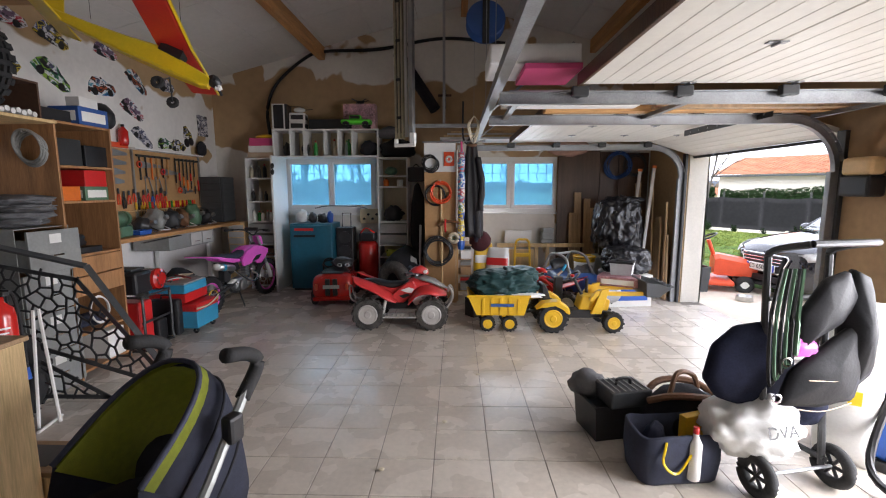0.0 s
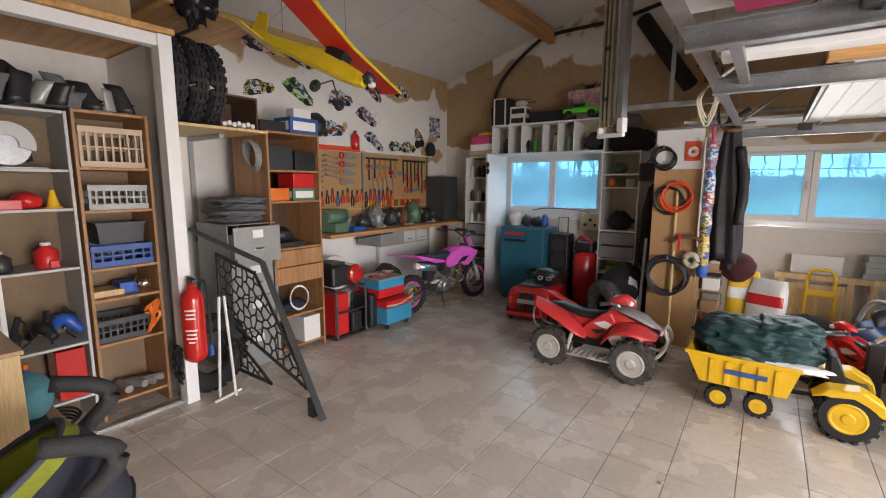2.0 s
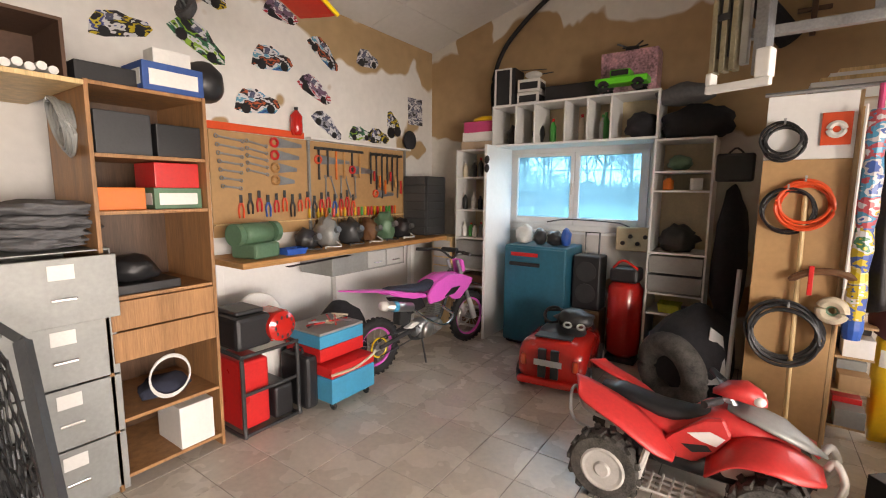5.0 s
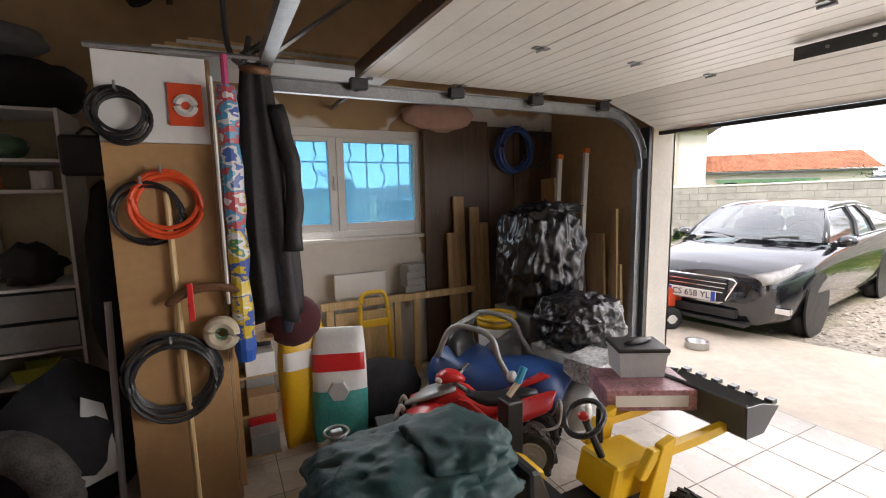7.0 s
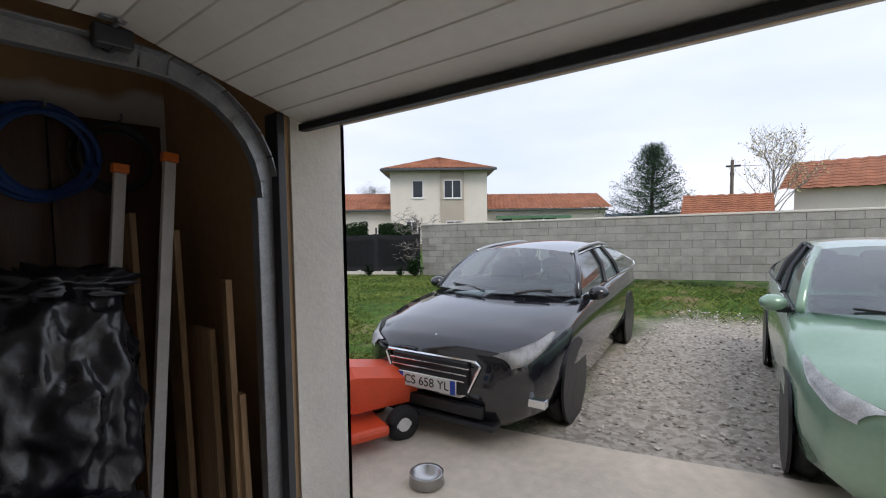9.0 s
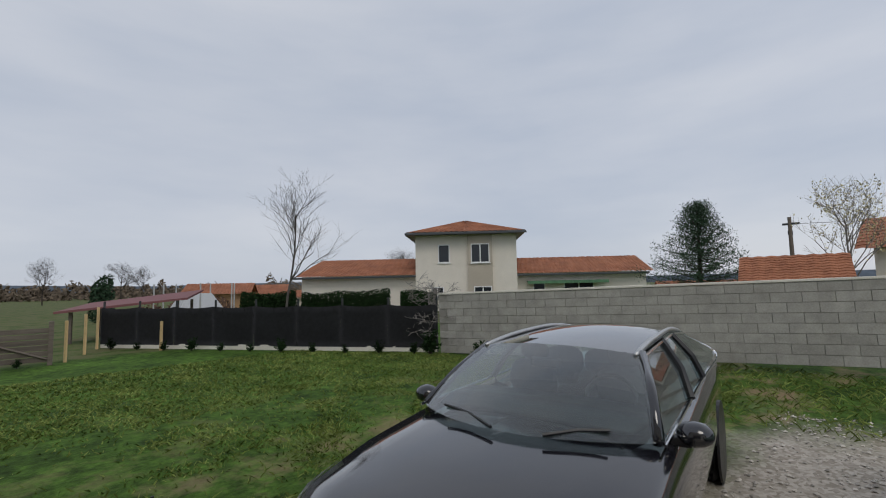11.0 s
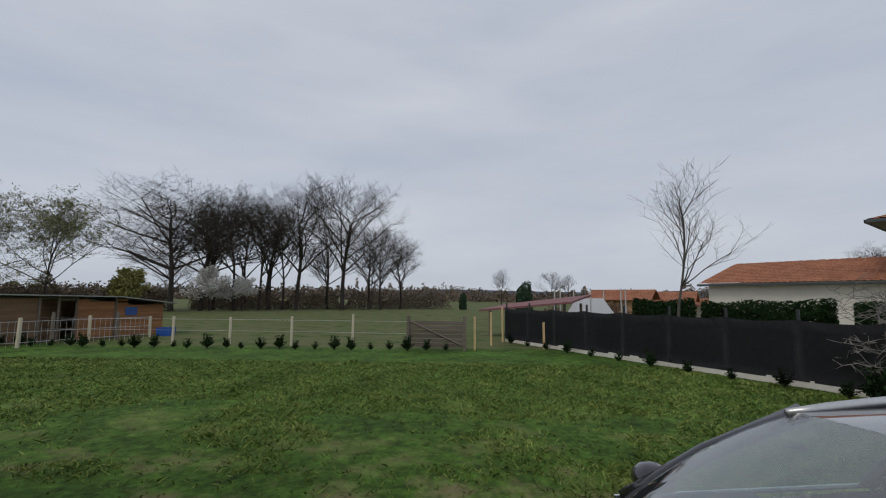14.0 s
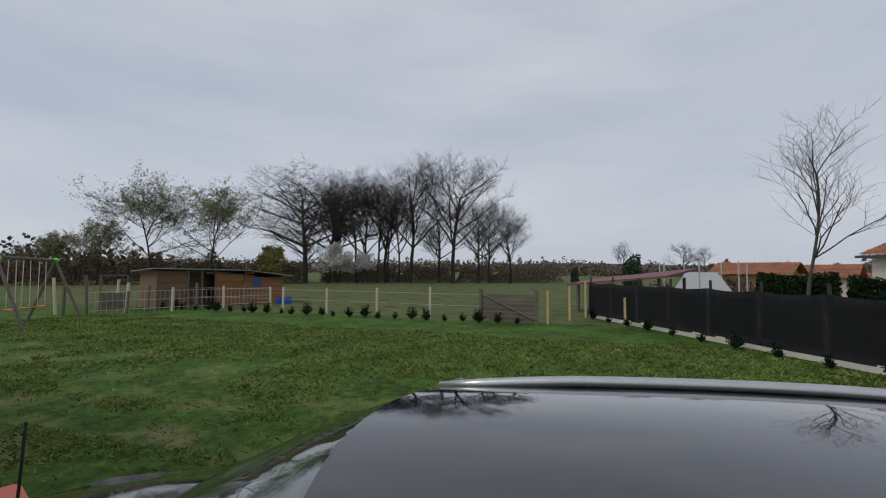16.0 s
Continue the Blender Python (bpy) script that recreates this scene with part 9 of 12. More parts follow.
kw = thing("kids_kick_wheel", -0.45, 6.75, 0, 25, "dusty dark car tyre with a pale rim", "tyre")
part("casing", ring(bmesh.new(), (0, 0, 0.30), (0.9, 0.5, 0.1), 0.21, 0.09, 32, 12), M["dirty_tyre"], kw, smooth=True)
part("sheet", extrude_poly(bmesh.new(), [(-0.05, 0), (0.13, 0.02), (0.10, 0.36), (0.02, 0.42)], 0.012, Matrix.Translation((0.22, -0.10, 0.25)) @ rot("X", 80)), M["grey_light"], kw)
lump("black_cover", -0.35, 7.05, 0.0, (0.30, 0.34, 0.42), M["cloth_black"], "black covered heap in the corner", "heap", 2, 0.2)
e = thing("ski_pole", -0.10, 6.80, 0, 0, "pale pole leaning by the hardboard", "pole"); part("shaft", tube(bmesh.new(), [(0, 0, 0), (0.02, 0.06, 1.1)], 0.016, 7), M["pale_grey_cloth"], e)

# ---- hardboard panel with coils ----
hp_ = thing("hardboard_panel", 0.205, 6.70, 0, 0, "tall hardboard partition panel with a white top", "panel")
part("sheet", B([(-0.215, 0, 0, 0.215, 0.018, 1.84)], 0.002), M["hardboard"], hp_)
part("top_sheet", B([(-0.215, -0.004, 1.842, 0.215, 0.014, 2.23)], 0.002), M["white"], hp_)
part("stud", B([(0.216, 0.0, 0, 0.235, 0.09, 2.23)], 0.003), M["plank"], hp_)
part("stud", B([(-0.2, 0.02, 0, -0.13, 0.06, 2.22)], 0.003), M["plank"], hp_)
ps = thing("partition_shelf", 0.45, 6.80, 0, 0, "partition shelves crammed with small boxes", "shelf unit")
part("side_panel", B([(-0.012, 0, 0, 0.012, 1.15, 2.15)], 0.002), M["hardboard"], ps)
for z in (0.16, 0.40, 0.62, 0.82):
    part("shelf", B([(0.013, 0.0, z - 0.016, 0.20, 0.5, z)], 0.002), M["plank"], ps)
r = random.Random(4)
for z in (0.16, 0.40, 0.62):
    for k in range(3):
        carton("small_box", 0.57 + 0.0 * k, 6.86 + 0.15 * k, z, 0.15, 0.13, 0.10 + 0.06 * r.random(), M[r.choice(["grey_metal", "white_plastic", "steel_dark", "red", "cardboard", "black"])], "small box on the partition shelves")


def coil(name, x, y, z, R, n, rr, material, label, wob=0.02, cat="cable"):
    c = thing(name, x, y, z, 0, label, cat)
    r = random.Random(int(z * 100))
    for k in range(n):
        part("loop", ring(bmesh.new(), (r.uniform(-wob, wob), -0.012 - 0.011 * k, r.uniform(-wob, wob)), (r.uniform(-0.12, 0.12), 1, r.uniform(-0.12, 0.12)), R * r.uniform(0.88, 1.04), rr, 30, 6), material, c)
    part("hook", tube(bmesh.new(), [(0, 0.0, R), (0, -0.05 - 0.011 * n, R), (0, -0.05 - 0.011 * n, R + 0.03)], 0.006, 5), M["galv"], c)
    return c


coil("cable_coil", 0.08, 6.68, 1.95, 0.10, 5, 0.008, M["black"], "black cable coil hung on the panel")
coil("hose_coil", 0.21, 6.69, 1.57, 0.14, 4, 0.011, M["orange_red"], "red air hose coiled on the panel")
coil("cable_coil", 0.13, 6.69, 1.53, 0.13, 3, 0.008, M["black"], "black cable hung beside a red hose")
coil("cable_coil", 0.19, 6.69, 0.75, 0.19, 8, 0.010, M["steel_dark"], "large dark cable coil hung on the panel", 0.025)
e = thing("warning_reel", 0.33, 6.69, 1.92, 0, "orange and white cutting disc packet on the panel", "packet")
part("card", B([(-0.07, -0.012, 0, 0.07, -0.002, 0.19)], 0.003), M["orange_red"], e)
part("disc", ring(bmesh.new(), (0, -0.016, 0.09), (0, 1, 0), 0.035, 0.018, 20, 6), M["white_plastic"], e)
br = thing("broom", 0.22, 6.64, 0, 0, "wooden broom handle leaning with a curved brush", "broom")
part("handle", tube(bmesh.new(), [(0.02, -0.03, 0.0), (0, 0.03, 1.62)], 0.014, 8), M["birch"], br)
part("brush", tube(bmesh.new(), curve_pts([(-0.04, -0.01, 1.10), (0.06, -0.03, 1.16), (0.18, -0.04, 1.17), (0.27, -0.04, 1.14)], 14), [0.012] + [0.022] * 13, 8), M["leather"], br)
part("tie", B([(0.05, -0.06, 1.02, 0.075, -0.045, 1.2)], 0.003), M["red"], br)
rt = thing("tape_roll", 0.40, 6.62, 0.86, 0, "roll of green and cream tape hung on the panel", "tape")
part("roll", ring(bmesh.new(), (0, -0.02, 0.08), (0.2, 1, 0), 0.055, 0.030, 22, 8), M["rope"], rt)
part("core", ring(bmesh.new(), (0, -0.02, 0.08), (0.2, 1, 0), 0.03, 0.012, 18, 6), M["machine_green"], rt)
um = thing("beach_umbrella", 0.50, 6.62, 0.78, 0, "rolled colourful beach umbrella in clear plastic", "umbrella")
M["parasol_top"] = printed("parasol_print_blue", [(0.05, 0.12, 0.40), W_, (0.06, 0.30, 0.50), (0.50, 0.08, 0.10), W_, (0.60, 0.45, 0.05), (0.04, 0.10, 0.35)], 13, 7)
M["parasol_low"] = printed("parasol_print_yellow", [(0.62, 0.46, 0.03), (0.70, 0.60, 0.25), (0.05, 0.10, 0.35), (0.60, 0.44, 0.03), W_, (0.05, 0.20, 0.10)], 13, 8)
for k, (z0_, z1_, c) in enumerate(((0.0, 0.12, "blue"), (0.12, 0.40, "parasol_low"), (0.40, 0.66, "parasol_low"), (0.66, 0.84, "parasol_top"), (0.84, 1.06, "parasol_top"), (1.06, 1.32, "parasol_top"))):
    part("roll", lathe(bmesh.new(), [(0.042 + 0.006 * math.sin(k * 2), z0_), (0.052, (z0_ + z1_) / 2), (0.044 + 0.006 * math.sin(k * 2 + 2), z1_)], None, 12), M[c], um)
part("pole", cyl(bmesh.new(), (0, 0, 1.32), (0, 0, 1.46), 0.015, seg=8), M["magenta"], um)
part("cord", tube(bmesh.new(), [(-0.06, -0.03, 1.35), (-0.06, -0.02, 0.3)], 0.008, 5), M["white_plastic"], um)
jc = thing("coat", 0.64, 6.72, 0.95, 0, "black waxed coat hung from a steel bar", "coat")
waxed = mat("waxed_cotton", (0.022, 0.020, 0.022), 0.6, 0, 0.4, 7, 0.6, 18, 0.4)
bm = bmesh.new()
rows_ = []
for k in range(20):
    f = k / 19
    z = 1.28 * f
    wx = 0.15 - 0.09 * f ** 2
    rows_.append([((wx + (0.020 * (1 - 0.6 * f)) * math.sin(a * 7 + 1.5 * math.sin(f * 4)) + 0.005 * math.sin(a * 13 + f * 3)) * math.cos(a), (0.10 + 0.030 * (1 - 0.5 * f) * math.sin(a * 6 + f * 3)) * math.sin(a) * (1 - 0.4 * f), z + 0.03 * math.sin(a * 3) * (1 - f)) for a in [TAU * i / 56 for i in range(56)]])
loft(bm, rows_); part("body", bm, waxed, jc, smooth=True)
bm = bmesh.new(); tube(bm, [p + Vector((0.002 * math.sin(i * 1.1), 0.002 * math.cos(i * 1.3), 0)) for i, p in enumerate(curve_pts([(0.08, -0.05, 1.08), (0.14, -0.08, 0.75), (0.12, -0.10, 0.36)], 18))], [0.042 + 0.003 * math.sin(i * 1.1) for i in range(19)], 12); part("sleeve", bm, waxed, jc, smooth=True)
part("collar", ring(bmesh.new(), (0.0, -0.01, 1.26), (0.1, -0.3, 1), 0.055, 0.022, 20, 7), M["leather"], jc, "brown cord collar", smooth=True)
bm = bmesh.new(); tube(bm, curve_pts([(0.06, -0.02, 0.3), (0.08, -0.03, 0.1), (0.07, -0.03, -0.08)], 10), [0.06] * 6 + [0.05, 0.045, 0.04, 0.03, 0.02], 10); part("lining", bm, M["navy"], jc, smooth=True)
hk = thing("hanging_hook", 0.52, 6.66, 2.22, 0, "steel hook rail with clamps above the coats", "hook")
part("bar", tube(bmesh.new(), [(-0.55, 0.02, 0.02), (0.30, -0.02, 0.03)], 0.013, 6), M["galv"], hk)
part("hook", tube(bmesh.new(), curve_pts([(0, 0, 0.55), (0.0, 0, 0.1), (0.06, 0, 0.0), (0.1, -0.02, 0.12)], 14), 0.014, 6), M["steel_dark"], hk)
part("clamp", tube(bmesh.new(), [(0.06, 0, 0.03), (0.2, -0.02, 0.12)], 0.018, 6), M["steel_dark"], hk)
part("grip", cyl(bmesh.new(), (0.17, -0.02, 0.10), (0.25, -0.03, 0.155), 0.024, seg=8), M["black"], hk)
wb2 = thing("wig_bowl", 0.78, 6.95, 0.72, 0, "dark burgundy round hat on a sack", "hat")
part("body", blob(bmesh.new(), (0, 0, 0.14), (0.16, 0.14, 0.15), 0.08, 2, 3), mat("burgundy_felt", (0.06, 0.012, 0.015), 0.9, 0, 0.2, 20, 0.2), wb2, smooth=True)
crs = thing("cross", 0.24, 7.975, 2.90, 0, "dark wooden cross on the gable wall", "cross")
part("upright", B([(-0.02, -0.015, 0, 0.02, 0.01, 0.30)], 0.003), M["darkwood"], crs)
part("arm", B([(-0.11, -0.012, 0.19, -0.0205, 0.01, 0.225), (0.0205, -0.012, 0.19, 0.11, 0.01, 0.225)], 0.003), M["darkwood"], crs)

# ---- ride-on toys ----
mc = thing("toy_car", -1.27, 6.40, 0, 7, "red ride-on toy car with black stripes", "toy car")
skin(mc, "body", [((0, 0.0, 0.25), 0.20, 0.10), ((0, 0.03, 0.26), 0.255, 0.15), ((0, 0.12, 0.27), 0.275, 0.18), ((0, 0.35, 0.26), 0.28, 0.175), ((0, 0.6, 0.255), 0.28, 0.17), ((0, 0.85, 0.24), 0.265, 0.155), ((0, 0.98, 0.22), 0.23, 0.12), ((0, 1.02, 0.20), 0.16, 0.07)], M["redpaint"], "", (1, 0, 0), 0.55, 24)
part("cockpit", blob(bmesh.new(), (0, 0.45, 0.40), (0.20, 0.28, 0.09), 0.05, 2, 3), M["black"], mc, smooth=True)
part("windscreen_frame", tube(bmesh.new(), curve_pts([(-0.22, 0.72, 0.40), (-0.17, 0.62, 0.55), (0.17, 0.62, 0.55), (0.22, 0.72, 0.40)], 16), 0.014, 6), M["black"], mc)
part("steering_wheel", ring(bmesh.new(), (-0.1, 0.52, 0.54), (0, -0.7, 0.7), 0.08, 0.012, 20, 6), M["black"], mc)
part("boot_lid", B([(-0.15, 0.10, 0.452, 0.15, 0.24, 0.466)], 0.006), M["black"], mc)
for x in (-0.05, 0.05):
    part("stripe", B([(x - 0.03, -0.035, 0.17, x + 0.03, -0.0005, 0.40)], 0.003), M["black"], mc)
part("number_plate", B([(-0.11, -0.042, 0.27, 0.11, -0.036, 0.32)], 0.003), M["grey_light"], mc)
part("bumper", B([(-0.25, -0.05, 0.10, 0.25, 0.02, 0.155)], 0.02), M["redpaint"], mc)
for s in (-1, 1):
    part("tail_light", B([(s * 0.205 - 0.022, -0.012, 0.24, s * 0.205 + 0.022, 0.03, 0.33)], 0.014), M["orange_red"], mc)
    for y in (0.18, 0.84):
        w = part("wheel", ring(bmesh.new(), (s * 0.255, y, 0.12), (1, 0, 0), 0.075, 0.045, 24, 10), M["rubber"], mc, smooth=True)
        part("hub_cap", lathe(bmesh.new(), [(0.065, 0), (0.05, 0.015)], Matrix.Translation((s * 0.285, y, 0.12)) @ rot("Y", 90 * s), 16), M["grey_light"], w)
lump("toy_heap", -1.22, 6.83, 0.49, (0.16, 0.14, 0.08), M["black"], "black toy parts heaped in a toy car", "toys", 5, 0.3)
e = thing("toy_helmet", -1.16, 6.66, 0.49, 0, "grey goggles on a toy car", "goggles")
part("lens", ring(bmesh.new(), (-0.05, -0.03, 0.06), (0.2, -0.5, 1), 0.028, 0.009, 18, 6), M["grey_metal"], e)
part("lens", ring(bmesh.new(), (0.06, -0.03, 0.06), (0.2, -0.5, 1), 0.028, 0.009, 18, 6), M["grey_metal"], e)


def toy_tyre(parent, c, R, w, rim_mat, tyre_mat, lugs=16, axis=(0, 1, 0)):
    s = 1
    k = part("wheel", lathe(bmesh.new(), [(R * 0.62, -w / 2), (R * 0.9, -w / 2), (R * 0.97, -w * 0.36), (R * 0.97, w * 0.36), (R * 0.9, w / 2), (R * 0.62, w / 2)], Matrix.Translation(c) @ rot("X", 90), 28), tyre_mat, parent, smooth=False)
    bm = bmesh.new()
    for i in range(lugs):
        a = TAU * i / lugs
        for o in (-1, 1):
            box(bm, (c[0] + math.cos(a + 0.1 * o) * R * 0.985, c[1] + o * w * 0.25, c[2] + math.sin(a + 0.1 * o) * R * 0.985), (R * 0.10, w * 0.48, R * 0.17), rot("Y", -math.degrees(a + 0.1 * o)) @ rot("X", 18 * o))
    part("tread", bm, tyre_mat, k)
    for o in (-1, 1):
        bm = bmesh.new(); lathe(bm, [(R * 0.62, 0), (R * 0.62, w * 0.51), (R * 0.56, w * 0.56), (R * 0.48, w * 0.515), (R * 0.24, w * 0.52), (R * 0.18, w * 0.60), (R * 0.02, w * 0.60)], Matrix.Translation(c) @ rot("X", -90 * o), 24)
        part("rim", bm, rim_mat, k)
    return k


def flank(parent, name, outline, y0, y1, material, bev=0.012):
    bm = bmesh.new()
    loft(bm, [[(x, y0, z) for x, z in outline], [(x, y1, z) for x, z in outline]])
    bmesh.ops.bevel(bm, geom=bm.edges[:], offset=bev, segments=1, affect="EDGES")
    return part(name, bm, material, parent)
def toy_quad(x, y, rz, k, body, label, lugs=14):
    """A ride-on quad, front along its x axis; k: its size beside the large one."""
    q = thing("toy_quad_bike", x, y, 0, rz, label, "toy quad")
    q.matrix_basis = q.matrix_basis @ Matrix.Diagonal((k, k, k, 1))
    for wx in (-0.36, 0.37):
        for wy in (-0.24, 0.24):
            toy_tyre(q, (wx, wy, 0.185), 0.185, 0.13, M["dirtyrim"], M["dirty_tyre"], lugs)
    flank(q, "chassis", [(-0.34, 0.20), (0.38, 0.20), (0.36, 0.30), (-0.30, 0.32)], -0.10, 0.10, M["black"])
    skin(q, "engine", [((-0.22, 0, 0.27), 0.08, 0.05), ((-0.12, 0, 0.27), 0.14, 0.08), ((0.08, 0, 0.27), 0.14, 0.08), ((0.18, 0, 0.27), 0.09, 0.05)], M["black"])
    skin(q, "body", [((-0.44, 0, 0.50), 0.06, 0.02), ((-0.26, 0, 0.45), 0.10, 0.04), ((-0.08, 0, 0.40), 0.11, 0.06), ((0.06, 0, 0.43), 0.10, 0.09), ((0.16, 0, 0.47), 0.10, 0.10), ((0.30, 0, 0.46), 0.10, 0.07), ((0.46, 0, 0.41), 0.06, 0.03)], body)
    skin(q, "seat", [((-0.45, 0, 0.535), 0.04, 0.010), ((-0.34, 0, 0.525), 0.08, 0.028), ((-0.14, 0, 0.475), 0.09, 0.040), ((0.0, 0, 0.475), 0.078, 0.044), ((0.09, 0, 0.51), 0.055, 0.03)], M["black"], "black ribbed seat")
    for s in (-1, 1):
        rows = []
        for i in range(6):
            f = i / 5
            rows.append(curve_pts([(-0.57 + 0.06 * f, s * (0.13 + 0.12 * f), 0.605 - 0.02 * f), (-0.48, s * (0.10 + 0.20 * f), 0.575 - 0.035 * f * f), (-0.28, s * (0.095 + 0.215 * f), 0.50 - 0.05 * f * f), (-0.13, s * (0.10 + 0.19 * f), 0.405 - 0.05 * f * f), (-0.04, s * (0.11 + 0.13 * f), 0.315)], 14))
        sheet(q, "rear_fender", rows, body, 0.012)
        rows = []
        for i in range(6):
            f = i / 5
            rows.append(curve_pts([(0.09, s * (0.11 + 0.12 * f), 0.33 - 0.05 * f), (0.20, s * (0.10 + 0.19 * f), 0.455 - 0.05 * f * f), (0.34, s * (0.09 + 0.22 * f), 0.495 - 0.06 * f * f), (0.45, s * (0.07 + 0.21 * f), 0.46 - 0.05 * f * f), (0.54, s * (0.04 + 0.17 * f), 0.40)], 14))
        sheet(q, "front_fender", rows, body, 0.012)
        lo, hi = sorted((s * 0.112, s * 0.150))
        flank(q, "side_pod", [(-0.13, 0.34), (-0.06, 0.41), (0.07, 0.53), (0.15, 0.55), (0.19, 0.47), (0.13, 0.37), (0.04, 0.29), (-0.06, 0.29)], lo, hi, body, 0.010)
        lo, hi = sorted((s * 0.1505, s * 0.1535))
        flank(q, "decal", [(0.00, 0.44), (0.10, 0.475), (0.165, 0.455), (0.13, 0.405), (0.06, 0.415)], lo, hi, M["white_plastic"], 0.001)
        flank(q, "decal", [(-0.02, 0.375), (0.09, 0.40), (0.115, 0.375), (0.03, 0.345)], lo, hi, M["black"], 0.001)
        lo, hi = sorted((s * 0.12, s * 0.145))
        flank(q, "side_panel", [(0.13, 0.315), (0.22, 0.40), (0.40, 0.415), (0.42, 0.35), (0.30, 0.27), (0.17, 0.26)], lo, hi, M["white_plastic"], 0.006)
        lo, hi = sorted((s * 0.146, s * 0.150))
        flank(q, "decal", [(0.24, 0.36), (0.36, 0.385), (0.34, 0.35), (0.26, 0.335)], lo, hi, M["grey_metal"], 0.001)
        bm = bmesh.new()
        for i in range(9):
            box(bm, (-0.19 + 0.05 * i, s * 0.21, 0.158), (0.010, 0.17, 0.014))
        for i in range(4):
            box(bm, (0.01, s * (0.135 + 0.05 * i), 0.150), (0.42, 0.010, 0.014))
        part("foot_rest", bm, M["dirtyrim"], q, "dusty grey foot grating")
        part("heel_guard", tube(bmesh.new(), [(-0.20, s * 0.28, 0.16), (-0.16, s * 0.25, 0.34)], 0.018, 7), M["dirtyrim"], q)
        sh_ = part("shock", tube(bmesh.new(), [(0.42, s * 0.15, 0.20), (0.38, s * 0.12, 0.43)], 0.034, 12), body, q, smooth=True)
        for f in (0.25, 0.45, 0.65):
            part("spring_band", ring(bmesh.new(), (0.42 - 0.04 * f, s * (0.15 - 0.03 * f), 0.20 + 0.23 * f), (-0.17, -0.13 * s, 1), 0.034, 0.005, 16, 5), M["white_plastic"], sh_)
        part("wishbone", tube(bmesh.new(), [(0.34, s * 0.08, 0.24), (0.38, s * 0.20, 0.19)], 0.012, 6), M["black"], q)
        part("bumper_bar", tube(bmesh.new(), curve_pts([(0.42, s * 0.10, 0.22), (0.53, s * 0.12, 0.22), (0.61, s * 0.11, 0.35), (0.58, s * 0.08, 0.45), (0.55, s * 0.07, 0.41)], 18), 0.016, 8), M["dirtyrim"], q, smooth=True)
        part("grip", cyl(bmesh.new(), (0.13, s * 0.14, 0.64), (0.07, s * 0.25, 0.648), 0.018, seg=10), M["black"], q)
    skin(q, "nose_cowl", [((0.16, 0, 0.565), 0.05, 0.015), ((0.26, 0, 0.56), 0.11, 0.025), ((0.40, 0, 0.515), 0.11, 0.025), ((0.49, 0, 0.465), 0.06, 0.018), ((0.56, 0, 0.43), 0.012, 0.006)], M["grey_metal"], "dull grey pointed nose cowl")
    pod = skin(q, "headlight_pod", [((0.09, 0, 0.63), 0.02, 0.012), ((0.15, 0, 0.655), 0.07, 0.035), ((0.23, 0, 0.66), 0.075, 0.05), ((0.29, 0, 0.64), 0.05, 0.04), ((0.32, 0, 0.62), 0.02, 0.015)], body)
    part("headlight", blob(bmesh.new(), (0.285, -0.045, 0.64), (0.03, 0.03, 0.024), 0.02, 1, 2), M["white_plastic"], pod, "white headlight lens", smooth=True)
    part("headlight", blob(bmesh.new(), (0.285, 0.045, 0.64), (0.03, 0.03, 0.024), 0.02, 1, 2), M["white_plastic"], pod, "white headlight lens", smooth=True)
    part("steering_stem", cyl(bmesh.new(), (0.20, 0, 0.55), (0.15, 0, 0.63), 0.02, seg=9), M["galv"], q)
    part("handlebar", tube(bmesh.new(), curve_pts([(0.08, -0.23, 0.648), (0.14, -0.08, 0.625), (0.17, 0, 0.59), (0.14, 0.08, 0.625), (0.08, 0.23, 0.648)], 16), 0.011, 7), M["galv"], q)
    part("rear_bar", tube(bmesh.new(), curve_pts([(-0.38, -0.08, 0.26), (-0.58, -0.09, 0.30), (-0.62, -0.06, 0.44), (-0.62, 0.06, 0.44), (-0.58, 0.09, 0.30), (-0.38, 0.08, 0.26)], 24), 0.010, 6), M["grey_light"], q)
    return q


toy_quad(-0.22, 5.72, 0, 1.0, mat("faded_red_plastic", (0.60, 0.04, 0.04), 0.36, 0, 0.10, 5, 0.04, dirt=0.12), "red and white ride-on toy quad bike with muddy tyres")

# tractor with loader and trailer
tr = thing("toy_tractor", 1.52, 5.63, 0, 0, "yellow ride-on toy tractor with front loader", "toy tractor")
for y in (-0.21, 0.21):
    toy_tyre(tr, (0.0, y, 0.168), 0.168, 0.12, M["yellow"], M["rubber"], 16)
    toy_tyre(tr, (0.68, y, 0.115), 0.115, 0.09, M["yellow"], M["rubber"], 14)
    flank(tr, "fender", [(-0.20, 0.27), (-0.12, 0.35), (0.06, 0.37), (0.17, 0.30), (0.19, 0.22), (0.15, 0.22), (0.10, 0.29), (0.02, 0.33), (-0.10, 0.31)], y - 0.075, y + 0.075, M["yellow"])
    flank(tr, "loader_arm", [(0.42, 0.36), (0.50, 0.47), (0.62, 0.455), (0.86, 0.455), (1.08, 0.46), (1.08, 0.415), (0.84, 0.41), (0.62, 0.415), (0.52, 0.42), (0.46, 0.34)], y * 0.75 - 0.02, y * 0.75 + 0.02, M["yellow"], 0.005)
    flank(tr, "loader_post", [(0.44, 0.20), (0.56, 0.20), (0.64, 0.50), (0.55, 0.48)], y * 0.78 - 0.022, y * 0.78 + 0.022, M["yellow"], 0.005)
flank(tr, "chassis", [(-0.10, 0.12), (0.72, 0.12), (0.74, 0.18), (0.45, 0.22), (-0.10, 0.22)], -0.07, 0.07, M["black"])
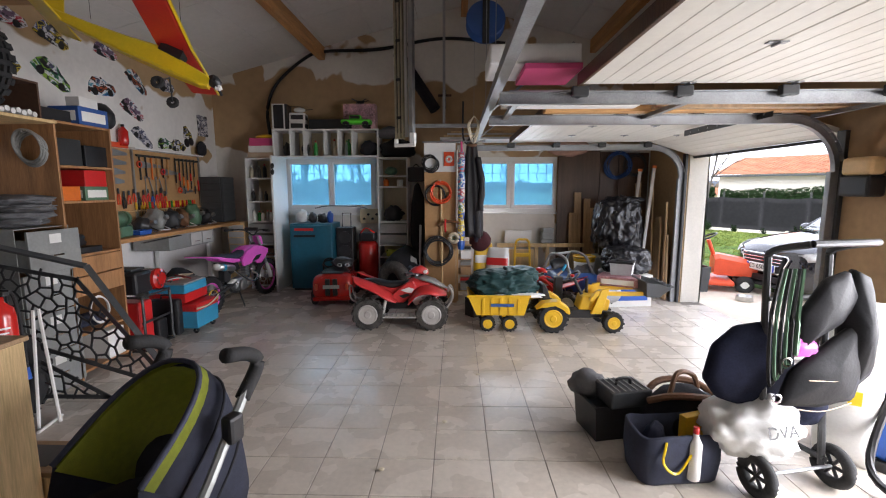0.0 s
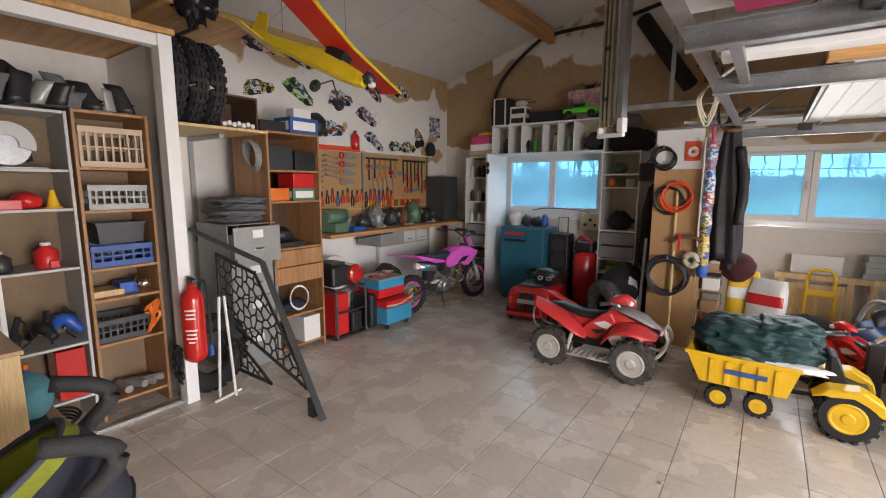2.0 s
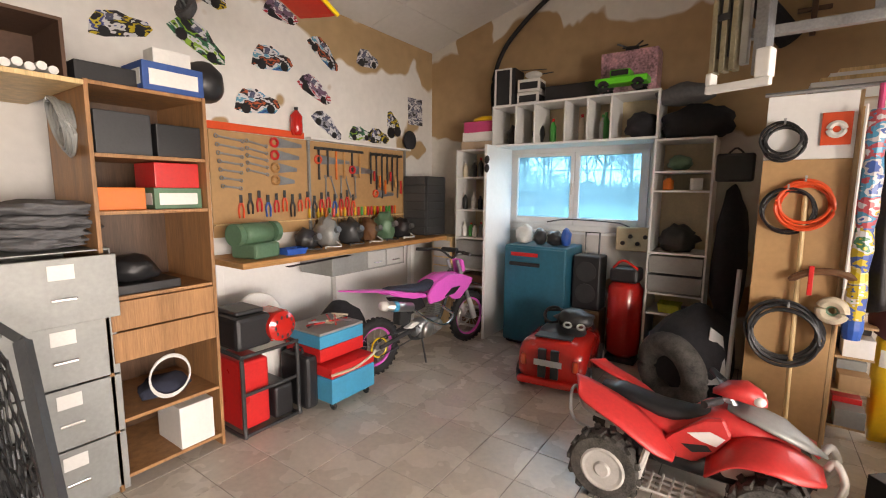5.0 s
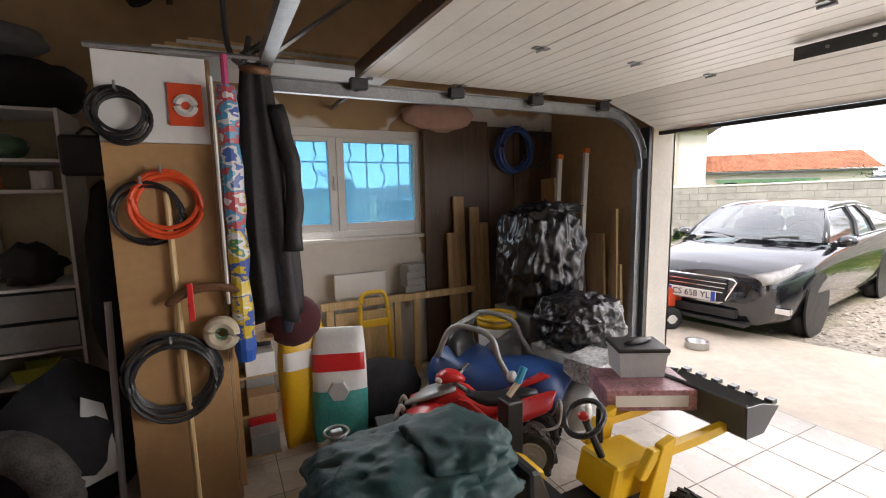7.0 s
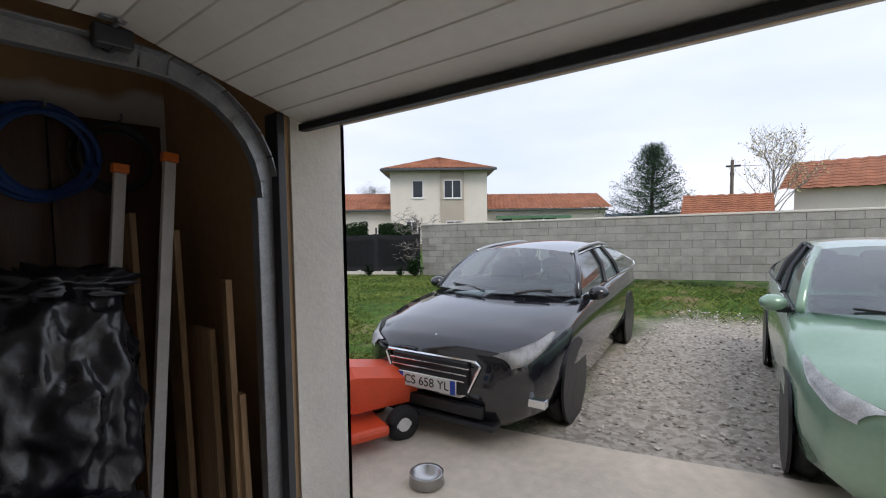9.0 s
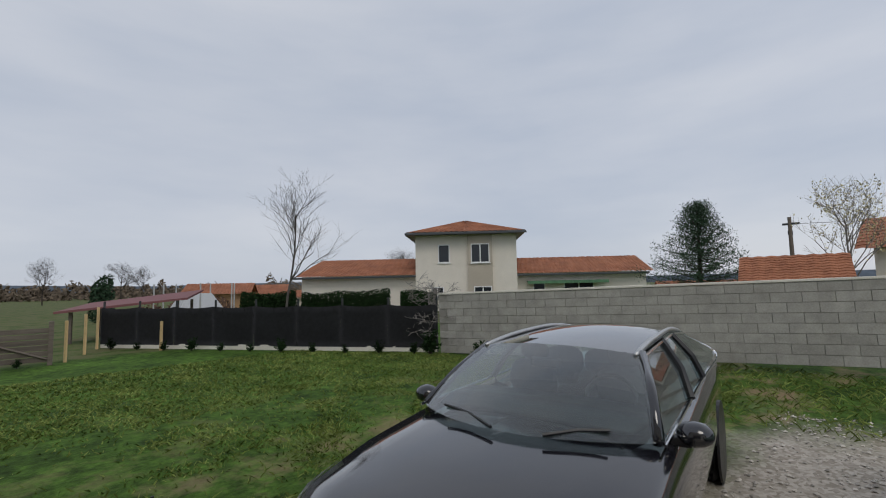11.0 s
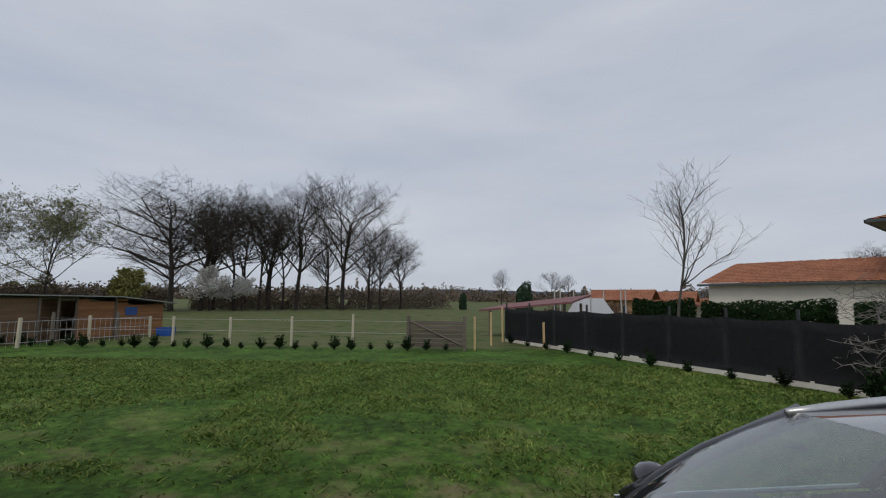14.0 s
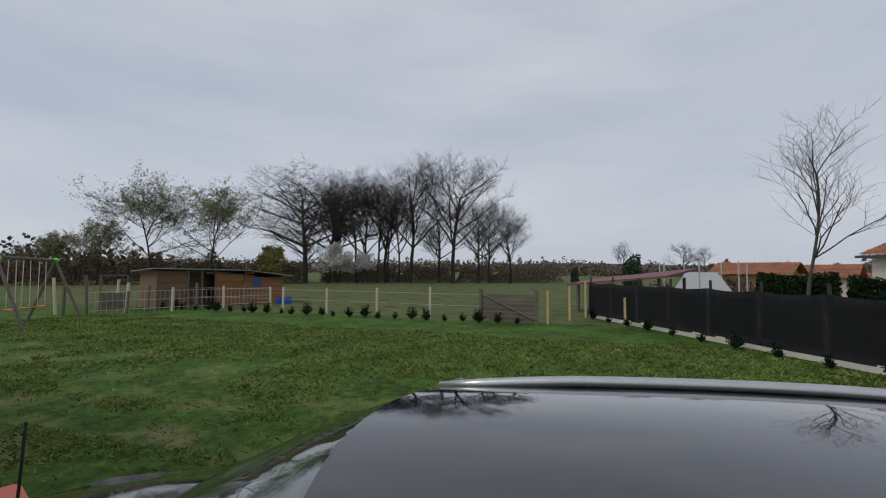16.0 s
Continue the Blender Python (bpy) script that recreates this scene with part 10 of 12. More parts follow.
flank(tr, "bonnet", [(0.32, 0.23), (0.66, 0.22), (0.68, 0.34), (0.62, 0.38), (0.36, 0.39)], -0.11, 0.11, M["yellow"])
flank(tr, "seat", [(-0.10, 0.26), (0.12, 0.26), (0.14, 0.30), (0.0, 0.31), (-0.06, 0.52), (-0.11, 0.53)], -0.12, 0.12, M["black"])
part("steering_column", tube(bmesh.new(), [(0.38, 0, 0.39), (0.28, 0, 0.585)], 0.018, 8), M["black"], tr)
part("steering_wheel", ring(bmesh.new(), (0.27, 0, 0.60), (-0.6, 0, 0.8), 0.09, 0.013, 24, 7), M["black"], tr)
part("steering_boss", blob(bmesh.new(), (0.265, 0, 0.61), (0.025, 0.025, 0.02), 0, 1, 2), M["red"], tr)
part("exhaust", cyl(bmesh.new(), (0.46, 0.09, 0.39), (0.46, 0.09, 0.56), 0.018, seg=9), M["black"], tr)
flank(tr, "bucket", [(1.02, 0.42), (1.01, 0.58), (1.03, 0.59), (1.05, 0.45), (1.14, 0.44), (1.28, 0.53), (1.29, 0.51), (1.16, 0.415)], -0.26, 0.26, M["anthracite"], 0.004)
for k in range(6):
    part("tooth", B([(1.275, -0.24 + 0.09 * k, 0.518, 1.32, -0.20 + 0.09 * k, 0.542)], 0.003), M["anthracite"], tr)
for y in (-0.268, 0.260):
    flank(tr, "bucket_side", [(1.02, 0.42), (1.01, 0.58), (1.14, 0.57), (1.28, 0.53), (1.16, 0.415)], y, y + 0.008, M["anthracite"], 0.002)
# stacked things on the loader
carton("box", 2.40, 5.84, 0.462, 0.46, 0.30, 0.11, mat("maroon_print", (0.20, 0.03, 0.05), 0.4, 0, 0.5, 7, 0, color2=(0.35, 0.18, 0.2)), "maroon printed carton on a tractor loader", -28, "box", M["paper"])
bin_("tub", 2.46, 5.92, 0.573, 0.26, 0.20, 0.14, M["pale_grey_cloth"], "clear plastic tub with a black lid on a tractor", -28, "tub", M["black"])
lump("hand_tool", 2.47, 5.92, 0.735, (0.10, 0.03, 0.015), M["black"], "black hand tool lying on a tub", "tool", 3, 0.15)
tl = thing("toy_trailer", 0.92, 5.63, 0, 0, "yellow toy tipping trailer with four small wheels", "toy trailer")
for x in (-0.13, 0.12):
    for y in (-0.19, 0.19):
        toy_tyre(tl, (x, y, 0.088), 0.088, 0.07, M["yellow"], M["rubber"], 14)
bm = bmesh.new()
out_ = [(-0.26, 0.20), (0.28, 0.20), (0.34, 0.40), (-0.36, 0.42)]
loft(bm, [[(x, -0.24, z) for x, z in out_], [(x, -0.22, z) for x, z in out_]]); loft(bm, [[(x, 0.22, z) for x, z in out_], [(x, 0.24, z) for x, z in out_]])
box(bm, (0.01, 0, 0.20), (0.54, 0.46, 0.014)); loft(bm, [[(0.28, y, 0.20), (0.34, y, 0.40), (0.325, y, 0.40), (0.265, y, 0.20)] for y in (-0.22, 0.22)]); loft(bm, [[(-0.26, y, 0.20), (-0.36, y, 0.42), (-0.345, y, 0.42), (-0.245, y, 0.20)] for y in (-0.22, 0.22)])
part("tub", bm, M["yellow"], tl)
for k in range(5):
    part("rib", B([(-0.20 + 0.1 * k, -0.255, 0.21, -0.17 + 0.1 * k, -0.2405, 0.39)], 0.003), M["yellow"], tl)
part("rim", B([(-0.37, -0.262, 0.405, 0.35, -0.2405, 0.43)], 0.004), M["yellow"], tl)
part("print", B([(-0.10, -0.264, 0.30, 0.16, -0.2565, 0.335)], 0.001), M["royal"], tl)
part("drawbar", tube(bmesh.new(), [(0.28, 0, 0.17), (0.5, 0, 0.2)], 0.018, 7), M["black"], tl)
tp = thing("green_tarpaulin", 1.0, 5.72, 0.40, 0, "crumpled dark green tarpaulin heaped on a trailer", "tarpaulin")
bm = bmesh.new(); crumple(bm, (0, 0, 0.10), (0.40, 0.30, 0.17), 0.17, 2.6, 6, 7, 0.15, 0.7, 1.0); part("sheet", bm, M["tarp"], tp, smooth=True)
bm = bmesh.new(); crumple(bm, (0.18, -0.02, 0.21), (0.20, 0.22, 0.09), 0.25, 1.6, 5, 9, 0.1, 0.7, 1.0); part("fold", bm, M["tarp"], tp, smooth=True)
bm = bmesh.new(); crumple(bm, (-0.18, 0.02, 0.18), (0.18, 0.20, 0.07), 0.25, 1.6, 5, 5, 0.1, 0.7, 1.0); part("fold", bm, M["tarp"], tp, smooth=True)
ws = thing("white_sheet", 1.12, 5.50, 0.395, 0, "white plastic sheet below a tarpaulin", "sheet")
part("sheet", blob(bmesh.new(), (0, 0, 0.01), (0.30, 0.10, 0.035), 0.3, 3, 3, 3, 0.2, True), M["bag_white"], ws, smooth=True)

# small red and blue toy quads behind
toy_quad(1.72, 6.42, 150, 0.78, M["red"], "small red ride-on toy quad among clutter", 10)
jp = thing("toy_jeep", 2.14, 6.70, 0, -56, "blue ride-on toy jeep with grey bumper and roof frame", "toy car")
for wx in (-0.30, 0.30):
    for wy in (-0.27, 0.27):
        toy_tyre(jp, (wx, wy, 0.13), 0.13, 0.09, M["grey_metal"], M["rubber"], 12)
skin(jp, "body", [((-0.52, 0, 0.30), 0.22, 0.14), ((-0.42, 0, 0.31), 0.28, 0.19), ((-0.12, 0, 0.27), 0.285, 0.14), ((0.12, 0, 0.29), 0.285, 0.16), ((0.34, 0, 0.29), 0.265, 0.13), ((0.42, 0, 0.28), 0.22, 0.10)], mat("blue_toy_plastic", (0.02, 0.07, 0.24), 0.4, 0, 0.15, 5, 0.04, dirt=0.15))
bu_ = skin(jp, "bumper", [((0.40, 0, 0.23), 0.26, 0.11), ((0.50, 0, 0.23), 0.25, 0.125), ((0.56, 0, 0.22), 0.21, 0.10), ((0.58, 0, 0.21), 0.14, 0.06)], M["grey_metal"])
for s in (-1, 1):
    part("headlight", lathe(bmesh.new(), [(0.045, 0), (0.045, 0.03), (0.03, 0.04)], Matrix.Translation((0.545, s * 0.14, 0.26)) @ rot("Y", 80), 16), M["white_plastic"], bu_, smooth=True)
    part("roof_frame", tube(bmesh.new(), curve_pts([(0.10, s * 0.23, 0.40), (0.02, s * 0.22, 0.52), (-0.06, s * 0.20, 0.66), (-0.32, s * 0.20, 0.68), (-0.44, s * 0.22, 0.46)], 20), 0.020, 8), M["grey_metal"], jp, smooth=True)
    part("mirror", blob(bmesh.new(), (0.14, s * 0.31, 0.46), (0.03, 0.05, 0.035), 0.03, 1, 2), M["grey_light"], jp, smooth=True)
part("crossbar", cyl(bmesh.new(), (-0.32, -0.2, 0.68), (-0.32, 0.2, 0.68), 0.018, seg=8), M["grey_metal"], jp)
skin(jp, "seat", [((-0.30, 0, 0.42), 0.16, 0.03), ((-0.36, 0, 0.52), 0.15, 0.08), ((-0.40, 0, 0.54), 0.14, 0.06)], M["black"])
cl_ = thing("loose_handlebar", 1.78, 6.10, 0.42, 0, "turquoise toy screwdriver lying on clutter", "toy tool")
part("shaft", cyl(bmesh.new(), (-0.06, 0, 0.10), (0.0, 0.0, 0.16), 0.016, seg=8), M["beige"], cl_)
part("grip", cyl(bmesh.new(), (0.0, 0.0, 0.16), (0.04, 0.0, 0.24), 0.020, seg=8), M["skyblue"], cl_)
part("rest", B([(-0.1, -0.05, -0.42, 0.0, 0.05, 0.085)], 0.01), M["black"], cl_)

# sacks, bags and timber in the corner
def sack(name, x, y, z, w, d, h, c1, c2, label, rz=0, tilt=0, low=None):
    s = thing(name, x, y, z, rz, label, "sack", rx=tilt)
    rows_ = []
    for k in range(9):
        u = k / 8
        ww = w / 2 * (1 - 0.12 * abs(2 * u - 1) ** 3); dd = d / 2 * (1 - 0.75 * abs(2 * u - 1) ** 4)
        rows_.append([(ww * (abs(math.cos(a)) ** 0.6) * (1 if math.cos(a) > 0 else -1), dd * (abs(math.sin(a)) ** 0.7) * (1 if math.sin(a) > 0 else -1) + 0.008 * math.sin(a * 3 + k), h * u) for a in [TAU * i / 18 for i in range(18)]])
    bm = bmesh.new(); loft(bm, rows_); part("body", bm, c1, s, smooth=True)
    def band(name, u0, u1, a0, a1, material):
        rr = []
        for k in range(7):
            u = u0 + (u1 - u0) * k / 6
            ww = w / 2 * (1 - 0.12 * abs(2 * u - 1) ** 3) + 0.004; dd = d / 2 * (1 - 0.75 * abs(2 * u - 1) ** 4) + 0.005
            rr.append([(ww * (abs(math.cos(a)) ** 0.6) * (1 if math.cos(a) > 0 else -1), -dd * (abs(math.sin(a)) ** 0.7) + 0.008 * math.sin(a * 3 + u * 8), h * u) for a in [math.pi + math.pi * (a0 + (a1 - a0) * i / 10) for i in range(11)]])
        part(name, loft(bmesh.new(), rr, False, False), material, s, smooth=True)
    band("print", 0.66, 0.80, 0.15, 0.85, c2)
    if low:
        band("lower_print", 0.08, 0.50, 0.04, 0.96, low)
        part("mark", lathe(bmesh.new(), [(0.07, 0), (0.06, 0.012)], Matrix.Translation((0, -d / 2 - 0.003, h * 0.50)) @ rot("X", 90), 6), M["grey_light"], s)
    return s


sack("feed_sack", 1.02, 6.92, 0.0, 0.34, 0.18, 0.76, M["bag_white"], M["red"], "white and green feed sack standing in the corner", -20, -8, mat("teal_sack_print", (0.04, 0.30, 0.27), 0.4, 0, 0.2, 6, 0.2))
sack("feed_sack", 0.84, 7.10, 0.0, 0.30, 0.18, 0.80, M["yellow"], M["paper"], "yellow-orange feed sack standing in the corner", 10)
gs = thing("gas_bottle", 0.88, 6.42, 0, 0, "grey camping gas bottle with a valve", "gas bottle")
part("cylinder", lathe(bmesh.new(), [(0.07, 0), (0.095, 0.02), (0.10, 0.06), (0.10, 0.26), (0.07, 0.33), (0.03, 0.35)], None, 22), M["grey_metal"], gs, smooth=True)
part("valve", B([(-0.03, -0.02, 0.351, 0.03, 0.02, 0.40)], 0.006), M["galv"], gs)
part("collar", ring(bmesh.new(), (0, 0, 0.39), (0, 0, 1), 0.06, 0.008, 20, 5), M["grey_metal"], gs)
for k, (x, y, c) in enumerate(((0.74, 6.28, "red"), (0.82, 6.12, "steel_dark"), (0.68, 6.08, "black"), (1.12, 6.50, "orange"), (1.28, 6.74, "black"))):
    carton("tool_case", x, y, 0.0, 0.22, 0.16, 0.12 + 0.06 * (k % 3), M[c], "small tool case on the floor clutter", 20 * k, "case")
yt = thing("yellow_hand_truck", 1.50, 7.62, 0, 0, "yellow tubular hand truck behind toys", "hand truck")
part("frame", tube(bmesh.new(), curve_pts([(-0.12, 0.0, 0.02), (-0.12, 0.03, 0.5), (-0.10, 0.05, 0.76), (0.0, 0.05, 0.80), (0.10, 0.05, 0.76), (0.12, 0.03, 0.5), (0.12, 0, 0.02)], 40), 0.018, 8), M["yellow"], yt)
part("plate", B([(-0.115, 0.02, 0.52, 0.115, 0.04, 0.58)], 0.004), M["yellow"], yt)
part("toe", B([(-0.15, -0.18, 0.0, 0.15, 0.02, 0.018)], 0.004), M["yellow"], yt)
wf = thing("bed_frame", 1.62, 7.80, 0, 0, "pale wooden bed frame section leaning at the wall", "wooden frame")
for b_ in ((-0.52, -0.02, 0.66, 0.9, 0.02, 0.72), (-0.48, -0.018, 0.0, -0.42, 0.018, 0.659), (0.10, -0.018, 0.0, 0.16, 0.018, 0.659), (0.28, -0.018, 0.0, 0.34, 0.018, 0.659), (-0.41, -0.01, 0.02, 0.09, 0.006, 0.62)):
    part("board", B([b_], 0.003), M["birch"], wf)
wbd = thing("melamine_offcut", 1.46, 7.90, 0.0, 0, "small white panel standing on the frame", "panel")
part("sheet", B([(-0.22, -0.02, 0.725, 0.22, 0.02, 0.925), (-0.2, 0.0, 0, -0.17, 0.02, 0.724), (0.17, 0.0, 0, 0.2, 0.02, 0.724)], 0.002), M["white"], wbd)
for k in range(4):
    carton("paving_brick", 1.92 + 0.01 * (k % 2), 7.86, 0.724 + 0.062 * k, 0.18, 0.14, 0.06, M["grey_metal"], "grey concrete slab offcut in a stack", 4 * k, "slab")
db_ = thing("dark_board", 2.83, 7.97, 0, 0, "large dark walnut boards leaning at the wall", "board")
for x0_, x1_, zt in ((-0.73, -0.06, 2.24), (-0.055, 0.24, 2.20), (0.245, 0.72, 2.18)):
    part("board", B([(x0_, -0.035, 0, x1_, -0.005, zt)], 0.003), M["darkwood"], db_)
sh = thing("pink_tarp", 2.25, 7.93, 2.16, 0, "pale pink cloth bundle on top of boards", "cloth")
part("cloth", blob(bmesh.new(), (0, -0.03, 0.10), (0.34, 0.08, 0.14), 0.15, 2, 3, 2, 0.0), mat("pale_pink_cloth", (0.50, 0.30, 0.24), 0.9, 0, 0.1, 10, 0.3), sh, smooth=True)
r = random.Random(6)
for k, (x, y, w, z, a) in enumerate(((2.42, 7.82, 0.11, 1.55, 3), (2.56, 7.80, 0.10, 1.45, 2), (2.66, 7.78, 0.09, 1.30, 3), (2.34, 7.80, 0.12, 1.22, 3), (3.38, 7.30, 0.16, 1.62, 3), (3.42, 7.12, 0.20, 1.20, 3), (3.44, 6.94, 0.05, 1.42, 2), (3.48, 7.02, 0.04, 1.05, 2), (3.46, 6.90, 0.05, 0.95, 3), (3.30, 7.60, 0.2, 1.7, 3))):
    p_ = thing("plank", x, y, 0, 0 if k < 4 else 88, "rough brown timber plank leaning in the corner", "plank", "planks leaning in the corner", rx=-a if k < 4 else 0, ry=a if k >= 4 else 0)
    part("board", B([(-w / 2, -0.013, 0.008, w / 2, 0.013, z)], 0.002), M["plank"], p_)
for k, (x, y, z) in enumerate(((3.02, 7.30, 1.88), (3.14, 7.10, 1.92))):
    p_ = thing("white_pole", x, y, 0, 0, "white painted pole with an orange end in the corner", "pole", "white poles in the corner", rx=-4, ry=6)
    part("shaft", B([(-0.022, -0.015, 0.005, 0.022, 0.015, z)], 0.003), M["dirtyrim"], p_)
    part("end", B([(-0.03, -0.02, z + 0.001, 0.03, 0.02, z + 0.04)], 0.004), M["orange"], p_)
coil("hose_coil", 3.05, 7.90, 1.98, 0.20, 5, 0.014, M["royal"], "blue garden hose coil hung on the wall", 0.03, "hose")
coil("hose_coil", 3.34, 7.90, 2.0, 0.17, 3, 0.010, M["steel_dark"], "dark cable coil hung on the wall", 0.03)


def bin_bag(x, y, z, s, seed, label, tie=True):
    b = thing("bin_bag", x, y, z, 0, label, "bin bag")
    bm = bmesh.new(); crumple(bm, (0, 0, s[2] * 0.90), s, 0.14, 3.2, 6, seed, 0.08, 0.68, 0.9)
    part("body", bm, M["bag"], b, smooth=True)
    if tie:
        part("knot", blob(bmesh.new(), (s[0] * 0.3, 0, s[2] * 1.80), (s[0] * 0.65, s[1] * 0.5, s[2] * 0.14), 0.5, 3, 4, seed + 3, 0, True), M["bag"], b, smooth=True)
    return b


bin_bag(2.83, 7.22, 0.60, (0.34, 0.32, 0.46), 3, "large full black bin bag on a pile")
bin_bag(2.80, 6.72, 0.44, (0.32, 0.26, 0.20), 8, "smaller slumped black bin bag on boxes", False)
carton("storage_box", 2.83, 7.25, 0.0, 0.55, 0.50, 0.60, M["grey_metal"], "grey box below a bin bag")
carton("storage_box", 2.80, 6.72, 0.0, 0.60, 0.40, 0.44, M["white_plastic"], "white plastic box below a bin bag", 6, "box", M["blue"])
carton("carton", 2.58, 6.34, 0.361, 0.34, 0.26, 0.14, mat("blue_white_print", (0.10, 0.20, 0.45), 0.4, 0, 0.7, 6, 0, color2=(0.7, 0.7, 0.7)), "blue and white printed carton among toys", 15, "box", M["paper"])
pl_ = thing("bucket", 2.36, 7.18, 0, 0, "white round bucket with a wide yellow rim", "bucket")
part("body", lathe(bmesh.new(), [(0.12, 0), (0.155, 0.60), (0.145, 0.60), (0.115, 0.03)], None, 28), M["white_plastic"], pl_, smooth=True)
part("rim", ring(bmesh.new(), (0, 0, 0.60), (0, 0, 1), 0.155, 0.016, 30, 8), M["yellow"], pl_, smooth=True)
part("band", lathe(bmesh.new(), [(0.1535, 0.53), (0.158, 0.58)], None, 28), M["yellow"], pl_, smooth=True)
lump("grey_bag", 2.30, 6.95, 0.0, (0.2, 0.2, 0.28), M["grey_cloth"], "grey cloth bag among toys", "bag", 4)
lump("dark_heap", 1.35, 7.25, 0.0, (0.34, 0.3, 0.22), M["cloth_black"], "dark heap of covers behind toys", "heap", 9, 0.25)
# ---- front of the garage: pushchair, trolley, bags ----
pc_ = thing("pushchair", -0.574, 1.569, 0, -15.7, "slate and lime pushchair with a raised hood", "pushchair")
rows_ = []
for k in range(10):
    # hood ribs, from the back edge over to the front rim
    u = k / 9
    sy, sz = 0.36 + (0.02 - 0.36) * u, 0.50 + (0.83 - 0.50) * u
    ty = 0.47 * (1 - u) ** 2 + 2 * 0.50 * u * (1 - u) + 0.33 * u * u
    tz = 0.62 * (1 - u) ** 2 + 2 * 0.95 * u * (1 - u) + 1.05 * u * u
    rib = []
    for i in range(17):
        b = math.pi * i / 16
        q = math.sin(b) ** 0.7
        rib.append((0.168 * math.copysign(abs(math.cos(b)) ** 0.8, math.cos(b)), sy + (ty - sy) * q, sz + (tz - sz) * q))
    rows_.append(rib)
bm = bmesh.new(); loft(bm, rows_[:9], False, False); bmesh.ops.solidify(bm, geom=bm.faces[:], thickness=0.005)
part("hood", bm, M["slate"], pc_, "slate blue hood", smooth=True)
bm = bmesh.new(); loft(bm, rows_[8:], False, False); bmesh.ops.solidify(bm, geom=bm.faces[:], thickness=0.006)
part("hood_band", bm, M["lime"], pc_, "lime band along the hood's edge", smooth=True)
bm = bmesh.new(); loft(bm, [[(x * 0.95, y, 0.5 + (z - 0.5) * 0.96) for x, y, z in rr] for rr in rows_[3:]], False, False); part("lining", bm, M["lime"], pc_, "lime hood lining", smooth=True)
bm = bmesh.new(); tube(bm, rows_[-1], 0.009, 8); part("rim", bm, M["slate"], pc_, smooth=True)
for k in (3, 6):
    bm = bmesh.new(); tube(bm, [Vector(p) * 1.004 for p in rows_[k]], 0.005, 6); part("seam", bm, M["cloth_black"], pc_)
for s in (-1, 1):
    bm = bmesh.new(); loft(bm, [[(s * 0.165, rr[0][1] * (1 - v) + (rr[0][1] * 0.5 - 0.12) * v, rr[0][2] * (1 - v) + 0.36 * v) for v in (0, 0.33, 0.66, 1)] for rr in rows_], False, False); bmesh.ops.solidify(bm, geom=bm.faces[:], thickness=0.006)
    part("side_panel", bm, M["slate"], pc_, "slate side cloth", smooth=True)
bm = bmesh.new(); blob(bm, (0, -0.02, 0.55), (0.155, 0.34, 0.22), 0.05, 2, 3, 1); part("seat", bm, M["cloth_black"], pc_, smooth=True)
bm = bmesh.new(); blob(bm, (0, 0.26, 0.66), (0.14, 0.08, 0.16), 0.05, 2, 3, 2); part("backrest", bm, M["cloth_black"], pc_, smooth=True)
for s in (-1, 1):
    h_ = part("push_bar", tube(bmesh.new(), [(s * 0.235, -0.30, 0.22), (s * 0.235, 0.18, 0.76), (s * 0.205, 0.40, 0.98)], 0.016, 8), M["grey_metal"], pc_)
    part("grip", tube(bmesh.new(), curve_pts([(s * 0.205, 0.36, 0.93), (s * 0.205, 0.44, 1.02), (s * 0.205, 0.40, 1.07), (s * 0.205, 0.30, 1.10)], 14), 0.024, 10), M["rubber"], h_, smooth=True)
    part("joint", B([(s * 0.235 - 0.022, 0.25, 0.83, s * 0.235 + 0.022, 0.31, 0.92)], 0.012), M["black"], h_)
    part("leg", tube(bmesh.new(), [(s * 0.24, 0.30, 0.12), (s * 0.24, -0.1, 0.45)], 0.014, 7), M["alu"], pc_)
    for y in (-0.34, 0.32):
        w = part("wheel", ring(bmesh.new(), (s * 0.25, y, 0.11), (1, 0, 0), 0.085, 0.025, 22, 8), M["rubber"], pc_)
        part("rim", lathe(bmesh.new(), [(0.07, -0.012), (0.07, 0.012)], Matrix.Translation((s * 0.25, y, 0.11)) @ rot("Y", 90), 16), M["grey_metal"], w)

tk = thing("saddle_trolley", 2.24, 2.76, 0, 12, "black two-wheeled trolley hung with riding tack", "trolley")
for s in (-1, 1):
    w = part("wheel", ring(bmesh.new(), (s * 0.24, -0.02, 0.12), (1, 0, 0), 0.09, 0.03, 26, 9), M["rubber"], tk, smooth=True)
    for k in range(6):
        a = TAU * k / 6
        part("spoke", cyl(bmesh.new(), (s * 0.24, -0.02, 0.12), (s * 0.24, -0.02 + 0.085 * math.cos(a), 0.12 + 0.085 * math.sin(a)), 0.010, seg=5), M["black"], w)
    part("upright", tube(bmesh.new(), curve_pts([(s * 0.19, 0.0, 0.12), (s * 0.19, 0.05, 0.7), (s * 0.19, 0.08, 1.2), (s * 0.19, 0.06, 1.30), (s * 0.19, -0.14, 1.36)], 22), 0.018, 8), M["steel_dark"], tk)
    part("base_bar", tube(bmesh.new(), [(s * 0.19, -0.02, 0.16), (s * 0.19, 0.38, 0.14)], 0.016, 8), M["steel_dark"], tk)
part("axle", cyl(bmesh.new(), (-0.24, -0.02, 0.12), (0.24, -0.02, 0.12), 0.009, seg=8), M["galv"], tk)
part("hand_bar", cyl(bmesh.new(), (-0.19, -0.14, 1.36), (0.19, -0.14, 1.36), 0.018, seg=9), M["steel_dark"], tk)
part("crossbar", cyl(bmesh.new(), (-0.19, 0.06, 1.05), (0.19, 0.06, 1.05), 0.014, seg=8), M["steel_dark"], tk)


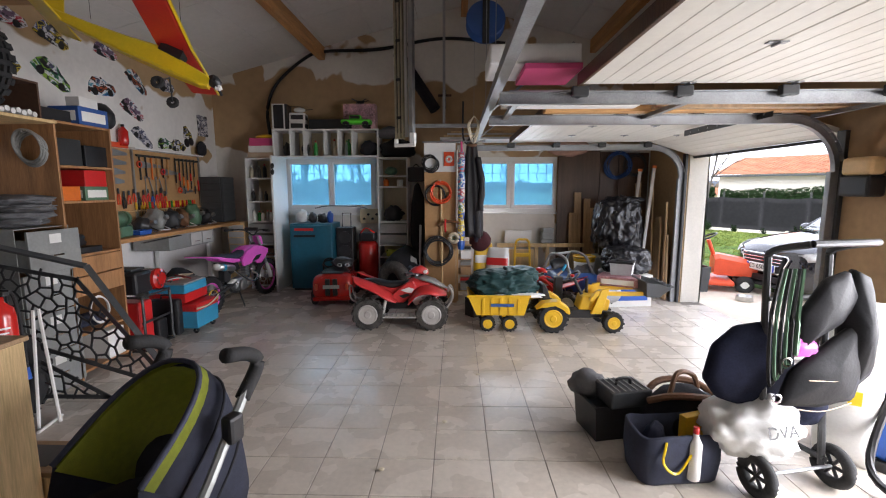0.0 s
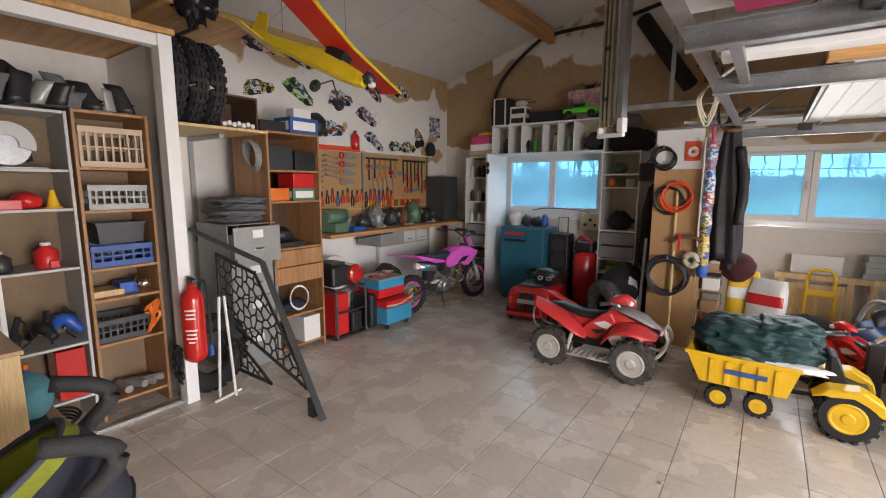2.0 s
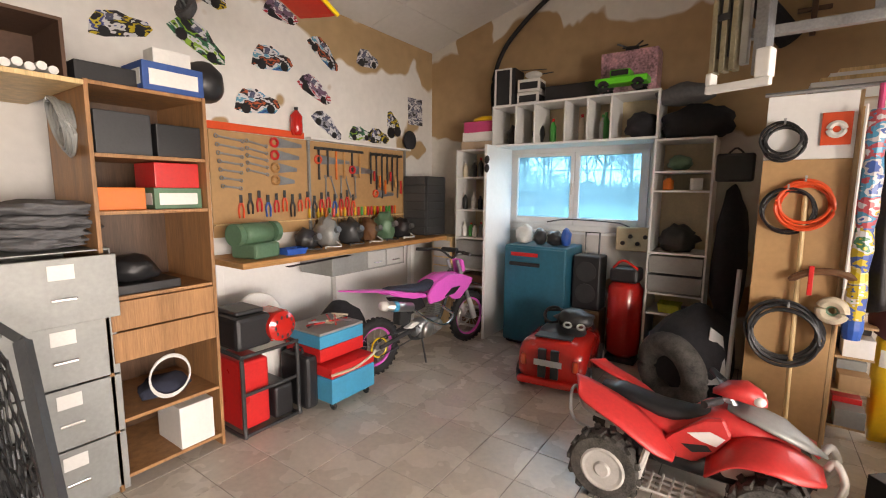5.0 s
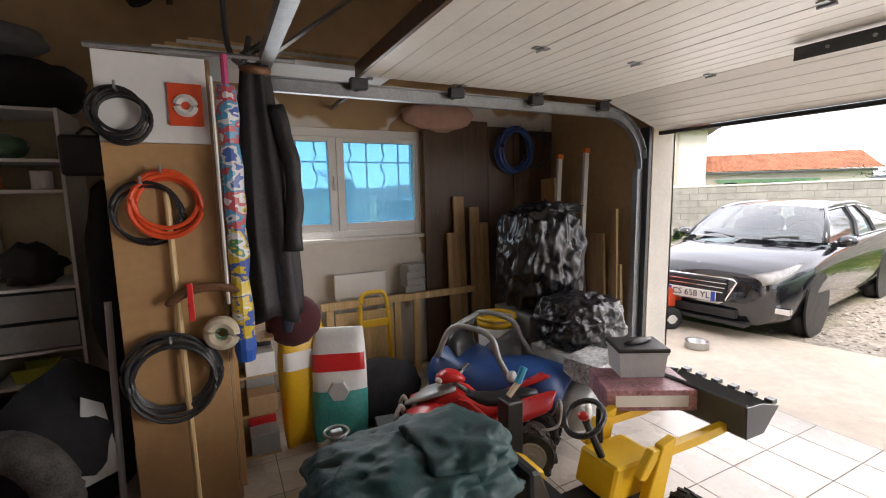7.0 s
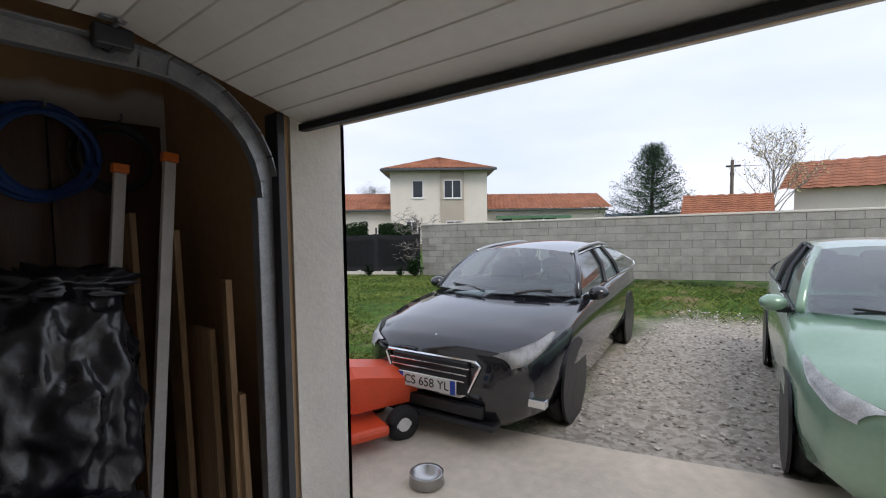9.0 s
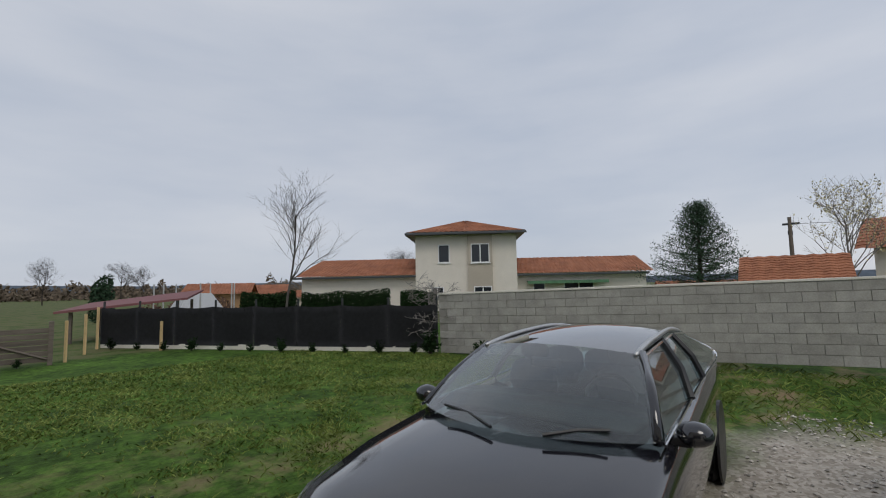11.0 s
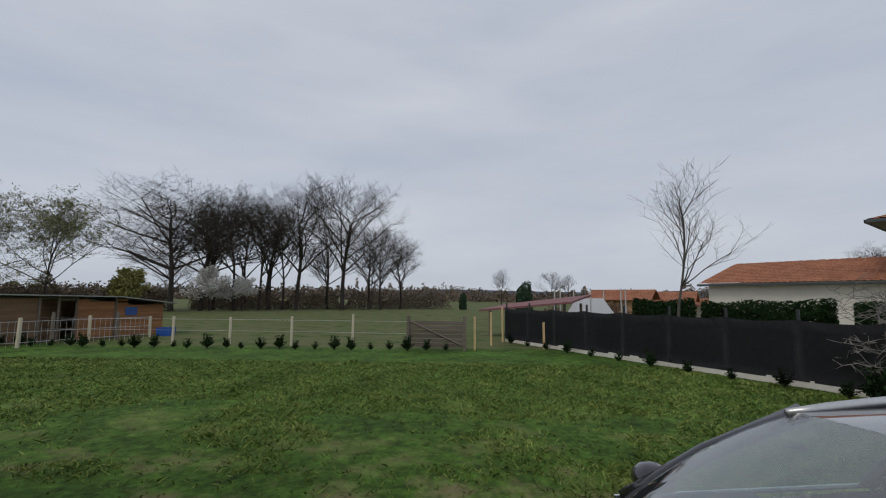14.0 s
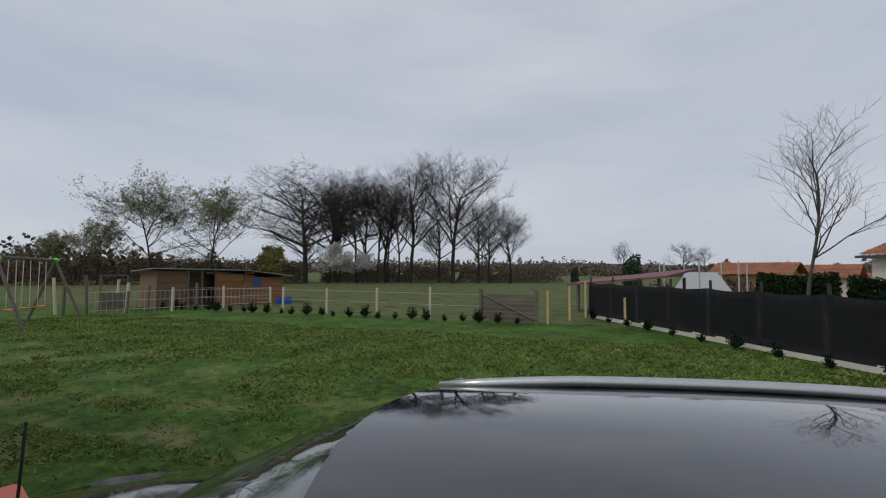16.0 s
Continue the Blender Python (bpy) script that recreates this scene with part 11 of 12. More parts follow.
def flap(pts, thick, seed, bulge=0.03, n=3):
    """A hanging panel of cloth or leather in the x-z plane, rounded and slightly creased."""
    bm = bmesh.new()
    cx = sum(p[0] for p in pts) / len(pts); cz = sum(p[1] for p in pts) / len(pts)
    loop = []
    for (xa, za), (xb, zb) in zip(pts, pts[1:] + pts[:1]):
        loop += [Vector((xa + (xb - xa) * u, 0, za + (zb - za) * u)) for u in (0.08, 0.36, 0.64, 0.92)]
    rings = []
    for k, y in ((1.0, 0), (0.98, -0.6), (0.8, -1), (0.5, -1.3), (0.2, -1.4)):
        rings.append([bm.verts.new((cx + (p[0] - cx) * k, y * thick - bulge * (1 - k) + 0.009 * noise.noise(Vector((p[0] * k * 9, p[2] * k * 7, seed))), cz + (p[2] - cz) * k)) for p in loop])
    back = [bm.verts.new((v.co.x, thick * 0.5, v.co.z)) for v in rings[0]]
    m = len(loop)
    for a_, b_ in zip([back] + rings, rings):
        for i in range(m):
            bm.faces.new((a_[i], a_[(i + 1) % m], b_[(i + 1) % m], b_[i]))
    bm.faces.new(rings[-1]); bm.faces.new(list(reversed(back)))
    return bm


tack = mat("black_tack_leather", (0.010, 0.010, 0.012), 0.55, 0, 0.3, 12, 0.10, 60, 0.25)
tack_navy = mat("navy_quilting", (0.012, 0.014, 0.028), 0.9, 0, 0.3, 12, 0.15, 40, 0.12)
sd_ = thing("saddle", 1.98, 2.80, 0.46, 6, "navy quilted saddle pad hung on a trolley", "saddle")
part("pad", flap([(-0.24, 0.16), (-0.20, 0.34), (-0.08, 0.44), (0.10, 0.46), (0.24, 0.36), (0.26, 0.14), (0.16, 0.02), (-0.02, 0.0), (-0.16, 0.05)], 0.035, 2), tack_navy, sd_, "navy pad", smooth=True)
part("girth", flap([(0.24, -0.06), (0.30, -0.13), (0.42, -0.12), (0.48, -0.03), (0.45, 0.11), (0.28, 0.09)], 0.03, 7), tack_navy, sd_, smooth=True)
part("lining", flap([(0.02, 0.0), (0.10, 0.10), (0.15, 0.08), (0.08, -0.02)], 0.045, 9, 0.01), M["white"], sd_, "white lining", smooth=True)
rc = thing("riding_chaps", 2.20, 2.66, 0.52, 6, "black leather chaps draped over a trolley", "riding chaps")
part("upper_flap", flap([(-0.12, 0.26), (-0.10, 0.48), (0.02, 0.66), (0.14, 0.70), (0.20, 0.56), (0.14, 0.44), (0.0, 0.36)], 0.02, 3), tack, rc, smooth=True)
part("lower_flap", flap([(-0.17, 0.02), (-0.11, 0.20), (0.10, 0.36), (0.24, 0.46), (0.29, 0.24), (0.24, 0.03), (0.04, 0.0)], 0.02, 4), tack, rc, smooth=True)
part("piping", tube(bmesh.new(), curve_pts([(-0.15, -0.03, 0.02), (0.04, -0.045, 0.0), (0.21, -0.03, 0.03)], 14), 0.003, 5), M["beige"], rc)
part("seam", tube(bmesh.new(), curve_pts([(-0.05, -0.05, 0.165), (0.10, -0.05, 0.155)], 8), 0.003, 5), M["beige"], rc)
qj = thing("quilted_jacket", 2.44, 2.72, 0.60, 0, "black quilted jacket hung on a trolley", "jacket")
part("body", flap([(-0.06, 0.10), (-0.10, 0.50), (-0.04, 0.62), (0.04, 0.58), (0.10, 0.30), (0.09, 0.08), (0.02, 0.0)], 0.04, 5, 0.05), tack, qj, smooth=True)
br2 = thing("bridle", 1.93, 2.55, 0.50, 0, "green and black bridle straps on a trolley", "bridle")
for k in range(6):
    part("strap", tube(bmesh.new(), curve_pts([(0.02 * k, 0, 0.75), (-0.05 + 0.025 * k, -0.03, 0.5), (0.02 * k - 0.03, -0.04, 0.2 + 0.03 * k), (0.04 + 0.01 * k, -0.02, 0.45), (0.06, 0.0, 0.74)], 24), 0.009, 5), M["machine_green"] if k % 2 else M["rubber"], br2)
for k in range(2):
    part("clip", ring(bmesh.new(), (0.0 + 0.03 * k, -0.05, 0.14 + 0.18 * k), (0, 1, 0), 0.02, 0.005, 14, 5), M["chrome"], br2)
pk_ = lump("pink_cloth", 2.12, 2.64, 0.80, (0.08, 0.03, 0.05), M["pink"], "pink patterned cloth among riding tack", "cloth", 6, 0.3)
wb3 = thing("white_bag", 2.06, 2.86, 0.16, 10, "clear white plastic bag on a trolley base", "bag")
bm = bmesh.new(); blob(bm, (0, 0, 0.17), (0.26, 0.20, 0.19), 0.16, 2.5, 4, 4, 0.1, True); part("body", bm, M["bag_white"], wb3, smooth=True)
lettering("DVA", 0.09, Matrix.Translation((0.0, -0.21, 0.22)) @ rot("X", 72), M["black"], wb3, "print")
sack("paper_sack", 2.72, 3.02, 0.0, 0.30, 0.20, 0.98, M["bag_white"], M["paper"], "tall white printed feed sack standing up", -30)
e = thing("sack_print", 2.66, 2.905, 0.55, -30, "yellow sun mark on a white sack", "print")
part("sun", ring(bmesh.new(), (0, 0, 0.14), (0, 1, 0), 0.035, 0.012, 20, 5), M["yellow"], e)
part("label", B([(-0.03, -0.003, -0.14, 0.03, 0.003, -0.06)]), M["yellow_film"], e)
e = thing("vacuum_cleaner", 3.02, 3.02, 0.0, 0, "blue and black wheeled vacuum cleaner by the pillar", "vacuum cleaner")
part("drum", lathe(bmesh.new(), [(0.16, 0.06), (0.18, 0.10), (0.18, 0.48), (0.15, 0.54)], None, 24), M["blue"], e, smooth=True)
part("head", blob(bmesh.new(), (0, 0, 0.62), (0.18, 0.18, 0.14), 0.05, 2, 3), M["black"], e, smooth=True)
part("top", blob(bmesh.new(), (0.02, 0, 0.76), (0.12, 0.12, 0.06), 0.05, 2, 3), M["red"], e, smooth=True)
part("base", lathe(bmesh.new(), [(0.19, 0.0), (0.19, 0.059)], None, 20), M["black"], e)
part("hose", tube(bmesh.new(), curve_pts([(-0.15, -0.1, 0.5), (-0.35, -0.25, 0.1), (-0.2, -0.5, 0.02), (0.2, -0.55, 0.02)], 20), 0.02, 8), M["black"], e)

tbk = bin_("tool_crate", 1.48, 3.36, 0.0, 0.40, 0.30, 0.24, M["black"], "black plastic grooming crate full of gear", 12, "crate")
lid_ = thing("grooming_box", 1.52, 3.28, 0.24, 12, "dark ribbed plastic grooming box on a crate", "box")
part("body", B([(-0.14, -0.11, 0, 0.14, 0.11, 0.11)], 0.01), M["anthracite"], lid_)
for k in range(7):
    part("rib", B([(-0.13 + 0.04 * k, -0.105, 0.1105, -0.122 + 0.04 * k, 0.105, 0.116)]), M["grey_metal"], lid_)
part("handle", tube(bmesh.new(), curve_pts([(-0.05, 0, 0.112), (-0.04, 0, 0.15), (0.04, 0, 0.15), (0.05, 0, 0.112)], 10), 0.010, 6), M["black"], lid_)
lump("gear", 1.34, 3.44, 0.20, (0.12, 0.12, 0.10), M["grey_cloth"], "grey cloth gear in a crate", "gear", 3)
lb2 = thing("leather_bag", 1.86, 3.18, 0.0, -8, "brown leather trimmed open tool bag", "bag")
bm = bmesh.new(); blob(bm, (0, 0, 0.19), (0.24, 0.16, 0.20), 0.10, 2, 4, 5, 0.12); part("body", bm, M["cloth_black"], lb2, smooth=True)
for s in (-1, 1):
    part("trim", tube(bmesh.new(), curve_pts([(-0.22, s * 0.05, 0.30), (-0.1, s * 0.12, 0.37), (0.1, s * 0.12, 0.37), (0.22, s * 0.05, 0.30)], 14), 0.022, 7), M["leather"], lb2)
part("handle", tube(bmesh.new(), curve_pts([(-0.1, -0.06, 0.36), (-0.05, -0.02, 0.48), (0.05, 0.02, 0.46), (0.1, 0.06, 0.36)], 14), 0.016, 7), M["leather"], lb2)
nb_ = thing("navy_bag", 1.66, 2.90, 0.0, 6, "open navy cloth bag with bottles and brushes", "bag")
rows_ = []
for z, k in ((0, 0.86), (0.02, 0.95), (0.14, 1.02), (0.28, 1.0), (0.29, 0.94), (0.15, 0.93), (0.06, 0.88)):
    rows_.append([(0.24 * k * (abs(math.cos(a)) ** 0.5) * (1 if math.cos(a) > 0 else -1), 0.15 * k * (abs(math.sin(a)) ** 0.5) * (1 if math.sin(a) > 0 else -1), z + 0.012 * math.sin(a * 3)) for a in [TAU * i / 28 for i in range(28)]])
bm = bmesh.new(); loft(bm, rows_); part("body", bm, M["navy"], nb_, smooth=True)
part("handle", tube(bmesh.new(), curve_pts([(-0.12, -0.15, 0.27), (-0.14, -0.17, 0.16), (-0.06, -0.17, 0.10), (0.02, -0.16, 0.2)], 16), 0.007, 5), M["yellow_film"], nb_)
bottle("spray_bottle", 1.72, 2.76, 0.05, 0.035, 0.30, M["white_plastic"], "white spray bottle in a navy bag", M["red"])
carton("packet", 1.78, 2.92, 0.08, 0.14, 0.05, 0.26, M["yellow"], "amber packet in a navy bag", 20, "packet")
lump("brush", 1.58, 2.94, 0.08, (0.06, 0.05, 0.11), M["navy"], "dark brush in a navy bag", "brush", 2)
for k in range(3):
    pb_ = thing("leaf_bit", (-0.0, 0.35, 0.62)[k], (2.86, 3.4, 4.2)[k], 0.001, 0, "small pale scrap lying on the tiles", "scrap", "scraps on the floor")
    part("scrap", blob(bmesh.new(), (0, 0, 0.008), (0.018, 0.014, 0.008), 0.3, 2, 2, k), M["rope"], pb_)

# ---- by the cupboard: desk, cabinets, coat, buggy frame ----
dk = thing("birch_cabinet", -1.52, 1.79, 0, 0, "tall pale birch cabinet with a brown top", "cabinet")
part("body", B([(-0.46, -0.13, 0, 0.46, 0.13, 1.10)], 0.003), M["birch"], dk)
part("top", B([(-0.47, -0.14, 1.101, 0.47, 0.14, 1.118)], 0.003), M["maple"], dk)
dk2 = thing("birch_desk", -1.48, 2.02, 0, 0, "low pale birch desk unit with a dark inset", "desk")
part("body", B([(-0.46, -0.095, 0, 0.46, 0.10, 0.585)], 0.003), M["birch"], dk2)
part("top", B([(-0.47, -0.095, 0.586, 0.48, 0.11, 0.605)], 0.003), M["maple"], dk2)
part("inset", B([(0.12, -0.06, 0.6055, 0.40, 0.075, 0.608)]), M["anthracite"], dk2)
part("slot", B([(-0.30, -0.03, 0.6055, -0.05, 0.06, 0.609)], 0.001), M["black"], dk2)
tc_ = thing("teal_hat", -1.72, 2.04, 0.606, 0, "teal knitted hat on a desk", "hat")
part("body", blob(bmesh.new(), (0, 0, 0.10), (0.12, 0.09, 0.11), 0.06, 2, 3, 1, 0.05), mat("teal_wool", (0.07, 0.22, 0.26), 0.95, 0, 0.1, 40, 0.3), tc_, smooth=True)
ct = thing("coat", -2.36, 1.05, 1.12, 0, "long black coat hung on the cupboard", "coat")
rows_ = []
for k in range(10):
    z = 1.55 * k / 9
    w = 0.30 - 0.10 * k / 9
    rows_.append([((0.10 + 0.02 * math.sin(a * 6)) * math.cos(a), (w + 0.03 * math.sin(a * 5 + k * 0.3)) * math.sin(a), z) for a in [TAU * i / 26 for i in range(26)]])
bm = bmesh.new(); loft(bm, rows_); part("body", bm, M["cloth_black"], ct, smooth=True)
bm = bmesh.new(); tube(bm, curve_pts([(0.06, 0.22, 1.35), (0.10, 0.30, 0.9), (0.10, 0.34, 0.35)], 12), 0.065, 10); part("sleeve", bm, M["cloth_black"], ct, smooth=True)
part("hanger", tube(bmesh.new(), [(0, 0, 1.54), (0, 0, 1.60), (-0.18, 0, 1.60)], 0.006, 5), M["galv"], ct)
bf = thing("buggy_frame", -2.10, 1.18, 0, 20, "folded white tubular buggy frame with grey cloth", "buggy")
part("tube", tube(bmesh.new(), curve_pts([(0.1, -0.22, 0.02), (0.05, -0.22, 0.55), (0.0, -0.20, 0.98), (-0.05, 0.0, 1.08), (0.0, 0.20, 1.02), (0.1, 0.24, 0.5), (0.15, 0.22, 0.02)], 40), 0.013, 8), M["grey_light"], bf, smooth=True)
part("tube", tube(bmesh.new(), curve_pts([(0.22, -0.12, 0.02), (0.02, 0.10, 0.5), (0.12, -0.05, 0.85), (0.0, -0.18, 0.92)], 24), 0.012, 8), M["grey_light"], bf, smooth=True)
bm = bmesh.new(); blob(bm, (-0.06, 0.03, 0.62), (0.05, 0.20, 0.34), 0.12, 2.5, 3, 2); part("cloth", bm, M["pale_grey_cloth"], bf, smooth=True)
part("wheel", ring(bmesh.new(), (0.2, -0.22, 0.10), (1, 0.2, 0), 0.08, 0.025, 20, 8), M["rubber"], bf)
ty = thing("activity_toy", -1.72, 1.38, 0.45, 0, "white toy panel with coloured buttons", "toy")
part("panel", blob(bmesh.new(), (0, 0, 0.10), (0.14, 0.12, 0.11), 0.05, 2, 3, 3), M["white_plastic"], ty, smooth=True)
for k, (dx, dy, c) in enumerate(((0.10, -0.05, "orange"), (0.12, 0.03, "blue"), (0.08, 0.06, "red"))):
    part("button", blob(bmesh.new(), (dx, dy, 0.16), (0.028, 0.028, 0.028), 0, 1, 2), M[c], ty)
part("stand", B([(-0.1, -0.1, -0.45, 0.1, 0.1, 0.02)], 0.02), M["red"], ty)
lump("teal_cushion", -1.95, 1.44, 0.0, (0.16, 0.14, 0.36), mat("teal_wool_blanket", (0.07, 0.20, 0.24), 0.95, 0, 0.1, 30, 0.3), "teal blanket heap behind a buggy", "blanket", 4)
lump("dark_bag", -1.75, 1.05, 0.0, (0.28, 0.2, 0.22), M["cloth_black"], "black bag heap on the floor", "bag", 4)

# ---- overhead: attic ladder, stored timber, reel ----
ld = thing("attic_ladder", -0.12, 5.50, 2.02, -20, "folded aluminium attic ladder hanging from the ceiling", "ladder")
brass_grey = mat("dull_yellowish_aluminium", (0.42, 0.38, 0.27), 0.4, 0.8, 0.15, 8, 0.04)
for x in (-0.115, -0.075, -0.035):
    part("rail", B([(x - 0.011, -0.03, 0.14, x + 0.011, 0.03, 2.25)], 0.003), brass_grey, ld)
for x in (-0.095, -0.055):
    part("slide", B([(x - 0.004, -0.02, 0.2, x + 0.004, 0.02, 2.2)], 0.001), M["black"], ld)
for k in range(5):
    part("clip", B([(-0.10, -0.036, 0.35 + 0.4 * k, -0.05, -0.0305, 0.38 + 0.4 * k)], 0.002), M["black"], ld)
part("rail", B([(0.045, -0.035, 0.10, 0.095, 0.035, 2.25)], 0.004), M["galv"], ld, "wide grey steel rail")
part("rail", B([(-0.018, 0.0, 0.16, 0.012, 0.03, 2.25)], 0.003), M["grey_light"], ld)
part("foot", B([(-0.13, -0.045, 0.05, 0.12, -0.01, 0.085), (0.06, -0.045, 0.086, 0.115, 0.02, 0.20), (-0.13, -0.045, 0.086, -0.105, 0.02, 0.139)], 0.006), M["white_plastic"], ld, "worn white foot bar")
op = thing("ceiling_bar", 0, 5.52, 2.30, 0, "galvanised steel bar hung below the roof", "steel bar")
part("bar", B([(-0.10, -0.02, -0.02, 0.68, 0.02, 0.02)], 0.003), M["galv"], op)
part("hanger", B([(0.28, -0.004, 0.021, 0.31, 0.004, 2.0)]), M["galv"], op)
rp = thing("hung_rope", 0.60, 5.0, 2.18, 0, "pale rope loops hanging from a steel bar", "rope")
for k in range(3):
    part("loop", tube(bmesh.new(), curve_pts([(0, 0.02 * k, 0.14), (-0.04 - 0.01 * k, 0.0, 0.05), (0.0, 0.02, -0.06 - 0.03 * k), (0.04 + 0.01 * k, 0.01, 0.05), (0.01, 0.02 * k, 0.14)], 24), 0.006, 5), M["rope"], rp)
rb = thing("cable_reel", 0.68, 4.6, 3.05, 0, "blue cable reel hung from the roof", "cable reel")
part("drum", lathe(bmesh.new(), [(0.16, -0.06), (0.17, -0.05), (0.12, -0.04), (0.12, 0.04), (0.17, 0.05), (0.16, 0.06)], rot("X", 80), 24), M["royal"], rb)
part("hanger", tube(bmesh.new(), [(0, 0, 0.1), (0, 0, 1.35)], 0.006, 5), M["galv"], rb)
part("frame", B([(-0.03, -0.09, -0.2, 0.03, -0.07, 0.22)], 0.005), M["black"], rb)
for x0_, x1_, y, z, h, w, c, lb in ((1.12, 3.42, 4.14, 2.206, 0.105, 0.11, "beamx", "thick orange timber beam laid between the door tracks"), (1.38, 3.52, 3.74, 2.206, 0.07, 0.10, "beamx", "long orange pine timber between the door tracks"),
                                     (0.76, 1.75, 3.90, 2.206, 0.03, 0.12, "white", "white board between the door tracks"), (0.74, 1.45, 3.92, 2.237, 0.025, 0.10, "pale_grey_cloth", "pale grey lath between the door tracks"),
                                     (0.78, 1.35, 3.60, 2.206, 0.06, 0.06, "galv", "steel profile between the door tracks"), (1.9, 3.3, 3.97, 2.206, 0.03, 0.09, "plank", "brown batten between the door tracks"),
                                     (2.2, 3.3, 3.96, 2.237, 0.03, 0.11, "darkwood", "dark batten between the door tracks")):
    e = thing("stored_timber", x0_, y, z, 0, lb, "timber")
    part("board", B([(0, -w / 2, 0, x1_ - x0_, w / 2, h)], 0.004), M[c], e)
for x in (0.12, 1.25, 2.6):
    part("support", B([(x, 3.385, -0.085, x + 0.04, 4.285, -0.056)]), M["galv"], bpy.data.objects["track_hanger"])
e = thing("steel_profile", 2.87, 4.10, 2.165, 0, "dull brown perforated steel profile below a garage door", "steel profile")
part("web", B([(-0.004, 0, 0, 0.0, 1.35, 0.06), (0.0005, 0, 0.056, 0.035, 1.35, 0.06)], 0.001), M["steel_dark"], e)
for k in range(8):
    part("bolt", cyl(bmesh.new(), (-0.008, 0.10 + 0.16 * k, 0.03), (-0.0045, 0.10 + 0.16 * k, 0.03), 0.008, seg=8), M["galv"], e)
e = thing("foam_board", 0.62, 3.16, 2.295, 0, "pink insulation board and white slab stacked overhead", "board")
part("sheet", B([(0.20, 0.0, 0.0, 0.53, 0.42, 0.034)], 0.004), M["magenta"], e)
part("slab", B([(0.0, 0.03, 0.035, 0.53, 0.46, 0.15)], 0.012), M["white"], e, "white polystyrene slab")

for k in range(4):
    e = thing("stored_plank", 0.2 + 0.05 * k, 6.95 + 0.06 * k, 2.30 + 0.035 * k, 0, "pale board stacked above the coats", "plank", "boards stacked overhead")
    part("board", B([(0, -0.06, 0, 1.25 - 0.1 * k, 0.5, 0.03)], 0.003), M[("white", "birch", "white", "birch")[k]], e)
e = thing("shelf_bracket_bar", 0.2, 6.93, 2.27, 0, "steel bars carrying stacked boards", "steel bar")
part("bar", B([(0, 0, 0, 0.02, 1.05, 0.028)], 0.002), M["galv"], e); part("bar", B([(1.1, 0, 0, 1.12, 1.05, 0.028)], 0.002), M["galv"], e)
lmp = thing("wall_lamp", 3.56, 4.02, 1.55, 0, "black wall lamp with a warm amber cover", "wall lamp")
part("housing", B([(-0.10, -0.13, 0, 0.039, 0.13, 0.16)], 0.02), M["black"], lmp)
part("cover", B([(-0.10, -0.13, 0.161, 0.03, 0.13, 0.30)], 0.03), M["glow_lamp"], lmp, "amber lamp cover")
dr_ = thing("black_pipe", -1.05, 0, 0, 0, "dark diagonal duct under the gable", "duct")
part("tube", tube(bmesh.new(), [(0.55, 7.90, 3.75), (1.15, 7.80, 2.85)], 0.09, 12), M["cloth_black"], dr_)

# ---- out in the garden ----
bowl = thing("dog_bowl", 4.66, 7.0, -0.025, 0, "round steel bowl on the concrete", "bowl")
part("bowl", lathe(bmesh.new(), [(0.10, 0), (0.115, 0.01), (0.105, 0.07), (0.11, 0.075), (0.09, 0.07), (0.085, 0.015)], None, 24), M["alu"], bowl, smooth=True)
mw = thing("ride_on_mower", 4.72, 7.95, -0.05, 70, "orange-red ride-on lawn mower beside the garage", "lawn mower")
for x, y, rr in ((-0.28, -0.40, 0.14), (0.28, -0.40, 0.14), (-0.32, 0.45, 0.20), (0.32, 0.45, 0.20)):
    w = part("wheel", ring(bmesh.new(), (x, y, rr), (1, 0, 0), rr * 0.62, rr * 0.38, 24, 10), M["rubber"], mw, smooth=True)
    part("rim", lathe(bmesh.new(), [(rr * 0.45, -0.04), (rr * 0.45, 0.04)], Matrix.Translation((x, y, rr)) @ rot("Y", 90), 16), M["white_plastic"], w)
bm = bmesh.new(); loft(bm, [[(-0.20, y, z0_), (-0.22, y, z1_ - 0.06), (-0.12, y, z1_), (0.12, y, z1_), (0.22, y, z1_ - 0.06), (0.20, y, z0_)] for y, z0_, z1_ in ((-0.62, 0.30, 0.42), (-0.5, 0.26, 0.52), (-0.05, 0.26, 0.60), (0.02, 0.28, 0.58))]); part("bonnet", bm, M["orange_red"], mw)
part("deck", B([(-0.40, -0.25, 0.12, 0.40, 0.30, 0.20)], 0.03), M["orange_red"], mw)
part("seat", blob(bmesh.new(), (0, 0.42, 0.55), (0.20, 0.18, 0.10), 0.05, 2, 3), M["black"], mw, smooth=True)
part("backrest", blob(bmesh.new(), (0, 0.58, 0.72), (0.19, 0.06, 0.18), 0.05, 2, 3), M["black"], mw, smooth=True)
part("column", tube(bmesh.new(), [(0, 0.0, 0.55), (0, 0.10, 0.82)], 0.03, 8), M["orange_red"], mw)
part("steering_wheel", ring(bmesh.new(), (0, 0.12, 0.86), (0, 0.5, 1), 0.15, 0.015, 24, 7), M["black"], mw)
part("fender", B([(-0.36, 0.25, 0.36, 0.36, 0.70, 0.46)], 0.05), M["orange_red"], mw)
part("lever", tube(bmesh.new(), [(0.25, 0.1, 0.4), (0.28, 0.12, 0.95)], 0.008, 5), M["black"], mw)
bin_("dark_tub", 4.25, 7.75, -0.025, 0.42, 0.42, 0.40, M["anthracite"], "dark plastic tub beside the mower", 0, "tub")

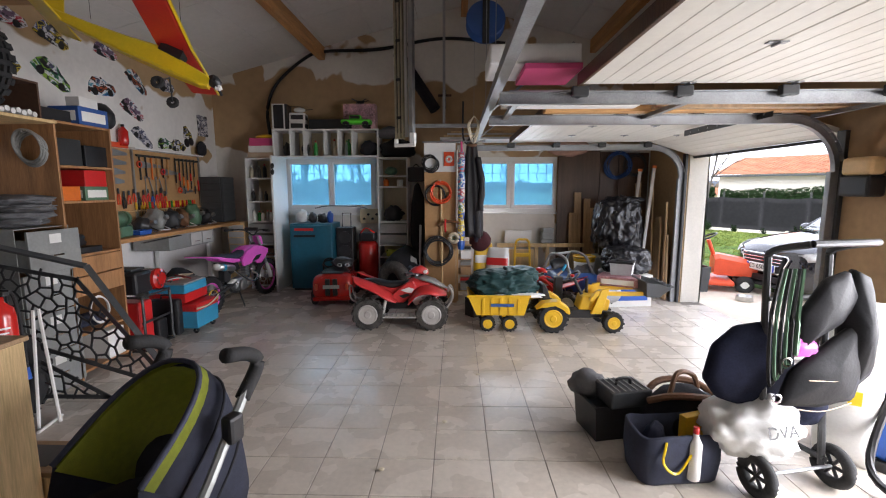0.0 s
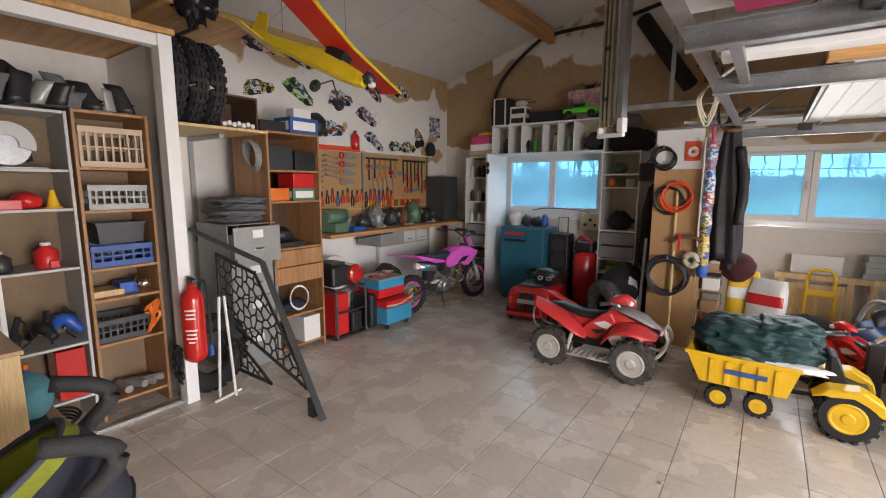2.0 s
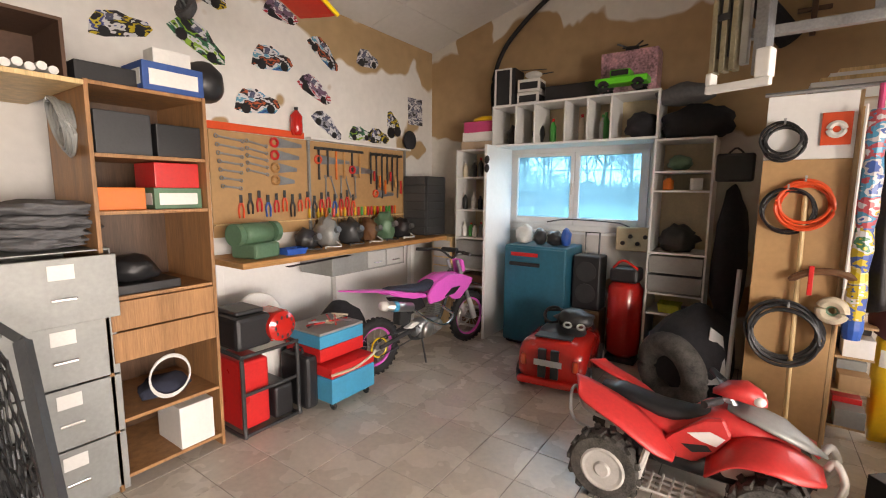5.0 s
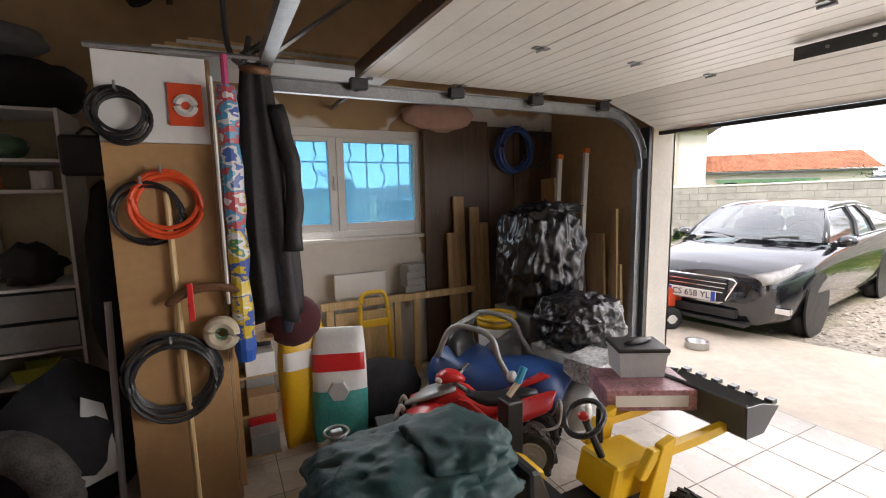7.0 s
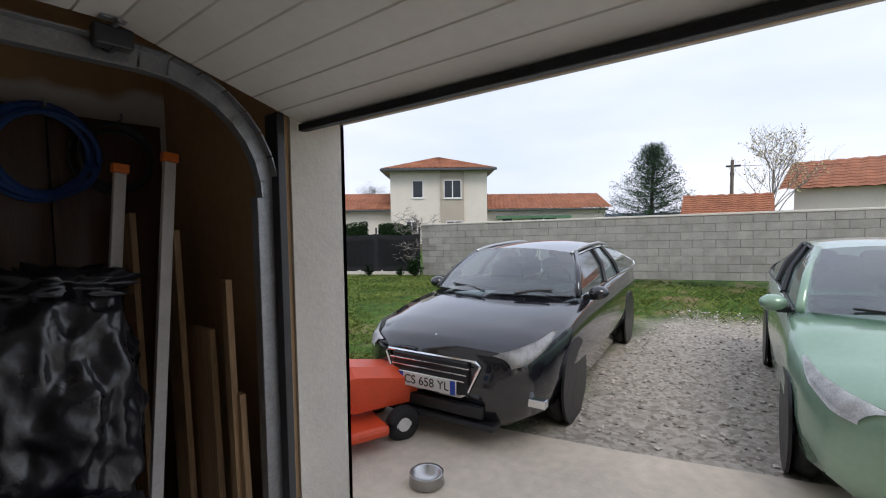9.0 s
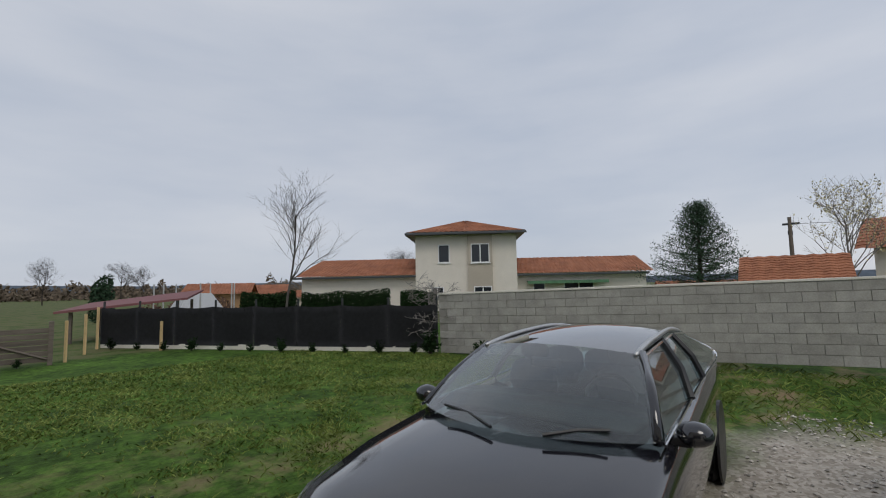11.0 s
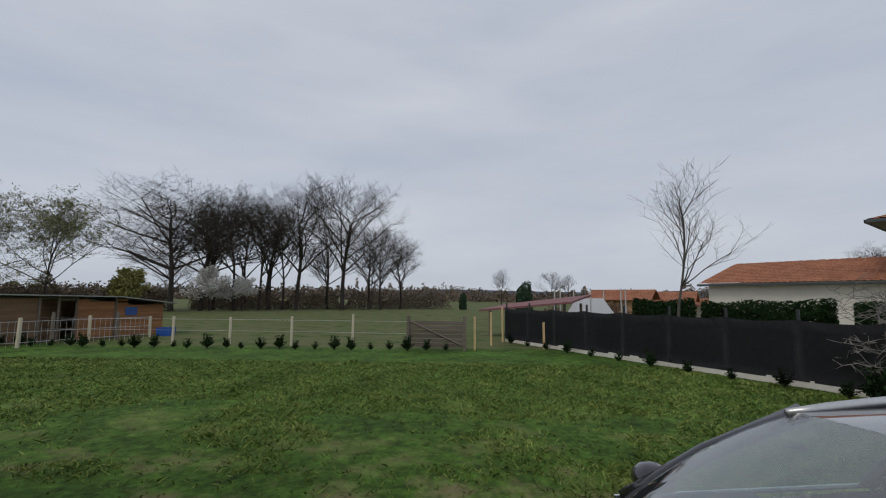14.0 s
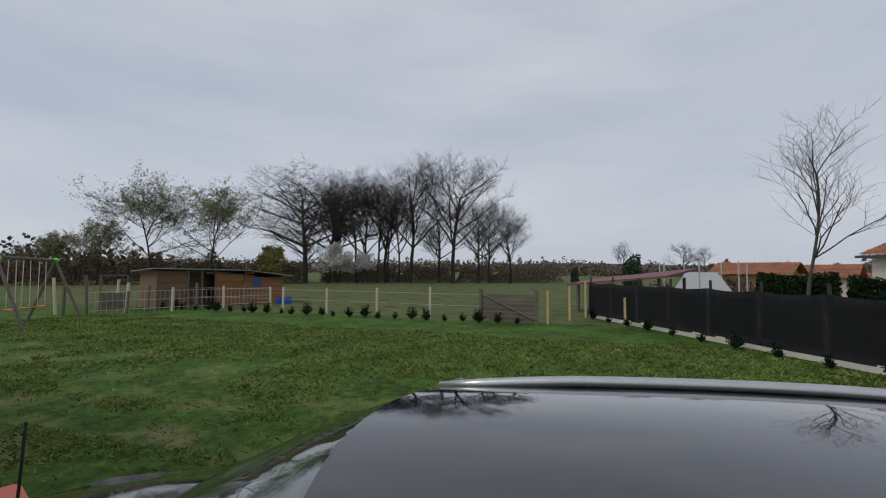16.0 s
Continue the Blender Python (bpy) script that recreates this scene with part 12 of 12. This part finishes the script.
gt = thing("field_gate", 3.72, 21.62, -0.06, -8, "weathered grey plank field gate with a diagonal brace", "gate")
weather = mat("weathered_grey_wood", (0.16, 0.13, 0.105), 0.95, 0, 0.2, 2, 0.3, stretch=(0.6, 8, 8), per_piece=0.15)
for k in range(6):
    part("board", B([(0.06, -0.012, 0.10 + 0.145 * k, 1.90, 0.012, 0.225 + 0.145 * k)], 0.004), weather, gt)
for x in (0.0, 1.92):
    part("post", B([(x - 0.05, -0.05, 0, x + 0.05, 0.05, 1.12)], 0.006), weather, gt)
part("brace", tube(bmesh.new(), [(0.10, -0.03, 0.92), (1.85, -0.03, 0.16)], 0.035, 4), weather, gt)
stake = None
for x, y, h, c in ((-2.8, 22.2, 1.0, 0), (-0.5, 22.1, 1.05, 0), (1.75, 21.9, 1.15, 0), (6.55, 23.0, 1.2, 1), (7.05, 24.3, 1.35, 1), (5.95, 21.6, 1.1, 1), (-5.0, 22.3, 1.0, 0), (8.3, 22.1, 0.9, 1)):
    s = thing("fence_stake", x, y, -0.06, 0, "thin wooden fence stake in the paddock line", "stake", "paddock stakes")
    part("stake", B([(-0.035, -0.035, 0, 0.035, 0.035, h)], 0.005), M["birch"] if c else M["rope"], s)
ws_ = thing("fence_wire", 0, 22.1, 0, 0, "thin wire strung along the paddock stakes", "wire")
for z in (0.45, 0.85):
    part("wire", tube(bmesh.new(), [(-12, 0.2, z), (-5, 0.2, z), (-0.5, 0.0, z), (3.7, -0.4, z)], 0.006, 3), M["grey_light"], ws_)

# chicken shed and runs
shd = thing("wooden_shed", -10.6, 21.0, -0.06, math.degrees(math.atan2(3.65, 1.35)), "low wooden animal shed with an open dark front", "shed")
shw = mat("shed_boards", (0.20, 0.12, 0.07), 0.9, 0, 0.2, 2, 0.3, stretch=(0.6, 8, 8), per_piece=0.2)
shw2 = mat("orange_shed_boards", (0.30, 0.14, 0.06), 0.9, 0, 0.2, 2, 0.3, stretch=(0.6, 8, 8), per_piece=0.15)
for k in range(11):
    z = 0.15 * k
    part("board", B([(0.0, -0.012, z + 0.004, 1.25, 0.012, z + 0.146)]), shw, shd)
    part("board", B([(2.45, -0.012, z + 0.004, 3.9, 0.012, z + 0.146)] if k < 10 else [(2.45, -0.012, z + 0.004, 2.9, 0.012, z + 0.1)]), shw2, shd)
    part("board", B([(3.905, -0.6 + 0.6, z + 0.004, 6.0, 0.012, z + 0.146)] if k < 9 else [(3.905, 0, z + 0.004, 4.4, 0.012, z + 0.1)]), shw2, shd)
part("back_wall", B([(0, 2.2, 0, 6.0, 2.23, 1.5), (0, 0.02, 0, 0.03, 2.2, 1.6), (5.97, 0.02, 0, 6.0, 2.2, 1.4), (1.25, 1.0, 0, 2.45, 1.03, 1.6)]), shw, shd)
bm = bmesh.new(); loft(bm, [[(-0.3, y, z) for y, z in ((-0.4, 1.76), (2.5, 1.62), (2.5, 1.66), (-0.4, 1.80))], [(3.9, y, z) for y, z in ((-0.4, 1.68), (2.5, 1.56), (2.5, 1.60), (-0.4, 1.72))], [(6.4, y, z) for y, z in ((-0.4, 1.38), (2.5, 1.30), (2.5, 1.34), (-0.4, 1.42))]]); part("roof", bm, M["grey_metal"], shd)
for x in (0.0, 1.25, 1.85, 2.45, 3.9):
    part("post", B([(x - 0.04, -0.06, 0, x + 0.04, -0.0125, 1.70)]), weather, shd)
part("blue_panel", B([(4.3, -0.03, 0.9, 4.8, -0.0125, 1.25)]), M["royal"], shd, "blue panel on the boards")
for k, (x, y, h) in enumerate(((-10.2, 19.4, 1.2), (-9.8, 20.0, 1.1), (-9.2, 20.6, 1.0), (-9.0, 21.6, 1.15), (-8.5, 22.6, 1.0), (-8.2, 23.6, 1.1), (-7.6, 24.6, 0.9), (-11.2, 18.6, 1.5), (-12.0, 18.0, 1.4), (-9.6, 19.0, 0.9), (-11.6, 20.0, 1.3), (-10.9, 17.6, 1.1))):
    s = thing("run_stake", x, y, -0.06, 0, "rough wooden stake of an animal run", "stake", "stakes of the animal run", rx=(k * 37 % 9) - 4)
    part("stake", B([(-0.04, -0.04, 0, 0.04, 0.04, h)], 0.005), weather if k % 2 else M["rope"], s)
ms = thing("run_mesh", -9.9, 19.6, -0.06, math.degrees(math.atan2(5.0, 2.3)), "grey wire mesh panels of an animal run", "mesh fence")
for k in range(3):
    part("rail", B([(-1.5, -0.01, 0.15 + 0.35 * k, 5.5, 0.01, 0.17 + 0.35 * k)]), M["grey_light"], ms)
for k in range(40):
    part("wire", B([(-1.5 + 0.178 * k, -0.004, 0.0, -1.492 + 0.178 * k, 0.004, 0.86)]), M["grey_light"], ms)
gf = thing("run_gate", -11.6, 19.3, -0.06, 60, "open timber door frame in the animal run", "door frame")
for b_ in ((0, 0, 0, 0.06, 0.06, 1.5), (0.9, 0, 0, 0.96, 0.06, 1.5), (0.061, 0, 1.44, 0.899, 0.06, 1.5), (0.061, 0.02, 0.05, 0.899, 0.04, 0.75)):
    part("board", B([b_]), weather, gf)
tubb = bin_("blue_tub", -7.6, 25.6, -0.06, 0.6, 0.5, 0.35, M["blue"], "blue plastic tub beside the shed", 0, "tub")

sw = thing("swing_set", -9.3, 15.8, -0.06, 120, "wooden garden swing set with lime green joints", "swing set")
part("beam", tube(bmesh.new(), [(-1.6, 0, 2.08), (1.1, 0, 2.02)], 0.05, 8), weather, sw)
for x in (-1.5, 1.0):
    for s in (-1, 1):
        part("leg", tube(bmesh.new(), [(x, 0, 2.02), (x + (0.1 if x > 0 else -0.1), s * 0.8, 0.0)], 0.045, 8), weather, sw)
    part("joint", blob(bmesh.new(), (x, 0, 2.03), (0.10, 0.12, 0.08), 0.02, 1, 2), M["bright_green"], sw)
for x in (-0.9, -0.3, 0.4):
    st2 = part("swing_seat", B([(x - 0.22, -0.09, 0.52, x + 0.22, 0.09, 0.55)], 0.01), M["orange_red"], sw)
    for s in (-1, 1):
        part("rope", cyl(bmesh.new(), (x + s * 0.18, 0, 0.55), (x + s * 0.15, 0, 2.0), 0.012, seg=5), M["rope"], st2)
slt = thing("red_shelter", 7.0, 27.2, -0.06, -28, "small open shelter with a red sheet roof", "shelter")
bm = bmesh.new(); loft(bm, [[(-0.6, y, z) for y, z in ((-0.6, 1.10), (2.6, 1.35), (2.6, 1.42), (-0.6, 1.18))], [(3.6, y, z) for y, z in ((-0.6, 1.50), (2.6, 1.80), (2.6, 1.88), (-0.6, 1.58))]]); part("roof", bm, mat("faded_red_sheet", (0.20, 0.075, 0.075), 0.7, 0, 0.1, 3, 0.1), slt)
for x, y in ((-0.2, -0.3), (3.2, -0.3), (-0.2, 2.3), (3.2, 2.3)):
    part("post", B([(x - 0.05, y - 0.05, 0, x + 0.05, y + 0.05, 1.15 + 0.1 * x)]), weather, slt)
trm = thing("trampoline_net", 12.2, 31.2, -0.06, 0, "trampoline with grey tent and tall net posts", "trampoline")
for k in range(7):
    a_ = TAU * k / 7
    part("post", cyl(bmesh.new(), (1.9 * math.cos(a_), 1.9 * math.sin(a_), 0), (1.9 * math.cos(a_), 1.9 * math.sin(a_), 2.2), 0.035, seg=7), M["grey_light"], trm)
bm = bmesh.new(); loft(bm, [[(1.88 * math.cos(TAU * k / 28), 1.88 * math.sin(TAU * k / 28), z) for k in range(28)] for z in (0.7, 0.74)]); part("mat", bm, M["black"], trm)
bm = bmesh.new(); loft(bm, [[(-1.1, -1, 0.75), (1.1, -1, 0.75), (1.1, 1, 0.75), (-1.1, 1, 0.75)], [(-0.6, -0.4, 1.70), (0.6, -0.4, 1.70), (0.6, 0.4, 1.70), (-0.6, 0.4, 1.70)]]); part("tent", bm, M["pale_grey_cloth"], trm)
pole = thing("utility_pole", 32.5, 8.6, -0.1, 0, "wooden utility pole with a crossarm", "utility pole")
part("pole", cyl(bmesh.new(), (0, 0, 0), (0, 0, 5.0), 0.12, 0.08, 9), weather, pole)
part("crossarm", B([(-0.05, -0.4, 4.6, 0.05, 0.3, 4.7), (-0.05, -0.1, 4.1, 0.05, 0.1, 4.3)]), M["steel_dark"], pole)
part("wire", tube(bmesh.new(), [(0, 0, 4.65), (6, -20, 4.2), (12, -40, 4.6)], 0.012, 3), M["steel_dark"], pole)

# ---- floor tiles, last: each tile a piece of the floor ----
floor_ob = bpy.data.objects["floor"]
TS, TG = 0.333, 0.005
tbm = bmesh.new(); box(tbm, (0, 0, 0), (TS - TG, TS - TG, 0.012), None, 0.0015)
tile_me = bpy.data.meshes.new("tile"); tbm.to_mesh(tile_me); tbm.free(); tile_me.materials.append(M["tile"])
rest = bmesh.new()
n = 0
ox, oy = 0.299, 0.313
i0_, j0_ = int((X0 - ox) / TS) - 1, int((Y0 - oy) / TS) - 1
for j in range(j0_, int((Y1 - oy) / TS) + 2):
    for i in range(i0_, int((X1 + 0.3 - ox) / TS) + 2):
        x, y = ox + (i + 0.5) * TS, oy + (j + 0.5) * TS
        lim = X1 + (0.29 if (D2[0] < y - TS / 2 and y + TS / 2 < D2[1]) or (D1[0] < y - TS / 2 and y + TS / 2 < D1[1]) else 0)
        xa, xb, ya_, yb_ = max(x - (TS - TG) / 2, X0 + 0.002), min(x + (TS - TG) / 2, lim - 0.002), max(y - (TS - TG) / 2, Y0 + 0.002), min(y + (TS - TG) / 2, Y1 - 0.002)
        if xb - xa < 0.03 or yb_ - ya_ < 0.03:
            continue
        whole = xb - xa > TS - TG - 0.001 and yb_ - ya_ > TS - TG - 0.001
        if whole and n < 290 and -2.6 < x < 3.6 and 1.9 < y < 7.0:
            o = new("tile", tile_me)
            o.parent = floor_ob
            o.matrix_basis = pose(x, y, -0.0065 + random.uniform(-0.0006, 0.0004), random.uniform(-0.015, 0.015), random.uniform(-0.015, 0.015), 0)
            n += 1
        else:
            box(rest, ((xa + xb) / 2, (ya_ + yb_) / 2, -0.0065), (xb - xa, yb_ - ya_, 0.012))
rt_ = part("tile_rest", rest, M["tile"], floor_ob)
tagged(rt_, kind="stuff")
